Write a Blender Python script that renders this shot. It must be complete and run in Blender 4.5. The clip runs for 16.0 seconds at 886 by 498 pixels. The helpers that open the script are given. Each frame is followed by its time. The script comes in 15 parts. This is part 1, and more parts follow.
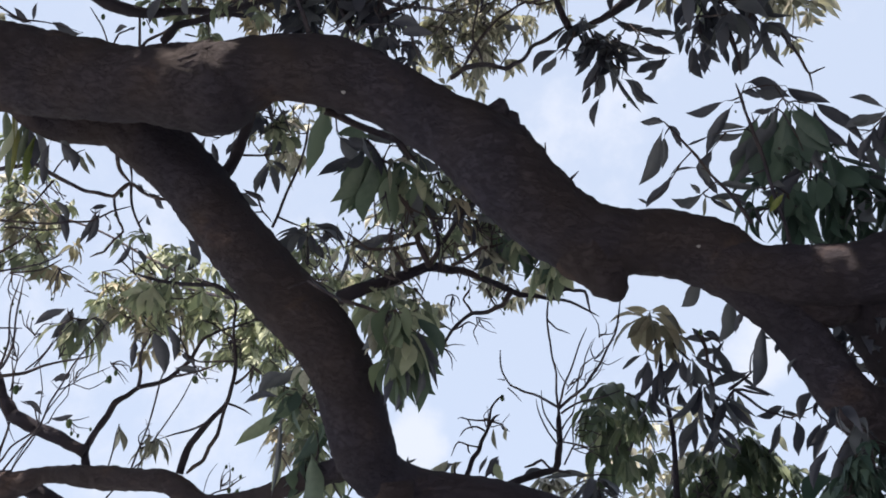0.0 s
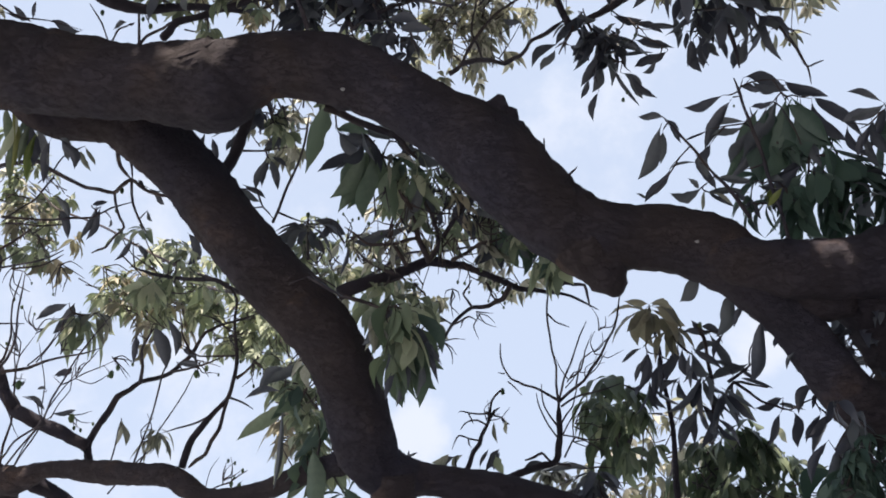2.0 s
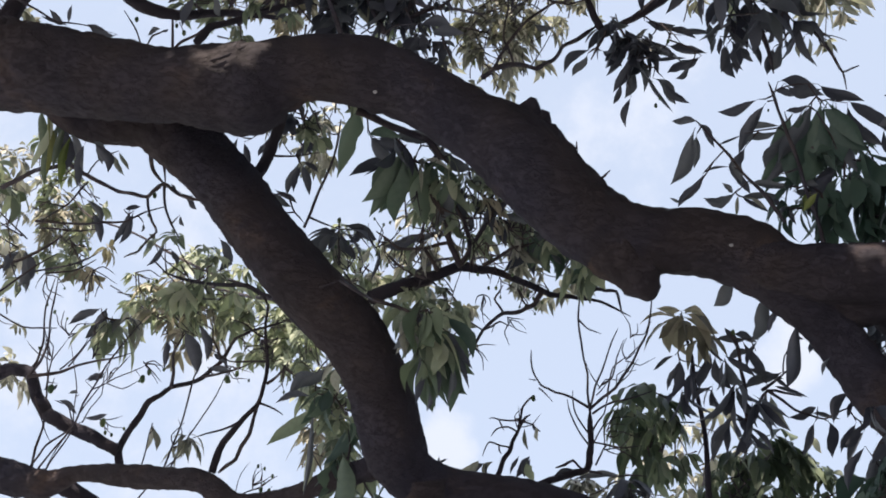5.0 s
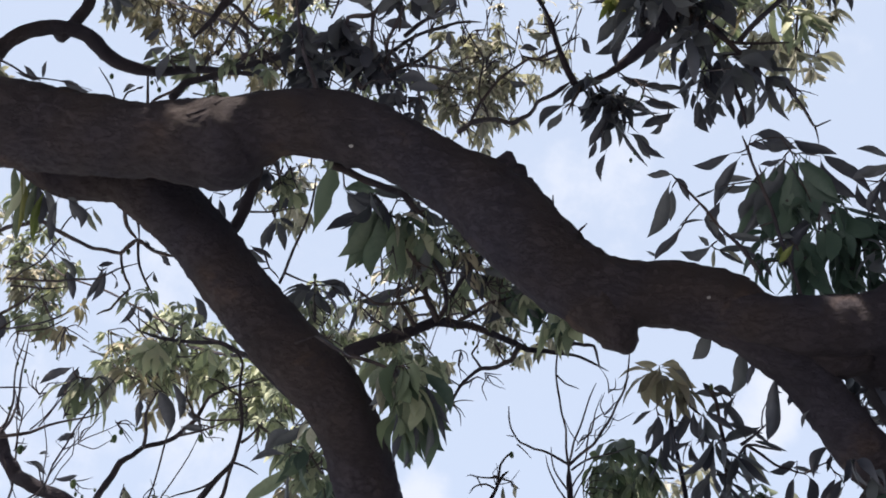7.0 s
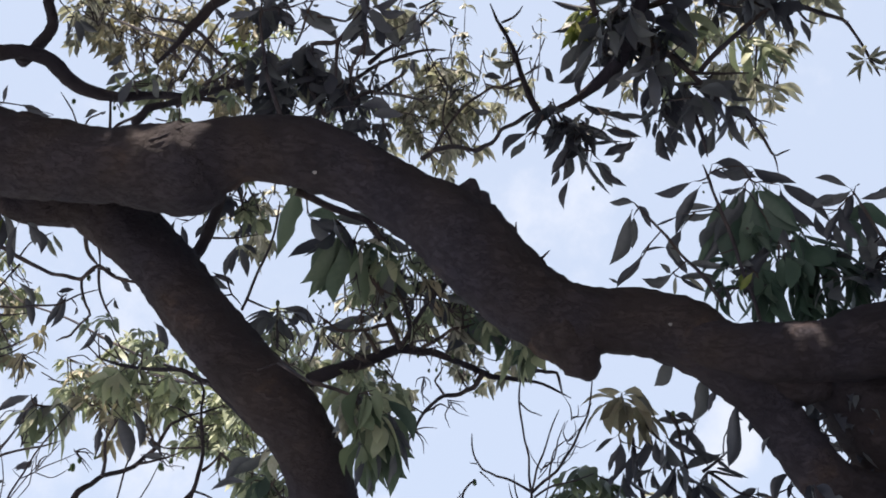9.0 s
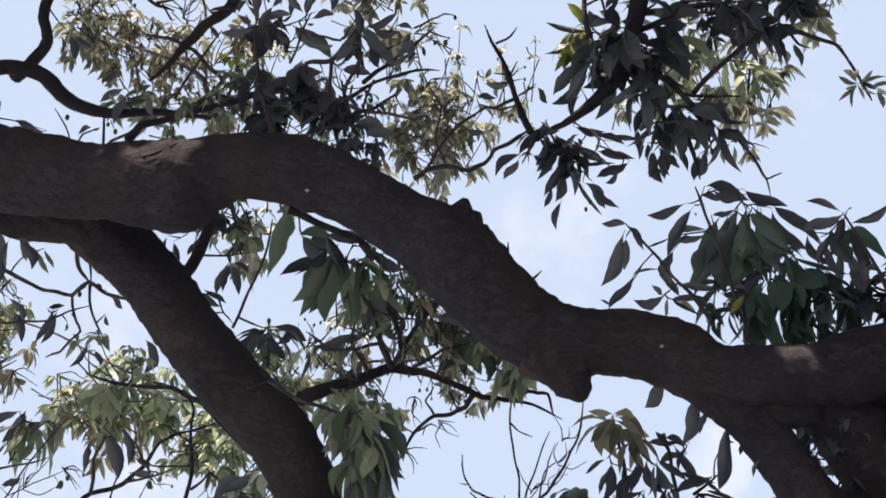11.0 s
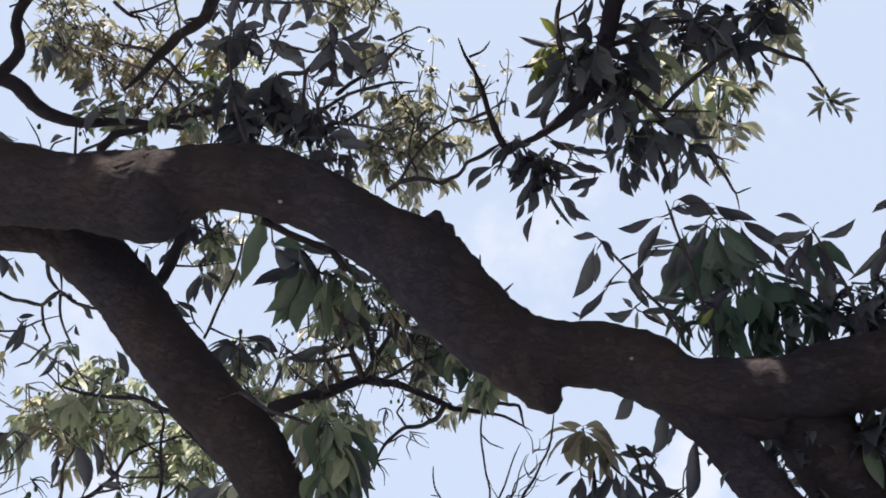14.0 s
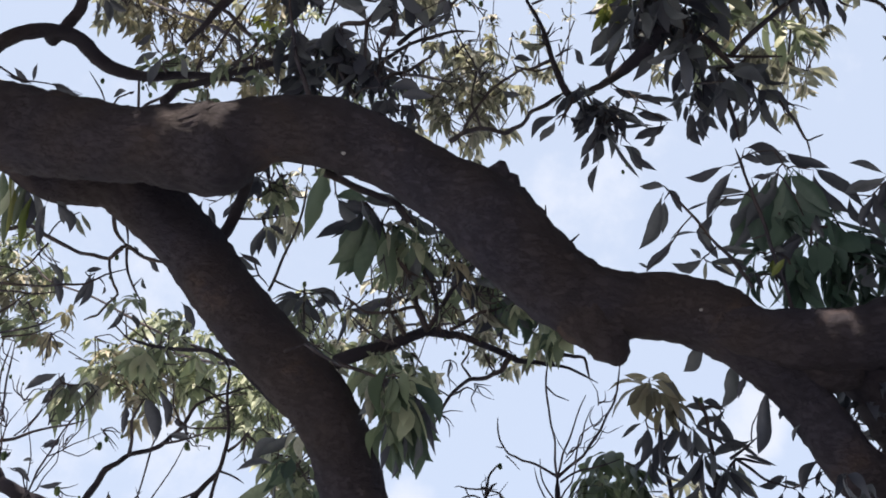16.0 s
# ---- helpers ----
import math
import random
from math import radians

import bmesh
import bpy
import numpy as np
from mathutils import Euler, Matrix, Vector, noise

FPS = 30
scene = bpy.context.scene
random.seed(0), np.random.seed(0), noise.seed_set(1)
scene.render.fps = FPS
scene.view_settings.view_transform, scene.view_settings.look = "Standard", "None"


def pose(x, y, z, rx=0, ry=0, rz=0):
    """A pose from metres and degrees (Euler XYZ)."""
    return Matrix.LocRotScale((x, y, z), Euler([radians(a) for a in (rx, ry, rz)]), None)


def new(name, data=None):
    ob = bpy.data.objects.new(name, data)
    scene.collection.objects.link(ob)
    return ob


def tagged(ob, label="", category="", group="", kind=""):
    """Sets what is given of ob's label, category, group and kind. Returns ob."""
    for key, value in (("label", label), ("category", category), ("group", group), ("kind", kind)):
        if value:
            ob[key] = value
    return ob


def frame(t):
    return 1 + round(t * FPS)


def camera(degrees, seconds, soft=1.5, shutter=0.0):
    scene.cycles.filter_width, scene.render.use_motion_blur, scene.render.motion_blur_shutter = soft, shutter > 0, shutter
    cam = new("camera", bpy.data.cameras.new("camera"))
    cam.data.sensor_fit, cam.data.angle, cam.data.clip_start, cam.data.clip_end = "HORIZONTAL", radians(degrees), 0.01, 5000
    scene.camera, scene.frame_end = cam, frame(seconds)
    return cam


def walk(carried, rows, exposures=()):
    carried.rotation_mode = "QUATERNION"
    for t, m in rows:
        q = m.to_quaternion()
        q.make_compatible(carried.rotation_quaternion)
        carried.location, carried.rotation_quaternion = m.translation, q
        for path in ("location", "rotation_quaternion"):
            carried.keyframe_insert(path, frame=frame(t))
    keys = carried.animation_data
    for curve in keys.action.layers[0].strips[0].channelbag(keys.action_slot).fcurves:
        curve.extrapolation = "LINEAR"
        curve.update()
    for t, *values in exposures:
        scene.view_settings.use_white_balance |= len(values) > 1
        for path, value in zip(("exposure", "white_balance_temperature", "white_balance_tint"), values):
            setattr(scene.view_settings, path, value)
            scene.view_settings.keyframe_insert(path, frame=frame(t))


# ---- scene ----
# The camera: hand-held under the tree, turning slowly on the spot.
cam = camera(42.0, 16.0, soft=1.8)
ROWS = [
    (0.0, 0.0000, 0.0000, 1.6000, 35.000, 0.000, -0.000),
    (0.5, 0.0038, -0.0256, 1.6126, 35.200, -0.190, -0.252),
    (1.0, 0.0052, -0.0423, 1.6024, 35.155, -0.403, -0.497),
    (1.5, 0.0020, -0.0265, 1.6147, 34.831, -0.452, -0.296),
    (2.0, 0.0029, -0.0304, 1.6112, 34.436, -0.256, 0.029),
    (2.5, -0.0021, -0.0016, 1.6119, 33.984, 0.185, 0.711),
    (3.0, -0.0072, -0.0247, 1.6071, 33.654, 0.474, 0.984),
    (5.5, -0.0072, 0.0143, 1.5831, 36.312, 1.046, 1.867),
    (6.0, -0.0122, 0.0232, 1.5850, 37.307, 1.012, 1.897),
    (6.5, -0.0150, 0.0287, 1.5824, 36.920, 1.324, 2.761),
    (7.0, -0.0137, 0.0333, 1.5832, 38.102, -0.188, 0.268),
    (7.5, -0.0105, 0.0208, 1.5710, 38.205, -0.673, -0.605),
    (8.0, -0.0115, 0.0231, 1.5685, 38.399, -1.557, -1.901),
    (8.5, -0.0122, 0.0316, 1.5764, 38.985, -1.487, -1.998),
    (11.0, -0.0065, 0.0364, 1.5767, 40.455, -1.215, -2.520),
    (11.5, -0.0122, 0.0416, 1.5794, 40.887, -1.110, -2.834),
    (12.0, -0.0088, 0.0335, 1.5775, 41.320, -1.610, -3.700),
    (12.5, -0.0088, 0.0333, 1.5727, 41.248, -1.977, -4.241),
    (13.0, -0.0047, 0.0469, 1.5859, 41.143, -2.579, -4.942),
    (13.5, -0.0088, 0.0312, 1.5658, 41.152, -2.575, -4.905),
    (14.0, -0.0080, 0.0222, 1.5631, 41.018, -2.064, -4.367),
    (14.5, -0.0127, 0.0263, 1.5648, 41.207, -1.951, -4.146),
    (15.0, -0.0172, 0.0335, 1.5647, 40.524, -1.262, -3.023),
    (15.5, -0.0214, 0.0609, 1.5941, 39.414, -0.279, -1.090),
    (16.0, -0.0271, 0.0574, 1.5887, 38.691, 0.048, -0.502),
]


def held(x, y, z, pitch, roll, yaw):
    return pose(x, y, z) @ pose(0, 0, 0, 0, 0, yaw) @ pose(0, 0, 0, 90 + pitch) @ pose(0, 0, 0, 0, 0, roll)


walk(cam, [(t, held(x, y, z, pitch, roll, yaw)) for t, x, y, z, pitch, roll, yaw in ROWS], [(0, 1.46)])

# ---- world, sun ----
SUN_ELEVATION, SUN_AZIMUTH = 63.0, 200.0      # degrees; azimuth clockwise from +y
world = bpy.data.worlds.new("sky")
scene.world = world
world.use_nodes = True
wn, wl = world.node_tree.nodes, world.node_tree.links
wn.clear()
sky = wn.new("ShaderNodeTexSky")
sky.sky_type, sky.sun_disc = "NISHITA", False
sky.sun_elevation, sky.sun_rotation = radians(SUN_ELEVATION), radians(SUN_AZIMUTH)
sky.air_density, sky.dust_density, sky.ozone_density = 1.0, 1.5, 1.0
coords = wn.new("ShaderNodeTexCoord")


def cloud_patch(direction, size, strength, last):
    """One soft cloud round a direction of the sky, added to the cover so far."""
    dot = wn.new("ShaderNodeVectorMath")
    dot.operation = "DOT_PRODUCT"
    dot.inputs[1].default_value = Vector(direction).normalized()
    wl.new(coords.outputs["Generated"], dot.inputs[0])
    ramp = wn.new("ShaderNodeMapRange")
    ramp.interpolation_type = "SMOOTHSTEP"
    ramp.inputs["From Min"].default_value = math.cos(radians(size))
    ramp.inputs["From Max"].default_value = 1.0
    ramp.inputs["To Max"].default_value = strength
    wl.new(dot.outputs["Value"], ramp.inputs["Value"])
    add = wn.new("ShaderNodeMath")
    add.operation = "ADD"
    wl.new(ramp.outputs["Result"], add.inputs[0])
    wl.new(last, add.inputs[1])
    return add.outputs[0]


puffs = wn.new("ShaderNodeTexNoise")
puffs.inputs["Scale"].default_value, puffs.inputs["Detail"].default_value = 14.0, 10.0
puffs.inputs["Roughness"].default_value = 0.6
wl.new(coords.outputs["Generated"], puffs.inputs["Vector"])
cover = puffs.outputs["Fac"]
cover = cloud_patch((-0.274, 0.818, 0.505), 17.0, 0.18, cover)
cover = cloud_patch((-0.019, 0.901, 0.434), 2.2, 0.38, cover)
cover = cloud_patch((0.260, 0.836, 0.483), 2.6, 0.42, cover)
cover = cloud_patch((0.110, 0.761, 0.640), 5.5, 0.20, cover)
cover = cloud_patch((0.165, 0.707, 0.688), 3.0, 0.16, cover)
cover = cloud_patch((-0.055, 0.618, 0.784), 4.0, 0.15, cover)
shape = wn.new("ShaderNodeMapRange")
shape.interpolation_type = "SMOOTHSTEP"
shape.inputs["From Min"].default_value, shape.inputs["From Max"].default_value = 0.58, 0.95
shape.inputs["To Max"].default_value = 0.9
wl.new(cover, shape.inputs["Value"])
haze = wn.new("ShaderNodeMix")
haze.data_type = "RGBA"
haze.inputs[0].default_value = 0.85
haze.inputs[7].default_value = (2.62, 2.94, 3.6, 1)
wl.new(sky.outputs["Color"], haze.inputs[6])
clouds = wn.new("ShaderNodeMix")
clouds.data_type = "RGBA"
clouds.inputs[7].default_value = (3.15, 3.32, 3.8, 1)
wl.new(shape.outputs["Result"], clouds.inputs[0])
wl.new(haze.outputs[2], clouds.inputs[6])
air = wn.new("ShaderNodeBackground")
air.inputs["Strength"].default_value = 0.1
wl.new(clouds.outputs[2], air.inputs["Color"])
out = wn.new("ShaderNodeOutputWorld")
wl.new(air.outputs[0], out.inputs["Surface"])

sun = new("sun", bpy.data.lights.new("sun", "SUN"))
sun.data.energy, sun.data.angle, sun.data.color = 4.5, radians(0.53), (1.0, 0.885, 0.73)
a, e = radians(SUN_AZIMUTH), radians(SUN_ELEVATION)
toward_sun = Vector((math.sin(a) * math.cos(e), math.cos(a) * math.cos(e), math.sin(e)))
sun.matrix_world = Matrix.Translation((0, 0, 30)) @ toward_sun.to_track_quat("Z", "Y").to_matrix().to_4x4()


# ---- materials ----
def material(name):
    m = bpy.data.materials.new(name)
    m.use_nodes = True
    nodes, links = m.node_tree.nodes, m.node_tree.links
    return m, nodes, links, nodes["Principled BSDF"]


def noise_node(nodes, links, vector, scale, detail=4.0, rough=0.55):
    n = nodes.new("ShaderNodeTexNoise")
    n.inputs["Scale"].default_value, n.inputs["Detail"].default_value = scale, detail
    n.inputs["Roughness"].default_value = rough
    links.new(vector, n.inputs["Vector"])
    return n


def ramp_node(nodes, links, value, stops):
    r = nodes.new("ShaderNodeValToRGB")
    while len(r.color_ramp.elements) < len(stops):
        r.color_ramp.elements.new(0.5)
    for element, (at, colour) in zip(r.color_ramp.elements, stops):
        element.position, element.color = at, (*colour, 1)
    links.new(value, r.inputs["Fac"])
    return r


def bark(name, dark, mid, pale, scale=1.0, bump=0.5):
    """Rough fissured bark: plates and cracks at two scales, with pale lichen flecks."""
    m, nodes, links, shader = material(name)
    tc = nodes.new("ShaderNodeTexCoord")
    grain = nodes.new("ShaderNodeMapping")
    grain.inputs["Scale"].default_value = (0.65, 1.2, 1.2)
    links.new(tc.outputs["Object"], grain.inputs["Vector"])
    big = noise_node(nodes, links, tc.outputs["Object"], 3.5 * scale, 5)
    fine = noise_node(nodes, links, grain.outputs["Vector"], 34 * scale, 6, 0.68)
    cracks = nodes.new("ShaderNodeTexVoronoi")
    cracks.feature = "DISTANCE_TO_EDGE"
    cracks.inputs["Scale"].default_value = 24 * scale
    warp = nodes.new("ShaderNodeMix")
    warp.data_type = "VECTOR"
    warp.inputs[0].default_value = 0.12
    links.new(grain.outputs["Vector"], warp.inputs[4])
    links.new(fine.outputs["Color"], warp.inputs[5])
    links.new(warp.outputs[1], cracks.inputs["Vector"])
    mixed = nodes.new("ShaderNodeMath")
    mixed.operation = "MULTIPLY_ADD"
    mixed.inputs[1].default_value = 0.8
    half = nodes.new("ShaderNodeMath")
    half.operation = "MULTIPLY"
    half.inputs[1].default_value = 0.2
    links.new(fine.outputs["Fac"], half.inputs[0])
    links.new(big.outputs["Fac"], mixed.inputs[0])
    links.new(half.outputs[0], mixed.inputs[2])
    colour = ramp_node(nodes, links, mixed.outputs[0], [(0.34, dark), (0.58, mid), (0.82, pale)])
    area = noise_node(nodes, links, tc.outputs["Object"], 1.3 * scale, 3)
    area.inputs["Distortion"].default_value = 0.6
    cast = ramp_node(nodes, links, area.outputs["Fac"], [(0.38, (0.9, 0.95, 1.18)), (0.62, (1.1, 1.0, 0.92))])
    tinted = nodes.new("ShaderNodeMix")
    tinted.data_type, tinted.blend_type = "RGBA", "MULTIPLY"
    tinted.inputs[0].default_value = 1.0
    links.new(colour.outputs["Color"], tinted.inputs[6])
    links.new(cast.outputs["Color"], tinted.inputs[7])
    shader.inputs["Roughness"].default_value = 0.9
    shader.inputs["Specular IOR Level"].default_value = 0.2
    edge = nodes.new("ShaderNodeMapRange")
    edge.inputs["From Max"].default_value = 0.12
    links.new(cracks.outputs["Distance"], edge.inputs["Value"])
    # Base colour slightly darker along the cracks.
    crack_tone = nodes.new("ShaderNodeMapRange")
    crack_tone.inputs["To Min"].default_value = 0.92
    links.new(edge.outputs["Result"], crack_tone.inputs["Value"])
    crack_toned = nodes.new("ShaderNodeVectorMath")
    crack_toned.operation = "SCALE"
    links.new(tinted.outputs[2], crack_toned.inputs[0])
    links.new(crack_tone.outputs["Result"], crack_toned.inputs["Scale"])
    links.new(crack_toned.outputs[0], shader.inputs["Base Color"])
    relief = nodes.new("ShaderNodeMath")
    relief.operation = "MULTIPLY_ADD"
    relief.inputs[1].default_value = 0.2
    links.new(edge.outputs["Result"], relief.inputs[0])
    links.new(fine.outputs["Fac"], relief.inputs[2])
    b = nodes.new("ShaderNodeBump")
    b.inputs["Strength"].default_value, b.inputs["Distance"].default_value = bump, 0.02
    links.new(relief.outputs[0], b.inputs["Height"])
    links.new(b.outputs["Normal"], shader.inputs["Normal"])
    return m


def foliage(name, dark, mid, pale, through_light):
    """Leathery leaf: colour varies from leaf to leaf, glossy top, some light comes through."""
    m, nodes, links, shader = material(name)
    info, geo = nodes.new("ShaderNodeObjectInfo"), nodes.new("ShaderNodeNewGeometry")
    add = nodes.new("ShaderNodeMath")
    add.operation = "ADD"
    links.new(info.outputs["Random"], add.inputs[0])
    links.new(geo.outputs["Random Per Island"], add.inputs[1])
    frac = nodes.new("ShaderNodeMath")
    frac.operation = "FRACT"
    links.new(add.outputs[0], frac.inputs[0])
    tc = nodes.new("ShaderNodeTexCoord")
    blotch = noise_node(nodes, links, tc.outputs["Object"], 14, 4)
    speck = nodes.new("ShaderNodeMath")
    speck.operation = "MULTIPLY_ADD"
    speck.inputs[1].default_value = 0.5
    shift = nodes.new("ShaderNodeMath")
    shift.operation = "SUBTRACT"
    shift.inputs[1].default_value = 0.25
    links.new(frac.outputs[0], shift.inputs[0])
    links.new(blotch.outputs["Fac"], speck.inputs[0])
    links.new(shift.outputs[0], speck.inputs[2])
    colour = ramp_node(nodes, links, speck.outputs[0], [(0.1, dark), (0.5, mid), (0.92, pale)])
    links.new(colour.outputs["Color"], shader.inputs["Base Color"])
    shader.inputs["Roughness"].default_value = 0.5
    shader.inputs["Specular IOR Level"].default_value = 0.4
    b = nodes.new("ShaderNodeBump")
    b.inputs["Strength"].default_value, b.inputs["Distance"].default_value = 0.25, 0.004
    links.new(blotch.outputs["Fac"], b.inputs["Height"])
    links.new(b.outputs["Normal"], shader.inputs["Normal"])
    glow = nodes.new("ShaderNodeBsdfTranslucent")
    warm = nodes.new("ShaderNodeMix")
    warm.data_type, warm.blend_type = "RGBA", "MULTIPLY"
    warm.inputs[0].default_value = 1.0
    warm.inputs[7].default_value = (1.12, 1.2, 0.88, 1)
    links.new(colour.outputs["Color"], warm.inputs[6])
    links.new(warm.outputs[2], glow.inputs["Color"])
    mix = nodes.new("ShaderNodeMixShader")
    mix.inputs[0].default_value = through_light
    links.new(shader.outputs[0], mix.inputs[1])
    links.new(glow.outputs[0], mix.inputs[2])
    links.new(mix.outputs[0], nodes["Material Output"].inputs["Surface"])
    return m


BARK = bark("limb_bark", (0.0295, 0.026, 0.032), (0.0445, 0.0375, 0.0415), (0.115, 0.077, 0.058), 1.0, 0.9)
TWIG = bark("twig_bark", (0.03, 0.026, 0.03), (0.062, 0.053, 0.054), (0.14, 0.122, 0.105), 4.0, 0.25)
# Dark blue-grey of leaves in shade is put into this base colour.
LEAF = foliage("shade_blue_leaf", (0.039, 0.042, 0.06), (0.053, 0.057, 0.076), (0.087, 0.095, 0.108), 0.1)
GREEN = foliage("green_leaf", (0.044, 0.070, 0.058), (0.068, 0.100, 0.077), (0.115, 0.150, 0.108), 0.26)
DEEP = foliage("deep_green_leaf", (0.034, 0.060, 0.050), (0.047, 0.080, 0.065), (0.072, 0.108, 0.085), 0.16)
# Lighter copy of the green leaf, with the sun put into its colour.
LIT_GREEN = foliage("sunlit_green_leaf", (0.058, 0.082, 0.058), (0.098, 0.128, 0.086), (0.165, 0.198, 0.135), 0.28)
# Brightness of leaves in sun is put into this pale colour, mostly far foliage.
PALE = foliage("sunlit_pale_leaf", (0.106, 0.106, 0.092), (0.205, 0.2, 0.175), (0.45, 0.43, 0.385), 0.32)
# Olive leaf colour, lightened to stand in for sun on the foliage.
OLIVE = foliage("lit_olive_leaf", (0.106, 0.126, 0.092), (0.19, 0.22, 0.155), (0.36, 0.38, 0.28), 0.3)
YOUNG = foliage("young_leaf", (0.09, 0.115, 0.03), (0.15, 0.175, 0.05), (0.21, 0.21, 0.075), 0.35)
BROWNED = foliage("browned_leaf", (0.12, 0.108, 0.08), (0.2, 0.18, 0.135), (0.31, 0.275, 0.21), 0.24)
LICHEN = bark("pale_lichen", (0.2, 0.19, 0.17), (0.3, 0.285, 0.26), (0.4, 0.38, 0.35), 12.0, 0.3)
FRUIT = foliage("green_fruit", (0.03, 0.06, 0.02), (0.05, 0.08, 0.03), (0.07, 0.1, 0.03), 0.02)


# Unseen ground: its pale blue-grey is chosen to bounce light up.
def bounce_grey():
    m, nodes, links, shader = material("bounce_ground")
    tc = nodes.new("ShaderNodeTexCoord")
    big = noise_node(nodes, links, tc.outputs["Object"], 0.35, 6)
    fine = noise_node(nodes, links, tc.outputs["Object"], 30, 6, 0.7)
    add = nodes.new("ShaderNodeMath")
    add.operation = "MULTIPLY_ADD"
    add.inputs[1].default_value = 0.4
    links.new(fine.outputs["Fac"], add.inputs[0])
    links.new(big.outputs["Fac"], add.inputs[2])
    colour = ramp_node(nodes, links, add.outputs[0], [(0.45, (0.238, 0.244, 0.262)), (0.65, (0.335, 0.343, 0.367)), (0.85, (0.42, 0.429, 0.456))])
    links.new(colour.outputs["Color"], shader.inputs["Base Color"])
    shader.inputs["Roughness"].default_value = 0.95
    b = nodes.new("ShaderNodeBump")
    b.inputs["Distance"].default_value = 0.03
    links.new(fine.outputs["Fac"], b.inputs["Height"])
    links.new(b.outputs["Normal"], shader.inputs["Normal"])
    return m


BOUNCE_GREY = bounce_grey()

# ---- ground ----
# Sheet added out of view; it throws sunlight up under limbs and leaves.
bm = bmesh.new()
bmesh.ops.create_grid(bm, x_segments=60, y_segments=60, size=1)
for v in bm.verts:
    r = max(abs(v.co.x), abs(v.co.y))
    v.co *= 12 * r + 1500 * r ** 6
    v.co.z = 0.05 * noise.noise(Vector((v.co.x * 0.4, v.co.y * 0.4, 0))) - 0.03
ground_mesh = bpy.data.meshes.new("ground")
bm.to_mesh(ground_mesh)
bm.free()
ground_mesh.materials.append(BOUNCE_GREY)
ground = tagged(new("ground", ground_mesh), "unseen grey ground under the tree, made pale to bounce light", "ground", kind="structure")


# ---- how a tree is built ----
def part(name, mesh, mat, parent, label="", at=Vector(), turn=None):
    """Links a mesh as one part under a thing or a part, standing at a place of the world."""
    ob = new(name, mesh)
    if not mesh.materials:
        mesh.materials.append(mat)
    ob.parent = parent
    ob.matrix_parent_inverse = Matrix.Translation(-spot[parent])
    ob.matrix_basis = Matrix.Translation(at) @ (turn or Matrix())
    spot[ob] = Vector(at)
    return tagged(ob, label)


spot = {}


def spline(rows, step):
    """Points and radii along a smooth line through rows of (x, y, z, radius)."""
    p = [np.array(r, float) for r in rows]
    p = [2 * p[0] - p[1]] + p + [2 * p[-1] - p[-2]]
    out = []
    for i in range(1, len(p) - 2):
        a, b, c, d = p[i - 1:i + 3]
        n = max(2, int(np.linalg.norm((c - b)[:3]) / step))
        for k in range(n):
            t = k / n
            q = 0.5 * (2 * b + (c - a) * t + (2 * a - 5 * b + 4 * c - d) * t * t + (3 * b - a - 3 * c + d) * t ** 3)
            q[3] = b[3] + (c[3] - b[3]) * (3 * t * t - 2 * t ** 3)
            out.append(q)
    out.append(p[-2])
    return np.array(out)


def tube(rows, sides, step, lump=0.0, origin=None):
    """Vertices and faces of a tapering, slightly lumpy branch with closed ends."""
    line = spline(rows, step)
    origin = Vector(rows[0][:3]) if origin is None else origin
    verts, faces, side = [], [], Vector((0.3, 0.2, 0.93))
    n = len(line)
    for i, q in enumerate(line):
        ahead = Vector(line[min(i + 1, n - 1)][:3] - line[max(i - 1, 0)][:3]).normalized()
        side = (side - ahead * side.dot(ahead)).normalized()
        over = ahead.cross(side)
        for k in range(sides):
            w = 2 * math.pi * k / sides
            way = side * math.cos(w) + over * math.sin(w)
            c = Vector(q[:3])
            r = q[3]
            if lump:
                s = c + way * r
                r *= 1 + lump * (noise.noise(s * 4.0) + 0.5 * noise.noise(s * 13.0) + 0.75 * noise.noise(s * 28.0) + 0.4 * noise.noise(s * 55.0))
            verts.append(c + way * r - origin)
    for i in range(n - 1):
        for k in range(sides):
            a, b = i * sides + k, i * sides + (k + 1) % sides
            faces.append((a, b, b + sides, a + sides))
    faces.append(tuple(range(sides))[::-1])
    faces.append(tuple(range((n - 1) * sides, n * sides)))
    return verts, faces


def smooth_mesh(name, verts, faces):
    mesh = bpy.data.meshes.new(name)
    mesh.from_pydata([tuple(v) for v in verts], [], faces)
    mesh.polygons.foreach_set("use_smooth", [True] * len(mesh.polygons))
    mesh.update()
    return mesh


def limb(name, rows, label="", parent=None, sides=44, lump=0.09):
    """A thick limb of the tree."""
    mesh = smooth_mesh(name, *tube(rows, sides, 0.02, lump))
    return part(name, mesh, BARK, parent or tree, label, Vector(rows[0][:3]))


def branch(*rows, parent=None, name="branch"):
    """A thinner branch or twig, running out to a point."""
    rows = rows[:-1] + ((*rows[-1][:3], 0.4 * rows[-1][3]),)
    thick = max(r[3] for r in rows)
    mesh = smooth_mesh(name, *tube(rows, 10 if thick > 0.012 else 6, 0.03, 0.2))
    return part(name, mesh, BARK if thick > 0.012 else TWIG, parent or tree, at=Vector(rows[0][:3]))


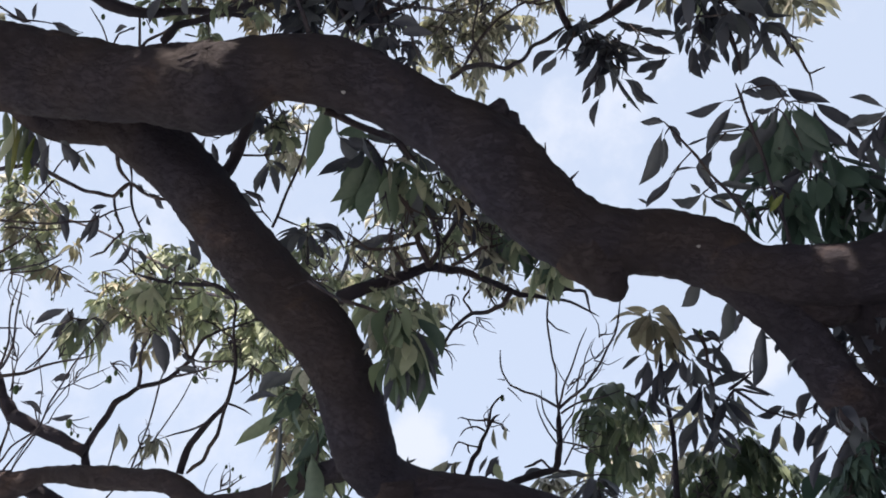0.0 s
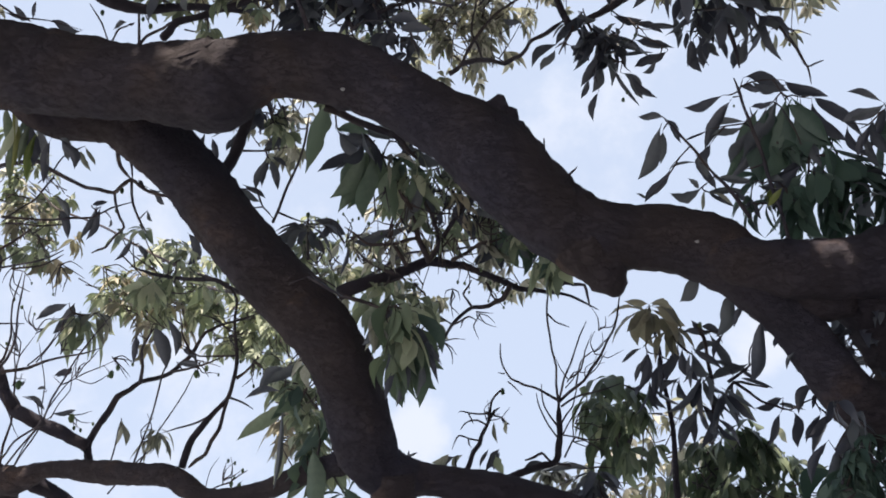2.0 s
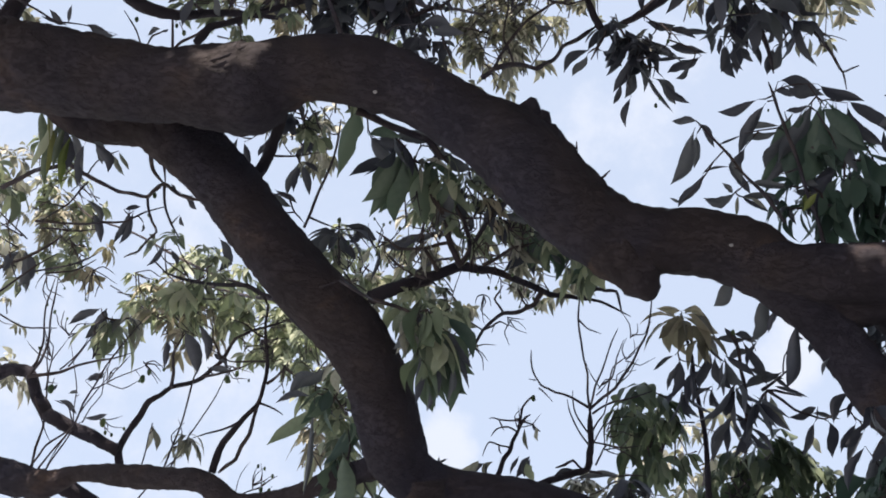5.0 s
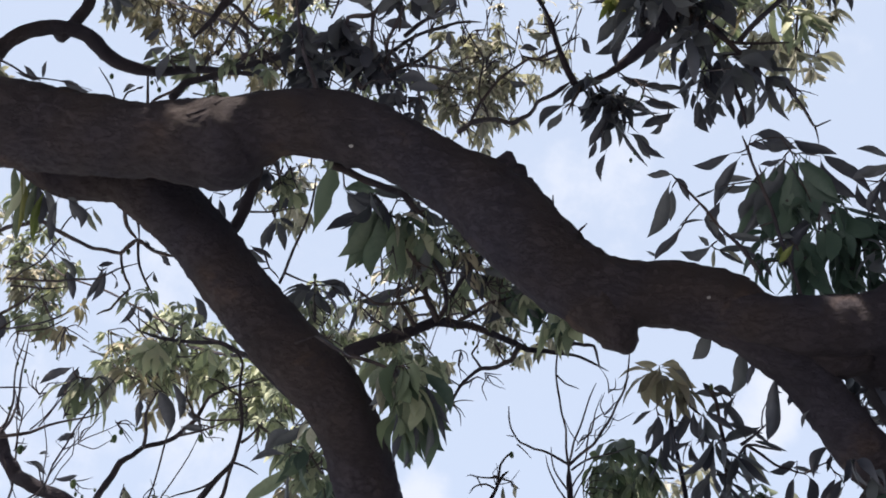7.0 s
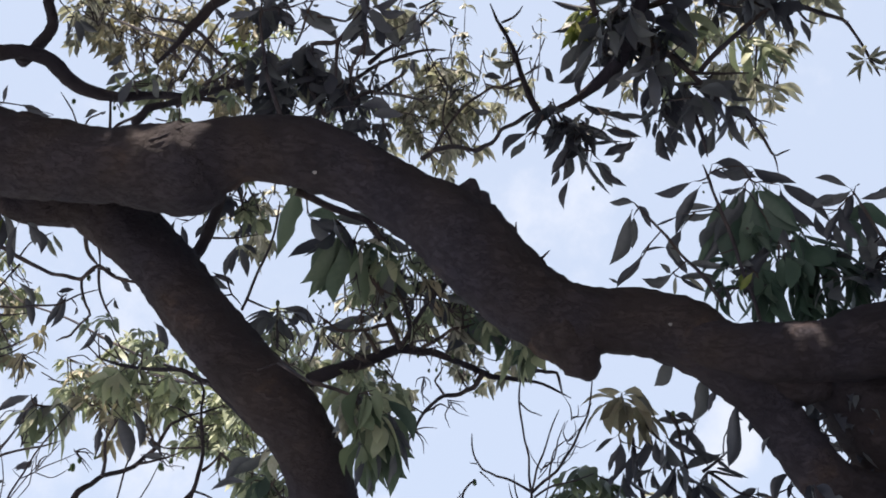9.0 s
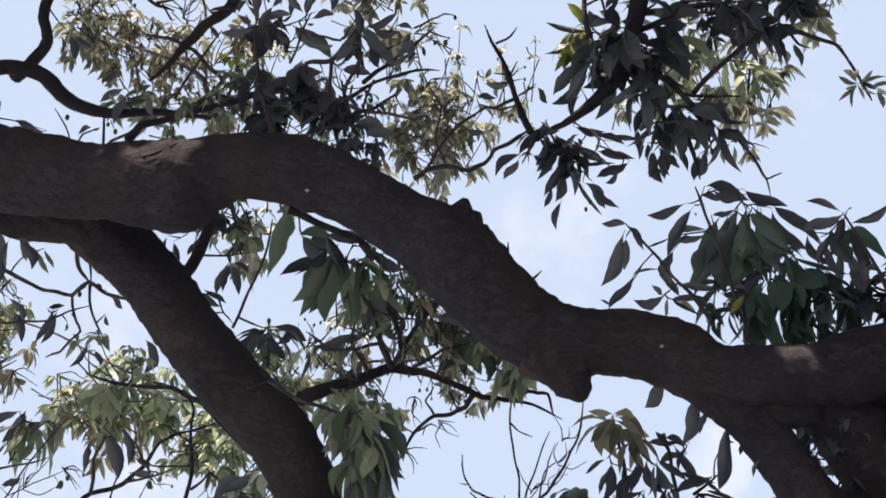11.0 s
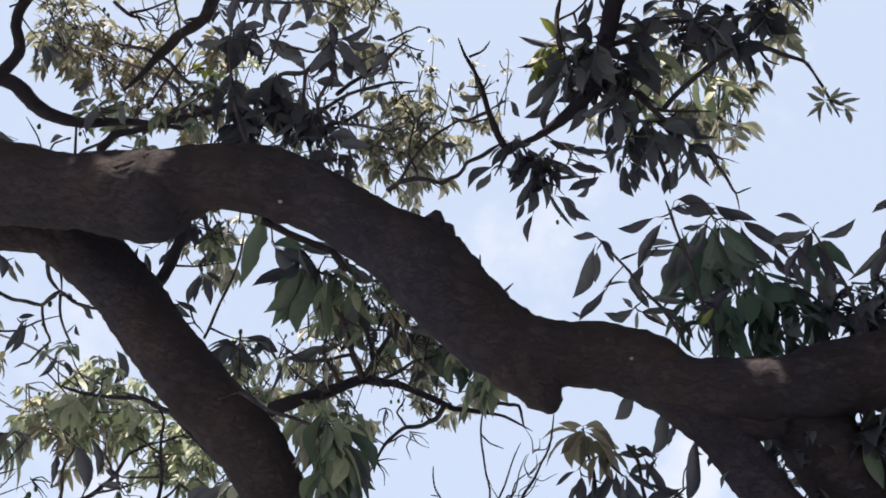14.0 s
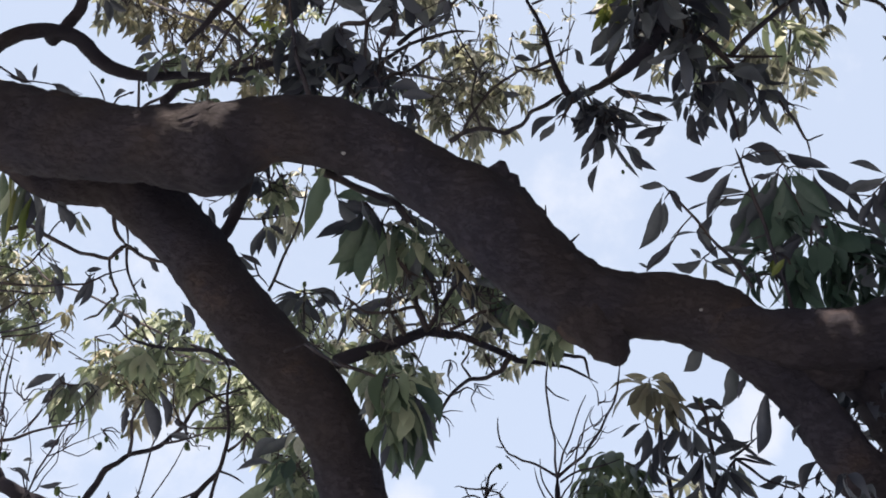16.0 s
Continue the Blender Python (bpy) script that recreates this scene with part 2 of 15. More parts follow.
def leaf_mesh(kind, along, across):
    """A long mango leaf of length 1 along +x, facing +z: lance-shaped, folded at the midrib, arched and wavy."""
    rng = random.Random(kind)
    sway, arch = rng.uniform(-0.16, 0.16), rng.uniform(0.04, 0.3)
    fold, wave, phase = rng.uniform(0.1, 0.6), rng.uniform(0.004, 0.014), rng.uniform(0, 6)
    twist, fat, hook = rng.uniform(-0.7, 0.7), rng.uniform(0.78, 1.12), rng.uniform(-0.05, 0.05)
    blunt, ragged = rng.uniform(0.72, 1.0), rng.uniform(0.02, 0.14)
    if kind % 5 == 0:                                       # a few are eaten at the edge
        ragged = 0.3
    verts, faces = [], []
    for i in range(along + 1):
        u = i / along
        blade = max(0.0, (u - 0.08) / 0.92)
        half = 0.125 * math.sin(math.pi * blade ** fat) ** blunt if 0 < blade < 1 else 0.0
        half *= 1 - 0.45 * max(0.0, (blade - 0.72) / 0.28) ** 2
        half = max(half, 0.006 if u < 0.12 else 0.001)
        for k in range(across + 1):
            s = 2 * k / across - 1
            torn = ragged * noise.noise(Vector((u * 5.5, math.copysign(3, s), kind * 1.7)))
            y = s * half * (1 + torn + wave * 4 * math.sin(u * 23 + phase * 2 + s))
            z = fold * abs(y) + wave * math.sin(u * 17 + phase + 2 * s) * abs(s) * math.sin(math.pi * u)
            turn = twist * (u - 0.3)
            y, z = y * math.cos(turn) - z * math.sin(turn), y * math.sin(turn) + z * math.cos(turn)
            bend = arch * 2 * u * (1 - u)
            verts.append((u, y + sway * math.sin(math.pi * u) + hook * math.sin(2 * math.pi * u), z + bend))
    for i in range(along):
        for k in range(across):
            a = i * (across + 1) + k
            faces.append((a, a + across + 1, a + across + 2, a + 1))
    return verts, faces


LEAF_SHAPES = 16
bare_leaves = [leaf_mesh(k, 4, 2) for k in range(LEAF_SHAPES)]
near_leaves = [leaf_mesh(k, 14, 4) for k in range(LEAF_SHAPES)]
far_leaves = [leaf_mesh(k, 9, 2) for k in range(LEAF_SHAPES)]
leaf_meshes = {}
heaps = {}
FACING = Vector((0.0, -0.8, -0.6))          # the side that blades turn to the open ground


def blade_matrix(base, tip, width, normal):
    """A leaf from base to tip, its width as a share of a normal leaf's, facing along normal."""
    base, tip = Vector(base), Vector(tip)
    x = tip - base
    length = x.length
    x = x / length
    z = normal - x * normal.dot(x)
    z = z.normalized() if z.length > 1e-3 else x.orthogonal().normalized()
    y = z.cross(x)
    m = Matrix((x, y, z)).transposed().to_4x4()
    return Matrix.Translation(base) @ m @ Matrix.Diagonal((length, width / 0.25, length, 1))


count = [0]


def leaf(parent, base, tip, width, roll=0.0, mat=None):
    """One leaf that can be told apart: a part of its branch. width in metres, roll in degrees round its length."""
    mat = mat or LEAF
    count[0] += 1
    kind = (count[0] * 7) % LEAF_SHAPES
    key = (kind, mat.name)
    if key not in leaf_meshes:
        leaf_meshes[key] = smooth_mesh("leaf", *near_leaves[kind])
    base, tip = Vector(base), Vector(tip)
    normal = Matrix.Rotation(radians(roll), 3, (tip - base).normalized()) @ -FACING
    m = blade_matrix(base, tip, width * 0.9, normal)
    return part("leaf", leaf_meshes[key], mat, parent, at=base, turn=Matrix.Translation(-base) @ m)


def heap(parent, mat, name="foliage"):
    return heaps.setdefault((parent, mat, name), ([], []))


def add_to(h, verts, faces):
    n = len(h[0])
    h[0].extend(verts)
    h[1].extend(tuple(i + n for i in f) for f in faces)


def rosette(parent, centre, axis, leaves, length, droop=0.5, mat=None, seed=0, single=False, opening=65, shapes=None, broad=1.0, keep=None):
    """A whorl of leaves round the tip of a shoot."""
    rng = random.Random(seed)
    mat = mat or LEAF
    centre, axis = Vector(centre), Vector(axis).normalized()
    p = axis.orthogonal().normalized()
    q = axis.cross(p)
    start = rng.uniform(0, 6.3)
    for i in range(leaves):
        w = start + i * 2.4 + rng.uniform(-0.25, 0.25)
        o = radians(opening + rng.uniform(-28, 22))
        way = axis * math.cos(o) + (p * math.cos(w) + q * math.sin(w)) * math.sin(o)
        way = (way + Vector((0, 0, -droop * rng.uniform(0.5, 1.4)))).normalized()
        size = length * rng.uniform(0.65, 1.12)
        base = centre - axis * length * 0.22 * rng.random()
        tip = base + way * size
        if keep and not keep(base, tip):
            continue
        normal = axis + Vector((0, 0, 0.6)) + Vector((rng.uniform(-.5, .5), rng.uniform(-.5, .5), rng.uniform(-.5, .5)))
        width = size * broad * rng.uniform(0.18, 0.3)
        if single:
            roll = rng.uniform(-55, 55)
            leaf(parent, base, tip, width, roll, mat)
        else:
            m = blade_matrix(base, tip, width, normal)
            verts, faces = (shapes or far_leaves)[rng.randrange(LEAF_SHAPES)]
            sag = size * broad * rng.uniform(0.1, 0.75) * (0.35 + min(droop, 1.2))
            add_to(heap(parent, mat), [m @ Vector(v) - Vector((0, 0, sag * v[0] * v[0] * (1.1 - abs(way.z)))) for v in verts], faces)


def clump(parent, centre, right, up, deep, whorls, length, droop=0.5, mat=None, seed=0, leaves=8):
    """A loose mass of leafy shoots about a centre, each on its own thin twig."""
    rng = random.Random(seed)
    centre = Vector(centre)
    root = centre - Vector((0, -0.1, 1)) * up * 0.6
    for i in range(int(whorls * 1.5)):
        while True:
            a, b, c = (rng.uniform(-1, 1) for _ in range(3))
            if a * a + b * b + c * c < 1:
                break
        at = centre + Vector((a * right, c * deep, b * up))
        axis = (at - root).normalized() + Vector((rng.uniform(-.6, .6), rng.uniform(-.6, .6), rng.uniform(-.1, .7)))
        rosette(parent, at, axis, max(5, leaves + rng.randint(-1, 4)), length * rng.uniform(0.5, 0.98), droop, mat, seed * 97 + i, broad=1.4)
        start = root.lerp(at, 0.3) + Vector((rng.uniform(-1, 1) * right, rng.uniform(-1, 1) * deep, rng.uniform(-0.4, 0.4) * up)) * 0.7
        middle = start.lerp(at, 0.55) + Vector((rng.uniform(-.1, .1), rng.uniform(-.1, .1), rng.uniform(-.12, 0.02))) * right
        v, f = tube([(*start, 0.005), (*middle, 0.0035), (*at, 0.0025)], 5, 0.08, 0, Vector())
        add_to(heap(parent, TWIG, "twig_growth"), v, f)


def shoot(parent, *rows):
    """A thin bare twig, one of the many that stay joined."""
    rows = rows[:-1] + ((*rows[-1][:3], 0.5 * rows[-1][3]),)
    v, f = tube(rows, 6, 0.05, 0.15, Vector())
    add_to(heap(parent, TWIG, "twig_growth"), v, f)


ball = bmesh.new()
bmesh.ops.create_uvsphere(ball, u_segments=12, v_segments=8, radius=1)
for v in ball.verts:
    v.co.x *= 0.82
    v.co += Vector((0.12 * v.co.z * v.co.z, 0, 0))
fruit_mesh = bpy.data.meshes.new("fruit")
ball.to_mesh(fruit_mesh)
ball.free()
fruit_mesh.polygons.foreach_set("use_smooth", [True] * len(fruit_mesh.polygons))


def fruit(parent, x, y, z, size):
    return part("fruit", fruit_mesh, FRUIT, parent, "small unripe green fruit", Vector((x, y, z)), Matrix.Diagonal((size, size, size * 1.35, 1)))


# ---- the tree ----
tree = tagged(new("mango_tree"), "old mango tree with thick dark limbs and drooping leaves", "tree")
tree.location = (2.4, 3.95, 0.0)
spot[tree] = Vector(tree.location)


# main limb, from the trunk up and across to its far end
main = limb("limb", [(2.400, 3.950, -0.100, 0.460), (2.370, 3.930, 0.350, 0.360), (2.370, 3.920, 1.200, 0.310), (2.300, 3.900, 2.000, 0.270), (2.150, 3.880, 2.560, 0.225), (2.028, 3.840, 3.094, 0.190), (1.841, 3.790, 3.359, 0.155), (1.655, 3.730, 3.425, 0.130), (1.530, 3.670, 3.440, 0.110), (1.434, 3.610, 3.465, 0.100), (1.349, 3.535, 3.538, 0.090), (1.228, 3.451, 3.683, 0.086), (1.105, 3.384, 3.812, 0.116), (0.957, 3.342, 3.908, 0.127), (0.810, 3.328, 3.952, 0.114), (0.682, 3.333, 3.965, 0.116), (0.554, 3.339, 3.977, 0.135), (0.445, 3.323, 4.018, 0.147), (0.335, 3.284, 4.094, 0.149), (0.235, 3.241, 4.178, 0.158), (0.170, 3.208, 4.240, 0.166), (0.106, 3.181, 4.291, 0.148), (-0.029, 3.146, 4.365, 0.120), (-0.172, 3.106, 4.447, 0.123), (-0.316, 3.081, 4.506, 0.127), (-0.461, 3.069, 4.546, 0.128), (-0.617, 3.074, 4.562, 0.128), (-0.733, 3.098, 4.545, 0.143), (-0.817, 3.123, 4.523, 0.178), (-0.944, 3.133, 4.527, 0.162), (-1.135, 3.140, 4.545, 0.142), (-1.392, 3.141, 4.580, 0.155), (-1.652, 3.135, 4.626, 0.169), (-2.003, 3.134, 4.678, 0.180), (-2.537, 3.116, 4.779, 0.182), (-3.451, 3.019, 5.047, 0.163)], "thick dark brown mango limb with rough bark and sunlit patches", None, lump=0.09)
stub = limb("stub", [(0.444, 3.317, 4.011, 0.120), (0.517, 3.353, 3.926, 0.118), (0.566, 3.382, 3.859, 0.086), (0.580, 3.401, 3.823, 0.070), (0.584, 3.411, 3.797, 0.060), (0.583, 3.418, 3.782, 0.046), (0.581, 3.421, 3.777, 0.020)], "short broken branch stub", None, lump=0.16)
knot = limb("knot", [(0.151, 3.198, 4.303, 0.092), (0.184, 3.152, 4.368, 0.067), (0.204, 3.124, 4.408, 0.041), (0.214, 3.104, 4.437, 0.012)], "knot on the bark", None, lump=0.25)
knot_low = limb("knot", [(0.196, 3.206, 4.291, 0.086), (0.237, 3.159, 4.358, 0.049), (0.257, 3.131, 4.398, 0.016)], "small knot on the bark", None, lump=0.25)
right_limb = limb("limb", [(0.922, 3.289, 3.877, 0.069), (1.048, 3.309, 3.834, 0.094), (1.201, 3.317, 3.806, 0.109), (1.392, 3.302, 3.807, 0.107), (1.589, 3.284, 3.839, 0.126), (1.984, 3.256, 3.892, 0.140), (2.513, 3.194, 4.000, 0.110)], "dark limb running on from the fork", None, lump=0.09)
middle_limb = limb("limb", [(2.100, 3.960, 1.900, 0.220), (1.872, 3.830, 3.380, 0.181), (1.775, 3.720, 3.573, 0.157), (1.653, 3.600, 3.704, 0.145), (1.517, 3.470, 3.791, 0.129), (1.363, 3.360, 3.827, 0.083)], "dark limb rising into the fork", None, lump=0.09)
crotch = limb("limb", [(1.052, 3.400, 3.858, 0.099), (1.163, 3.400, 3.809, 0.103), (1.265, 3.400, 3.769, 0.095), (1.338, 3.400, 3.745, 0.083), (1.427, 3.400, 3.744, 0.063)], "thick dark bark in the fork of the limbs", None, lump=0.09)

def lichen(x, y, z, nx, ny, nz, size):
    """A small pale fleck of lichen, raised a little from the bark."""
    bm = bmesh.new()
    bmesh.ops.create_uvsphere(bm, u_segments=10, v_segments=6, radius=1)
    for v in bm.verts:
        v.co = Vector((v.co.x * (1 + 0.3 * v.co.y), v.co.y * 0.8, v.co.z * 0.3)) * size
    mesh = bpy.data.meshes.new("lichen")
    bm.to_mesh(mesh)
    bm.free()
    return part("lichen", mesh, LICHEN, main, "small pale lichen fleck", Vector((x, y, z)), Vector((nx, ny, nz)).to_track_quat("Z", "Y").to_matrix().to_4x4())


lichen(-0.352, 3.027, 4.398, -0.2, -0.6, -0.75, 0.009)
lichen(0.874, 3.226, 3.870, -0.3, -0.65, -0.7, 0.007)


def bark_ridge(*points, thick=0.004):
    """A raised fold of old bark, sunk into the limb and fading out at both ends."""
    rows = [(x, y, z, thick * (0.35 if i in (0, len(points) - 1) else 1.0)) for i, (x, y, z) in enumerate(points)]
    mesh = smooth_mesh("bark_ridge", *tube(rows, 8, 0.008, 0.35))
    return part("bark_ridge", mesh, BARK, main, at=Vector(points[0]))


bark_ridge((-0.964, 2.976, 4.494), (-0.922, 2.971, 4.509), (-0.873, 2.960, 4.522), (-0.841, 2.958, 4.546), (-0.801, 2.993, 4.610), (-0.732, 2.978, 4.611), thick=0.0045)
bark_ridge((-0.941, 2.976, 4.475), (-0.892, 2.962, 4.484), (-0.846, 2.956, 4.502))
bark_ridge((-0.915, 2.977, 4.458), (-0.865, 2.960, 4.463), (-0.835, 2.958, 4.479), thick=0.0035)
bark_ridge((-0.789, 2.962, 4.527), (-0.756, 2.960, 4.536), (-0.721, 2.960, 4.541), thick=0.0030)
bark_ridge((-0.785, 2.966, 4.497), (-0.752, 2.962, 4.501), (-0.726, 2.963, 4.515), thick=0.0035)
bark_ridge((-0.894, 2.975, 4.436), (-0.876, 2.967, 4.440), (-0.857, 2.966, 4.444), thick=0.0030)
bark_ridge((-1.158, 3.004, 4.525), (-1.109, 2.999, 4.533), (-1.058, 2.996, 4.526), thick=0.0030)
bark_ridge((-1.135, 3.006, 4.506), (-1.104, 2.998, 4.505), (-1.073, 2.996, 4.503), thick=0.0030)

# second limb, behind the first
second = limb("limb", [(1.950, 4.000, 1.900, 0.200), (1.672, 5.121, 2.945, 0.153), (1.052, 4.886, 3.214, 0.134), (0.588, 4.712, 3.413, 0.115), (0.345, 4.630, 3.505, 0.088), (0.152, 4.588, 3.548, 0.079), (-0.052, 4.572, 3.577, 0.069), (-0.236, 4.527, 3.586, 0.112), (-0.326, 4.457, 3.676, 0.129), (-0.373, 4.355, 3.810, 0.134), (-0.420, 4.253, 3.944, 0.133), (-0.526, 4.143, 4.086, 0.142), (-0.701, 4.024, 4.236, 0.133), (-0.888, 3.884, 4.412, 0.132), (-1.049, 3.753, 4.579, 0.132), (-1.211, 3.643, 4.716, 0.143), (-1.342, 3.589, 4.778, 0.131), (-1.480, 3.568, 4.791, 0.136), (-1.595, 3.549, 4.805, 0.138), (-1.731, 3.491, 4.872, 0.131), (-1.897, 3.427, 4.945, 0.126), (-2.235, 3.317, 5.062, 0.116), (-3.014, 3.121, 5.250, 0.092)], "dark brown second limb behind the first", None, lump=0.09)
second_low = limb("limb", [(-0.206, 4.483, 3.584, 0.095), (-0.212, 4.591, 3.475, 0.096), (-0.198, 4.699, 3.369, 0.100), (-0.130, 5.031, 3.035, 0.104)], "dark branch running downwards", None, lump=0.09)

# lower branch, running away from the second limb
lower = limb("branch", [(-0.359, 4.586, 3.695, 0.066), (-0.501, 4.681, 3.687, 0.052), (-0.647, 4.772, 3.681, 0.045), (-0.811, 4.883, 3.663, 0.044), (-0.980, 4.973, 3.667, 0.042), (-1.109, 5.025, 3.691, 0.043), (-1.212, 5.044, 3.755, 0.053), (-1.303, 5.059, 3.813, 0.054), (-1.423, 5.103, 3.837, 0.049), (-1.702, 5.204, 3.898, 0.056), (-1.959, 5.309, 3.955, 0.040), (-2.080, 5.355, 3.940, 0.058), (-2.190, 5.401, 3.936, 0.080), (-2.428, 5.460, 4.010, 0.090), (-2.780, 5.540, 4.124, 0.098), (-3.144, 5.617, 4.241, 0.112)], "bare dark lower branch with thin twigs", None, lump=0.17)
lower_a = limb("branch", [(-2.303, 5.655, 4.025, 0.063), (-2.296, 5.738, 3.939, 0.049), (-2.311, 5.826, 3.847, 0.045), (-2.326, 6.048, 3.615, 0.046)], "dark branch fork", None, lump=0.17)
lower_b = limb("branch", [(-2.165, 5.599, 4.023, 0.047), (-2.050, 5.687, 3.988, 0.040), (-1.960, 5.776, 3.939, 0.039), (-1.885, 5.894, 3.858, 0.039)], "dark branch fork", None, lump=0.17)

# branch over the limb at the far end
upper_left = limb("branch", [(-1.969, 3.354, 4.944, 0.059), (-1.924, 3.336, 5.176, 0.040), (-1.850, 3.336, 5.333, 0.034), (-1.734, 3.375, 5.440, 0.034), (-1.614, 3.453, 5.489, 0.034), (-1.531, 3.575, 5.474, 0.034), (-1.442, 3.656, 5.485, 0.029), (-1.330, 3.720, 5.528, 0.022), (-1.167, 3.789, 5.614, 0.018), (-0.948, 3.901, 5.698, 0.012)], "dark crooked branch above the limb", None, lump=0.17)
upper_left_b = limb("branch", [(-1.706, 3.429, 5.437, 0.031), (-1.659, 3.441, 5.565, 0.027), (-1.625, 3.442, 5.701, 0.025), (-1.673, 3.431, 5.871, 0.024), (-1.659, 3.419, 6.034, 0.024), (-1.535, 3.419, 6.344, 0.025)], "dark crooked branch above the limb", None, lump=0.17)
b1 = branch((0.372, 3.248, 4.284, 0.0062), (0.372, 3.218, 4.327, 0.0041), name="twig")
b2 = branch((0.445, 3.261, 4.178, 0.0061), (0.469, 3.260, 4.201, 0.0051), (0.488, 3.239, 4.210, 0.0041), name="twig")

# bare twigs on the lower branch, with fruit and a few leaves
b3 = branch((-1.255, 5.119, 3.879, 0.0198), (-1.241, 5.107, 3.953, 0.0184), (-1.215, 5.097, 4.024, 0.0170), (-1.160, 5.056, 4.075, 0.0155), (-1.115, 5.061, 4.148, 0.0142), (-1.084, 5.063, 4.186, 0.0131), (-1.065, 5.097, 4.247, 0.0122), (-1.047, 5.072, 4.314, 0.0110), (-1.027, 5.019, 4.368, 0.0099), (-1.038, 5.037, 4.475, 0.0088), (-1.044, 4.977, 4.537, 0.0077), (-1.055, 4.984, 4.641, 0.0066), (-1.044, 4.933, 4.710, 0.0057), (-1.080, 4.914, 4.765, 0.0049), (-1.124, 4.931, 4.844, 0.0042))
shoot(b3, (-1.085, 5.196, 4.292, 0.0071), (-1.040, 5.236, 4.293, 0.0057), (-1.001, 5.240, 4.274, 0.0046), (-0.963, 5.230, 4.243, 0.0035))
shoot(b3, (-1.045, 5.140, 4.371, 0.0085), (-1.011, 5.137, 4.397, 0.0071), (-0.973, 5.090, 4.407, 0.0058), (-0.934, 5.075, 4.464, 0.0035))
shoot(b3, (-1.085, 5.192, 4.296, 0.0085), (-1.110, 5.230, 4.225, 0.0091), (-1.129, 5.266, 4.151, 0.0097), (-1.170, 5.299, 4.101, 0.0102), (-1.198, 5.332, 4.044, 0.0106), (-1.246, 5.364, 4.027, 0.0110), (-1.289, 5.398, 4.003, 0.0114))
shoot(b3, (-1.147, 5.235, 4.236, 0.0071), (-1.205, 5.246, 4.197, 0.0063), (-1.280, 5.294, 4.190, 0.0054), (-1.354, 5.284, 4.163, 0.0045), (-1.431, 5.300, 4.143, 0.0035))
shoot(b3, (-1.045, 5.075, 4.464, 0.0057), (-1.145, 5.104, 4.480, 0.0051), (-1.225, 5.046, 4.447, 0.0044), (-1.292, 5.069, 4.503, 0.0040), (-1.346, 5.035, 4.522, 0.0035))
shoot(b3, (-1.045, 5.010, 4.557, 0.0057), (-1.101, 4.997, 4.585, 0.0051), (-1.141, 4.940, 4.597, 0.0044), (-1.183, 4.933, 4.612, 0.0040), (-1.232, 4.953, 4.638, 0.0035))
b4 = branch((-1.857, 5.587, 4.081, 0.0241), (-1.864, 5.578, 4.141, 0.0229), (-1.875, 5.556, 4.194, 0.0217), (-1.849, 5.534, 4.250, 0.0205), (-1.799, 5.456, 4.275, 0.0194), (-1.771, 5.487, 4.367, 0.0180), (-1.710, 5.401, 4.405, 0.0167), (-1.656, 5.407, 4.446, 0.0156), (-1.608, 5.409, 4.495, 0.0145), (-1.533, 5.430, 4.527, 0.0133), (-1.445, 5.386, 4.537, 0.0122), (-1.406, 5.406, 4.601, 0.0113), (-1.348, 5.366, 4.628, 0.0104), (-1.310, 5.325, 4.674, 0.0095), (-1.274, 5.300, 4.728, 0.0086), (-1.228, 5.284, 4.745, 0.0079), (-1.183, 5.271, 4.763, 0.0073), (-1.065, 5.273, 4.802, 0.0062), (-0.953, 5.286, 4.860, 0.0051))
shoot(b4, (-1.531, 5.150, 4.357, 0.0114), (-1.527, 5.135, 4.438, 0.0098), (-1.523, 5.061, 4.488, 0.0082), (-1.493, 5.019, 4.532, 0.0070), (-1.460, 4.994, 4.580, 0.0057))
shoot(b4, (-1.374, 5.121, 4.399, 0.0071), (-1.316, 5.110, 4.404, 0.0064), (-1.254, 5.081, 4.402, 0.0056), (-1.187, 5.120, 4.451, 0.0046), (-1.105, 5.075, 4.464, 0.0035))
shoot(b4, (-1.275, 5.067, 4.475, 0.0071), (-1.300, 5.053, 4.524, 0.0061), (-1.325, 5.037, 4.573, 0.0051), (-1.320, 4.993, 4.597, 0.0043), (-1.323, 4.961, 4.627, 0.0035))
shoot(b4, (-1.476, 5.007, 4.556, 0.0044), (-1.472, 4.992, 4.574, 0.0037), (-1.465, 4.986, 4.592, 0.0030))
leaf(b4, (-1.465, 4.986, 4.592), (-1.386, 5.071, 4.391), 0.081, -10)
shoot(b4, (-1.320, 4.993, 4.597, 0.0044), (-1.348, 4.985, 4.615, 0.0037), (-1.397, 4.961, 4.627, 0.0030))
leaf(b4, (-1.397, 4.961, 4.627), (-1.351, 5.071, 4.461), 0.051, -2)
shoot(b4, (-1.493, 5.019, 4.532, 0.0044), (-1.516, 5.014, 4.540, 0.0037), (-1.545, 5.010, 4.557, 0.0030))
leaf(b4, (-1.545, 5.010, 4.557), (-1.567, 5.099, 4.428), 0.040, -4)
shoot(b4, (-1.316, 5.110, 4.404, 0.0044), (-1.333, 5.107, 4.424, 0.0037), (-1.346, 5.092, 4.441, 0.0030))
leaf(b4, (-1.346, 5.092, 4.441), (-1.228, 5.090, 4.407), 0.042, 6)
leaf(b4, (-1.318, 5.051, 4.499), (-1.247, 5.091, 4.441), 0.037, -8)
shoot(b4, (-1.227, 5.092, 4.441, 0.0035), (-1.247, 5.127, 4.389, 0.0028))
fruit(b4, -1.247, 5.127, 4.389, 0.0170)
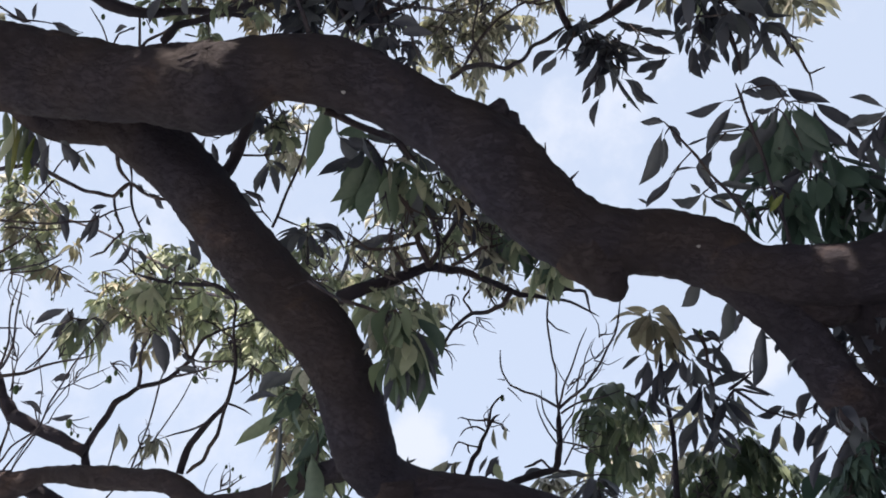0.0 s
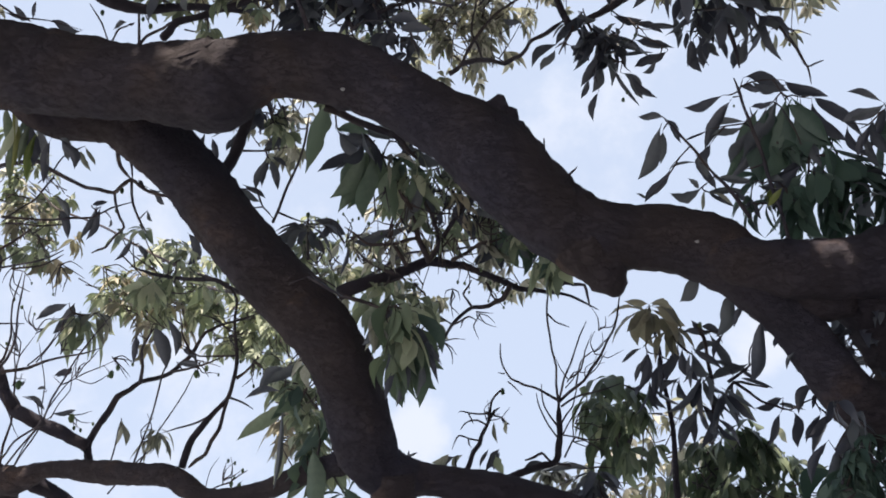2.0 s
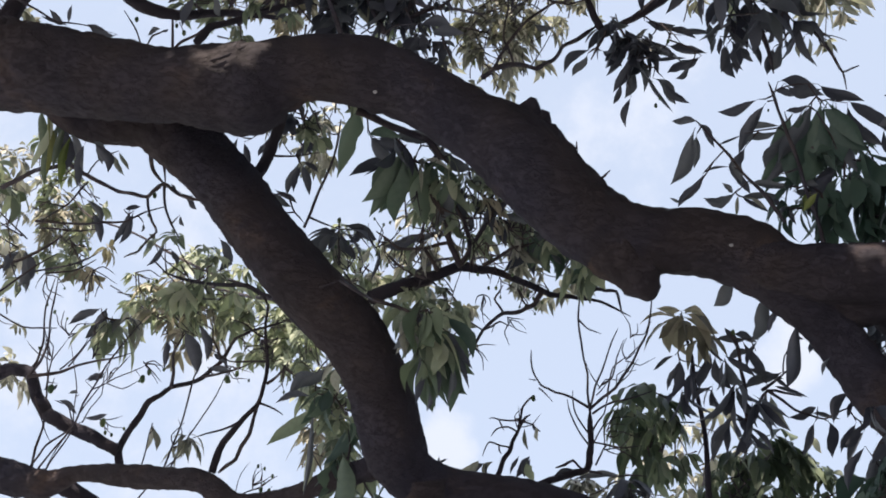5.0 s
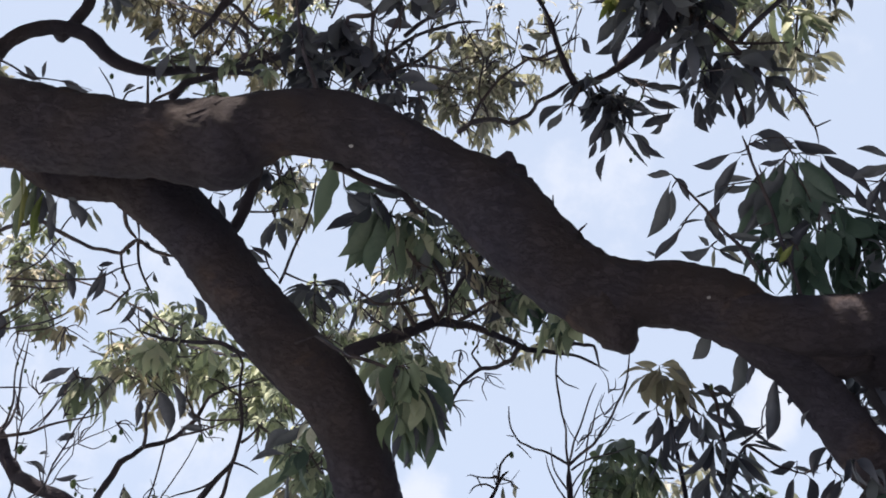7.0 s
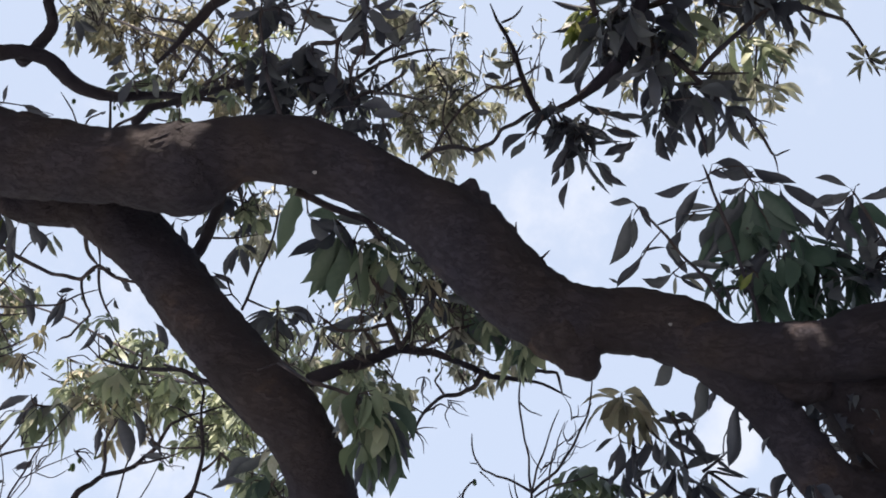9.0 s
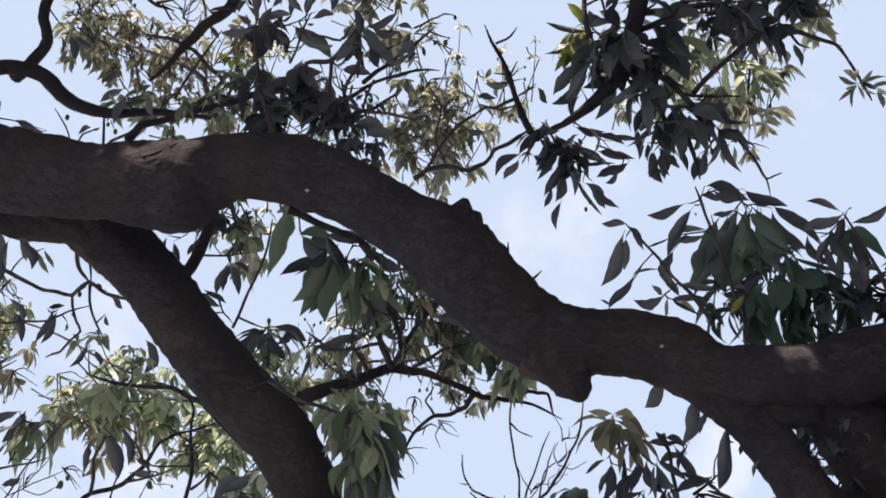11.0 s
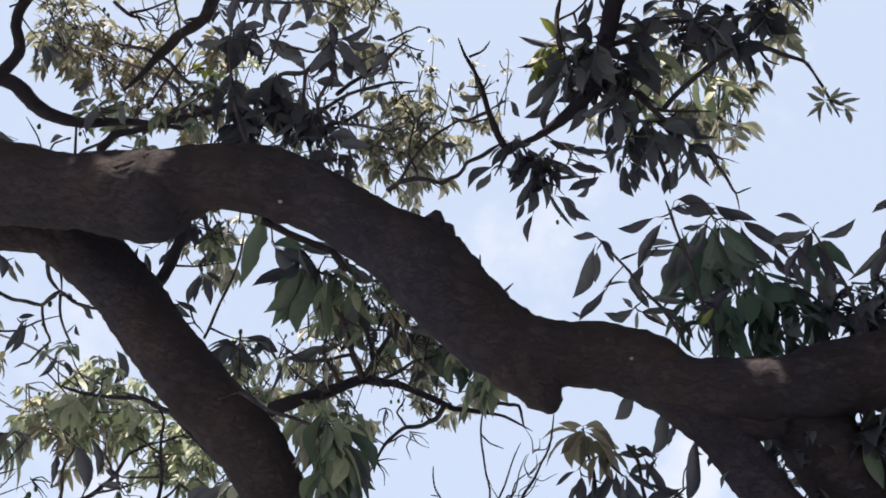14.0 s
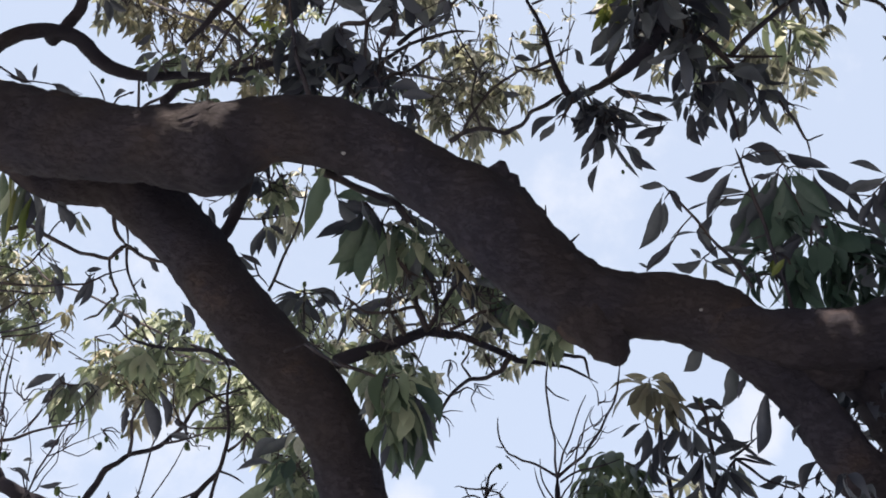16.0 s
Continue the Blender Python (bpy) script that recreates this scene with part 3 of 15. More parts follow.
shoot(b4, (-1.218, 5.088, 4.445, 0.0035), (-1.196, 5.111, 4.413, 0.0028))
fruit(b4, -1.196, 5.111, 4.413, 0.0128)
b5 = branch((-1.863, 5.520, 4.178, 0.0353), (-1.921, 5.500, 4.202, 0.0353), (-1.988, 5.506, 4.242, 0.0354), (-2.070, 5.520, 4.284, 0.0355), (-2.146, 5.513, 4.310, 0.0356), (-2.198, 5.478, 4.333, 0.0357), (-2.282, 5.515, 4.387, 0.0357), (-2.306, 5.475, 4.426, 0.0358), (-2.341, 5.452, 4.471, 0.0359), (-2.345, 5.391, 4.506, 0.0360), (-2.385, 5.402, 4.580, 0.0360), (-2.441, 5.388, 4.583, 0.0361), (-2.518, 5.423, 4.608, 0.0362), (-2.626, 5.461, 4.566, 0.0363), (-2.744, 5.512, 4.537, 0.0364))
shoot(b5, (-2.255, 5.116, 4.406, 0.0079), (-2.234, 5.116, 4.445, 0.0076), (-2.194, 5.066, 4.459, 0.0072), (-2.182, 5.064, 4.521, 0.0066), (-2.165, 5.032, 4.570, 0.0061), (-2.155, 4.980, 4.622, 0.0056), (-2.153, 4.957, 4.691, 0.0050), (-2.133, 4.907, 4.760, 0.0042), (-2.107, 4.831, 4.813, 0.0035))
shoot(b5, (-2.260, 5.121, 4.399, 0.0097), (-2.179, 5.113, 4.407, 0.0087), (-2.103, 5.120, 4.424, 0.0078), (-2.014, 5.101, 4.453, 0.0068), (-1.919, 5.089, 4.472, 0.0056), (-1.813, 5.047, 4.465, 0.0046), (-1.729, 5.051, 4.499, 0.0035))
shoot(b5, (-2.226, 5.181, 4.313, 0.0035), (-2.197, 5.229, 4.234, 0.0030), (-2.173, 5.295, 4.165, 0.0025), (-2.147, 5.311, 4.127, 0.0022))
shoot(b5, (-2.255, 5.385, 4.022, 0.0061), (-2.203, 5.335, 4.059, 0.0060), (-2.174, 5.331, 4.120, 0.0058), (-2.100, 5.301, 4.157, 0.0055), (-2.016, 5.234, 4.182, 0.0053), (-1.980, 5.197, 4.287, 0.0050), (-1.908, 5.123, 4.362, 0.0046), (-1.853, 5.062, 4.429, 0.0044), (-1.793, 5.020, 4.498, 0.0041), (-1.727, 4.982, 4.574, 0.0038), (-1.658, 4.945, 4.650, 0.0035))
shoot(b5, (-2.226, 5.450, 3.929, 0.0053), (-2.152, 5.377, 4.047, 0.0047), (-2.058, 5.301, 4.153, 0.0041), (-1.996, 5.214, 4.234, 0.0037), (-1.938, 5.198, 4.337, 0.0032), (-1.868, 5.109, 4.354, 0.0029), (-1.829, 5.108, 4.417, 0.0027))
shoot(b5, (-2.028, 5.263, 4.196, 0.0044), (-2.052, 5.255, 4.247, 0.0038), (-2.053, 5.198, 4.274, 0.0032), (-2.080, 5.169, 4.274, 0.0027), (-2.127, 5.189, 4.301, 0.0022))
shoot(b5, (-2.028, 5.279, 4.173, 0.0035), (-2.031, 5.222, 4.263, 0.0032), (-2.024, 5.185, 4.363, 0.0029), (-2.034, 5.111, 4.452, 0.0025), (-2.042, 5.026, 4.534, 0.0022))
shoot(b5, (-1.928, 5.157, 4.348, 0.0035), (-1.862, 5.120, 4.356, 0.0032), (-1.817, 5.130, 4.397, 0.0030), (-1.730, 5.109, 4.423, 0.0026), (-1.644, 5.083, 4.452, 0.0022))
shoot(b5, (-2.155, 5.018, 4.545, 0.0035), (-2.162, 5.070, 4.453, 0.0029), (-2.155, 5.140, 4.371, 0.0022))
shoot(b5, (-1.985, 5.254, 4.208, 0.0035), (-1.945, 5.218, 4.274, 0.0032), (-1.878, 5.151, 4.313, 0.0028), (-1.880, 5.140, 4.388, 0.0025), (-1.857, 5.092, 4.441, 0.0022))
shoot(b5, (-2.170, 5.157, 4.348, 0.0044), (-2.152, 5.103, 4.399, 0.0038), (-2.153, 5.104, 4.480, 0.0033), (-2.096, 5.035, 4.507, 0.0027), (-2.056, 5.010, 4.557, 0.0022))
shoot(b5, (-2.013, 5.263, 4.196, 0.0044), (-2.080, 5.323, 4.168, 0.0038), (-2.113, 5.327, 4.103, 0.0032), (-2.140, 5.350, 4.060, 0.0027), (-2.170, 5.385, 4.022, 0.0022))
shoot(b5, (-2.099, 5.100, 4.429, 0.0044), (-2.023, 5.054, 4.469, 0.0036), (-1.970, 5.025, 4.533, 0.0028), (-1.942, 4.994, 4.580, 0.0022))
shoot(b5, (-2.056, 5.092, 4.441, 0.0044), (-2.004, 5.069, 4.507, 0.0038), (-1.950, 5.030, 4.568, 0.0032), (-1.875, 4.948, 4.586, 0.0027), (-1.829, 4.945, 4.650, 0.0022))
shoot(b5, (-1.928, 5.157, 4.348, 0.0027), (-1.943, 5.149, 4.360, 0.0023), (-1.971, 5.132, 4.382, 0.0019))
leaf(b5, (-1.971, 5.132, 4.382), (-1.867, 5.097, 4.411), 0.040, -11)
leaf(b5, (-1.957, 5.137, 4.375), (-1.867, 5.111, 4.387), 0.035, 24)
shoot(b5, (-2.161, 5.130, 4.373, 0.0027), (-2.132, 5.135, 4.371, 0.0023), (-2.107, 5.140, 4.371, 0.0019))
leaf(b5, (-2.107, 5.140, 4.371), (-2.181, 5.152, 4.339), 0.030, 5)
shoot(b5, (-2.027, 5.198, 4.330, 0.0027), (-2.016, 5.187, 4.324, 0.0023), (-1.999, 5.173, 4.324, 0.0019))
leaf(b5, (-1.999, 5.173, 4.324), (-2.058, 5.176, 4.332), 0.021, 1)
leaf(b5, (-1.985, 5.238, 4.231), (-1.854, 5.220, 4.238), 0.029, -10)
shoot(b5, (-2.080, 5.169, 4.274, 0.0027), (-2.097, 5.178, 4.287, 0.0023), (-2.113, 5.189, 4.301, 0.0019))
leaf(b5, (-2.113, 5.189, 4.301), (-2.014, 5.232, 4.244), 0.034, 4)
shoot(b5, (-1.715, 5.100, 4.429, 0.0022), (-1.678, 5.127, 4.389, 0.0017))
fruit(b5, -1.678, 5.127, 4.389, 0.0170)
shoot(b5, (-1.673, 5.075, 4.464, 0.0022), (-1.644, 5.108, 4.417, 0.0017))
fruit(b5, -1.644, 5.108, 4.417, 0.0128)
shoot(b5, (-1.900, 5.230, 4.243, 0.0022), (-1.880, 5.254, 4.208, 0.0017))
fruit(b5, -1.880, 5.254, 4.208, 0.0192)
shoot(b5, (-2.127, 5.124, 4.394, 0.0022), (-2.147, 5.157, 4.348, 0.0017))
fruit(b5, -2.147, 5.157, 4.348, 0.0192)
shoot(b5, (-1.568, 5.385, 4.022, 0.0053), (-1.526, 5.322, 4.109, 0.0051), (-1.490, 5.289, 4.209, 0.0050), (-1.446, 5.186, 4.291, 0.0047), (-1.415, 5.117, 4.390, 0.0045), (-1.400, 5.122, 4.440, 0.0045), (-1.374, 5.075, 4.464, 0.0044))
shoot(b5, (-1.545, 5.393, 4.010, 0.0044), (-1.471, 5.335, 4.134, 0.0042), (-1.378, 5.250, 4.237, 0.0039), (-1.302, 5.171, 4.319, 0.0037), (-1.247, 5.108, 4.417, 0.0035))
shoot(b5, (-1.687, 5.385, 4.022, 0.0044), (-1.654, 5.314, 4.080, 0.0037), (-1.644, 5.286, 4.161, 0.0031), (-1.624, 5.254, 4.208, 0.0027))
shoot(b5, (-1.701, 5.474, 3.894, 0.0044), (-1.660, 5.451, 3.937, 0.0042), (-1.622, 5.438, 3.984, 0.0041), (-1.532, 5.347, 4.023, 0.0038), (-1.460, 5.336, 4.092, 0.0035))
shoot(b5, (-1.630, 5.434, 3.952, 0.0035), (-1.588, 5.425, 3.984, 0.0029), (-1.545, 5.393, 4.010, 0.0022))
shoot(b5, (-1.644, 5.286, 4.161, 0.0027), (-1.627, 5.280, 4.178, 0.0023), (-1.622, 5.263, 4.196, 0.0019))
leaf(b5, (-1.622, 5.263, 4.196), (-1.611, 5.349, 4.098), 0.037, -22, mat=PALE)
shoot(b5, (-1.627, 5.280, 4.178, 0.0027), (-1.631, 5.269, 4.194, 0.0023), (-1.630, 5.254, 4.208, 0.0019))
leaf(b5, (-1.630, 5.254, 4.208), (-1.666, 5.359, 4.102), 0.029, 10, mat=PALE)
rosette(b5, (-1.445, 5.287, 4.161), (0.174, -0.729, 0.692), 8, 0.125, 1.12, seed=1, mat=PALE)
rosette(b5, (-1.431, 5.295, 4.150), (0.500, -0.661, 0.595), 6, 0.119, 1.40, seed=2, mat=PALE)
shoot(b5, (-1.210, 5.474, 3.894, 0.0027), (-1.203, 5.464, 3.959, 0.0025), (-1.171, 5.378, 3.988, 0.0024), (-1.133, 5.368, 4.045, 0.0022))
shoot(b5, (-1.076, 5.466, 3.906, 0.0027), (-1.075, 5.442, 3.956, 0.0025), (-1.062, 5.371, 3.985, 0.0024), (-1.076, 5.368, 4.045, 0.0022))
shoot(b5, (-1.062, 5.463, 3.910, 0.0027), (-1.019, 5.437, 3.947, 0.0022))
fruit(b5, -1.076, 5.447, 3.933, 0.0128)
fruit(b5, -1.034, 5.450, 3.929, 0.0106)
shoot(b5, (-2.371, 5.694, 4.146, 0.0075), (-2.340, 5.605, 4.231, 0.0068), (-2.308, 5.564, 4.333, 0.0061), (-2.292, 5.493, 4.424, 0.0054), (-2.291, 5.449, 4.529, 0.0047), (-2.287, 5.400, 4.588, 0.0042), (-2.294, 5.358, 4.651, 0.0038))
shoot(b5, (-2.340, 5.694, 4.146, 0.0066), (-2.264, 5.624, 4.206, 0.0058), (-2.207, 5.612, 4.290, 0.0050), (-2.148, 5.572, 4.335, 0.0043), (-2.082, 5.546, 4.375, 0.0038))
shoot(b5, (-2.416, 5.416, 4.562, 0.0085), (-2.389, 5.412, 4.603, 0.0081), (-2.349, 5.376, 4.626, 0.0076), (-2.317, 5.318, 4.663, 0.0071), (-2.302, 5.291, 4.717, 0.0066), (-2.305, 5.249, 4.798, 0.0059), (-2.306, 5.222, 4.888, 0.0051), (-2.264, 5.144, 4.932, 0.0045), (-2.248, 5.120, 5.011, 0.0038))
shoot(b5, (-2.432, 5.878, 3.867, 0.0047), (-2.403, 5.841, 3.947, 0.0038), (-2.371, 5.778, 4.019, 0.0029))
shoot(b5, (-2.356, 5.879, 3.868, 0.0038), (-2.325, 5.809, 3.938, 0.0033), (-2.295, 5.779, 4.020, 0.0029))
shoot(b5, (-1.415, 5.874, 3.899, 0.0038), (-1.412, 5.866, 3.952, 0.0033), (-1.400, 5.816, 3.988, 0.0029))
shoot(b5, (-1.361, 5.272, 3.723, 0.0051), (-1.259, 5.264, 3.758, 0.0047), (-1.151, 5.211, 3.785, 0.0043), (-1.091, 5.187, 3.810, 0.0040), (-1.037, 5.230, 3.852, 0.0038), (-0.994, 5.194, 3.869, 0.0036), (-0.949, 5.171, 3.885, 0.0034))
fruit(b5, -1.191, 5.271, 3.728, 0.0123)
fruit(b5, -1.081, 5.272, 3.729, 0.0123)
fruit(b5, -1.018, 5.264, 3.743, 0.0103)
fruit(b5, -0.991, 5.213, 3.821, 0.0123)
shoot(b5, (-1.526, 5.322, 4.109, 0.0044), (-1.526, 5.386, 4.141, 0.0037), (-1.516, 5.446, 4.179, 0.0029))
rosette(b5, (-1.516, 5.446, 4.179), (0.004, -0.721, 0.722), 7, 0.130, 1.26, seed=3, mat=PALE)

# bare twigs standing on the second limb
b6 = branch((0.265, 4.653, 3.612, 0.0176), (0.328, 4.668, 3.645, 0.0168), (0.398, 4.746, 3.701, 0.0161), (0.450, 4.765, 3.727, 0.0155), (0.506, 4.805, 3.760, 0.0149), (0.519, 4.794, 3.821, 0.0141), (0.534, 4.828, 3.905, 0.0134), (0.534, 4.819, 3.986, 0.0124), (0.539, 4.828, 4.078, 0.0114))
shoot(b6, (0.539, 4.828, 4.078, 0.0067), (0.492, 4.808, 4.098, 0.0063), (0.453, 4.865, 4.157, 0.0060), (0.419, 4.848, 4.162, 0.0058), (0.387, 4.874, 4.185, 0.0055), (0.351, 4.835, 4.183, 0.0053), (0.321, 4.869, 4.219, 0.0051), (0.301, 4.891, 4.268, 0.0048), (0.283, 4.871, 4.297, 0.0046), (0.275, 4.853, 4.344, 0.0042), (0.277, 4.849, 4.400, 0.0040))
shoot(b6, (0.277, 4.577, 4.087, 0.0037), (0.244, 4.574, 4.091, 0.0023))
shoot(b6, (0.290, 4.596, 4.059, 0.0037), (0.323, 4.606, 4.031, 0.0030), (0.353, 4.632, 4.007, 0.0023))
shoot(b6, (0.539, 4.835, 4.067, 0.0057), (0.520, 4.716, 4.101, 0.0053), (0.516, 4.627, 4.149, 0.0050), (0.490, 4.516, 4.166, 0.0047), (0.480, 4.478, 4.226, 0.0044), (0.465, 4.387, 4.230, 0.0042), (0.460, 4.355, 4.270, 0.0040), (0.457, 4.273, 4.286, 0.0037), (0.462, 4.196, 4.302, 0.0035))
shoot(b6, (0.468, 4.429, 4.315, 0.0046), (0.504, 4.430, 4.271, 0.0037), (0.539, 4.467, 4.278, 0.0032), (0.570, 4.465, 4.262, 0.0027))
shoot(b6, (0.519, 4.648, 3.986, 0.0055), (0.530, 4.594, 4.015, 0.0053), (0.542, 4.577, 4.063, 0.0050), (0.570, 4.534, 4.111, 0.0047), (0.594, 4.516, 4.175, 0.0043), (0.620, 4.512, 4.247, 0.0040), (0.646, 4.452, 4.284, 0.0037))
shoot(b6, (0.519, 4.651, 3.982, 0.0073), (0.572, 4.605, 4.014, 0.0069), (0.631, 4.586, 4.054, 0.0064), (0.672, 4.578, 4.115, 0.0060), (0.714, 4.562, 4.171, 0.0056), (0.740, 4.510, 4.216, 0.0052), (0.773, 4.464, 4.262, 0.0048), (0.795, 4.444, 4.353, 0.0042), (0.799, 4.369, 4.412, 0.0037))
shoot(b6, (0.531, 4.662, 3.965, 0.0055), (0.570, 4.621, 3.977, 0.0052), (0.621, 4.638, 4.010, 0.0048), (0.715, 4.652, 4.040, 0.0042), (0.799, 4.609, 4.052, 0.0037))
shoot(b6, (0.595, 4.621, 4.029, 0.0046), (0.609, 4.607, 4.095, 0.0040), (0.621, 4.550, 4.135, 0.0035), (0.654, 4.559, 4.172, 0.0031), (0.684, 4.523, 4.178, 0.0027))
shoot(b6, (0.513, 4.711, 3.891, 0.0046), (0.479, 4.662, 3.914, 0.0041), (0.453, 4.647, 3.958, 0.0037), (0.443, 4.628, 4.004, 0.0032), (0.442, 4.605, 4.050, 0.0027))
shoot(b6, (0.513, 4.740, 3.849, 0.0046), (0.471, 4.691, 3.885, 0.0040), (0.442, 4.676, 3.944, 0.0035), (0.425, 4.645, 3.977, 0.0031), (0.417, 4.625, 4.018, 0.0027))
shoot(b6, (0.531, 4.705, 3.902, 0.0046), (0.554, 4.685, 3.937, 0.0042), (0.585, 4.687, 3.978, 0.0037), (0.594, 4.640, 4.011, 0.0032), (0.608, 4.607, 4.051, 0.0027))
shoot(b6, (0.531, 4.740, 3.849, 0.0037), (0.560, 4.710, 3.899, 0.0034), (0.595, 4.676, 3.944, 0.0030), (0.625, 4.649, 3.987, 0.0027))
shoot(b6, (0.531, 4.733, 3.859, 0.0046), (0.598, 4.763, 3.862, 0.0040), (0.657, 4.737, 3.834, 0.0035), (0.703, 4.743, 3.842, 0.0031), (0.747, 4.743, 3.850, 0.0027))
shoot(b6, (0.544, 4.789, 3.775, 0.0046), (0.564, 4.740, 3.802, 0.0042), (0.597, 4.756, 3.857, 0.0038), (0.663, 4.775, 3.836, 0.0033), (0.722, 4.777, 3.797, 0.0027))
shoot(b6, (0.493, 4.803, 3.753, 0.0055), (0.463, 4.767, 3.760, 0.0059), (0.441, 4.773, 3.789, 0.0063), (0.405, 4.792, 3.776, 0.0068), (0.365, 4.794, 3.763, 0.0073))
shoot(b6, (0.570, 4.592, 4.072, 0.0046), (0.617, 4.547, 4.090, 0.0041), (0.637, 4.508, 4.165, 0.0035), (0.672, 4.481, 4.242, 0.0027))
shoot(b6, (0.505, 4.803, 3.753, 0.0064), (0.562, 4.799, 3.740, 0.0058), (0.622, 4.833, 3.739, 0.0053), (0.697, 4.819, 3.740, 0.0045), (0.773, 4.820, 3.734, 0.0037))
b7 = branch((0.100, 4.700, 3.677, 0.0125), (0.116, 4.720, 3.721, 0.0117), (0.133, 4.740, 3.781, 0.0109), (0.158, 4.700, 3.798, 0.0101), (0.172, 4.720, 3.854, 0.0093), (0.194, 4.740, 3.906, 0.0084), (0.211, 4.700, 3.928, 0.0076), (0.231, 4.720, 3.972, 0.0068), (0.256, 4.740, 3.999, 0.0060))
shoot(b7, (0.206, 4.700, 3.914, 0.0060), (0.214, 4.720, 3.989, 0.0056), (0.223, 4.740, 4.037, 0.0052), (0.246, 4.700, 4.051, 0.0048), (0.271, 4.720, 4.081, 0.0044), (0.282, 4.740, 4.071, 0.0040))
shoot(b7, (0.202, 4.700, 3.951, 0.0055), (0.162, 4.720, 3.958, 0.0049), (0.113, 4.740, 3.974, 0.0043), (0.084, 4.700, 3.963, 0.0036), (0.067, 4.720, 3.967, 0.0030))
shoot(b7, (0.190, 4.700, 3.895, 0.0055), (0.153, 4.720, 3.927, 0.0049), (0.113, 4.740, 3.931, 0.0043), (0.091, 4.700, 3.895, 0.0036), (0.076, 4.720, 3.880, 0.0030))
shoot(b7, (0.166, 4.700, 3.815, 0.0050), (0.133, 4.720, 3.832, 0.0046), (0.111, 4.740, 3.847, 0.0042), (0.070, 4.700, 3.843, 0.0038), (0.052, 4.720, 3.827, 0.0034), (0.037, 4.740, 3.793, 0.0030))
shoot(b7, (0.110, 4.700, 3.829, 0.0040), (0.113, 4.720, 3.810, 0.0035), (0.123, 4.740, 3.803, 0.0030))
shoot(b7, (0.112, 4.700, 3.954, 0.0040), (0.125, 4.720, 3.933, 0.0035), (0.135, 4.740, 3.920, 0.0030))
shoot(b7, (0.222, 4.700, 3.942, 0.0050), (0.256, 4.720, 3.943, 0.0040), (0.277, 4.740, 3.945, 0.0030))
shoot(b7, (0.056, 4.700, 3.677, 0.0050), (0.051, 4.720, 3.724, 0.0040), (0.057, 4.740, 3.765, 0.0030))
shoot(b7, (0.185, 4.700, 3.666, 0.0060), (0.196, 4.720, 3.718, 0.0050), (0.211, 4.740, 3.770, 0.0040))
leaf(b7, (0.227, 4.720, 3.924), (0.244, 4.770, 3.836), 0.022, 10, mat=PALE)
leaf(b7, (0.276, 4.720, 3.935), (0.287, 4.770, 3.880), 0.022, -15, mat=PALE)
leaf(b7, (0.259, 4.720, 3.941), (0.304, 4.770, 3.928), 0.018, 5)
leaf(b7, (0.188, 4.720, 3.972), (0.209, 4.770, 3.968), 0.016, 5)
leaf(b7, (0.024, 4.700, 3.755), (-0.057, 4.750, 3.732), 0.040, 5, mat=PALE)
leaf(b7, (0.229, 4.700, 3.746), (0.266, 4.750, 3.671), 0.045, 0, mat=OLIVE)
fruit(b7, 0.271, 4.720, 4.072, 0.0125)
shoot(b7, (-0.042, 4.810, 3.728, 0.0064), (-0.011, 4.785, 3.767, 0.0032))
leaf(b7, (-0.055, 4.807, 3.732), (0.047, 4.792, 3.781), 0.043, -20)
shoot(b7, (-0.042, 4.810, 3.728, 0.0040), (-0.010, 4.815, 3.725, 0.0033), (0.034, 4.811, 3.729, 0.0026))
leaf(b7, (0.034, 4.811, 3.729), (0.085, 4.778, 3.783), 0.032, 21, mat=PALE)
shoot(b7, (0.184, 4.595, 3.537, 0.0040), (0.177, 4.704, 3.630, 0.0033), (0.187, 4.820, 3.719, 0.0026))
leaf(b7, (0.187, 4.820, 3.719), (0.252, 4.786, 3.801), 0.039, -1)
shoot(b7, (0.185, 4.791, 3.697, 0.0040), (0.204, 4.809, 3.710, 0.0033), (0.225, 4.821, 3.720, 0.0026))
leaf(b7, (0.225, 4.821, 3.720), (0.251, 4.761, 3.803), 0.038, 1)
shoot(b7, (0.185, 4.791, 3.697, 0.0040), (0.174, 4.798, 3.714, 0.0033), (0.162, 4.813, 3.730, 0.0026))
leaf(b7, (0.162, 4.813, 3.730), (0.201, 4.785, 3.814), 0.020, -4)
shoot(b7, (-0.179, 4.542, 3.571, 0.0040), (-0.171, 4.660, 3.655, 0.0033), (-0.182, 4.797, 3.744, 0.0026))
leaf(b7, (-0.182, 4.797, 3.744), (-0.156, 4.744, 3.795), 0.015, 0)
shoot(b7, (-0.180, 4.770, 3.726, 0.0040), (-0.176, 4.768, 3.749, 0.0033), (-0.169, 4.773, 3.780, 0.0026))
leaf(b7, (-0.169, 4.773, 3.780), (-0.118, 4.776, 3.796), 0.013, -14)
shoot(b7, (0.351, 4.694, 3.664, 0.0040), (0.350, 4.757, 3.693, 0.0033), (0.353, 4.815, 3.731, 0.0026))
leaf(b7, (0.353, 4.815, 3.731), (0.493, 4.814, 3.744), 0.041, -7)
shoot(b7, (0.424, 4.755, 3.714, 0.0040), (0.432, 4.793, 3.718, 0.0033), (0.429, 4.823, 3.721, 0.0026))
leaf(b7, (0.429, 4.823, 3.721), (0.654, 4.792, 3.721), 0.036, 5)
clump(b7, (0.827, 7.066, 4.561), 0.26, 0.17, 0.52, 8, 0.187, 0.75, PALE, 4, 8)
clump(b7, (0.684, 5.013, 3.623), 0.16, 0.13, 0.35, 8, 0.165, 0.75, LEAF, 5, 8)
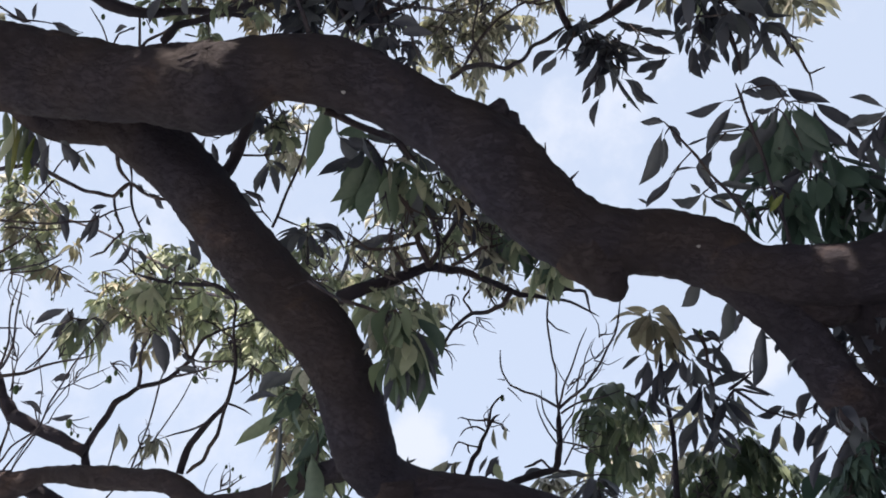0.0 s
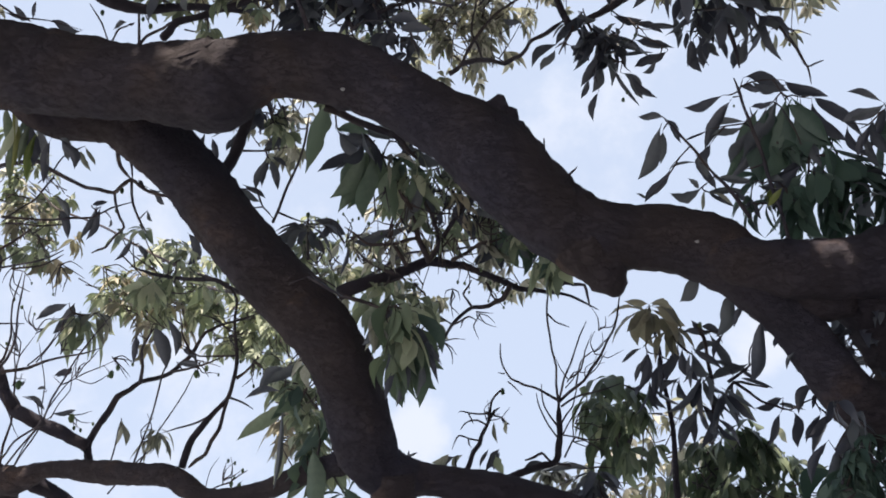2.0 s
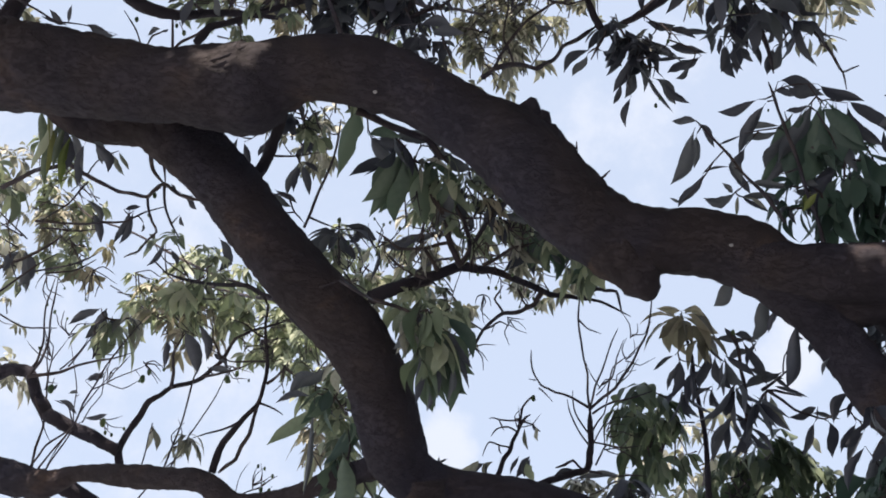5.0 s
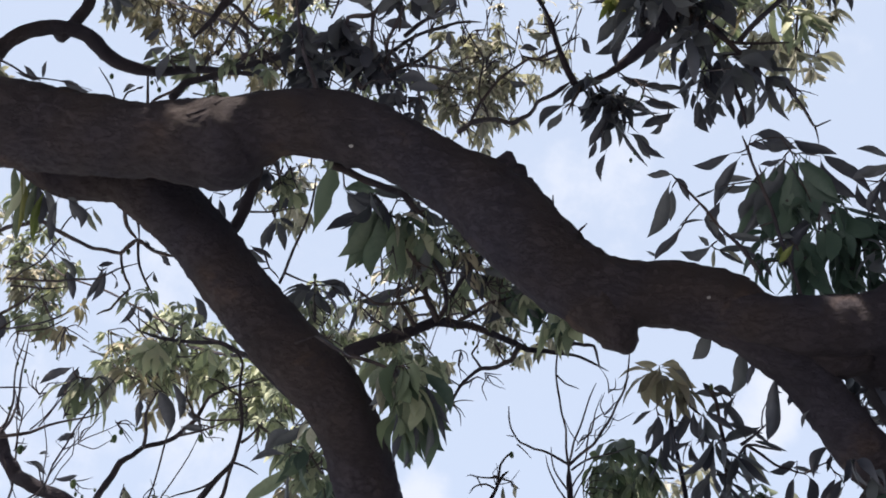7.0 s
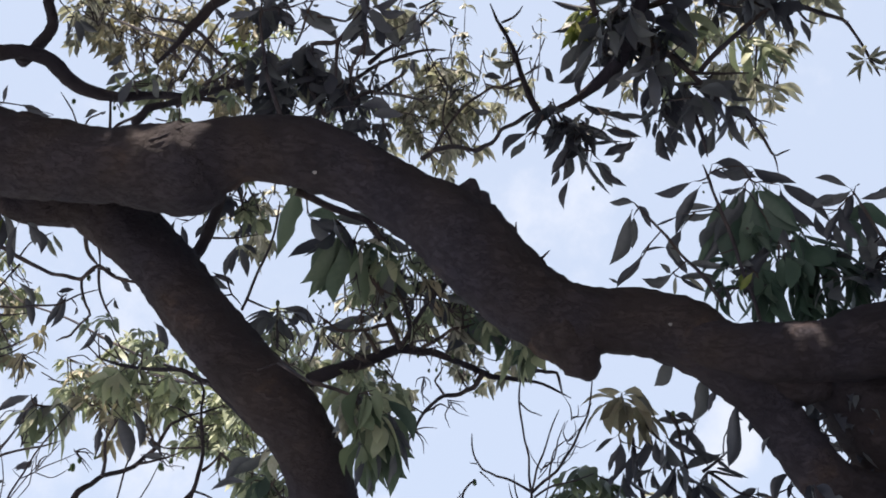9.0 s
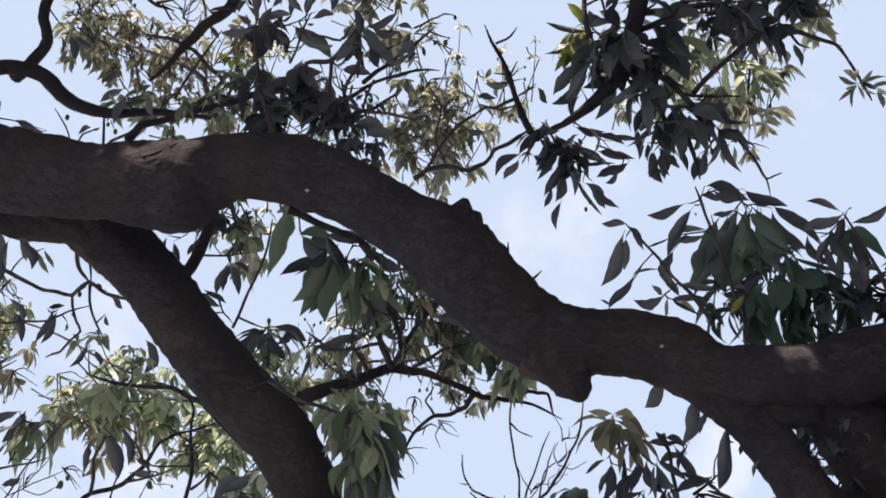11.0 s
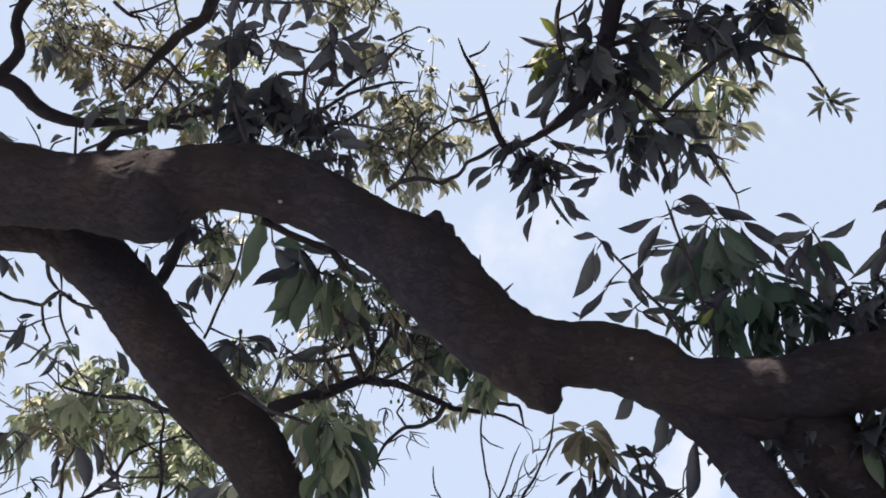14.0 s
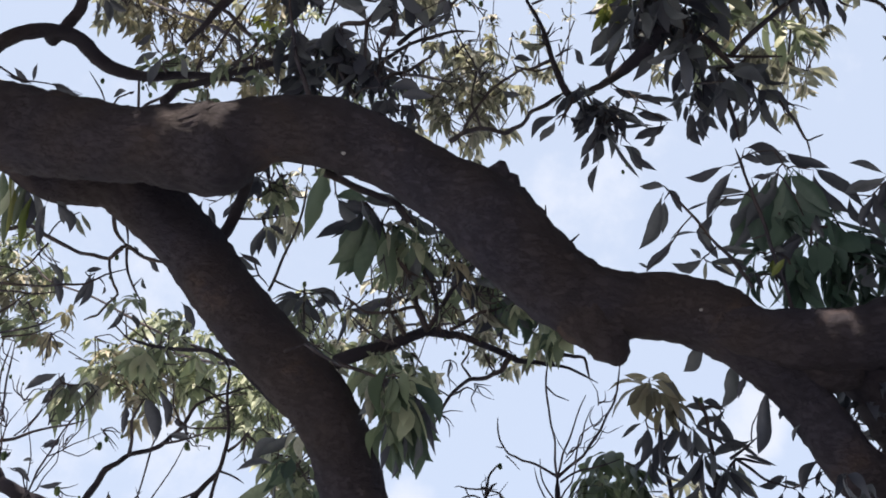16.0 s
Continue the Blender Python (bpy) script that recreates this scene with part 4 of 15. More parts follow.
clump(b7, (0.317, 7.287, 4.472), 0.15, 0.11, 0.52, 6, 0.138, 0.75, PALE, 6, 8)
shoot(b7, (-0.618, 4.754, 3.682, 0.0061), (-0.588, 4.801, 3.652, 0.0051), (-0.551, 4.874, 3.619, 0.0041))
rosette(b7, (-0.551, 4.874, 3.619), (0.504, -0.640, 0.613), 8, 0.200, 0.84, seed=7, mat=GREEN)
shoot(b7, (-0.501, 4.681, 3.687, 0.0060), (-0.471, 4.709, 3.631, 0.0050), (-0.441, 4.768, 3.602, 0.0040))
rosette(b7, (-0.441, 4.768, 3.602), (-0.338, -0.692, 0.669), 8, 0.168, 0.56, seed=8, mat=GREEN)
shoot(b7, (-0.501, 4.681, 3.687, 0.0038), (-0.527, 4.635, 3.694, 0.0032), (-0.567, 4.563, 3.725, 0.0025))
leaf(b7, (-0.567, 4.563, 3.725), (-0.573, 4.670, 3.458), 0.101, 14, mat=GREEN)
shoot(b7, (-0.570, 4.838, 3.635, 0.0038), (-0.532, 4.794, 3.555, 0.0032), (-0.506, 4.727, 3.481, 0.0025))
leaf(b7, (-0.506, 4.727, 3.481), (-0.651, 4.733, 3.444), 0.056, 15, mat=GREEN)
shoot(b7, (-0.236, 4.527, 3.586, 0.0037), (-0.279, 4.541, 3.573, 0.0031), (-0.304, 4.555, 3.564, 0.0025))
leaf(b7, (-0.304, 4.555, 3.564), (-0.423, 4.519, 3.600), 0.030, -15)
shoot(b7, (-0.279, 4.541, 3.573, 0.0037), (-0.297, 4.561, 3.520, 0.0031), (-0.304, 4.608, 3.484, 0.0025))
leaf(b7, (-0.304, 4.608, 3.484), (-0.471, 4.623, 3.440), 0.063, -5, mat=GREEN)
shoot(b7, (-0.297, 4.561, 3.520, 0.0037), (-0.283, 4.595, 3.486, 0.0031), (-0.280, 4.635, 3.445, 0.0025))
leaf(b7, (-0.280, 4.635, 3.445), (-0.424, 4.564, 3.542), 0.050, 15, mat=GREEN)
shoot(b7, (-0.010, 4.815, 3.725, 0.0040), (0.009, 4.876, 3.637, 0.0033), (0.009, 4.921, 3.563, 0.0026))
leaf(b7, (0.009, 4.921, 3.563), (0.086, 4.912, 3.614), 0.026, 14)

# leafy branch between the two limbs
b8 = branch((-0.432, 4.049, 4.186, 0.0328), (-0.343, 4.071, 4.242, 0.0299), (-0.249, 4.080, 4.285, 0.0272), (-0.153, 4.071, 4.317, 0.0245), (-0.058, 4.110, 4.386, 0.0220), (0.014, 4.106, 4.369, 0.0200), (0.088, 4.153, 4.391, 0.0180), (0.149, 4.153, 4.362, 0.0163), (0.213, 4.220, 4.377, 0.0147), (0.276, 4.249, 4.366, 0.0132), (0.340, 4.299, 4.363, 0.0116), (0.402, 4.315, 4.369, 0.0103), (0.462, 4.328, 4.364, 0.0090), (0.518, 4.354, 4.374, 0.0078), (0.572, 4.370, 4.370, 0.0068), (0.638, 4.401, 4.353, 0.0056), (0.703, 4.433, 4.334, 0.0044))
shoot(b8, (0.296, 4.200, 4.319, 0.0122), (0.277, 4.205, 4.287, 0.0118), (0.261, 4.256, 4.283, 0.0113), (0.229, 4.265, 4.274, 0.0109), (0.201, 4.312, 4.283, 0.0105), (0.165, 4.342, 4.295, 0.0100), (0.128, 4.357, 4.302, 0.0095), (0.081, 4.383, 4.278, 0.0088), (0.040, 4.416, 4.250, 0.0080), (0.008, 4.457, 4.209, 0.0072), (-0.023, 4.536, 4.188, 0.0064))
shoot(b8, (0.459, 4.302, 4.347, 0.0112), (0.498, 4.276, 4.354, 0.0102), (0.538, 4.269, 4.374, 0.0092), (0.581, 4.271, 4.367, 0.0082), (0.628, 4.291, 4.376, 0.0073), (0.644, 4.333, 4.345, 0.0061), (0.652, 4.341, 4.292, 0.0050))
shoot(b8, (0.119, 4.040, 4.111, 0.0058), (0.101, 4.004, 4.120, 0.0053), (0.084, 4.013, 4.157, 0.0047), (0.103, 4.009, 4.188, 0.0041), (0.119, 3.976, 4.203, 0.0035))
shoot(b8, (0.037, 4.083, 4.050, 0.0047), (0.073, 4.070, 4.061, 0.0043), (0.107, 4.064, 4.080, 0.0039), (0.142, 4.074, 4.063, 0.0035))
shoot(b8, (0.084, 4.070, 4.069, 0.0035), (0.072, 4.090, 4.041, 0.0029))
shoot(b8, (-0.056, 3.932, 4.265, 0.0140), (-0.078, 3.886, 4.293, 0.0131), (-0.102, 3.879, 4.348, 0.0122), (-0.109, 3.847, 4.397, 0.0113), (-0.125, 3.795, 4.430, 0.0103), (-0.164, 3.763, 4.476, 0.0092), (-0.195, 3.743, 4.536, 0.0081))
shoot(b8, (-0.056, 3.930, 4.269, 0.0116), (-0.019, 3.896, 4.316, 0.0108), (0.014, 3.878, 4.376, 0.0101), (0.051, 3.851, 4.426, 0.0093), (0.084, 3.788, 4.454, 0.0085), (0.040, 3.784, 4.512, 0.0077), (-0.009, 3.743, 4.536, 0.0070))
shoot(b8, (-0.102, 3.876, 4.345, 0.0081), (-0.150, 3.880, 4.338, 0.0076), (-0.194, 3.871, 4.313, 0.0071), (-0.253, 3.877, 4.314, 0.0065), (-0.310, 3.874, 4.315, 0.0059), (-0.355, 3.850, 4.343, 0.0053), (-0.405, 3.850, 4.384, 0.0047))
shoot(b8, (-0.149, 3.943, 4.250, 0.0093), (-0.183, 3.920, 4.306, 0.0084), (-0.219, 3.891, 4.356, 0.0074), (-0.212, 3.856, 4.404, 0.0066), (-0.195, 3.810, 4.441, 0.0058))
shoot(b8, (0.037, 3.930, 4.269, 0.0093), (0.099, 3.934, 4.309, 0.0083), (0.153, 3.871, 4.313, 0.0073), (0.200, 3.867, 4.319, 0.0065), (0.247, 3.876, 4.345, 0.0058))
shoot(b8, (-0.195, 3.963, 4.222, 0.0081), (-0.256, 3.957, 4.248, 0.0071), (-0.313, 3.941, 4.277, 0.0060), (-0.340, 3.894, 4.279, 0.0053), (-0.370, 3.896, 4.317, 0.0047))
shoot(b8, (-0.009, 3.930, 4.269, 0.0093), (-0.020, 3.887, 4.339, 0.0083), (-0.033, 3.830, 4.398, 0.0074), (-0.063, 3.812, 4.456, 0.0066), (-0.091, 3.770, 4.498, 0.0058))
shoot(b8, (-0.461, 3.069, 4.546, 0.0036), (-0.444, 3.290, 4.678, 0.0030), (-0.470, 3.551, 4.810, 0.0024))
leaf(b8, (-0.470, 3.551, 4.810), (-0.576, 3.782, 4.608), 0.093, 5, mat=GREEN)
shoot(b8, (-0.179, 3.753, 4.506, 0.0036), (-0.229, 3.692, 4.568, 0.0030), (-0.260, 3.666, 4.646, 0.0024))
leaf(b8, (-0.260, 3.666, 4.646), (-0.398, 3.832, 4.463), 0.102, -8, mat=GREEN)
shoot(b8, (-0.245, 3.679, 4.607, 0.0036), (-0.244, 3.678, 4.622, 0.0030), (-0.247, 3.670, 4.641, 0.0024))
leaf(b8, (-0.247, 3.670, 4.641), (-0.283, 3.753, 4.500), 0.061, -10, mat=GREEN)
shoot(b8, (-0.244, 3.678, 4.622, 0.0036), (-0.269, 3.678, 4.629, 0.0030), (-0.300, 3.670, 4.641, 0.0024))
leaf(b8, (-0.300, 3.670, 4.641), (-0.423, 3.749, 4.526), 0.068, -10, mat=GREEN)
shoot(b8, (-0.269, 3.678, 4.629, 0.0036), (-0.276, 3.669, 4.638, 0.0030), (-0.288, 3.660, 4.654, 0.0024))
leaf(b8, (-0.288, 3.660, 4.654), (-0.357, 3.745, 4.508), 0.065, -3, mat=GREEN)
shoot(b8, (-0.276, 3.669, 4.638, 0.0036), (-0.286, 3.653, 4.652, 0.0030), (-0.300, 3.647, 4.673, 0.0024))
leaf(b8, (-0.300, 3.647, 4.673), (-0.513, 3.693, 4.550), 0.059, -20)
shoot(b8, (-0.467, 3.522, 4.796, 0.0036), (-0.438, 3.570, 4.748, 0.0030), (-0.440, 3.616, 4.717, 0.0024))
leaf(b8, (-0.440, 3.616, 4.717), (-0.288, 3.645, 4.672), 0.062, 21)
shoot(b8, (-0.438, 3.570, 4.748, 0.0036), (-0.435, 3.602, 4.720, 0.0030), (-0.428, 3.623, 4.707, 0.0024))
leaf(b8, (-0.428, 3.623, 4.707), (-0.333, 3.666, 4.593), 0.055, 13)
shoot(b8, (-0.435, 3.602, 4.720, 0.0036), (-0.426, 3.613, 4.706, 0.0030), (-0.405, 3.630, 4.698, 0.0024))
leaf(b8, (-0.405, 3.630, 4.698), (-0.265, 3.655, 4.644), 0.055, -5)
shoot(b8, (-0.286, 3.653, 4.652, 0.0036), (-0.285, 3.646, 4.666, 0.0030), (-0.277, 3.643, 4.679, 0.0024))
leaf(b8, (-0.277, 3.643, 4.679), (-0.335, 3.704, 4.594), 0.043, -2)
shoot(b8, (-0.285, 3.646, 4.666, 0.0036), (-0.317, 3.631, 4.689, 0.0030), (-0.335, 3.623, 4.707, 0.0024))
leaf(b8, (-0.335, 3.623, 4.707), (-0.160, 3.634, 4.687), 0.064, 9)
shoot(b8, (-0.244, 3.678, 4.622, 0.0036), (-0.229, 3.655, 4.655, 0.0030), (-0.195, 3.636, 4.688, 0.0024))
leaf(b8, (-0.195, 3.636, 4.688), (-0.114, 3.652, 4.666), 0.031, -3, mat=PALE)
shoot(b8, (-0.229, 3.655, 4.655, 0.0036), (-0.220, 3.646, 4.673, 0.0030), (-0.219, 3.634, 4.692, 0.0024))
leaf(b8, (-0.219, 3.634, 4.692), (-0.091, 3.682, 4.636), 0.058, -23)
shoot(b8, (-0.220, 3.646, 4.673, 0.0036), (-0.186, 3.648, 4.670, 0.0030), (-0.160, 3.652, 4.666, 0.0024))
leaf(b8, (-0.160, 3.652, 4.666), (-0.009, 3.670, 4.567), 0.058, 16)
shoot(b8, (-0.186, 3.648, 4.670, 0.0036), (-0.158, 3.653, 4.674, 0.0030), (-0.126, 3.643, 4.679, 0.0024))
leaf(b8, (-0.126, 3.643, 4.679), (-0.196, 3.723, 4.610), 0.048, 19)
shoot(b8, (-0.460, 3.377, 4.623, 0.0176), (-0.410, 3.395, 4.615, 0.0167), (-0.365, 3.437, 4.618, 0.0158), (-0.323, 3.459, 4.611, 0.0151), (-0.279, 3.493, 4.620, 0.0143), (-0.229, 3.516, 4.614, 0.0133), (-0.180, 3.563, 4.626, 0.0124), (-0.144, 3.589, 4.584, 0.0114), (-0.101, 3.651, 4.580, 0.0104))
shoot(b8, (0.200, 3.867, 4.319, 0.0036), (0.200, 3.844, 4.370, 0.0030), (0.223, 3.827, 4.416, 0.0024))
leaf(b8, (0.223, 3.827, 4.416), (0.163, 3.907, 4.295), 0.044, 19, mat=GREEN)
shoot(b8, (0.200, 3.844, 4.370, 0.0036), (0.225, 3.849, 4.384, 0.0030), (0.267, 3.843, 4.394, 0.0024))
leaf(b8, (0.267, 3.843, 4.394), (0.224, 3.918, 4.241), 0.051, 4, mat=GREEN)
shoot(b8, (0.225, 3.849, 4.384, 0.0036), (0.263, 3.862, 4.380, 0.0030), (0.312, 3.858, 4.371, 0.0024))
leaf(b8, (0.312, 3.858, 4.371), (0.231, 3.915, 4.239), 0.041, -23, mat=GREEN)
shoot(b8, (0.263, 3.862, 4.380, 0.0036), (0.308, 3.863, 4.364, 0.0030), (0.356, 3.874, 4.349, 0.0024))
leaf(b8, (0.356, 3.874, 4.349), (0.331, 3.947, 4.199), 0.047, -6, mat=GREEN)
shoot(b8, (0.308, 3.863, 4.364, 0.0036), (0.345, 3.877, 4.348, 0.0030), (0.400, 3.890, 4.326, 0.0024))
leaf(b8, (0.400, 3.890, 4.326), (0.331, 3.961, 4.253), 0.045, 10, mat=GREEN)
shoot(b8, (0.373, 3.883, 4.337, 0.0036), (0.401, 3.897, 4.316, 0.0030), (0.444, 3.905, 4.304, 0.0024))
leaf(b8, (0.444, 3.905, 4.304), (0.391, 3.954, 4.187), 0.042, -6, mat=GREEN)
shoot(b8, (0.401, 3.897, 4.316, 0.0036), (0.446, 3.920, 4.290, 0.0030), (0.488, 3.921, 4.281, 0.0024))
leaf(b8, (0.488, 3.921, 4.281), (0.428, 3.973, 4.205), 0.040, 3, mat=GREEN)
shoot(b8, (-0.144, 3.589, 4.584, 0.0036), (-0.146, 3.623, 4.592, 0.0030), (-0.149, 3.653, 4.607, 0.0024))
leaf(b8, (-0.149, 3.653, 4.607), (-0.190, 3.787, 4.359), 0.098, 0, mat=GREEN)
shoot(b8, (-0.146, 3.623, 4.592, 0.0036), (-0.143, 3.638, 4.594, 0.0030), (-0.142, 3.660, 4.597, 0.0024))
leaf(b8, (-0.142, 3.660, 4.597), (-0.149, 3.821, 4.364), 0.098, 5, mat=GREEN)
leaf(b8, (-0.128, 3.660, 4.597), (-0.105, 3.802, 4.376), 0.089, -5, mat=GREEN)
leaf(b8, (-0.302, 3.636, 4.632), (-0.463, 3.757, 4.464), 0.074, 0, mat=GREEN)
leaf(b8, (-0.295, 3.636, 4.632), (-0.432, 3.804, 4.424), 0.084, 0, mat=GREEN)
leaf(b8, (-0.291, 3.636, 4.632), (-0.383, 3.814, 4.449), 0.084, 5, mat=GREEN)
leaf(b8, (-0.295, 3.640, 4.626), (-0.322, 3.753, 4.357), 0.084, 0, mat=GREEN)
shoot(b8, (-0.317, 3.631, 4.689, 0.0036), (-0.306, 3.616, 4.681, 0.0030), (-0.288, 3.604, 4.678, 0.0024))
leaf(b8, (-0.288, 3.604, 4.678), (-0.435, 3.596, 4.692), 0.052, 10, mat=GREEN)
shoot(b8, (-0.077, 3.791, 4.477, 0.0036), (-0.094, 3.766, 4.505, 0.0030), (-0.102, 3.743, 4.536, 0.0024))
leaf(b8, (-0.102, 3.743, 4.536), (-0.159, 3.803, 4.378), 0.067, 21)
shoot(b8, (0.015, 3.764, 4.524, 0.0036), (-0.008, 3.739, 4.561, 0.0030), (-0.033, 3.703, 4.593, 0.0024))
leaf(b8, (-0.033, 3.703, 4.593), (0.107, 3.719, 4.553), 0.057, 22)
shoot(b8, (-0.008, 3.739, 4.561, 0.0036), (-0.028, 3.737, 4.550, 0.0030), (-0.044, 3.743, 4.536, 0.0024))
leaf(b8, (-0.044, 3.743, 4.536), (-0.033, 3.868, 4.426), 0.063, -21)
shoot(b8, (0.062, 3.786, 4.483, 0.0036), (0.051, 3.791, 4.469, 0.0030), (0.037, 3.796, 4.460, 0.0024))
leaf(b8, (0.037, 3.796, 4.460), (0.130, 3.886, 4.324), 0.060, 21)
shoot(b8, (-0.048, 3.821, 4.427, 0.0036), (-0.028, 3.819, 4.430, 0.0030), (-0.009, 3.810, 4.441, 0.0024))
leaf(b8, (-0.009, 3.810, 4.441), (-0.021, 3.844, 4.379), 0.026, -7)
shoot(b8, (0.084, 3.788, 4.454, 0.0036), (0.120, 3.773, 4.471, 0.0030), (0.153, 3.770, 4.498, 0.0024))
leaf(b8, (0.153, 3.770, 4.498), (0.037, 3.836, 4.402), 0.050, -22)
shoot(b8, (0.084, 3.788, 4.454, 0.0036), (0.094, 3.796, 4.448, 0.0030), (0.107, 3.810, 4.441, 0.0024))
leaf(b8, (0.107, 3.810, 4.441), (0.222, 3.815, 4.387), 0.046, -11)
leaf(b8, (0.223, 3.863, 4.364), (0.130, 3.927, 4.240), 0.053, 14)
shoot(b8, (0.308, 3.863, 4.364, 0.0036), (0.293, 3.872, 4.354, 0.0030), (0.281, 3.876, 4.345, 0.0024))
leaf(b8, (0.281, 3.876, 4.345), (0.247, 3.971, 4.241), 0.052, -5)
shoot(b8, (-0.355, 3.850, 4.343, 0.0036), (-0.371, 3.864, 4.340, 0.0030), (-0.381, 3.883, 4.336, 0.0024))
leaf(b8, (-0.381, 3.883, 4.336), (-0.219, 3.865, 4.380), 0.051, -3)
shoot(b8, (-0.371, 3.864, 4.340, 0.0036), (-0.385, 3.874, 4.329, 0.0030), (-0.393, 3.890, 4.326, 0.0024))
leaf(b8, (-0.393, 3.890, 4.326), (-0.431, 3.994, 4.228), 0.019, 11)
leaf(b8, (0.235, 3.843, 4.393), (0.352, 3.914, 4.301), 0.065, -24, mat=LEAF)
shoot(b8, (0.345, 3.877, 4.348, 0.0036), (0.334, 3.883, 4.338, 0.0030), (0.316, 3.890, 4.326, 0.0024))
leaf(b8, (0.316, 3.890, 4.326), (0.361, 3.914, 4.258), 0.033, -23)
shoot(b8, (-0.355, 3.850, 4.343, 0.0036), (-0.348, 3.865, 4.343, 0.0030), (-0.335, 3.876, 4.345, 0.0024))
leaf(b8, (-0.335, 3.876, 4.345), (-0.126, 3.851, 4.399), 0.033, 5)
rosette(b8, (-0.312, 3.643, 4.679), (0.000, 0.410, -0.934), 5, 0.247, 0.70, seed=9)
shoot(b8, (-0.196, 3.733, 4.526, 0.0056), (-0.171, 3.738, 4.534, 0.0047), (-0.137, 3.730, 4.555, 0.0037))
rosette(b8, (-0.137, 3.730, 4.555), (0.174, 0.401, -0.921), 5, 0.176, 0.70, seed=10, mat=OLIVE)
shoot(b8, (-0.244, 3.678, 4.622, 0.0056), (-0.225, 3.686, 4.612, 0.0047), (-0.195, 3.690, 4.612, 0.0037))
rosette(b8, (-0.195, 3.690, 4.612), (0.500, 0.333, -0.824), 5, 0.151, 0.70, seed=11, mat=GREEN)
shoot(b8, (-0.123, 3.620, 4.582, 0.0056), (-0.117, 3.644, 4.611, 0.0047), (-0.102, 3.670, 4.641, 0.0037))
rosette(b8, (-0.102, 3.670, 4.641), (0.940, 0.032, -0.395), 4, 0.137, 0.70, seed=12, mat=OLIVE)
shoot(b8, (-0.028, 3.737, 4.550, 0.0056), (-0.027, 3.728, 4.558, 0.0047), (-0.033, 3.716, 4.574, 0.0037))
rosette(b8, (-0.033, 3.716, 4.574), (0.500, 0.333, -0.824), 6, 0.151, 0.70, seed=13, mat=OLIVE)
rosette(b8, (0.037, 3.770, 4.498), (0.766, 0.205, -0.641), 5, 0.13, 0.9, seed=14, mat=BROWNED, broad=1.3)
shoot(b8, (-0.117, 3.821, 4.414, 0.0056), (-0.103, 3.824, 4.415, 0.0047), (-0.091, 3.823, 4.422, 0.0037))
rosette(b8, (-0.091, 3.823, 4.422), (0.000, 0.410, -0.934), 5, 0.147, 0.70, seed=15, mat=OLIVE)
shoot(b8, (0.094, 3.796, 4.448, 0.0056), (0.103, 3.807, 4.432, 0.0047), (0.107, 3.823, 4.422, 0.0037))
rosette(b8, (0.107, 3.823, 4.422), (0.643, 0.276, -0.742), 5, 0.12, 0.9, seed=16, mat=BROWNED, broad=1.3)
rosette(b8, (-0.009, 3.876, 4.345), (0.000, 0.410, -0.934), 4, 0.122, 0.70, seed=17, mat=OLIVE)
shoot(b8, (0.200, 3.867, 4.319, 0.0056), (0.184, 3.874, 4.331, 0.0047), (0.177, 3.876, 4.345, 0.0037))
rosette(b8, (0.177, 3.876, 4.345), (0.500, 0.333, -0.824), 8, 0.147, 0.70, seed=18, mat=PALE)
shoot(b8, (-0.219, 3.891, 4.356, 0.0056), (-0.205, 3.883, 4.348, 0.0047), (-0.195, 3.876, 4.345, 0.0037))
rosette(b8, (-0.195, 3.876, 4.345), (-0.500, 0.333, -0.824), 6, 0.147, 0.70, seed=19, mat=PALE)
rosette(b8, (-0.219, 3.690, 4.612), (0.643, 0.276, -0.742), 6, 0.147, 0.70, seed=20, mat=PALE)
clump(b8, (-0.037, 4.331, 4.829), 0.22, 0.14, 0.35, 5, 0.105, 0.9, BROWNED, 21, 7)
clump(b8, (0.248, 6.258, 6.032), 0.34, 0.23, 0.52, 8, 0.159, 0.75, PALE, 22, 8)
clump(b8, (0.548, 6.333, 5.924), 0.26, 0.11, 0.52, 6, 0.159, 0.75, PALE, 23, 8)
clump(b8, (-0.315, 6.301, 5.971), 0.30, 0.19, 0.52, 8, 0.173, 0.75, PALE, 25, 8)
clump(b8, (0.545, 4.452, 4.656), 0.08, 0.07, 0.35, 3, 0.129, 0.75, OLIVE, 26, 8)
fruit(b8, 0.222, 4.531, 4.544, 0.0079)
fruit(b8, 0.288, 4.525, 4.552, 0.0079)
fruit(b8, 0.254, 4.543, 4.526, 0.0079)
fruit(b8, 0.320, 4.566, 4.494, 0.0079)
fruit(b8, -0.407, 4.467, 4.635, 0.0079)
fruit(b8, -0.328, 4.460, 4.645, 0.0079)
fruit(b8, 0.069, 4.528, 4.548, 0.0079)
leaf(b8, (-0.103, 4.574, 4.483), (-0.011, 4.630, 4.363), 0.049, -11)
shoot(b8, (0.040, 4.416, 4.250, 0.0041), (-0.025, 4.483, 4.343, 0.0034), (-0.063, 4.589, 4.461, 0.0027))
leaf(b8, (-0.063, 4.589, 4.461), (0.016, 4.656, 4.409), 0.040, -21, mat=PALE)
shoot(b8, (-0.007, 4.497, 4.199, 0.0041), (-0.019, 4.607, 4.233, 0.0034), (-0.037, 4.710, 4.288, 0.0027))
leaf(b8, (-0.037, 4.710, 4.288), (-0.024, 4.739, 4.244), 0.021, -18)

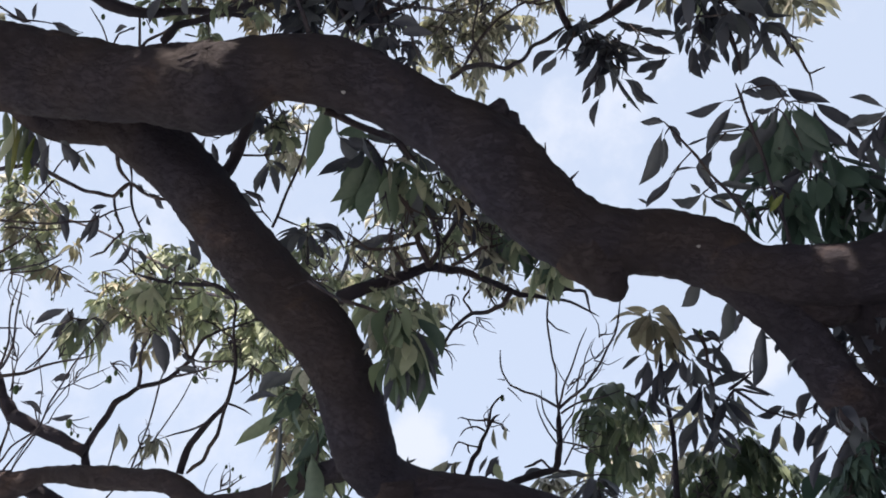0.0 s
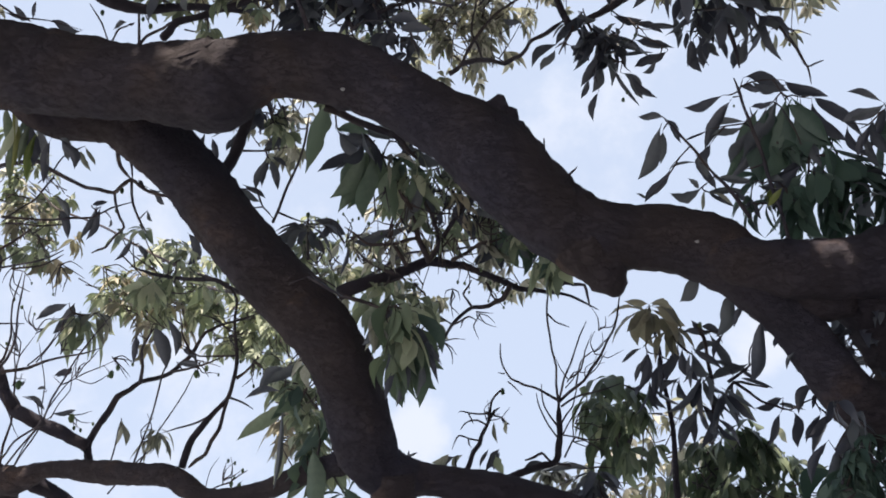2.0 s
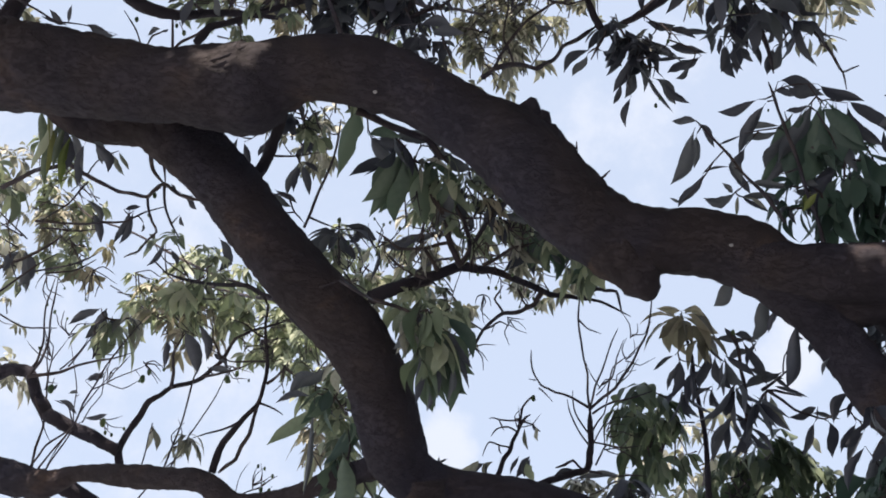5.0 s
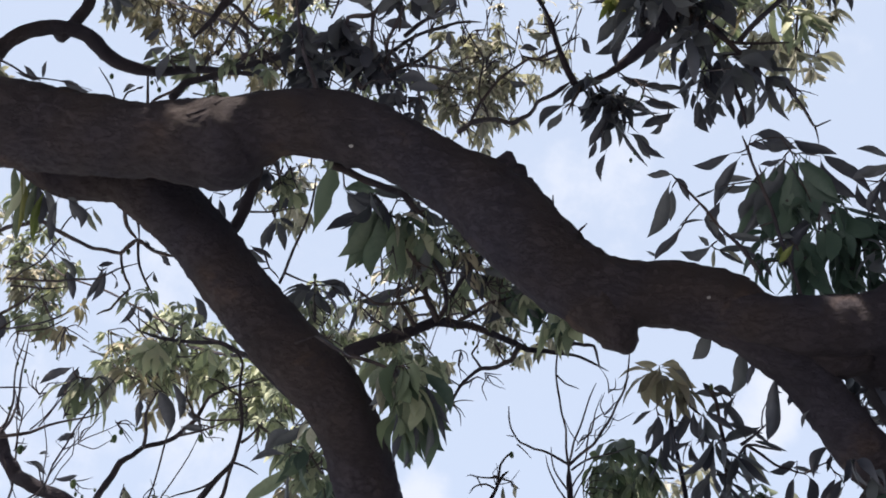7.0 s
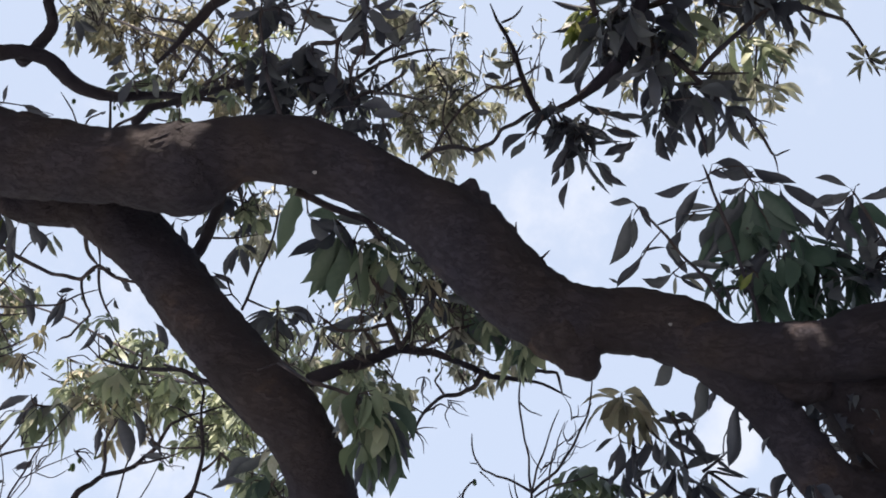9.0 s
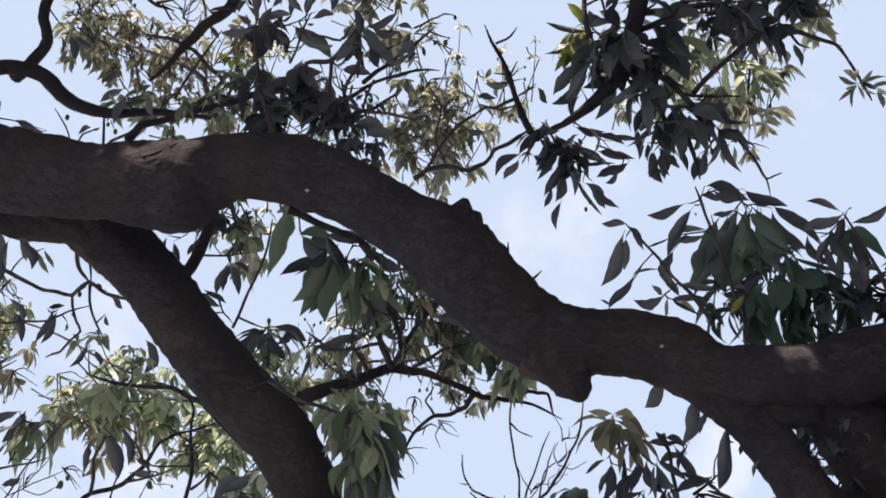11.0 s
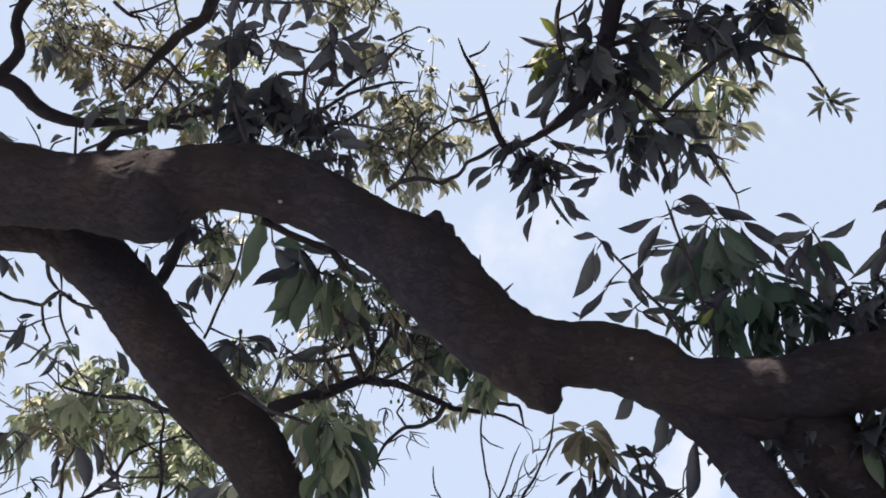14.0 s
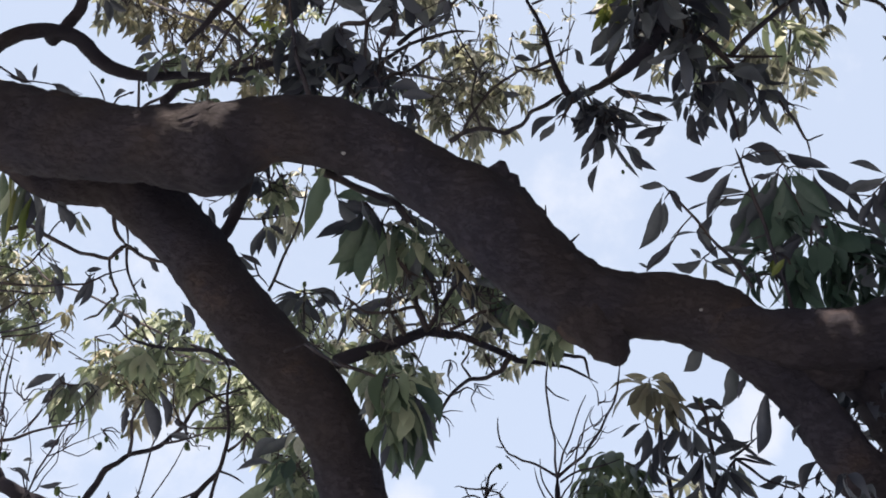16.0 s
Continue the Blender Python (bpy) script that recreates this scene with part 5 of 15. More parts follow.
clump(b8, (-0.205, 4.700, 5.191), 0.20, 0.13, 0.30, 5, 0.150, 1.10, OLIVE, 301, 7)
clump(b8, (0.054, 4.700, 5.069), 0.17, 0.14, 0.30, 4, 0.11, 1.10, OLIVE, 302, 7)
clump(b8, (0.222, 4.700, 5.289), 0.13, 0.16, 0.30, 4, 0.11, 1.10, BROWNED, 303, 7)
clump(b8, (-0.301, 4.700, 4.791), 0.17, 0.11, 0.30, 4, 0.150, 1.10, OLIVE, 304, 7)
clump(b8, (-0.649, 4.700, 4.722), 0.12, 0.11, 0.30, 4, 0.150, 1.10, OLIVE, 306, 7)
clump(b8, (0.288, 3.950, 4.467), 0.11, 0.06, 0.16, 2, 0.165, 1.60, GREEN, 321, 6)
clump(b8, (0.378, 3.950, 4.351), 0.09, 0.06, 0.16, 3, 0.165, 1.60, OLIVE, 322, 6)
clump(b8, (0.490, 3.950, 4.239), 0.07, 0.05, 0.16, 2, 0.165, 1.60, OLIVE, 323, 6)
clump(b8, (0.207, 3.950, 4.617), 0.10, 0.09, 0.16, 2, 0.13, 1.60, OLIVE, 324, 6)
clump(b8, (0.111, 3.950, 4.741), 0.12, 0.07, 0.16, 3, 0.165, 1.60, OLIVE, 325, 6)

# hanging spray of big leaves on the second limb
shoot(second, (-0.414, 3.883, 4.074, 0.0101), (-0.358, 3.896, 4.063, 0.0092), (-0.303, 3.922, 4.059, 0.0083), (-0.256, 3.896, 4.021, 0.0075), (-0.212, 3.922, 4.019, 0.0068))
shoot(second, (-0.256, 3.896, 4.021, 0.0035), (-0.222, 3.908, 4.029, 0.0029), (-0.189, 3.906, 4.041, 0.0023))
leaf(second, (-0.189, 3.906, 4.041), (-0.306, 3.981, 3.934), 0.064, 8, mat=OLIVE)
leaf(second, (-0.212, 3.906, 4.041), (-0.288, 4.017, 3.867), 0.079, 14, mat=GREEN)
shoot(second, (-0.222, 3.908, 4.029, 0.0035), (-0.192, 3.899, 4.032, 0.0029), (-0.155, 3.902, 4.047, 0.0023))
leaf(second, (-0.155, 3.902, 4.047), (-0.018, 3.994, 3.968), 0.065, -7, mat=OLIVE)
shoot(second, (-0.192, 3.899, 4.032, 0.0035), (-0.156, 3.913, 4.024, 0.0029), (-0.110, 3.922, 4.019, 0.0023))
leaf(second, (-0.110, 3.922, 4.019), (-0.005, 4.054, 3.898), 0.068, 22, mat=GREEN)
leaf(second, (-0.268, 3.896, 4.056), (-0.323, 3.940, 3.951), 0.047, 13, mat=OLIVE)
leaf(second, (-0.189, 3.902, 4.047), (-0.211, 3.987, 3.901), 0.065, -19, mat=OLIVE)
shoot(second, (-0.222, 3.908, 4.029, 0.0056), (-0.219, 3.993, 4.094, 0.0047), (-0.221, 4.065, 4.163, 0.0038))
rosette(second, (-0.221, 4.065, 4.163), (0.000, 0.410, -0.934), 8, 0.178, 1.40, seed=27, mat=OLIVE)
shoot(second, (-0.156, 3.913, 4.024, 0.0056), (-0.139, 4.006, 4.081, 0.0047), (-0.099, 4.073, 4.151, 0.0038))
rosette(second, (-0.099, 4.073, 4.151), (0.500, 0.333, -0.824), 8, 0.163, 1.40, seed=28, mat=OLIVE)
shoot(second, (-0.303, 3.922, 4.059, 0.0058), (-0.304, 4.044, 4.126, 0.0048), (-0.309, 4.157, 4.206, 0.0038))
rosette(second, (-0.309, 4.157, 4.206), (-0.342, 0.375, -0.884), 7, 0.156, 1.40, seed=29, mat=OLIVE)
clump(second, (-0.181, 4.228, 4.279), 0.17, 0.07, 0.35, 7, 0.119, 0.75, OLIVE, 30, 8)
clump(second, (-0.123, 5.893, 5.315), 0.12, 0.09, 0.52, 6, 0.126, 0.75, PALE, 31, 8)
shoot(second, (-0.222, 3.908, 4.029, 0.0035), (-0.218, 3.915, 4.016, 0.0029), (-0.212, 3.928, 4.010, 0.0023))
leaf(second, (-0.212, 3.928, 4.010), (-0.189, 4.078, 3.773), 0.062, 10, mat=GREEN)
shoot(second, (-0.192, 3.899, 4.032, 0.0035), (-0.191, 3.913, 4.022, 0.0029), (-0.189, 3.922, 4.019, 0.0023))
leaf(second, (-0.189, 3.922, 4.019), (-0.105, 4.165, 3.742), 0.066, -9, mat=GREEN)
shoot(second, (-0.156, 3.913, 4.024, 0.0035), (-0.147, 3.926, 4.013, 0.0029), (-0.144, 3.935, 4.000, 0.0023))
leaf(second, (-0.144, 3.935, 4.000), (-0.054, 4.010, 3.837), 0.056, 0, mat=GREEN)
shoot(second, (-0.218, 3.915, 4.016, 0.0035), (-0.227, 3.923, 4.005, 0.0029), (-0.234, 3.935, 4.000, 0.0023))
leaf(second, (-0.234, 3.935, 4.000), (-0.153, 4.071, 3.682), 0.056, 3, mat=GREEN)
shoot(second, (-0.227, 3.923, 4.005, 0.0035), (-0.259, 3.936, 3.995, 0.0029), (-0.279, 3.948, 3.982, 0.0023))
leaf(second, (-0.279, 3.948, 3.982), (-0.324, 3.990, 3.903), 0.039, 22)
shoot(second, (-0.147, 3.926, 4.013, 0.0035), (-0.130, 3.948, 3.980, 0.0029), (-0.099, 3.961, 3.964, 0.0023))
leaf(second, (-0.099, 3.961, 3.964), (-0.020, 4.086, 3.777), 0.032, 1)
leaf(second, (-0.110, 3.948, 3.982), (-0.031, 3.997, 3.855), 0.047, 24)
shoot(second, (-0.259, 3.936, 3.995, 0.0035), (-0.281, 3.933, 3.996, 0.0029), (-0.302, 3.935, 4.000, 0.0023))
leaf(second, (-0.302, 3.935, 4.000), (-0.144, 3.931, 4.011), 0.047, 23)
shoot(second, (-0.227, 3.923, 4.005, 0.0035), (-0.223, 3.942, 3.985, 0.0029), (-0.212, 3.961, 3.964, 0.0023))
leaf(second, (-0.212, 3.961, 3.964), (-0.234, 4.119, 3.719), 0.056, 40)
shoot(second, (-0.130, 3.948, 3.980, 0.0035), (-0.133, 4.000, 3.917, 0.0029), (-0.144, 4.025, 3.871, 0.0023))
leaf(second, (-0.144, 4.025, 3.871), (-0.189, 4.130, 3.700), 0.044, 15)
shoot(second, (-0.133, 4.000, 3.917, 0.0035), (-0.116, 4.005, 3.896, 0.0029), (-0.088, 4.025, 3.871, 0.0023))
leaf(second, (-0.088, 4.025, 3.871), (-0.110, 4.131, 3.725), 0.034, -1)
shoot(second, (-0.116, 4.005, 3.896, 0.0035), (-0.085, 3.997, 3.909, 0.0029), (-0.065, 3.986, 3.927, 0.0023))
leaf(second, (-0.065, 3.986, 3.927), (-0.005, 4.042, 3.842), 0.025, -10)
rosette(second, (-0.189, 3.915, 4.028), (0.174, 0.401, -0.921), 9, 0.24, 1.8, seed=32, mat=LIT_GREEN, broad=1.35)
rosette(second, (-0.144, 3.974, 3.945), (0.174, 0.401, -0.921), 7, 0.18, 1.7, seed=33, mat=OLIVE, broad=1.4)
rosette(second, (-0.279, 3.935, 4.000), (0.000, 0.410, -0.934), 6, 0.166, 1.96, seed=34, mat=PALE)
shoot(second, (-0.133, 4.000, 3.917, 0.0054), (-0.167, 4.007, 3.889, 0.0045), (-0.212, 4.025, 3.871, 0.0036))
rosette(second, (-0.212, 4.025, 3.871), (0.000, 0.410, -0.934), 6, 0.17, 1.96, seed=35, mat=LIT_GREEN, broad=1.35)
shoot(second, (-0.431, 3.867, 4.101, 0.0035), (-0.470, 3.838, 4.113, 0.0029), (-0.538, 3.831, 4.148, 0.0023))
leaf(second, (-0.538, 3.831, 4.148), (-0.389, 3.860, 4.046), 0.014, -20)
shoot(second, (-0.617, 3.857, 4.111, 0.0056), (-0.580, 3.865, 4.134, 0.0042), (-0.538, 3.840, 4.135, 0.0028))
shoot(second, (-0.538, 3.840, 4.135, 0.0056), (-0.476, 3.852, 4.095, 0.0050), (-0.414, 3.876, 4.070, 0.0043), (-0.366, 3.870, 4.050, 0.0038), (-0.324, 3.902, 4.047, 0.0034))
leaf(second, (-0.218, 4.050, 4.033), (-0.020, 4.100, 3.868), 0.100, 8, mat=GREEN)
leaf(second, (-0.243, 4.080, 4.038), (-0.029, 4.130, 3.776), 0.110, -6, mat=GREEN)
leaf(second, (-0.260, 4.060, 4.013), (-0.096, 4.110, 3.685), 0.110, 5, mat=GREEN)
leaf(second, (-0.291, 4.100, 4.036), (-0.165, 4.150, 3.706), 0.100, -10, mat=GREEN)
leaf(second, (-0.309, 4.000, 4.044), (-0.113, 4.050, 3.966), 0.080, -14, mat=OLIVE)
leaf(second, (-0.197, 4.120, 4.007), (0.003, 4.170, 3.887), 0.060, 4, mat=GREEN)

# leafy twigs between the limbs, further back
b9 = branch((-0.977, 3.940, 4.690, 0.0269), (-0.955, 3.931, 4.740, 0.0263), (-0.933, 3.942, 4.802, 0.0256), (-0.908, 3.931, 4.872, 0.0247), (-0.882, 3.886, 4.917, 0.0237), (-0.868, 3.875, 4.982, 0.0229), (-0.856, 3.886, 5.066, 0.0221), (-0.847, 3.835, 5.104, 0.0212), (-0.850, 3.835, 5.190, 0.0204))
shoot(b9, (-0.856, 3.886, 5.066, 0.0041), (-0.870, 3.974, 5.125, 0.0034), (-0.910, 4.081, 5.187, 0.0027))
leaf(b9, (-0.910, 4.081, 5.187), (-1.001, 4.151, 5.074), 0.054, 12)
shoot(b9, (-0.900, 4.054, 5.171, 0.0041), (-0.965, 4.068, 5.187, 0.0034), (-1.002, 4.058, 5.219, 0.0027))
leaf(b9, (-1.002, 4.058, 5.219), (-0.911, 4.051, 5.248), 0.036, 17)
shoot(b9, (-0.936, 4.172, 5.057, 0.0066), (-0.885, 4.181, 5.063, 0.0059), (-0.829, 4.164, 5.050, 0.0051), (-0.766, 4.177, 5.075, 0.0042), (-0.698, 4.161, 5.072, 0.0033))
shoot(b9, (-0.965, 4.068, 5.187, 0.0041), (-1.019, 4.112, 5.134, 0.0034), (-1.081, 4.134, 5.111, 0.0027))
leaf(b9, (-1.081, 4.134, 5.111), (-1.066, 4.221, 5.012), 0.037, 0)
shoot(b9, (-1.050, 4.123, 5.123, 0.0041), (-1.075, 4.125, 5.128, 0.0034), (-1.108, 4.119, 5.133, 0.0027))
leaf(b9, (-1.108, 4.119, 5.133), (-1.109, 4.169, 5.003), 0.034, -22)
shoot(b9, (-0.992, 4.090, 5.161, 0.0041), (-0.977, 4.100, 5.142, 0.0034), (-0.962, 4.119, 5.133, 0.0027))
leaf(b9, (-0.962, 4.119, 5.133), (-1.016, 4.173, 5.058), 0.042, 23)
clump(b9, (-1.104, 5.805, 6.678), 0.23, 0.17, 0.52, 12, 0.156, 0.75, PALE, 38, 8)
clump(b9, (-0.830, 4.058, 5.219), 0.13, 0.09, 0.35, 7, 0.112, 0.75, LEAF, 39, 8)
b10 = branch((-0.769, 4.203, 4.664, 0.0076), (-0.750, 4.199, 4.719, 0.0074), (-0.731, 4.167, 4.755, 0.0072), (-0.710, 4.153, 4.826, 0.0069), (-0.680, 4.124, 4.884, 0.0066), (-0.659, 4.138, 4.985, 0.0062), (-0.640, 4.115, 5.061, 0.0059), (-0.632, 4.104, 5.137, 0.0056), (-0.624, 4.073, 5.198, 0.0053))
shoot(b10, (-0.829, 4.164, 5.050, 0.0041), (-0.825, 4.177, 5.041, 0.0034), (-0.820, 4.187, 5.035, 0.0027))
leaf(b10, (-0.820, 4.187, 5.035), (-0.877, 4.273, 4.902), 0.042, 4)
shoot(b10, (-0.825, 4.177, 5.041, 0.0041), (-0.818, 4.187, 5.029, 0.0034), (-0.809, 4.194, 5.024, 0.0027))
leaf(b10, (-0.809, 4.194, 5.024), (-0.775, 4.293, 4.917), 0.043, -11)
leaf(b10, (-0.804, 4.187, 5.035), (-0.732, 4.229, 5.002), 0.028, -17)
leaf(b10, (-0.809, 4.194, 5.024), (-0.844, 4.246, 4.897), 0.035, -24)
shoot(b10, (-0.870, 4.278, 4.905, 0.0053), (-0.858, 4.298, 4.870, 0.0047), (-0.846, 4.339, 4.852, 0.0042), (-0.819, 4.336, 4.819, 0.0038), (-0.798, 4.354, 4.797, 0.0033))
shoot(b10, (-0.830, 4.167, 5.063, 0.0053), (-0.817, 4.187, 5.035, 0.0033))
shoot(b10, (-0.870, 4.278, 4.905, 0.0041), (-0.901, 4.276, 4.914, 0.0034), (-0.936, 4.263, 4.927, 0.0027))
leaf(b10, (-0.936, 4.263, 4.927), (-0.833, 4.314, 4.883), 0.032, 10)
leaf(b10, (-0.843, 4.172, 5.057), (-0.792, 4.169, 5.078), 0.020, 5)
shoot(b10, (-0.632, 4.104, 5.137, 0.0041), (-0.659, 4.113, 5.138, 0.0034), (-0.698, 4.106, 5.150, 0.0027))
leaf(b10, (-0.698, 4.106, 5.150), (-0.695, 4.140, 5.065), 0.034, -21)
shoot(b10, (-0.750, 4.199, 4.719, 0.0063), (-0.698, 4.268, 4.736, 0.0053), (-0.632, 4.369, 4.775, 0.0042))
rosette(b10, (-0.632, 4.369, 4.775), (0.000, -0.737, 0.704), 7, 0.201, 1.26, seed=40, mat=LEAF)
leaf(b10, (-0.632, 4.364, 4.782), (-0.793, 4.379, 4.695), 0.065, -13)
shoot(b10, (-0.648, 4.344, 4.766, 0.0041), (-0.637, 4.351, 4.776, 0.0034), (-0.624, 4.361, 4.786, 0.0027))
leaf(b10, (-0.624, 4.361, 4.786), (-0.451, 4.362, 4.706), 0.064, -5)
leaf(b10, (-0.632, 4.369, 4.775), (-0.726, 4.422, 4.651), 0.052, 22)
shoot(b10, (-0.637, 4.351, 4.776, 0.0041), (-0.626, 4.361, 4.768, 0.0034), (-0.619, 4.376, 4.764, 0.0027))
leaf(b10, (-0.619, 4.376, 4.764), (-0.556, 4.476, 4.673), 0.053, -2)
leaf(b10, (-0.632, 4.369, 4.775), (-0.644, 4.461, 4.630), 0.058, -23, mat=PALE)
fruit(b10, -0.632, 4.346, 4.808, 0.0119)
shoot(b10, (-0.632, 4.467, 4.635, 0.0066), (-0.634, 4.428, 4.712, 0.0061), (-0.635, 4.388, 4.789, 0.0055), (-0.632, 4.346, 4.808, 0.0053))
shoot(b10, (-0.626, 4.361, 4.768, 0.0041), (-0.559, 4.373, 4.778, 0.0034), (-0.513, 4.361, 4.786, 0.0027))
leaf(b10, (-0.513, 4.361, 4.786), (-0.594, 4.419, 4.730), 0.040, -4)
shoot(b10, (-0.559, 4.373, 4.778, 0.0041), (-0.518, 4.408, 4.737, 0.0034), (-0.486, 4.422, 4.699, 0.0027))
leaf(b10, (-0.486, 4.422, 4.699), (-0.540, 4.474, 4.639), 0.034, -2, mat=PALE)
clump(b10, (-0.766, 6.344, 5.909), 0.23, 0.17, 0.52, 10, 0.156, 0.75, OLIVE, 41, 8)
clump(b10, (-0.728, 6.430, 5.786), 0.15, 0.09, 0.52, 6, 0.138, 0.75, PALE, 42, 8)
shoot(b10, (-0.846, 4.339, 4.852, 0.0041), (-0.888, 4.330, 4.840, 0.0034), (-0.923, 4.331, 4.829, 0.0027))
leaf(b10, (-0.923, 4.331, 4.829), (-0.828, 4.348, 4.776), 0.038, 13)
shoot(b10, (-0.901, 4.276, 4.914, 0.0041), (-0.931, 4.278, 4.911, 0.0034), (-0.962, 4.270, 4.916, 0.0027))
leaf(b10, (-0.962, 4.270, 4.916), (-0.854, 4.293, 4.850), 0.034, -20)

# pale foliage of the far crown, behind the lower twigs
b11 = branch((-0.614, 4.900, 4.365, 0.0165), (-0.702, 4.913, 4.437, 0.0157), (-0.791, 4.912, 4.499, 0.0149), (-0.901, 4.918, 4.614, 0.0138), (-1.018, 4.958, 4.759, 0.0127), (-1.106, 5.001, 4.825, 0.0121), (-1.183, 5.008, 4.878, 0.0114), (-1.307, 5.028, 4.895, 0.0104), (-1.449, 5.111, 4.963, 0.0095), (-1.555, 5.095, 4.978, 0.0085), (-1.682, 5.147, 5.059, 0.0076))
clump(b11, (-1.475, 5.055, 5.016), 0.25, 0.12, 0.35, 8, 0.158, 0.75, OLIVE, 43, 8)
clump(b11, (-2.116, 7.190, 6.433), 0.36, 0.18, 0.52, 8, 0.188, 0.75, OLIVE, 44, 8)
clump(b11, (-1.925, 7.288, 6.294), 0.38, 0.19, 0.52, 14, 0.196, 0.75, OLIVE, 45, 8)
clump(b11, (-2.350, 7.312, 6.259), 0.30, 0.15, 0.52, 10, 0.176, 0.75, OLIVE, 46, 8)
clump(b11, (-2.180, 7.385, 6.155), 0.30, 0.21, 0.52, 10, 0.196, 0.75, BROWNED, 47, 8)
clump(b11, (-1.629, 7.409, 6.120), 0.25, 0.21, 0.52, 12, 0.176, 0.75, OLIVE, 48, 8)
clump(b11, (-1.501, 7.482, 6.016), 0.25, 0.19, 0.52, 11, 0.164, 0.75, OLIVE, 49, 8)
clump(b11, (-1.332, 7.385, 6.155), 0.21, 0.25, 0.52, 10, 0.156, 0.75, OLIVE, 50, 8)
shoot(b11, (-1.925, 5.002, 4.574, 0.0072), (-1.958, 5.085, 4.687, 0.0060), (-1.953, 5.201, 4.808, 0.0048))
rosette(b11, (-1.953, 5.201, 4.808), (0.500, -0.661, 0.595), 9, 0.213, 1.40, seed=51, mat=OLIVE)
shoot(b11, (-1.954, 5.178, 4.784, 0.0072), (-1.919, 5.197, 4.784, 0.0060), (-1.894, 5.218, 4.783, 0.0048))
rosette(b11, (-1.894, 5.218, 4.783), (0.766, -0.533, 0.412), 7, 0.201, 1.54, seed=52, mat=OLIVE)
shoot(b11, (-1.919, 5.197, 4.784, 0.0072), (-1.870, 5.210, 4.793, 0.0060), (-1.819, 5.201, 4.808, 0.0048))
rosette(b11, (-1.819, 5.201, 4.808), (0.866, -0.451, 0.295), 6, 0.188, 1.26, seed=53, mat=PALE)
shoot(b11, (-1.954, 5.178, 4.784, 0.0047), (-1.974, 5.175, 4.811, 0.0039), (-1.983, 5.175, 4.844, 0.0031))
leaf(b11, (-1.983, 5.175, 4.844), (-2.164, 5.230, 4.773), 0.056, 16)
shoot(b11, (-1.974, 5.175, 4.811, 0.0047), (-1.966, 5.178, 4.823, 0.0039), (-1.953, 5.175, 4.844, 0.0031))
leaf(b11, (-1.953, 5.175, 4.844), (-2.063, 5.245, 4.696), 0.072, 1)
leaf(b11, (-1.864, 5.201, 4.808), (-1.768, 5.251, 4.699), 0.054, 8)
leaf(b11, (-1.923, 5.201, 4.808), (-1.926, 5.292, 4.689), 0.057, -20)
clump(b11, (-3.171, 6.999, 7.201), 0.33, 0.20, 0.52, 13, 0.170, 0.75, OLIVE, 54, 8)
clump(b11, (-3.311, 7.263, 7.071), 0.27, 0.20, 0.52, 10, 0.164, 0.75, PALE, 55, 8)
clump(b11, (-3.084, 7.326, 6.735), 0.26, 0.15, 0.52, 7, 0.162, 0.75, BROWNED, 56, 8)
clump(b11, (-3.303, 7.275, 6.807), 0.22, 0.18, 0.52, 6, 0.145, 0.75, OLIVE, 57, 8)
clump(b11, (-2.562, 7.288, 6.294), 0.25, 0.13, 0.52, 7, 0.149, 0.75, OLIVE, 58, 8)
shoot(b11, (-1.656, 5.136, 5.043, 0.0047), (-1.652, 5.049, 5.087, 0.0039), (-1.640, 4.978, 5.126, 0.0031))
leaf(b11, (-1.640, 4.978, 5.126), (-1.749, 5.062, 5.038), 0.037, 13)
shoot(b11, (-1.646, 5.014, 5.106, 0.0047), (-1.626, 5.001, 5.102, 0.0039), (-1.610, 4.995, 5.101, 0.0031))
leaf(b11, (-1.610, 4.995, 5.101), (-1.578, 5.039, 5.023), 0.036, -20)
leaf(b11, (-1.356, 4.961, 5.150), (-1.284, 5.056, 5.034), 0.064, 20)
leaf(b11, (-1.296, 4.978, 5.126), (-1.358, 5.073, 5.010), 0.063, -22)
clump(b11, (-1.145, 7.207, 5.667), 0.22, 0.24, 0.52, 12, 0.167, 0.75, OLIVE, 59, 8)
clump(b11, (-0.669, 4.995, 4.230), 0.14, 0.16, 0.35, 11, 0.145, 0.75, OLIVE, 60, 8)
clump(b11, (-1.067, 7.226, 5.144), 0.18, 0.19, 0.52, 10, 0.172, 0.75, BROWNED, 61, 8)
clump(b11, (-0.592, 4.968, 3.920), 0.11, 0.13, 0.35, 8, 0.154, 0.75, OLIVE, 62, 8)
leaf(second, (-0.684, 4.556, 3.985), (-0.922, 4.679, 3.812), 0.075, -1, mat=OLIVE)
leaf(second, (-0.709, 4.556, 3.985), (-0.883, 4.566, 3.962), 0.047, -17)
shoot(second, (-0.673, 4.909, 4.413, 0.0039), (-0.687, 4.682, 4.243, 0.0032), (-0.697, 4.491, 4.077, 0.0026))
leaf(second, (-0.697, 4.491, 4.077), (-0.819, 4.533, 3.987), 0.059, -12)
shoot(second, (-0.695, 4.515, 4.098, 0.0039), (-0.682, 4.494, 4.099, 0.0032), (-0.659, 4.477, 4.098, 0.0026))
leaf(second, (-0.659, 4.477, 4.098), (-0.782, 4.519, 4.008), 0.059, -10)
shoot(second, (-0.695, 4.515, 4.098, 0.0039), (-0.708, 4.559, 4.016, 0.0032), (-0.709, 4.570, 3.965, 0.0026))
leaf(second, (-0.709, 4.570, 3.965), (-0.747, 4.727, 3.594), 0.030, -7)
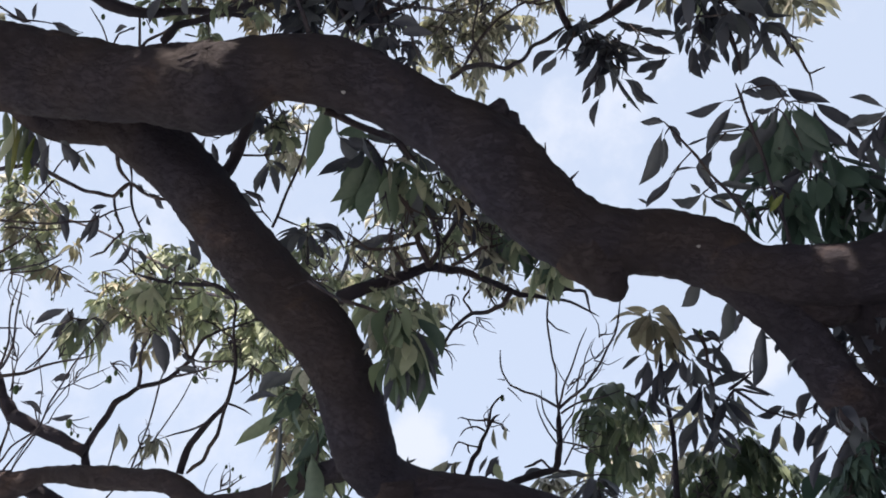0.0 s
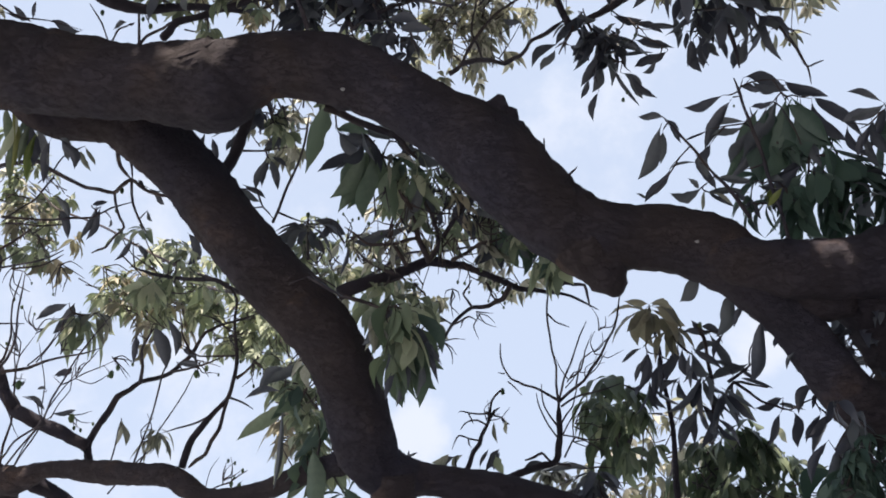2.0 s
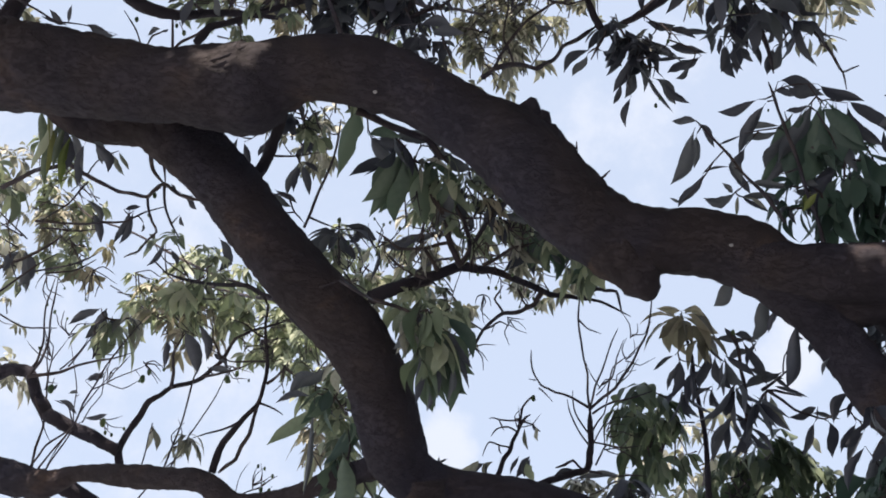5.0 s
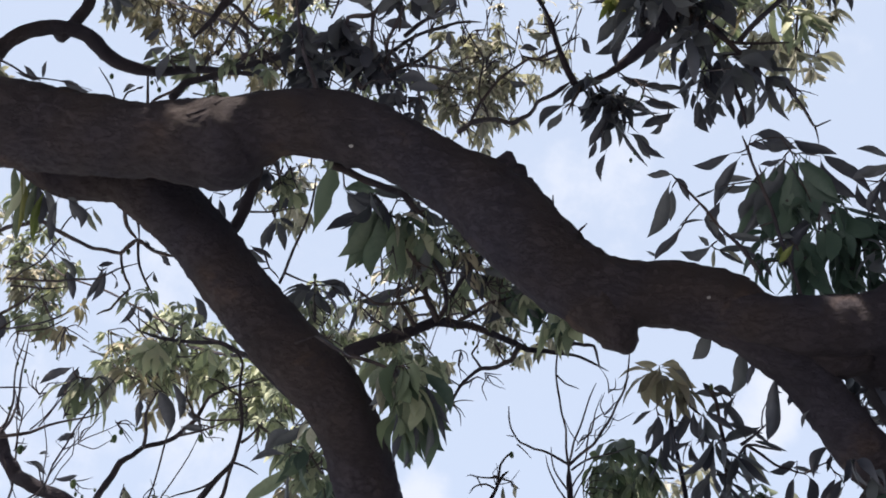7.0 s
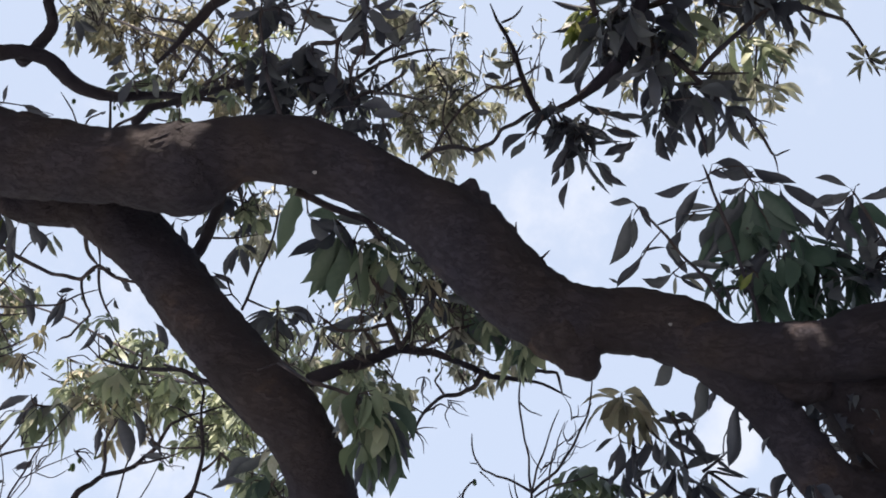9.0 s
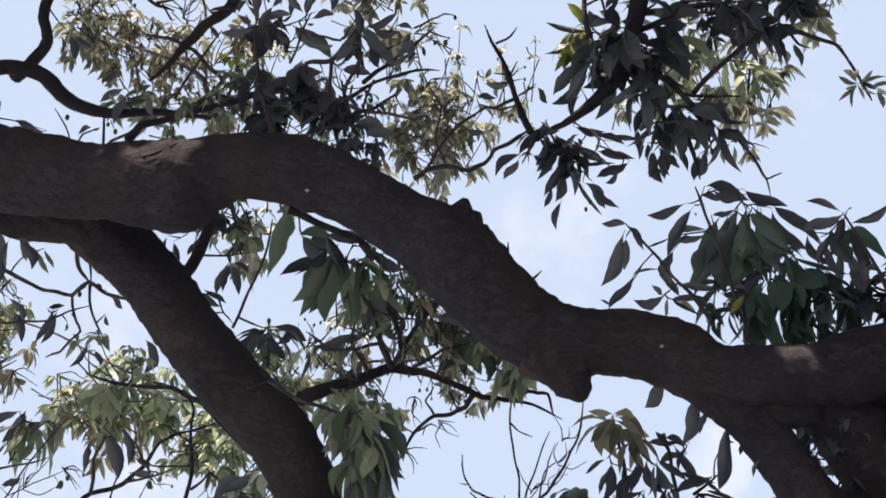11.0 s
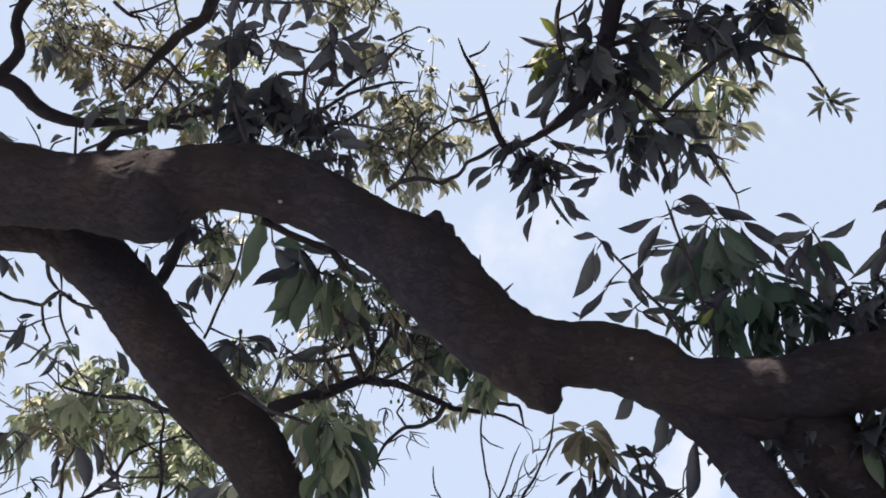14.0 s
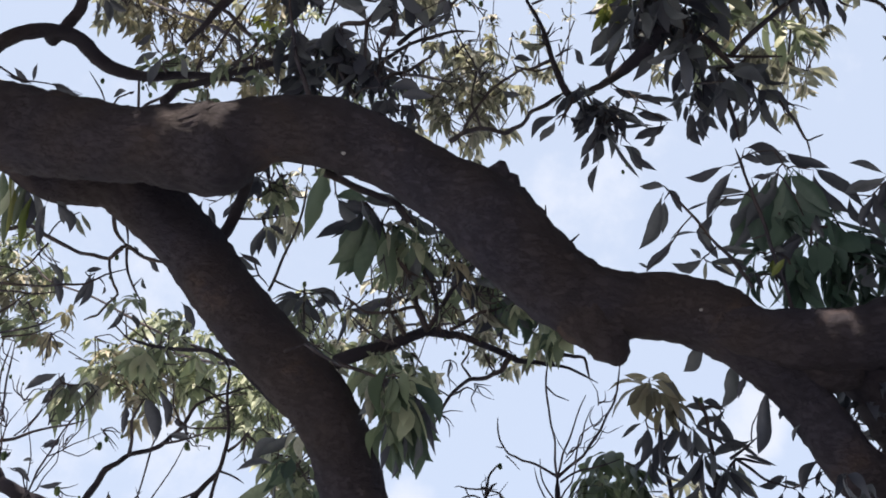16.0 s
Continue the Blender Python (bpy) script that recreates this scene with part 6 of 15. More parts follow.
shoot(second, (-0.647, 4.772, 3.681, 0.0039), (-0.682, 4.723, 3.727, 0.0032), (-0.734, 4.678, 3.811, 0.0026))
leaf(second, (-0.734, 4.678, 3.811), (-0.755, 4.765, 3.636), 0.053, 18, mat=OLIVE)
shoot(second, (-0.682, 4.494, 4.099, 0.0039), (-0.615, 4.477, 4.111, 0.0032), (-0.559, 4.463, 4.118, 0.0026))
leaf(second, (-0.559, 4.463, 4.118), (-0.595, 4.537, 3.989), 0.054, -22, mat=PALE)
shoot(second, (-0.708, 4.559, 4.016, 0.0060), (-0.687, 4.551, 4.001, 0.0050), (-0.659, 4.549, 3.995, 0.0040))
rosette(second, (-0.659, 4.549, 3.995), (-0.500, 0.333, -0.824), 8, 0.17, 0.9, seed=63, mat=GREEN, broad=1.4)
shoot(second, (-0.547, 4.599, 3.709, 0.0060), (-0.542, 4.617, 3.781, 0.0050), (-0.559, 4.635, 3.873, 0.0040))
rosette(second, (-0.559, 4.635, 3.873), (-0.174, 0.401, -0.921), 8, 0.17, 0.9, seed=64, mat=GREEN, broad=1.4)
shoot(second, (-0.588, 4.736, 3.683, 0.0060), (-0.599, 4.734, 3.714, 0.0050), (-0.609, 4.721, 3.750, 0.0040))
rosette(second, (-0.609, 4.721, 3.750), (0.000, 0.410, -0.934), 8, 0.16, 0.98, seed=65, mat=GREEN, broad=1.4)
shoot(second, (-0.615, 4.477, 4.111, 0.0060), (-0.600, 4.458, 4.133, 0.0050), (-0.584, 4.434, 4.159, 0.0040))
rosette(second, (-0.584, 4.434, 4.159), (-0.766, 0.205, -0.641), 6, 0.157, 0.56, seed=66, mat=PALE)

# foliage under the far end of the main limb
shoot(main, (-1.677, 3.514, 4.845, 0.0036), (-1.708, 3.510, 4.797, 0.0030), (-1.735, 3.525, 4.760, 0.0024))
leaf(main, (-1.735, 3.525, 4.760), (-1.822, 3.654, 4.554), 0.047, 18, mat=OLIVE)
shoot(main, (-1.708, 3.510, 4.797, 0.0036), (-1.706, 3.526, 4.767, 0.0030), (-1.701, 3.539, 4.741, 0.0024))
leaf(main, (-1.701, 3.539, 4.741), (-1.759, 3.681, 4.487), 0.044, -16, mat=OLIVE)
shoot(main, (-1.706, 3.526, 4.767, 0.0036), (-1.729, 3.520, 4.758, 0.0030), (-1.758, 3.525, 4.760, 0.0024))
leaf(main, (-1.758, 3.525, 4.760), (-1.760, 3.672, 4.538), 0.039, 12, mat=YOUNG)
leaf(main, (-1.712, 3.532, 4.750), (-1.732, 3.734, 4.559), 0.050, -21, mat=GREEN)
shoot(main, (-1.706, 3.526, 4.767, 0.0036), (-1.690, 3.536, 4.743, 0.0030), (-1.678, 3.552, 4.722, 0.0024))
leaf(main, (-1.678, 3.552, 4.722), (-1.719, 3.631, 4.535), 0.034, -23, mat=OLIVE)
shoot(main, (-1.690, 3.536, 4.743, 0.0036), (-1.692, 3.543, 4.732, 0.0030), (-1.689, 3.552, 4.722, 0.0024))
leaf(main, (-1.689, 3.552, 4.722), (-1.676, 3.661, 4.559), 0.064, 0)
shoot(main, (-1.729, 3.520, 4.758, 0.0036), (-1.751, 3.521, 4.764, 0.0030), (-1.781, 3.519, 4.769, 0.0024))
leaf(main, (-1.781, 3.519, 4.769), (-1.807, 3.666, 4.623), 0.043, -16, mat=OLIVE)
shoot(main, (-1.692, 3.543, 4.732, 0.0036), (-1.681, 3.559, 4.707, 0.0030), (-1.666, 3.572, 4.694, 0.0024))
leaf(main, (-1.666, 3.572, 4.694), (-1.608, 3.662, 4.560), 0.054, 19)
shoot(main, (-1.681, 3.559, 4.707, 0.0036), (-1.613, 3.593, 4.685, 0.0030), (-1.563, 3.598, 4.656, 0.0024))
leaf(main, (-1.563, 3.598, 4.656), (-1.502, 3.663, 4.547), 0.050, -5)
shoot(main, (-1.613, 3.593, 4.685, 0.0036), (-1.595, 3.586, 4.680, 0.0030), (-1.586, 3.585, 4.675, 0.0024))
leaf(main, (-1.586, 3.585, 4.675), (-1.535, 3.669, 4.595), 0.047, 11)
leaf(main, (-1.643, 3.572, 4.694), (-1.699, 3.700, 4.502), 0.039, -11, mat=YOUNG)
shoot(main, (-1.595, 3.586, 4.680, 0.0036), (-1.597, 3.595, 4.666, 0.0030), (-1.597, 3.598, 4.656, 0.0024))
leaf(main, (-1.597, 3.598, 4.656), (-1.621, 3.679, 4.486), 0.042, -12)
b12 = branch((-2.232, 4.255, 4.938, 0.0106), (-2.135, 4.200, 4.943, 0.0103), (-2.043, 4.148, 4.953, 0.0100), (-1.949, 4.107, 4.937, 0.0097), (-1.866, 4.090, 4.939, 0.0094), (-1.788, 4.077, 4.881, 0.0092), (-1.702, 4.046, 4.812, 0.0089), (-1.643, 4.039, 4.775, 0.0088), (-1.589, 4.045, 4.748, 0.0086), (-1.508, 4.004, 4.703, 0.0084), (-1.451, 4.024, 4.700, 0.0081), (-1.392, 3.943, 4.678, 0.0080), (-1.351, 3.930, 4.701, 0.0078), (-1.306, 3.917, 4.655, 0.0077), (-1.266, 3.925, 4.630, 0.0075), (-1.204, 3.890, 4.586, 0.0074), (-1.156, 3.897, 4.578, 0.0072))
shoot(b12, (-1.382, 3.768, 4.762, 0.0096), (-1.404, 3.855, 4.775, 0.0091), (-1.410, 3.925, 4.773, 0.0086), (-1.407, 4.001, 4.792, 0.0081), (-1.405, 4.090, 4.825, 0.0076))
shoot(b12, (-1.334, 3.779, 4.747, 0.0060), (-1.329, 3.788, 4.707, 0.0057), (-1.317, 3.800, 4.672, 0.0053), (-1.320, 3.854, 4.638, 0.0048))
shoot(b12, (-1.451, 4.176, 4.876, 0.0065), (-1.479, 4.177, 4.847, 0.0064), (-1.504, 4.189, 4.821, 0.0063), (-1.498, 4.232, 4.771, 0.0061), (-1.480, 4.248, 4.726, 0.0059), (-1.463, 4.279, 4.694, 0.0058), (-1.519, 4.331, 4.680, 0.0056), (-1.554, 4.347, 4.631, 0.0054), (-1.578, 4.328, 4.605, 0.0053), (-1.619, 4.362, 4.610, 0.0052))
shoot(b12, (-1.432, 4.173, 4.880, 0.0065), (-1.436, 4.216, 4.844, 0.0062), (-1.432, 4.257, 4.807, 0.0059), (-1.400, 4.277, 4.738, 0.0056), (-1.365, 4.310, 4.685, 0.0052))
shoot(b12, (-2.034, 4.266, 4.748, 0.0065), (-1.917, 4.269, 4.739, 0.0060), (-1.793, 4.255, 4.721, 0.0055), (-1.702, 4.248, 4.727, 0.0051), (-1.614, 4.256, 4.735, 0.0048), (-1.523, 4.237, 4.775, 0.0043), (-1.425, 4.228, 4.802, 0.0039))
shoot(b12, (-2.034, 4.400, 4.557, 0.0052), (-1.959, 4.397, 4.571, 0.0048), (-1.875, 4.375, 4.572, 0.0045), (-1.810, 4.367, 4.592, 0.0042), (-1.749, 4.355, 4.621, 0.0039))
shoot(b12, (-1.788, 4.161, 4.897, 0.0052), (-1.830, 4.180, 4.848, 0.0049), (-1.871, 4.203, 4.799, 0.0046), (-1.949, 4.223, 4.755, 0.0043), (-2.034, 4.280, 4.727, 0.0039))
shoot(b12, (-1.584, 4.249, 4.748, 0.0040), (-1.594, 4.240, 4.766, 0.0034), (-1.593, 4.236, 4.791, 0.0027))
leaf(b12, (-1.593, 4.236, 4.791), (-1.664, 4.308, 4.645), 0.038, -14)
shoot(b12, (-1.594, 4.240, 4.766, 0.0040), (-1.583, 4.238, 4.776, 0.0034), (-1.573, 4.239, 4.787, 0.0027))
leaf(b12, (-1.573, 4.239, 4.787), (-1.650, 4.340, 4.667), 0.038, -14)
shoot(b12, (-1.594, 4.240, 4.766, 0.0040), (-1.610, 4.239, 4.778, 0.0034), (-1.619, 4.236, 4.791, 0.0027))
leaf(b12, (-1.619, 4.236, 4.791), (-1.546, 4.242, 4.812), 0.026, 11)
shoot(b12, (-1.432, 4.173, 4.880, 0.0040), (-1.386, 4.185, 4.866, 0.0034), (-1.355, 4.191, 4.855, 0.0027))
leaf(b12, (-1.355, 4.191, 4.855), (-1.295, 4.198, 4.844), 0.024, -21)
shoot(b12, (-1.386, 4.185, 4.866, 0.0040), (-1.367, 4.192, 4.850, 0.0034), (-1.347, 4.199, 4.844, 0.0027))
leaf(b12, (-1.347, 4.199, 4.844), (-1.278, 4.224, 4.782), 0.034, 12)
shoot(b12, (-1.400, 4.277, 4.738, 0.0040), (-1.380, 4.264, 4.755, 0.0034), (-1.360, 4.251, 4.770, 0.0027))
leaf(b12, (-1.360, 4.251, 4.770), (-1.338, 4.277, 4.725), 0.020, -9)
shoot(b12, (-1.762, 4.253, 4.723, 0.0040), (-1.761, 4.250, 4.748, 0.0034), (-1.762, 4.243, 4.780, 0.0027))
leaf(b12, (-1.762, 4.243, 4.780), (-1.730, 4.329, 4.666), 0.042, -11)
shoot(b12, (-1.830, 4.180, 4.848, 0.0040), (-1.815, 4.195, 4.836, 0.0034), (-1.801, 4.206, 4.833, 0.0027))
leaf(b12, (-1.801, 4.206, 4.833), (-1.722, 4.271, 4.737), 0.036, -2)
shoot(b12, (-1.759, 4.067, 4.858, 0.0040), (-1.727, 4.061, 4.935, 0.0034), (-1.671, 4.087, 5.003, 0.0027))
leaf(b12, (-1.671, 4.087, 5.003), (-1.620, 4.149, 4.921), 0.028, -23, mat=PALE)
shoot(b12, (-1.690, 4.078, 4.981, 0.0040), (-1.670, 4.073, 4.993, 0.0034), (-1.645, 4.080, 5.014, 0.0027))
leaf(b12, (-1.645, 4.080, 5.014), (-1.598, 4.132, 4.940), 0.022, -16, mat=PALE)
shoot(b12, (-1.553, 4.243, 4.762, 0.0040), (-1.536, 4.253, 4.747, 0.0034), (-1.528, 4.273, 4.738, 0.0027))
leaf(b12, (-1.528, 4.273, 4.738), (-1.541, 4.294, 4.705), 0.015, 9)
shoot(b12, (-1.386, 4.185, 4.866, 0.0040), (-1.396, 4.175, 4.874, 0.0034), (-1.399, 4.169, 4.887, 0.0027))
leaf(b12, (-1.399, 4.169, 4.887), (-1.374, 4.193, 4.856), 0.018, 19)
fruit(b12, -1.503, 4.251, 4.770, 0.0097)
fruit(b12, -1.477, 4.199, 4.844, 0.0117)
clump(b12, (-2.459, 4.707, 5.195), 0.21, 0.18, 0.35, 7, 0.149, 0.75, OLIVE, 67, 8)
clump(b12, (-3.445, 6.748, 6.613), 0.29, 0.25, 0.52, 5, 0.169, 0.75, PALE, 68, 8)
clump(b12, (-2.490, 4.830, 5.030), 0.18, 0.12, 0.35, 3, 0.137, 0.75, OLIVE, 69, 8)
leaf(b12, (-2.328, 4.853, 5.010), (-2.371, 4.970, 4.841), 0.077, -12)
leaf(b12, (-2.343, 4.861, 4.998), (-2.299, 4.950, 4.880), 0.053, 0)
leaf(b12, (-2.343, 4.861, 4.998), (-2.435, 4.906, 4.887), 0.053, 8)
leaf(b12, (-2.314, 4.871, 4.986), (-2.339, 5.013, 4.834), 0.053, -1)
b13 = branch((-2.549, 4.933, 4.888, 0.0103), (-2.477, 4.891, 4.894, 0.0097), (-2.432, 4.902, 4.937, 0.0091), (-2.361, 4.898, 4.966, 0.0084), (-2.280, 4.862, 4.980, 0.0077), (-2.197, 4.854, 5.038, 0.0068), (-2.108, 4.807, 5.084, 0.0059))
shoot(b13, (-2.550, 5.022, 4.771, 0.0059), (-2.462, 5.088, 4.740, 0.0055), (-2.351, 5.112, 4.688, 0.0050), (-2.263, 5.118, 4.686, 0.0047), (-2.169, 5.109, 4.679, 0.0044))
shoot(b13, (-2.254, 4.793, 5.093, 0.0059), (-2.155, 4.773, 5.074, 0.0055), (-2.085, 4.823, 5.095, 0.0051), (-1.998, 4.792, 5.079, 0.0047), (-1.931, 4.805, 5.099, 0.0044))
shoot(b13, (-2.226, 4.936, 4.906, 0.0059), (-2.152, 4.932, 4.911, 0.0055), (-2.090, 4.958, 4.938, 0.0051), (-2.018, 4.915, 4.940, 0.0048), (-1.962, 4.901, 4.969, 0.0044))
shoot(b13, (-2.550, 5.004, 4.794, 0.0073), (-2.470, 5.009, 4.848, 0.0067), (-2.362, 4.924, 4.863, 0.0060), (-2.280, 4.926, 4.948, 0.0052), (-2.167, 4.876, 4.989, 0.0044))
clump(b13, (-3.768, 7.835, 6.093), 0.22, 0.22, 0.52, 6, 0.164, 0.75, PALE, 70, 8)
clump(b13, (-3.086, 7.118, 6.617), 0.22, 0.15, 0.52, 7, 0.159, 0.75, OLIVE, 71, 8)
clump(b13, (-3.767, 7.648, 6.342), 0.18, 0.22, 0.52, 4, 0.148, 0.75, PALE, 72, 8)
clump(b13, (-3.320, 5.507, 7.799), 0.24, 0.18, 0.52, 14, 0.141, 0.75, PALE, 73, 8)
clump(b13, (-3.484, 6.484, 6.962), 0.25, 0.21, 0.52, 11, 0.169, 0.75, PALE, 74, 8)
clump(b13, (-2.874, 4.815, 5.358), 0.24, 0.24, 0.35, 10, 0.161, 0.75, LEAF, 75, 8)
clump(b13, (-4.210, 7.472, 6.547), 0.31, 0.31, 0.52, 7, 0.185, 0.75, PALE, 76, 8)
leaf(main, (-1.580, 3.128, 4.853), (-1.646, 3.093, 4.899), 0.032, 14)
leaf(main, (-1.575, 3.128, 4.853), (-1.562, 3.093, 4.924), 0.023, -17)
leaf(main, (-1.584, 3.125, 4.857), (-1.678, 3.106, 4.876), 0.018, 5)
shoot(main, (-1.777, 3.060, 4.931, 0.0055), (-1.741, 3.089, 4.924, 0.0050), (-1.681, 3.076, 4.876, 0.0045), (-1.636, 3.112, 4.865, 0.0039), (-1.580, 3.131, 4.850, 0.0033))

# crown above the main limb: sunlit foliage behind, dark shoots in front
b14 = branch((-1.141, 3.372, 5.000, 0.0161), (-1.121, 3.384, 5.053, 0.0160), (-1.106, 3.397, 5.114, 0.0159), (-1.057, 3.418, 5.152, 0.0157), (-1.012, 3.453, 5.212, 0.0155), (-0.933, 3.468, 5.268, 0.0152), (-0.855, 3.504, 5.342, 0.0149), (-0.759, 3.553, 5.440, 0.0145), (-0.659, 3.584, 5.534, 0.0140), (-0.562, 3.609, 5.574, 0.0136), (-0.468, 3.674, 5.661, 0.0132))
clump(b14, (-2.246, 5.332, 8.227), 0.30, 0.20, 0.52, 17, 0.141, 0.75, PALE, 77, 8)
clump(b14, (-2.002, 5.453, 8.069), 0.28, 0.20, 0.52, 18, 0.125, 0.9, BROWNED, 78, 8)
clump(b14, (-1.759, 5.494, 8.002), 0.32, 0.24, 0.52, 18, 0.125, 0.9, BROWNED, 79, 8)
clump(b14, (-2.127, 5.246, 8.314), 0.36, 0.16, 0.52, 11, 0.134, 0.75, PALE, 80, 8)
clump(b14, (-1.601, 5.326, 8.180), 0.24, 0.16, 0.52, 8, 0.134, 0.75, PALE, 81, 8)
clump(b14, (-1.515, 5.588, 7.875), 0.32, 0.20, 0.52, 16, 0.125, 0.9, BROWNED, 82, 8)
clump(b14, (-1.296, 3.994, 5.974), 0.20, 0.10, 0.35, 7, 0.12, 0.9, OLIVE, 83, 8)
clump(b14, (-1.236, 5.440, 8.019), 0.10, 0.08, 0.3, 2, 0.12, 0.75, YOUNG, 84, 8)
clump(b14, (-0.927, 3.994, 5.943), 0.17, 0.11, 0.35, 7, 0.11, 0.9, BROWNED, 85, 8)
clump(b14, (-0.707, 3.645, 6.321), 0.14, 0.09, 0.35, 6, 0.151, 0.75, LEAF, 86, 8)
shoot(b14, (-1.276, 3.743, 5.557, 0.0040), (-1.270, 3.656, 5.530, 0.0033), (-1.264, 3.590, 5.521, 0.0026))
leaf(b14, (-1.264, 3.590, 5.521), (-1.322, 3.675, 5.407), 0.059, 21)
shoot(b14, (-1.267, 3.623, 5.526, 0.0040), (-1.232, 3.611, 5.515, 0.0033), (-1.188, 3.586, 5.519, 0.0026))
leaf(b14, (-1.188, 3.586, 5.519), (-1.146, 3.642, 5.433), 0.040, 8)
leaf(b14, (-1.424, 3.982, 5.998), (-1.551, 4.039, 5.952), 0.056, 19)
shoot(b14, (-1.668, 3.426, 5.936, 0.0044), (-1.688, 3.613, 6.063, 0.0037), (-1.697, 3.818, 6.208, 0.0030))
leaf(b14, (-1.697, 3.818, 6.208), (-1.672, 3.900, 6.110), 0.050, -24)
shoot(b14, (-1.696, 3.792, 6.190, 0.0044), (-1.727, 3.804, 6.200, 0.0037), (-1.748, 3.820, 6.210, 0.0030))
leaf(b14, (-1.748, 3.820, 6.210), (-1.747, 3.871, 6.125), 0.025, 22)
leaf(b14, (-1.683, 3.817, 6.208), (-1.580, 3.853, 6.145), 0.041, -12)
leaf(b14, (-1.453, 3.927, 6.063), (-1.540, 3.958, 6.019), 0.038, 6)
shoot(b14, (-0.881, 3.492, 5.317, 0.0039), (-0.890, 3.518, 5.349, 0.0032), (-0.890, 3.544, 5.389, 0.0026))
leaf(b14, (-0.890, 3.544, 5.389), (-0.827, 3.590, 5.331), 0.037, -17)
leaf(b14, (-1.591, 4.131, 5.843), (-1.550, 4.124, 5.857), 0.017, -19)
leaf(b14, (-1.661, 4.148, 5.830), (-1.590, 4.120, 5.852), 0.029, 13)
shoot(b14, (-1.532, 4.212, 5.745, 0.0071), (-1.525, 4.142, 5.805, 0.0065), (-1.534, 4.112, 5.907, 0.0059), (-1.521, 4.062, 5.916, 0.0057))
shoot(b14, (-1.547, 4.198, 5.763, 0.0085), (-1.525, 4.207, 5.803, 0.0081), (-1.494, 4.174, 5.809, 0.0077), (-1.453, 4.160, 5.823, 0.0071), (-1.411, 4.150, 5.839, 0.0066), (-1.365, 4.093, 5.815, 0.0061), (-1.336, 4.105, 5.851, 0.0057))
shoot(b14, (-1.674, 4.220, 5.749, 0.0057), (-1.682, 4.170, 5.769, 0.0054), (-1.714, 4.180, 5.849, 0.0051), (-1.720, 4.130, 5.861, 0.0049), (-1.738, 4.092, 5.879, 0.0046), (-1.777, 4.066, 5.933, 0.0043))
shoot(b14, (-1.674, 4.192, 5.781, 0.0057), (-1.650, 4.159, 5.796, 0.0053), (-1.642, 4.168, 5.852, 0.0050), (-1.597, 4.134, 5.837, 0.0046), (-1.562, 4.124, 5.849, 0.0043))
fruit(b14, -1.713, 4.094, 5.895, 0.0128)
shoot(b14, (-1.492, 4.094, 5.877, 0.0035), (-1.469, 4.130, 5.833, 0.0028))
fruit(b14, -1.469, 4.130, 5.833, 0.0128)
fruit(b14, -1.506, 4.108, 5.862, 0.0106)
fruit(b14, -1.393, 3.690, 6.328, 0.0106)
fruit(b14, -1.373, 3.707, 6.306, 0.0106)
shoot(b14, (-1.608, 3.121, 4.857, 0.0035), (-1.546, 3.193, 4.918, 0.0029), (-1.443, 3.292, 4.964, 0.0023))
leaf(b14, (-1.443, 3.292, 4.964), (-1.566, 3.266, 4.997), 0.048, 6)
shoot(b14, (-1.869, 3.705, 6.351, 0.0057), (-1.817, 3.695, 6.376, 0.0046), (-1.757, 3.671, 6.380, 0.0035))
shoot(b14, (-1.787, 3.683, 6.378, 0.0044), (-1.776, 3.662, 6.385, 0.0037), (-1.757, 3.652, 6.402, 0.0030))
leaf(b14, (-1.757, 3.652, 6.402), (-1.810, 3.724, 6.311), 0.046, -4)
b15 = branch((-1.071, 3.672, 5.411, 0.0115), (-1.021, 3.654, 5.455, 0.0113), (-0.976, 3.682, 5.537, 0.0111), (-0.914, 3.656, 5.594, 0.0109), (-0.854, 3.625, 5.652, 0.0107), (-0.931, 3.616, 5.746, 0.0105), (-1.015, 3.638, 5.884, 0.0103), (-1.069, 3.630, 5.911, 0.0101), (-1.121, 3.620, 5.942, 0.0100), (-1.213, 3.659, 6.007, 0.0098), (-1.296, 3.668, 6.042, 0.0096))
b16 = branch((-1.175, 3.600, 5.621, 0.0080), (-1.094, 3.560, 5.695, 0.0135), (-1.032, 3.508, 5.746, 0.0208), (-0.984, 3.495, 5.809, 0.0222), (-0.936, 3.455, 5.848, 0.0236), (-0.873, 3.421, 5.863, 0.0250), (-0.820, 3.398, 5.905, 0.0264), (-0.797, 3.362, 5.943, 0.0275), (-0.783, 3.351, 6.015, 0.0286), (-0.778, 3.293, 6.068, 0.0302), (-0.768, 3.262, 6.155, 0.0317))
shoot(b16, (-0.815, 3.377, 5.877, 0.0104), (-0.883, 3.399, 5.896, 0.0076), (-0.905, 3.390, 5.870, 0.0065))
shoot(b16, (-1.230, 3.346, 5.946, 0.0091), (-1.198, 3.382, 5.938, 0.0084), (-1.151, 3.385, 5.895, 0.0076), (-1.117, 3.405, 5.907, 0.0071), (-1.073, 3.398, 5.874, 0.0065))
shoot(b16, (-1.152, 3.377, 5.905, 0.0065), (-1.083, 3.378, 5.931, 0.0057), (-1.015, 3.361, 5.954, 0.0050), (-0.962, 3.336, 5.958, 0.0044), (-0.907, 3.313, 5.958, 0.0039))
shoot(b16, (-0.959, 3.315, 5.959, 0.0052), (-0.945, 3.356, 5.929, 0.0048), (-0.926, 3.364, 5.856, 0.0044), (-0.924, 3.402, 5.843, 0.0042), (-0.917, 3.433, 5.821, 0.0039))
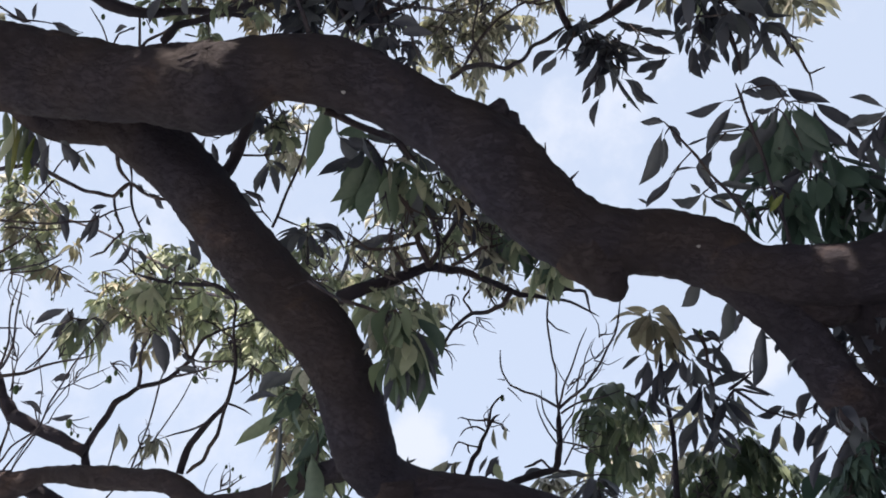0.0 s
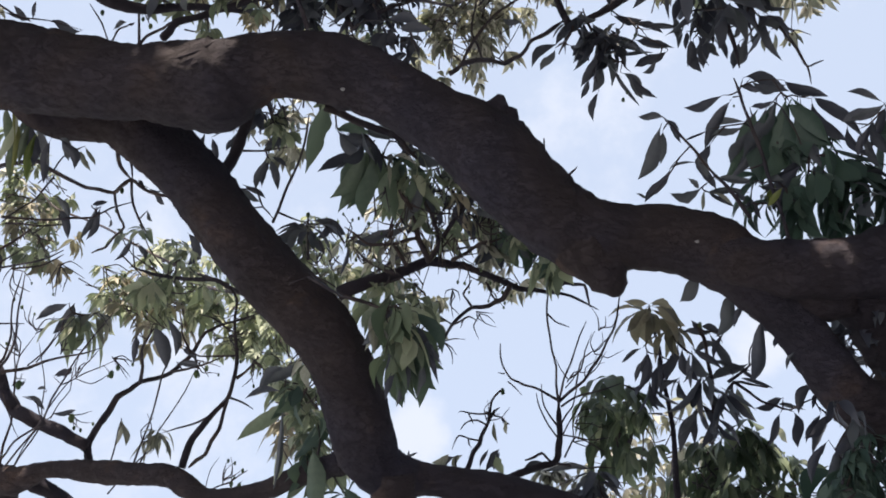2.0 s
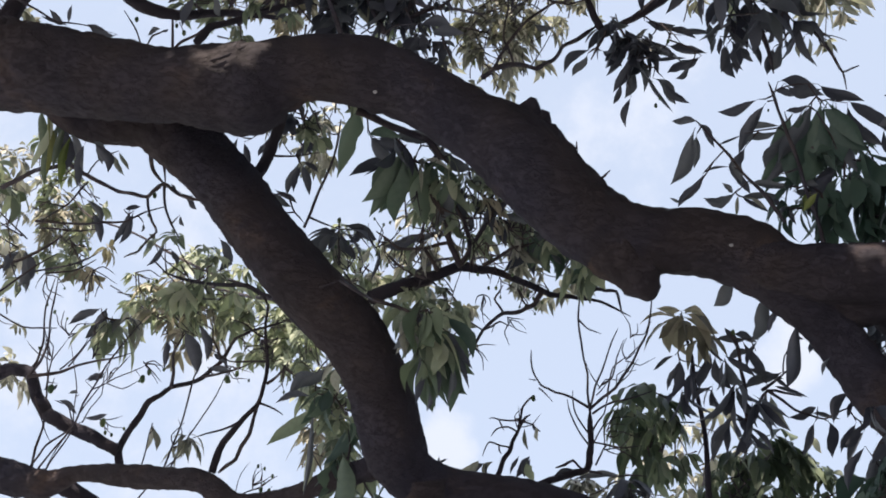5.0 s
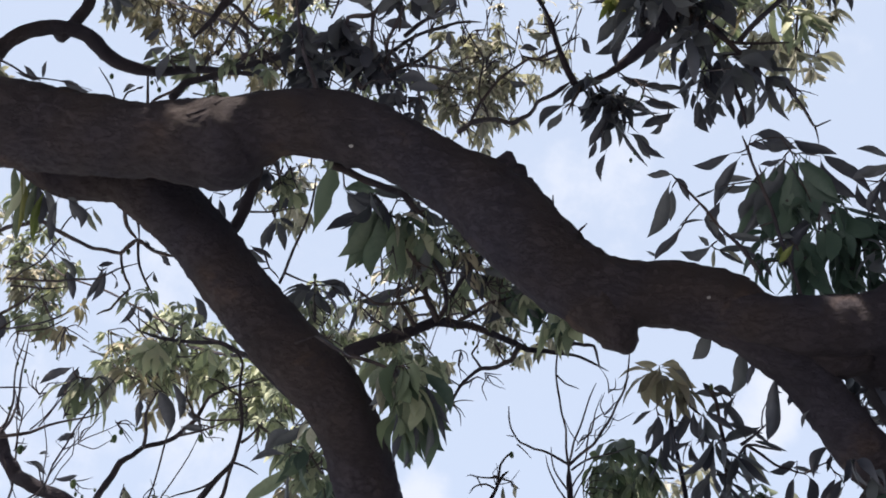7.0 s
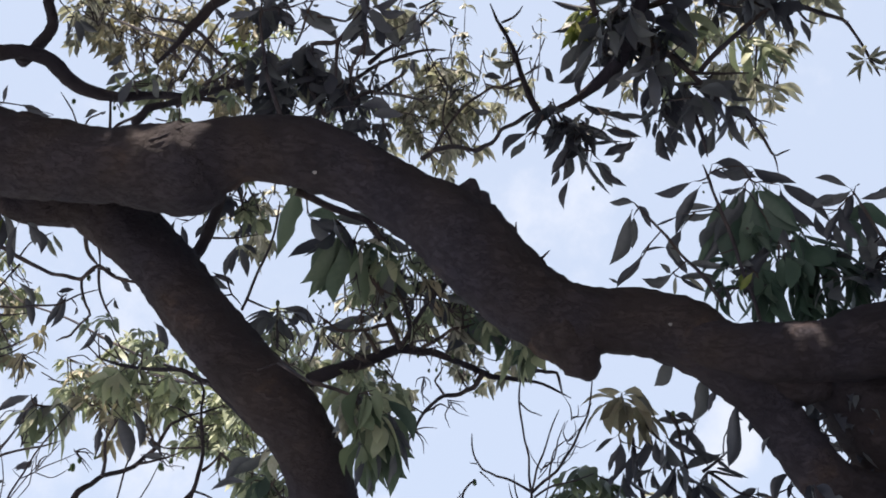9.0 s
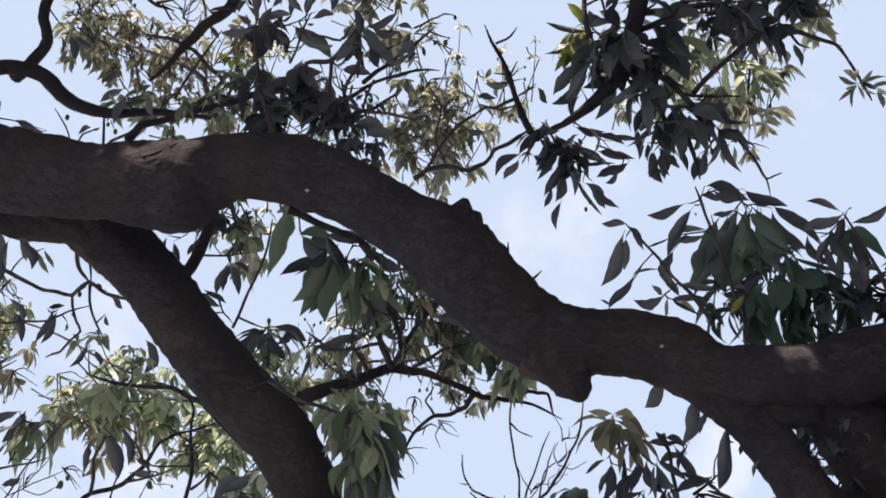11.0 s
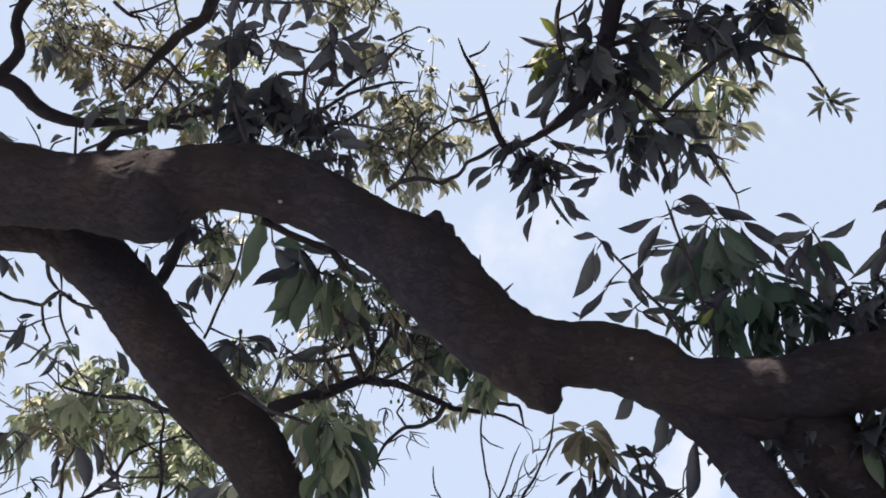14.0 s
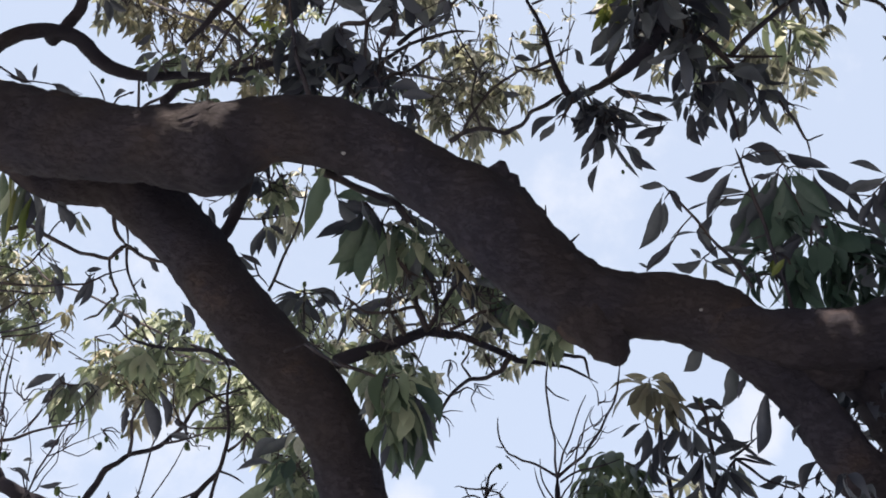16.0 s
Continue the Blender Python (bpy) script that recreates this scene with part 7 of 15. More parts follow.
shoot(b16, (-1.086, 3.425, 5.845, 0.0052), (-1.116, 3.394, 5.885, 0.0045), (-1.139, 3.359, 5.925, 0.0039))
shoot(b16, (-1.068, 3.664, 5.572, 0.0065), (-1.004, 3.594, 5.655, 0.0061), (-0.931, 3.530, 5.737, 0.0056), (-0.896, 3.501, 5.784, 0.0054), (-0.852, 3.447, 5.800, 0.0052))
shoot(b16, (-0.900, 3.638, 5.587, 0.0104), (-0.864, 3.657, 5.586, 0.0098), (-0.824, 3.662, 5.578, 0.0093), (-0.769, 3.663, 5.558, 0.0085), (-0.717, 3.671, 5.534, 0.0078))
leaf(b16, (-0.918, 3.390, 5.870), (-0.842, 3.392, 5.875), 0.026, -3)
leaf(b16, (-0.865, 3.456, 5.791), (-0.759, 3.449, 5.766), 0.039, -14)
shoot(b16, (-0.815, 3.377, 5.877, 0.0040), (-0.806, 3.388, 5.868, 0.0034), (-0.788, 3.392, 5.857, 0.0027))
leaf(b16, (-0.788, 3.392, 5.857), (-0.720, 3.420, 5.792), 0.033, -7)
shoot(b16, (-0.904, 3.438, 5.855, 0.0040), (-0.906, 3.437, 5.837, 0.0034), (-0.904, 3.433, 5.821, 0.0027))
leaf(b16, (-0.904, 3.433, 5.821), (-0.864, 3.471, 5.769), 0.028, -16)
shoot(b16, (-0.854, 3.625, 5.652, 0.0040), (-0.793, 3.571, 5.660, 0.0034), (-0.759, 3.545, 5.681, 0.0027))
leaf(b16, (-0.759, 3.545, 5.681), (-0.786, 3.578, 5.659), 0.017, -13)

# dark shoot above the limb
b17 = branch((-0.532, 3.256, 4.929, 0.0102), (-0.557, 3.227, 4.999, 0.0093), (-0.584, 3.190, 5.060, 0.0084), (-0.597, 3.156, 5.123, 0.0076), (-0.609, 3.128, 5.196, 0.0067), (-0.618, 3.083, 5.256, 0.0057), (-0.623, 3.046, 5.327, 0.0048))
rosette(b17, (-0.611, 3.192, 5.235), (0.003, 0.510, -0.883), 6, 0.208, 0.56, seed=87)
shoot(b17, (-0.621, 3.065, 5.291, 0.0036), (-0.618, 3.078, 5.327, 0.0030), (-0.625, 3.078, 5.367, 0.0024))
leaf(b17, (-0.625, 3.078, 5.367), (-0.763, 3.102, 5.344), 0.033, 4)
shoot(b17, (-0.618, 3.078, 5.327, 0.0036), (-0.617, 3.071, 5.349, 0.0030), (-0.621, 3.070, 5.375, 0.0024))
leaf(b17, (-0.621, 3.070, 5.375), (-0.651, 3.032, 5.437), 0.028, -17)
leaf(b17, (-0.613, 3.093, 5.349), (-0.553, 3.003, 5.403), 0.038, 9)
shoot(b17, (-0.617, 3.071, 5.349, 0.0036), (-0.622, 3.057, 5.365, 0.0030), (-0.621, 3.055, 5.393, 0.0024))
leaf(b17, (-0.621, 3.055, 5.393), (-0.580, 2.953, 5.486), 0.047, 8)
shoot(b17, (-0.609, 3.128, 5.196, 0.0036), (-0.605, 3.154, 5.225, 0.0030), (-0.600, 3.176, 5.252, 0.0024))
leaf(b17, (-0.600, 3.176, 5.252), (-0.549, 3.295, 5.092), 0.074, 10)
shoot(b17, (-0.603, 3.142, 5.159, 0.0036), (-0.591, 3.171, 5.187, 0.0030), (-0.588, 3.207, 5.217, 0.0024))
leaf(b17, (-0.588, 3.207, 5.217), (-0.640, 3.300, 5.078), 0.063, 7)
b18 = branch((-0.360, 3.321, 4.992, 0.0114), (-0.401, 3.298, 5.072, 0.0112), (-0.432, 3.238, 5.118, 0.0111), (-0.420, 3.212, 5.193, 0.0109), (-0.416, 3.178, 5.261, 0.0108), (-0.362, 3.162, 5.252, 0.0107), (-0.310, 3.159, 5.260, 0.0105), (-0.258, 3.127, 5.319, 0.0104), (-0.209, 3.096, 5.387, 0.0102))
shoot(b18, (-0.617, 3.071, 5.349, 0.0036), (-0.547, 3.070, 5.356, 0.0030), (-0.474, 3.066, 5.368, 0.0024))
leaf(b18, (-0.474, 3.066, 5.368), (-0.311, 3.165, 5.267), 0.081, -11)
shoot(b18, (-0.233, 3.112, 5.353, 0.0036), (-0.220, 3.085, 5.353, 0.0030), (-0.196, 3.056, 5.355, 0.0024))
leaf(b18, (-0.196, 3.056, 5.355), (-0.291, 3.135, 5.215), 0.071, 23)
shoot(b18, (-0.220, 3.085, 5.353, 0.0036), (-0.198, 3.087, 5.339, 0.0030), (-0.184, 3.078, 5.329, 0.0024))
leaf(b18, (-0.184, 3.078, 5.329), (-0.061, 3.172, 5.229), 0.061, -3)
shoot(b18, (-0.198, 3.087, 5.339, 0.0036), (-0.186, 3.088, 5.328, 0.0030), (-0.172, 3.085, 5.320, 0.0024))
leaf(b18, (-0.172, 3.085, 5.320), (-0.117, 3.166, 5.221), 0.053, -18)
shoot(b18, (-0.186, 3.088, 5.328, 0.0036), (-0.171, 3.072, 5.342, 0.0030), (-0.156, 3.049, 5.360, 0.0024))
leaf(b18, (-0.156, 3.049, 5.360), (-0.026, 3.082, 5.358), 0.048, 4)
shoot(b18, (-0.171, 3.072, 5.342, 0.0036), (-0.180, 3.062, 5.348, 0.0030), (-0.184, 3.055, 5.355, 0.0024))
leaf(b18, (-0.184, 3.055, 5.355), (-0.041, 3.016, 5.396), 0.038, -7)
shoot(b18, (-0.180, 3.062, 5.348, 0.0036), (-0.196, 3.040, 5.381, 0.0030), (-0.227, 3.007, 5.414, 0.0024))
leaf(b18, (-0.227, 3.007, 5.414), (-0.187, 3.067, 5.308), 0.044, -5)
shoot(b18, (-0.511, 3.068, 5.362, 0.0036), (-0.447, 3.049, 5.371, 0.0030), (-0.398, 3.046, 5.383, 0.0024))
leaf(b18, (-0.398, 3.046, 5.383), (-0.305, 3.015, 5.384), 0.035, 9)
shoot(b18, (-0.447, 3.049, 5.371, 0.0036), (-0.419, 3.038, 5.389, 0.0030), (-0.371, 3.023, 5.407, 0.0024))
leaf(b18, (-0.371, 3.023, 5.407), (-0.300, 3.025, 5.387), 0.026, 4)
leaf(b18, (-0.463, 3.065, 5.368), (-0.406, 3.092, 5.356), 0.024, -13)
shoot(b18, (-0.547, 3.070, 5.356, 0.0036), (-0.551, 3.084, 5.345, 0.0030), (-0.555, 3.097, 5.339, 0.0024))
leaf(b18, (-0.555, 3.097, 5.339), (-0.481, 3.115, 5.326), 0.029, -13)
shoot(b18, (-0.447, 3.049, 5.371, 0.0036), (-0.423, 3.086, 5.342, 0.0030), (-0.404, 3.105, 5.317, 0.0024))
leaf(b18, (-0.404, 3.105, 5.317), (-0.304, 3.114, 5.303), 0.037, 0)
shoot(b18, (-0.310, 3.159, 5.260, 0.0036), (-0.291, 3.167, 5.237, 0.0030), (-0.274, 3.178, 5.223, 0.0024))
leaf(b18, (-0.274, 3.178, 5.223), (-0.147, 3.190, 5.213), 0.047, 9)
shoot(b18, (-0.291, 3.167, 5.237, 0.0036), (-0.276, 3.160, 5.238, 0.0030), (-0.252, 3.159, 5.243, 0.0024))
leaf(b18, (-0.252, 3.159, 5.243), (-0.206, 3.123, 5.274), 0.024, 9)
shoot(b18, (-0.419, 3.038, 5.389, 0.0036), (-0.418, 3.051, 5.377, 0.0030), (-0.416, 3.060, 5.370, 0.0024))
leaf(b18, (-0.416, 3.060, 5.370), (-0.382, 3.060, 5.371), 0.013, -7)
shoot(b18, (-0.511, 3.068, 5.362, 0.0036), (-0.515, 3.062, 5.372, 0.0030), (-0.521, 3.057, 5.381, 0.0024))
leaf(b18, (-0.521, 3.057, 5.381), (-0.476, 3.044, 5.403), 0.020, -23)
shoot(b18, (-0.622, 3.057, 5.365, 0.0036), (-0.609, 3.059, 5.376, 0.0030), (-0.603, 3.054, 5.392, 0.0024))
leaf(b18, (-0.603, 3.054, 5.392), (-0.473, 3.041, 5.399), 0.039, 15)
shoot(b18, (-0.419, 3.038, 5.389, 0.0036), (-0.387, 2.988, 5.438, 0.0030), (-0.384, 2.950, 5.491, 0.0024))
leaf(b18, (-0.384, 2.950, 5.491), (-0.417, 3.038, 5.398), 0.048, 7)
shoot(b18, (-0.385, 2.969, 5.465, 0.0036), (-0.364, 2.957, 5.471, 0.0030), (-0.338, 2.948, 5.490, 0.0024))
leaf(b18, (-0.338, 2.948, 5.490), (-0.315, 3.042, 5.426), 0.043, 9)
shoot(b18, (-0.364, 2.957, 5.471, 0.0036), (-0.328, 2.946, 5.474, 0.0030), (-0.303, 2.946, 5.489, 0.0024))
leaf(b18, (-0.303, 2.946, 5.489), (-0.311, 3.002, 5.393), 0.030, 22)
shoot(b18, (-0.385, 2.969, 5.465, 0.0036), (-0.425, 2.959, 5.471, 0.0030), (-0.477, 2.955, 5.494, 0.0024))
leaf(b18, (-0.477, 2.955, 5.494), (-0.429, 3.029, 5.405), 0.042, -6)
shoot(b18, (-0.425, 2.959, 5.471, 0.0036), (-0.462, 2.968, 5.479, 0.0030), (-0.488, 2.963, 5.485, 0.0024))
leaf(b18, (-0.488, 2.963, 5.485), (-0.560, 3.037, 5.447), 0.038, 9)
shoot(b18, (-0.418, 3.195, 5.227, 0.0036), (-0.447, 3.201, 5.223, 0.0030), (-0.483, 3.194, 5.223, 0.0024))
leaf(b18, (-0.483, 3.194, 5.223), (-0.343, 3.176, 5.207), 0.052, -13)
leaf(b18, (-0.414, 3.182, 5.230), (-0.482, 3.300, 5.117), 0.069, 22)
shoot(b18, (-0.418, 3.195, 5.227, 0.0036), (-0.407, 3.190, 5.223, 0.0030), (-0.390, 3.189, 5.221, 0.0024))
leaf(b18, (-0.390, 3.189, 5.221), (-0.377, 3.325, 5.079), 0.077, -22)
shoot(b18, (-0.447, 3.201, 5.223, 0.0036), (-0.466, 3.199, 5.217, 0.0030), (-0.483, 3.201, 5.214, 0.0024))
leaf(b18, (-0.483, 3.201, 5.214), (-0.548, 3.246, 5.125), 0.045, -21)
shoot(b18, (-0.362, 3.162, 5.252, 0.0036), (-0.351, 3.176, 5.230, 0.0030), (-0.344, 3.194, 5.211, 0.0024))
leaf(b18, (-0.344, 3.194, 5.211), (-0.318, 3.335, 5.058), 0.076, 1)
leaf(b18, (-0.425, 3.214, 5.195), (-0.436, 3.356, 5.076), 0.067, 3, mat=PALE)
leaf(b18, (-0.169, 3.172, 4.841), (-0.037, 3.176, 4.840), 0.048, 3)
shoot(b18, (-0.360, 3.321, 4.992, 0.0034), (-0.306, 3.219, 4.932, 0.0029), (-0.213, 3.153, 4.867, 0.0023))
leaf(b18, (-0.213, 3.153, 4.867), (-0.081, 3.176, 4.863), 0.050, 16)
shoot(b18, (-0.186, 3.088, 5.328, 0.0036), (-0.122, 3.131, 5.277, 0.0030), (-0.089, 3.166, 5.222, 0.0024))
leaf(b18, (-0.089, 3.166, 5.222), (0.026, 3.092, 5.245), 0.024, 10)
shoot(b18, (-0.122, 3.131, 5.277, 0.0036), (-0.064, 3.114, 5.294, 0.0030), (0.026, 3.075, 5.315, 0.0024))
leaf(b18, (0.026, 3.075, 5.315), (0.004, 3.141, 5.232), 0.039, -1)
shoot(b18, (-0.004, 3.088, 5.308, 0.0036), (0.003, 3.079, 5.318, 0.0030), (0.014, 3.061, 5.333, 0.0024))
leaf(b18, (0.014, 3.061, 5.333), (-0.043, 3.124, 5.245), 0.043, -14)
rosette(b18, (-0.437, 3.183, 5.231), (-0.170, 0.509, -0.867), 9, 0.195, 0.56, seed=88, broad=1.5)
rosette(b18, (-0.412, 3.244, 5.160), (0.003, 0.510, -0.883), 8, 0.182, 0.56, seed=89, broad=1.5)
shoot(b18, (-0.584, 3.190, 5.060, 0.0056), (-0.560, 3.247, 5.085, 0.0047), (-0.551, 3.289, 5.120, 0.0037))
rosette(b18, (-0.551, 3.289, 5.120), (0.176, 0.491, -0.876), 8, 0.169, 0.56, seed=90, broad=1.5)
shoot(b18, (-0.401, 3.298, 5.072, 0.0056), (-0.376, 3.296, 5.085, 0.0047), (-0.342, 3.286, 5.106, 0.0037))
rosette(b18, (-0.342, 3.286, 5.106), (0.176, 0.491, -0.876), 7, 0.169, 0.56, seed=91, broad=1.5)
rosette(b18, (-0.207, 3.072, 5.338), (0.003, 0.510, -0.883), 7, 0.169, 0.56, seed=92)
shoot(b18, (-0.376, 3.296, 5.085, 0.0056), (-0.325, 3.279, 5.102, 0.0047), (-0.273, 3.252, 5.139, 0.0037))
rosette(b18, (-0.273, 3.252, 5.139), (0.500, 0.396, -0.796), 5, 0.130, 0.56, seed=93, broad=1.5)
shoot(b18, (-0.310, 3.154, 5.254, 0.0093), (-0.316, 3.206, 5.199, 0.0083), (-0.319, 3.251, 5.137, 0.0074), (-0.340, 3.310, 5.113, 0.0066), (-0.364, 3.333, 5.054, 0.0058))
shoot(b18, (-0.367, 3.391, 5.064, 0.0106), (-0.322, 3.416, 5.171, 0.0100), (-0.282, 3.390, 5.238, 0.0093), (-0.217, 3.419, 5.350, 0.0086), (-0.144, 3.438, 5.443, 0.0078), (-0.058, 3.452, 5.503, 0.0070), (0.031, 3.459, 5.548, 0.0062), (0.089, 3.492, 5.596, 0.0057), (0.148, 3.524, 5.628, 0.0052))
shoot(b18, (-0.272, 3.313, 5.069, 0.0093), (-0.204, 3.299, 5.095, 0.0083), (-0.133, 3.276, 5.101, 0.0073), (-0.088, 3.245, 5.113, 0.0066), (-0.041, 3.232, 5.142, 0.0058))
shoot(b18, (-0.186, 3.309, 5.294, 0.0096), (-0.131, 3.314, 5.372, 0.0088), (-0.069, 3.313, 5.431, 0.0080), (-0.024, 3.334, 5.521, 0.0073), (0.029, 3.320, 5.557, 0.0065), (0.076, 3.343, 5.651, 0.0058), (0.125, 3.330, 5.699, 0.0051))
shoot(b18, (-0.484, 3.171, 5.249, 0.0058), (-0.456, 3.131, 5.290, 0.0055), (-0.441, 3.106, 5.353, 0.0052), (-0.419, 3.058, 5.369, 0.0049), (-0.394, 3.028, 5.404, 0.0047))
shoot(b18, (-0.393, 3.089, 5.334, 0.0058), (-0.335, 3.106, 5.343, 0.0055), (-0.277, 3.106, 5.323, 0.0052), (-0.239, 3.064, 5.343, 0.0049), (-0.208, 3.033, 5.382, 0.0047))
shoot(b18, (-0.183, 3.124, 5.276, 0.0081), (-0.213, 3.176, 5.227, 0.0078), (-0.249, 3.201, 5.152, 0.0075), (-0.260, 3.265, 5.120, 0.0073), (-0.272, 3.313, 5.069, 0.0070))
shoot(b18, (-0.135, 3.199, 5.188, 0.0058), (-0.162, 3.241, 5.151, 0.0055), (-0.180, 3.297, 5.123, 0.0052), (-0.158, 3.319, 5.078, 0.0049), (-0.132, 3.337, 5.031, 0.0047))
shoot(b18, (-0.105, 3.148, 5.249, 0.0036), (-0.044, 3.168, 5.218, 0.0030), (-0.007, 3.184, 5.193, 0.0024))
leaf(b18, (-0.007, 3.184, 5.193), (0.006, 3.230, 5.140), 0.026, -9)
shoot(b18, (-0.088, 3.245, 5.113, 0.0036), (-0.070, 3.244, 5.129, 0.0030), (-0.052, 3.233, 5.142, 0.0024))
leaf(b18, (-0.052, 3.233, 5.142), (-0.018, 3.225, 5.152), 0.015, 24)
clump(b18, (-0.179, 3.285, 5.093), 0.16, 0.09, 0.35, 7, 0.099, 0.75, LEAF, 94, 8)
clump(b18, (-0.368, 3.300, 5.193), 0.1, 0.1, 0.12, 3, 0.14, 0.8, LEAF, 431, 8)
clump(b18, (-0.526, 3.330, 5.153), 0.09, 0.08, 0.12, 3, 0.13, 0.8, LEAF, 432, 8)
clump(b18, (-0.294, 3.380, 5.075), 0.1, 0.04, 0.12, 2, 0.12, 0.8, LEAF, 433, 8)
clump(b18, (-0.697, 3.354, 5.135), 0.28, 0.07, 0.35, 7, 0.105, 0.9, OLIVE, 95, 8)
clump(b18, (-0.652, 4.753, 6.597), 0.33, 0.08, 0.52, 10, 0.138, 0.75, PALE, 96, 8)
clump(b18, (-0.917, 5.300, 7.682), 0.22, 0.14, 0.3, 6, 0.13, 0.9, OLIVE, 451, 8)
clump(b18, (-1.110, 5.200, 7.978), 0.2, 0.14, 0.3, 5, 0.13, 0.9, BROWNED, 452, 8)
clump(b18, (-0.558, 4.600, 6.297), 0.2, 0.06, 0.3, 5, 0.12, 0.9, OLIVE, 453, 8)
clump(b18, (-0.320, 4.600, 6.280), 0.16, 0.07, 0.3, 4, 0.12, 0.9, OLIVE, 454, 8)
clump(b18, (-1.197, 5.200, 7.192), 0.16, 0.08, 0.3, 4, 0.12, 0.9, BROWNED, 455, 8)

# pale spray beside it, over the bend of the limb
b19 = branch((0.032, 3.351, 4.773, 0.0113), (0.059, 3.357, 4.801, 0.0112), (0.083, 3.382, 4.853, 0.0111), (0.122, 3.411, 4.895, 0.0110), (0.162, 3.448, 4.939, 0.0108), (0.215, 3.525, 5.007, 0.0107), (0.264, 3.559, 5.023, 0.0105), (0.303, 3.585, 5.075, 0.0104), (0.346, 3.633, 5.146, 0.0102), (0.370, 3.628, 5.180, 0.0101), (0.396, 3.672, 5.268, 0.0100), (0.461, 3.706, 5.340, 0.0097), (0.514, 3.745, 5.424, 0.0095), (0.564, 3.756, 5.481, 0.0093))
shoot(b19, (0.191, 4.026, 5.509, 0.0055), (0.171, 4.006, 5.575, 0.0054), (0.143, 3.946, 5.597, 0.0052), (0.152, 3.908, 5.677, 0.0051), (0.168, 3.845, 5.730, 0.0049), (0.120, 3.769, 5.765, 0.0047), (0.075, 3.722, 5.835, 0.0045), (0.051, 3.677, 5.926, 0.0043), (0.031, 3.611, 5.995, 0.0041))
shoot(b19, (0.101, 4.042, 5.499, 0.0082), (0.130, 4.023, 5.561, 0.0079), (0.163, 3.971, 5.585, 0.0076), (0.206, 3.916, 5.610, 0.0073), (0.256, 3.882, 5.652, 0.0070), (0.324, 3.857, 5.690, 0.0066), (0.391, 3.812, 5.701, 0.0063), (0.447, 3.829, 5.701, 0.0060), (0.499, 3.802, 5.693, 0.0057), (0.556, 3.810, 5.724, 0.0055))
shoot(b19, (0.031, 3.592, 6.015, 0.0055), (0.073, 3.574, 6.021, 0.0050), (0.113, 3.564, 6.047, 0.0046), (0.148, 3.554, 6.054, 0.0042), (0.180, 3.526, 6.045, 0.0039), (0.227, 3.543, 6.055, 0.0034))
shoot(b19, (0.100, 3.598, 6.003, 0.0055), (0.134, 3.603, 5.989, 0.0048), (0.169, 3.627, 5.999, 0.0042), (0.210, 3.616, 5.974, 0.0034))
fruit(b19, 0.230, 3.550, 6.047, 0.0103)
shoot(b19, (0.201, 3.616, 5.974, 0.0034), (0.185, 3.633, 5.956, 0.0027))
fruit(b19, 0.185, 3.633, 5.956, 0.0144)
leaf(b19, (0.060, 3.645, 5.953), (0.088, 3.683, 5.914), 0.022, 2)
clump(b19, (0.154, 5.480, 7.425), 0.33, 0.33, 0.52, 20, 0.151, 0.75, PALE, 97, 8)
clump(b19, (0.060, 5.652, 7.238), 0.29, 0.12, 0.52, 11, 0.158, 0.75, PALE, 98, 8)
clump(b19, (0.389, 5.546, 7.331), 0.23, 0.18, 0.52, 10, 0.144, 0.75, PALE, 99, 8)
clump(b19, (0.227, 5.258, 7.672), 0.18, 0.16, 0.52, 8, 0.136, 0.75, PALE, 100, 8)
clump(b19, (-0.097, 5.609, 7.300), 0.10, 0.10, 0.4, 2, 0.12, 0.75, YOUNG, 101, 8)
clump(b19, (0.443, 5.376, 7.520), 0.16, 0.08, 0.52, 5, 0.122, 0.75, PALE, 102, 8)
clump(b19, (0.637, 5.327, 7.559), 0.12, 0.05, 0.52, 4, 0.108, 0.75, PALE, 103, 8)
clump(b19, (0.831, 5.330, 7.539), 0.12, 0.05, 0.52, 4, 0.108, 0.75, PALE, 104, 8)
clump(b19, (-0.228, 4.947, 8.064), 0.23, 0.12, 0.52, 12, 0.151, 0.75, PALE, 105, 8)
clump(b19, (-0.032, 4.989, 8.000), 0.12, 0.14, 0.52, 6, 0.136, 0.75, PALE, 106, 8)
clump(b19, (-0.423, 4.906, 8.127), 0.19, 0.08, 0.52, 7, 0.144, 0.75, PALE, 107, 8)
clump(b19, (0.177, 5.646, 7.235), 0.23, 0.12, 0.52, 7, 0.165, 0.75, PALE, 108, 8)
leaf(b19, (0.031, 3.602, 6.005), (-0.051, 3.582, 6.021), 0.031, -1)
shoot(b19, (0.256, 3.882, 5.652, 0.0043), (0.271, 3.892, 5.648, 0.0036), (0.284, 3.896, 5.648, 0.0029))
leaf(b19, (0.284, 3.896, 5.648), (0.380, 3.906, 5.622), 0.036, 1)
shoot(b19, (0.357, 3.835, 5.695, 0.0043), (0.350, 3.815, 5.717, 0.0036), (0.337, 3.803, 5.750, 0.0029))
leaf(b19, (0.337, 3.803, 5.750), (0.433, 3.800, 5.750), 0.035, 21)
shoot(b19, (0.051, 3.677, 5.926, 0.0043), (0.005, 3.676, 5.916, 0.0036), (-0.049, 3.687, 5.914, 0.0029))
leaf(b19, (-0.049, 3.687, 5.914), (-0.061, 3.732, 5.842), 0.030, -2, mat=PALE)
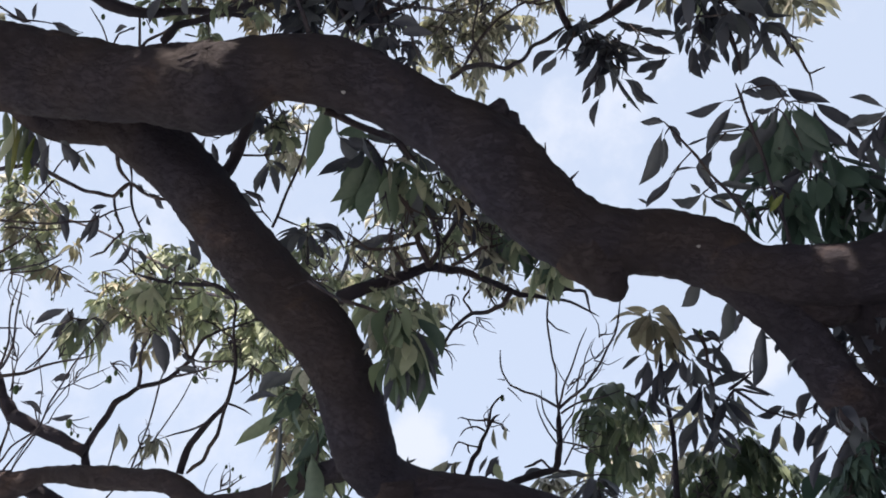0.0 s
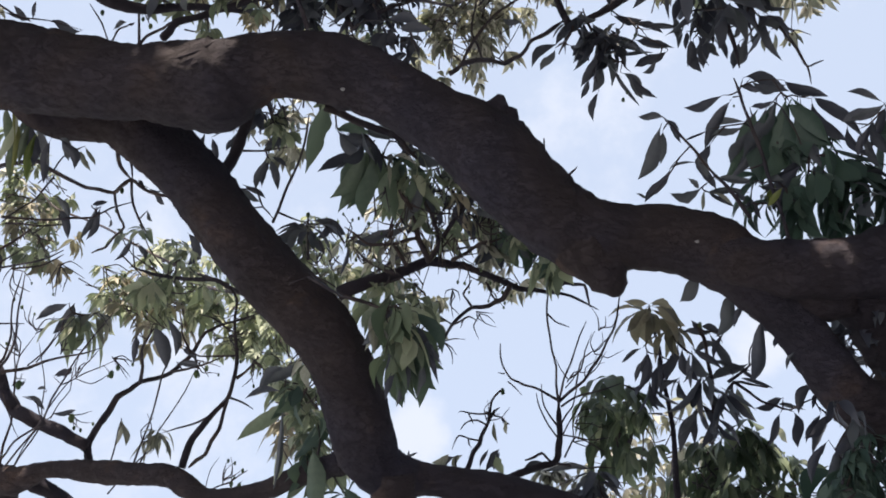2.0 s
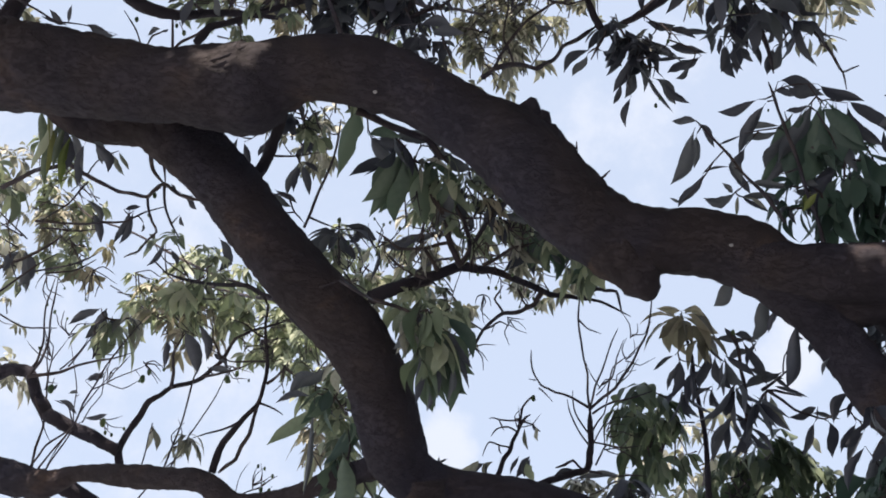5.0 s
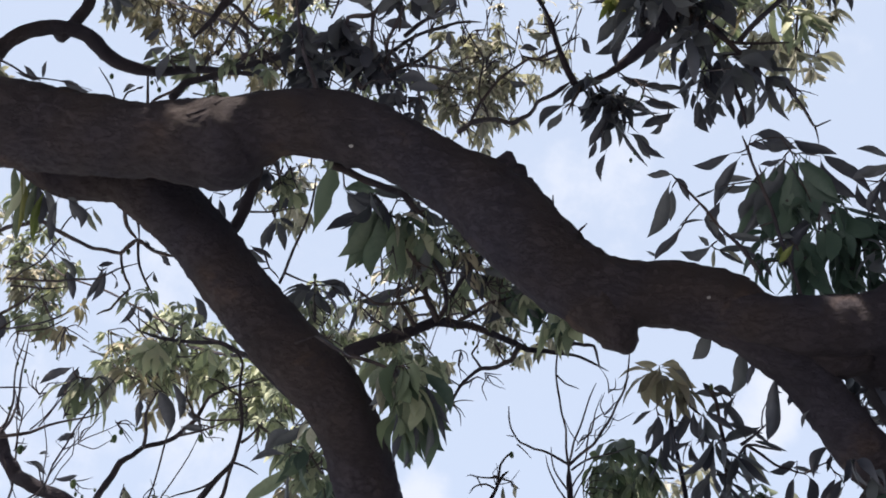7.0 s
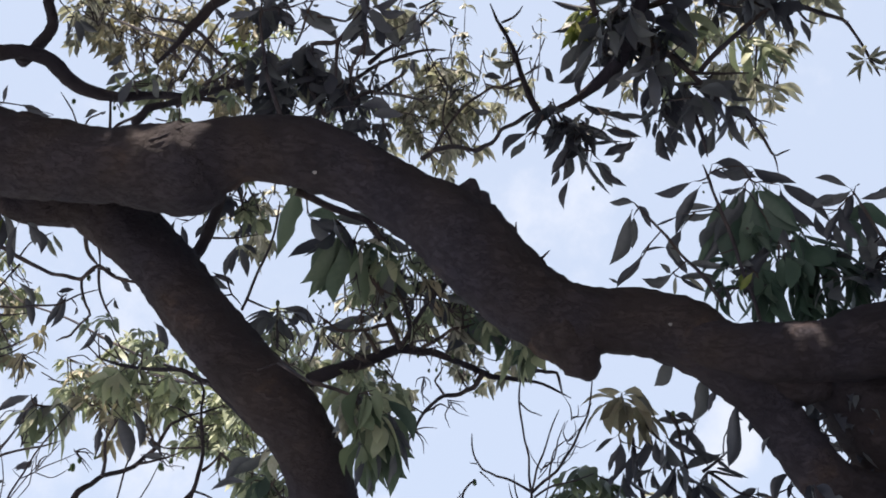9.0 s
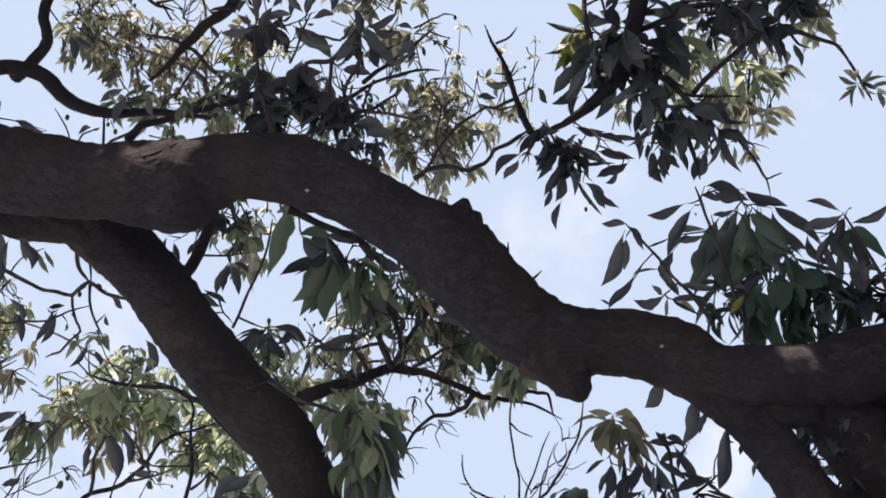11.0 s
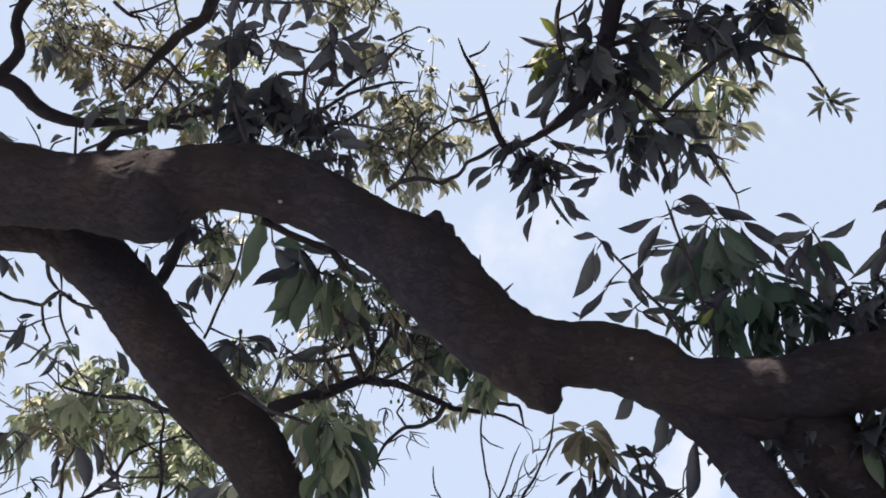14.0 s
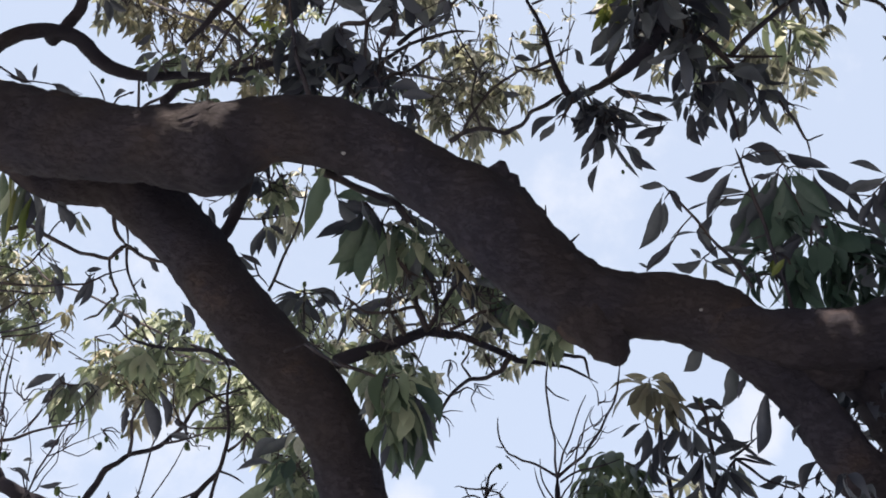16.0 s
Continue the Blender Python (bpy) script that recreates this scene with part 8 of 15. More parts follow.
b20 = branch((0.567, 3.691, 5.403, 0.0169), (0.547, 3.692, 5.471, 0.0159), (0.527, 3.665, 5.513, 0.0150), (0.504, 3.642, 5.579, 0.0138), (0.492, 3.650, 5.684, 0.0126), (0.474, 3.640, 5.777, 0.0113), (0.440, 3.591, 5.818, 0.0100), (0.403, 3.596, 5.933, 0.0084), (0.373, 3.566, 6.017, 0.0069))
shoot(b20, (0.429, 3.623, 5.947, 0.0069), (0.486, 3.622, 5.983, 0.0056), (0.510, 3.595, 5.989, 0.0049), (0.529, 3.567, 6.002, 0.0041))
shoot(b20, (0.505, 3.713, 5.838, 0.0069), (0.532, 3.675, 5.879, 0.0041))
shoot(b20, (0.505, 3.717, 5.834, 0.0055), (0.464, 3.741, 5.860, 0.0048), (0.417, 3.718, 5.840, 0.0041))
shoot(b20, (0.529, 3.793, 5.745, 0.0096), (0.475, 3.820, 5.740, 0.0087), (0.422, 3.852, 5.737, 0.0079), (0.351, 3.821, 5.729, 0.0069))
shoot(b20, (0.542, 3.784, 5.755, 0.0055), (0.585, 3.770, 5.780, 0.0045), (0.624, 3.743, 5.794, 0.0034))
shoot(b20, (0.486, 3.647, 5.715, 0.0043), (0.488, 3.694, 5.758, 0.0036), (0.500, 3.750, 5.797, 0.0029))
leaf(b20, (0.500, 3.750, 5.797), (0.377, 3.752, 5.804), 0.045, 10, mat=PALE)
shoot(b20, (0.494, 3.722, 5.777, 0.0043), (0.465, 3.732, 5.787, 0.0036), (0.446, 3.752, 5.799, 0.0029))
leaf(b20, (0.446, 3.752, 5.799), (0.442, 3.808, 5.758), 0.025, -3, mat=PALE)
shoot(b20, (0.585, 3.770, 5.780, 0.0043), (0.602, 3.764, 5.782, 0.0036), (0.624, 3.752, 5.784, 0.0029))
leaf(b20, (0.624, 3.752, 5.784), (0.679, 3.802, 5.719), 0.036, 11)

# dark hanging bough, right of the gap of sky
b21 = branch((1.071, 2.834, 5.880, 0.0461), (1.054, 2.935, 5.815, 0.0447), (1.045, 3.069, 5.795, 0.0443), (1.037, 3.168, 5.763, 0.0440), (1.021, 3.244, 5.698, 0.0423), (1.014, 3.361, 5.682, 0.0414), (0.997, 3.461, 5.632, 0.0400), (0.946, 3.492, 5.557, 0.0382), (0.910, 3.582, 5.556, 0.0363), (0.862, 3.620, 5.533, 0.0314), (0.813, 3.672, 5.523, 0.0245), (0.772, 3.713, 5.521, 0.0200), (0.731, 3.764, 5.531, 0.0160), (0.671, 3.797, 5.528, 0.0133), (0.616, 3.840, 5.522, 0.0108))
shoot(b21, (1.008, 3.394, 5.669, 0.0040), (0.934, 3.377, 5.690, 0.0034), (0.832, 3.369, 5.747, 0.0027))
leaf(b21, (0.832, 3.369, 5.747), (0.724, 3.282, 5.825), 0.054, 15, mat=YOUNG)
shoot(b21, (0.866, 3.372, 5.728, 0.0040), (0.847, 3.377, 5.733, 0.0034), (0.832, 3.374, 5.741, 0.0027))
leaf(b21, (0.832, 3.374, 5.741), (0.631, 3.362, 5.784), 0.032, 8)
shoot(b21, (0.847, 3.377, 5.733, 0.0040), (0.817, 3.370, 5.743, 0.0034), (0.793, 3.363, 5.757, 0.0027))
leaf(b21, (0.793, 3.363, 5.757), (0.814, 3.479, 5.677), 0.053, -10, mat=YOUNG)
leaf(b21, (0.833, 3.386, 5.727), (0.622, 3.456, 5.671), 0.057, 23, mat=LEAF)
leaf(b21, (0.806, 3.371, 5.747), (0.713, 3.503, 5.634), 0.053, -11, mat=YOUNG)
shoot(b21, (0.847, 3.377, 5.733, 0.0040), (0.841, 3.385, 5.725, 0.0034), (0.833, 3.395, 5.717, 0.0027))
leaf(b21, (0.833, 3.395, 5.717), (0.759, 3.493, 5.633), 0.047, -6, mat=YOUNG)
shoot(b21, (0.841, 3.385, 5.725, 0.0040), (0.841, 3.428, 5.679, 0.0034), (0.847, 3.454, 5.649, 0.0027))
leaf(b21, (0.847, 3.454, 5.649), (0.673, 3.598, 5.553), 0.081, -16)
shoot(b21, (0.934, 3.522, 5.578, 0.0040), (0.875, 3.519, 5.593, 0.0034), (0.835, 3.498, 5.600, 0.0027))
leaf(b21, (0.835, 3.498, 5.600), (0.658, 3.589, 5.481), 0.057, -4)
shoot(b21, (0.837, 3.646, 5.556, 0.0040), (0.825, 3.605, 5.543, 0.0034), (0.797, 3.551, 5.543, 0.0027))
leaf(b21, (0.797, 3.551, 5.543), (0.679, 3.583, 5.491), 0.047, -9)
leaf(b21, (0.798, 3.568, 5.523), (0.755, 3.642, 5.443), 0.045, -18)
leaf(b21, (0.859, 3.428, 5.678), (0.741, 3.518, 5.543), 0.068, -5)
shoot(b21, (0.833, 3.395, 5.717, 0.0156), (0.811, 3.341, 5.761, 0.0141), (0.809, 3.318, 5.847, 0.0127), (0.815, 3.281, 5.893, 0.0115), (0.824, 3.224, 5.913, 0.0104))
shoot(b21, (0.805, 3.302, 5.825, 0.0065), (0.846, 3.301, 5.859, 0.0062), (0.881, 3.269, 5.849, 0.0059), (0.925, 3.253, 5.889, 0.0056), (0.959, 3.217, 5.909, 0.0052))
leaf(b21, (0.933, 3.235, 5.890), (0.905, 3.312, 5.822), 0.037, 12)
shoot(b21, (0.925, 3.253, 5.889, 0.0040), (0.947, 3.223, 5.911, 0.0034), (0.984, 3.199, 5.928, 0.0027))
leaf(b21, (0.984, 3.199, 5.928), (0.919, 3.312, 5.781), 0.034, -23)
shoot(b21, (0.947, 3.223, 5.911, 0.0040), (0.970, 3.218, 5.910, 0.0034), (0.997, 3.215, 5.908, 0.0027))
leaf(b21, (0.997, 3.215, 5.908), (1.036, 3.259, 5.841), 0.022, -16)
shoot(b21, (0.593, 3.702, 5.388, 0.0078), (0.576, 3.721, 5.353, 0.0070), (0.557, 3.762, 5.345, 0.0063), (0.530, 3.787, 5.297, 0.0052))
shoot(b21, (0.557, 3.762, 5.345, 0.0040), (0.548, 3.788, 5.366, 0.0034), (0.540, 3.816, 5.390, 0.0027))
leaf(b21, (0.540, 3.816, 5.390), (0.414, 3.888, 5.310), 0.051, -22)
shoot(b21, (0.548, 3.788, 5.366, 0.0040), (0.537, 3.803, 5.367, 0.0034), (0.522, 3.827, 5.375, 0.0027))
leaf(b21, (0.522, 3.827, 5.375), (0.454, 3.907, 5.310), 0.046, 14)
shoot(b21, (0.772, 3.713, 5.551, 0.0040), (0.780, 3.731, 5.518, 0.0034), (0.781, 3.742, 5.497, 0.0027))
leaf(b21, (0.781, 3.742, 5.497), (0.924, 3.754, 5.480), 0.043, 16)
shoot(b21, (0.780, 3.731, 5.518, 0.0040), (0.844, 3.760, 5.489, 0.0034), (0.937, 3.768, 5.458, 0.0027))
leaf(b21, (0.937, 3.768, 5.458), (1.088, 3.758, 5.433), 0.032, -9)
leaf(b21, (0.872, 3.763, 5.467), (1.016, 3.783, 5.422), 0.037, 11)
shoot(b21, (0.906, 3.766, 5.469, 0.0040), (0.894, 3.796, 5.428, 0.0034), (0.885, 3.807, 5.403, 0.0027))
leaf(b21, (0.885, 3.807, 5.403), (1.065, 3.814, 5.360), 0.050, 22)
shoot(b21, (0.844, 3.760, 5.489, 0.0040), (0.829, 3.769, 5.451, 0.0034), (0.794, 3.789, 5.429, 0.0027))
leaf(b21, (0.794, 3.789, 5.429), (0.929, 3.864, 5.376), 0.057, -3)
shoot(b21, (0.894, 3.796, 5.428, 0.0040), (0.864, 3.823, 5.389, 0.0034), (0.807, 3.846, 5.348, 0.0027))
leaf(b21, (0.807, 3.846, 5.348), (0.971, 3.821, 5.335), 0.021, 0)
shoot(b21, (0.894, 3.796, 5.428, 0.0040), (0.985, 3.800, 5.382, 0.0034), (1.041, 3.834, 5.365, 0.0027))
leaf(b21, (1.041, 3.834, 5.365), (0.885, 3.879, 5.301), 0.060, 17)
shoot(b21, (1.013, 3.817, 5.374, 0.0040), (1.006, 3.847, 5.350, 0.0034), (0.989, 3.861, 5.327, 0.0027))
leaf(b21, (0.989, 3.861, 5.327), (0.924, 3.896, 5.282), 0.031, 5)
shoot(b21, (0.835, 3.834, 5.369, 0.0040), (0.829, 3.857, 5.317, 0.0034), (0.820, 3.893, 5.280, 0.0027))
leaf(b21, (0.820, 3.893, 5.280), (0.927, 3.977, 5.195), 0.061, 21)
shoot(b21, (0.829, 3.857, 5.317, 0.0040), (0.841, 3.876, 5.303, 0.0034), (0.867, 3.891, 5.284, 0.0027))
leaf(b21, (0.867, 3.891, 5.284), (0.992, 3.962, 5.186), 0.042, 6)
shoot(b21, (0.829, 3.857, 5.317, 0.0040), (0.804, 3.862, 5.318, 0.0034), (0.781, 3.864, 5.322, 0.0027))
leaf(b21, (0.781, 3.864, 5.322), (0.911, 3.982, 5.152), 0.021, 0)
shoot(b21, (0.804, 3.862, 5.318, 0.0040), (0.771, 3.852, 5.346, 0.0034), (0.716, 3.827, 5.375, 0.0027))
leaf(b21, (0.716, 3.827, 5.375), (0.643, 3.960, 5.254), 0.063, 10)
leaf(b21, (0.729, 3.849, 5.344), (0.687, 3.926, 5.188), 0.057, 0)
shoot(b21, (0.743, 3.839, 5.361, 0.0040), (0.700, 3.889, 5.298, 0.0034), (0.677, 3.908, 5.259, 0.0027))
leaf(b21, (0.677, 3.908, 5.259), (0.637, 3.952, 5.176), 0.032, 15)
shoot(b21, (0.700, 3.889, 5.298, 0.0040), (0.709, 3.903, 5.245, 0.0034), (0.721, 3.941, 5.212, 0.0027))
leaf(b21, (0.721, 3.941, 5.212), (0.699, 4.040, 5.113), 0.037, 7)
shoot(b21, (0.671, 3.797, 5.548, 0.0040), (0.659, 3.761, 5.531, 0.0034), (0.651, 3.722, 5.524, 0.0027))
leaf(b21, (0.651, 3.722, 5.524), (0.524, 3.835, 5.402), 0.052, 7)
shoot(b21, (0.659, 3.761, 5.531, 0.0040), (0.645, 3.746, 5.521, 0.0034), (0.625, 3.730, 5.514, 0.0027))
leaf(b21, (0.625, 3.730, 5.514), (0.718, 3.762, 5.492), 0.039, -24)
shoot(b21, (0.643, 3.819, 5.540, 0.0040), (0.652, 3.789, 5.487, 0.0034), (0.664, 3.774, 5.450, 0.0027))
leaf(b21, (0.664, 3.774, 5.450), (0.598, 3.837, 5.332), 0.056, 22)
shoot(b21, (0.743, 3.839, 5.361, 0.0040), (0.750, 3.824, 5.385, 0.0034), (0.755, 3.804, 5.407, 0.0027))
leaf(b21, (0.755, 3.804, 5.407), (0.705, 3.905, 5.290), 0.059, 6)
shoot(b21, (0.593, 3.702, 5.388, 0.0040), (0.602, 3.743, 5.420, 0.0034), (0.612, 3.774, 5.450, 0.0027))
leaf(b21, (0.612, 3.774, 5.450), (0.767, 3.800, 5.403), 0.062, -17)
shoot(b21, (0.652, 3.789, 5.487, 0.0040), (0.673, 3.772, 5.478, 0.0034), (0.690, 3.760, 5.471, 0.0027))
leaf(b21, (0.690, 3.760, 5.471), (0.798, 3.836, 5.403), 0.054, -11)
shoot(b21, (0.557, 3.762, 5.345, 0.0040), (0.572, 3.791, 5.360, 0.0034), (0.586, 3.819, 5.386, 0.0027))
leaf(b21, (0.586, 3.819, 5.386), (0.679, 3.874, 5.333), 0.044, 20)
shoot(b21, (0.673, 3.772, 5.478, 0.0062), (0.688, 3.784, 5.449, 0.0052), (0.690, 3.789, 5.429, 0.0042))
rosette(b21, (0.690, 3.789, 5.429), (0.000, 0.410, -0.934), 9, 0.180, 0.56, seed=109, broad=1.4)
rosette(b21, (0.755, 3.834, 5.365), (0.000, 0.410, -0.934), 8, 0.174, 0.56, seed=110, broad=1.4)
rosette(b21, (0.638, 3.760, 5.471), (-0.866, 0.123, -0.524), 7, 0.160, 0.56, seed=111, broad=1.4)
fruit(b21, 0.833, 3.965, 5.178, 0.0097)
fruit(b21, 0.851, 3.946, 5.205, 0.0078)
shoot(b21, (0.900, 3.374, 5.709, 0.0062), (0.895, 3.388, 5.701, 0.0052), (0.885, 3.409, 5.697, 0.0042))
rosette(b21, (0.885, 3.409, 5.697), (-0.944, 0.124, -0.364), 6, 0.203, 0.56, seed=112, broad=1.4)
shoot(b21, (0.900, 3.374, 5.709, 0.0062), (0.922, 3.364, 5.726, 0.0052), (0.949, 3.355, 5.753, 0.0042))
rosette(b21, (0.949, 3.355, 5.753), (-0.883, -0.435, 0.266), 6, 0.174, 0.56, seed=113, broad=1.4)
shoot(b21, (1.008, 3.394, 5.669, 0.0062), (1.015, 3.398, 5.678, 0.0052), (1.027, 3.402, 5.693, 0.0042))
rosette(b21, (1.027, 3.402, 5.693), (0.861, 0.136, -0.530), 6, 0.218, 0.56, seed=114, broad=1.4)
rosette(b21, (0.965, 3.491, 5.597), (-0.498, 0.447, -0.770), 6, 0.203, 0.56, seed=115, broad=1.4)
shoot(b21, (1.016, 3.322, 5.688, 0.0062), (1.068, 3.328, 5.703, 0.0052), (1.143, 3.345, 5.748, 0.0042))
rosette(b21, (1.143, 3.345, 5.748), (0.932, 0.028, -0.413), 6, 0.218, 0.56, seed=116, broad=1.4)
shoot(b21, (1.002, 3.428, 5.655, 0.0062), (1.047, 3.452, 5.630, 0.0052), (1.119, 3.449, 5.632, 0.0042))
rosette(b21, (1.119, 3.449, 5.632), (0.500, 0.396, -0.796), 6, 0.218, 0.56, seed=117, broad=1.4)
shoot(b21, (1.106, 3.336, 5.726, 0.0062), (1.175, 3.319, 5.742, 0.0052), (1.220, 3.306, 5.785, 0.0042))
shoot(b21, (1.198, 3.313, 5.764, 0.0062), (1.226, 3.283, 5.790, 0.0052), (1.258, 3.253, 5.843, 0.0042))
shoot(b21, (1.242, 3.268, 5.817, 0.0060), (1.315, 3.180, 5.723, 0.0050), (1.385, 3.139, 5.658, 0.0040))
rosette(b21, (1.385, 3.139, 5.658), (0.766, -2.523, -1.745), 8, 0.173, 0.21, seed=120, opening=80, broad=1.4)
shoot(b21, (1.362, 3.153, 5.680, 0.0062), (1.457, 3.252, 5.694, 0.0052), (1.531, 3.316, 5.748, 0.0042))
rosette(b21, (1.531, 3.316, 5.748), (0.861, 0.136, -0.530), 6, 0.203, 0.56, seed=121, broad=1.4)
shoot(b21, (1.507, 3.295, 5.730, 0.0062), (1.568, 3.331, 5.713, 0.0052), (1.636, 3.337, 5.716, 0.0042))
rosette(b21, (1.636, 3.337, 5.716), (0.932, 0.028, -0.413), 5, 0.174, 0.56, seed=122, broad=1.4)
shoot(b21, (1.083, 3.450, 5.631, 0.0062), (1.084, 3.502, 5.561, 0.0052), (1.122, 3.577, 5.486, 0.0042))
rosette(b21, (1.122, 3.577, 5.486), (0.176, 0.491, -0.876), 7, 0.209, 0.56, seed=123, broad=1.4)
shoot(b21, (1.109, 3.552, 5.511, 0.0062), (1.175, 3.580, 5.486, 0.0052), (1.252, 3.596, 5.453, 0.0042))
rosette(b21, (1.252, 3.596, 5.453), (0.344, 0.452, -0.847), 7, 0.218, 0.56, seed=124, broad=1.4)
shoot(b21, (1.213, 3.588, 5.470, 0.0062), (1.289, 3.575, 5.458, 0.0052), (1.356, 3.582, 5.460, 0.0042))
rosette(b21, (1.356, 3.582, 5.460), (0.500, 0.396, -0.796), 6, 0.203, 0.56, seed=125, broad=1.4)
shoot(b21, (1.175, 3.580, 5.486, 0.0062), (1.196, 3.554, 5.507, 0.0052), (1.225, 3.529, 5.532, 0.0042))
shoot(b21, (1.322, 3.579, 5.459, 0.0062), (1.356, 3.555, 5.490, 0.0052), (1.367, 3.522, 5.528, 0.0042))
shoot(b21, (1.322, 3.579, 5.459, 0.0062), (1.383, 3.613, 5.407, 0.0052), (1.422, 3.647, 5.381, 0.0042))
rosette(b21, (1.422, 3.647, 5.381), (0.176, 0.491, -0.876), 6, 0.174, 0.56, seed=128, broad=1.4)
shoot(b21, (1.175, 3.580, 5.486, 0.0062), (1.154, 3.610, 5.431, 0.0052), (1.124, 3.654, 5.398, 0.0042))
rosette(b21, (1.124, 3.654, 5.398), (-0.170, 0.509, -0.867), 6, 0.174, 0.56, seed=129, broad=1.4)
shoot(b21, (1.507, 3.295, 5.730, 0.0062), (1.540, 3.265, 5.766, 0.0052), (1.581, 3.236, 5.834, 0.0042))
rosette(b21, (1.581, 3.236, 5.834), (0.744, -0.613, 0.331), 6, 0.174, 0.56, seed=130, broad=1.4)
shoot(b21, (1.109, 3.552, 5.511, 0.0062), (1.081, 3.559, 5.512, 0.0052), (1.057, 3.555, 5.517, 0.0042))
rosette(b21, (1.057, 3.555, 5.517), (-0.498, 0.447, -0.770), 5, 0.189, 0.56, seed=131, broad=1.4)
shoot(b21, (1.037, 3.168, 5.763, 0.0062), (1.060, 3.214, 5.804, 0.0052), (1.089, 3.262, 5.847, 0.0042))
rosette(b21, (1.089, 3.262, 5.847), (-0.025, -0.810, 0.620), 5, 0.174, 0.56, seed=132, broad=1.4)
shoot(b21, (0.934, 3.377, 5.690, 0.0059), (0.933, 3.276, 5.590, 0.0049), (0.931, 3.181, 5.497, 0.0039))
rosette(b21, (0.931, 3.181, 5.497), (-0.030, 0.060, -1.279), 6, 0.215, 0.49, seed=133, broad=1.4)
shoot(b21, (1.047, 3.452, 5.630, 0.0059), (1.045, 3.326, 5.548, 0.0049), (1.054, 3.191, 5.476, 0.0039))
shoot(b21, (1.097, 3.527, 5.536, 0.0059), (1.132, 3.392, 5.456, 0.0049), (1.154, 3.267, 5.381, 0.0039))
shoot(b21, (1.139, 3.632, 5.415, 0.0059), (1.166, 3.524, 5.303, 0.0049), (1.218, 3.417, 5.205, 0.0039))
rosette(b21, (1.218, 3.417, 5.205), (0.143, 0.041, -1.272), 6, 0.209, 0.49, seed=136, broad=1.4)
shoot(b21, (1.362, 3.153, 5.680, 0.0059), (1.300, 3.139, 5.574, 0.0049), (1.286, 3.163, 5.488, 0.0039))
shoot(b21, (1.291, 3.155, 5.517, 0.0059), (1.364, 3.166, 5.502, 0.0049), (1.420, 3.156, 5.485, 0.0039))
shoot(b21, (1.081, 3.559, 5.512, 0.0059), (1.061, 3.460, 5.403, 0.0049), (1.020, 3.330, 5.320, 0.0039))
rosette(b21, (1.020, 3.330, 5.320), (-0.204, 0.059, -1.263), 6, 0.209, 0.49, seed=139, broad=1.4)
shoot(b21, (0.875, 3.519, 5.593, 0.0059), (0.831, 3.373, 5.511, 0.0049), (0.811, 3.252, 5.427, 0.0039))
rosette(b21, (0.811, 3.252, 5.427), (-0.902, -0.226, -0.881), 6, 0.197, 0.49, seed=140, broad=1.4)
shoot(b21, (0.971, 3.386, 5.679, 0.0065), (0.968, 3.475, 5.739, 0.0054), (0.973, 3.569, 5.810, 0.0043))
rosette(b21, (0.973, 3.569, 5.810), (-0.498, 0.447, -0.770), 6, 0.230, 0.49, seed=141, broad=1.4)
shoot(b21, (1.198, 3.313, 5.764, 0.0065), (1.224, 3.409, 5.794, 0.0054), (1.228, 3.521, 5.844, 0.0043))
rosette(b21, (1.228, 3.521, 5.844), (0.500, 0.396, -0.796), 6, 0.236, 0.49, seed=142, mat=OLIVE)
shoot(b21, (1.196, 3.554, 5.507, 0.0065), (1.210, 3.608, 5.587, 0.0054), (1.217, 3.646, 5.703, 0.0043))
rosette(b21, (1.217, 3.646, 5.703), (0.176, 0.491, -0.876), 6, 0.230, 0.49, seed=143, mat=OLIVE)
shoot(b21, (1.386, 3.178, 5.683, 0.0065), (1.396, 3.301, 5.807, 0.0054), (1.401, 3.423, 5.941, 0.0043))
shoot(b21, (1.561, 3.251, 5.800, 0.0065), (1.555, 3.339, 5.869, 0.0054), (1.549, 3.415, 5.937, 0.0043))
rosette(b21, (1.549, 3.415, 5.937), (0.932, 0.028, -0.413), 6, 0.223, 0.49, seed=145, broad=1.4)
shoot(b21, (1.356, 3.555, 5.490, 0.0065), (1.363, 3.620, 5.554, 0.0054), (1.353, 3.692, 5.639, 0.0043))
shoot(b21, (1.251, 3.582, 5.464, 0.0065), (1.248, 3.666, 5.511, 0.0054), (1.247, 3.769, 5.561, 0.0043))
rosette(b21, (1.247, 3.769, 5.561), (0.003, 0.510, -0.883), 6, 0.223, 0.49, seed=147, broad=1.4)
shoot(b21, (1.075, 3.238, 5.826, 0.0065), (1.089, 3.343, 5.888, 0.0054), (1.105, 3.438, 5.948, 0.0043))
rosette(b21, (1.105, 3.438, 5.948), (0.476, -0.747, 0.506), 6, 0.223, 0.49, seed=148, broad=1.4)
shoot(b21, (0.881, 3.269, 5.849, 0.0065), (0.920, 3.378, 5.876, 0.0054), (0.944, 3.473, 5.922, 0.0043))
rosette(b21, (0.944, 3.473, 5.922), (-1.009, -0.099, -0.106), 6, 0.209, 0.49, seed=149, broad=1.4)
shoot(b21, (1.100, 3.407, 5.928, 0.0065), (1.164, 3.389, 5.964, 0.0054), (1.211, 3.362, 6.027, 0.0043))
shoot(b21, (1.400, 3.403, 5.918, 0.0065), (1.412, 3.368, 5.975, 0.0054), (1.399, 3.334, 6.042, 0.0043))
rosette(b21, (1.399, 3.334, 6.042), (-0.025, -0.810, 0.620), 6, 0.223, 0.49, seed=151, broad=1.4)
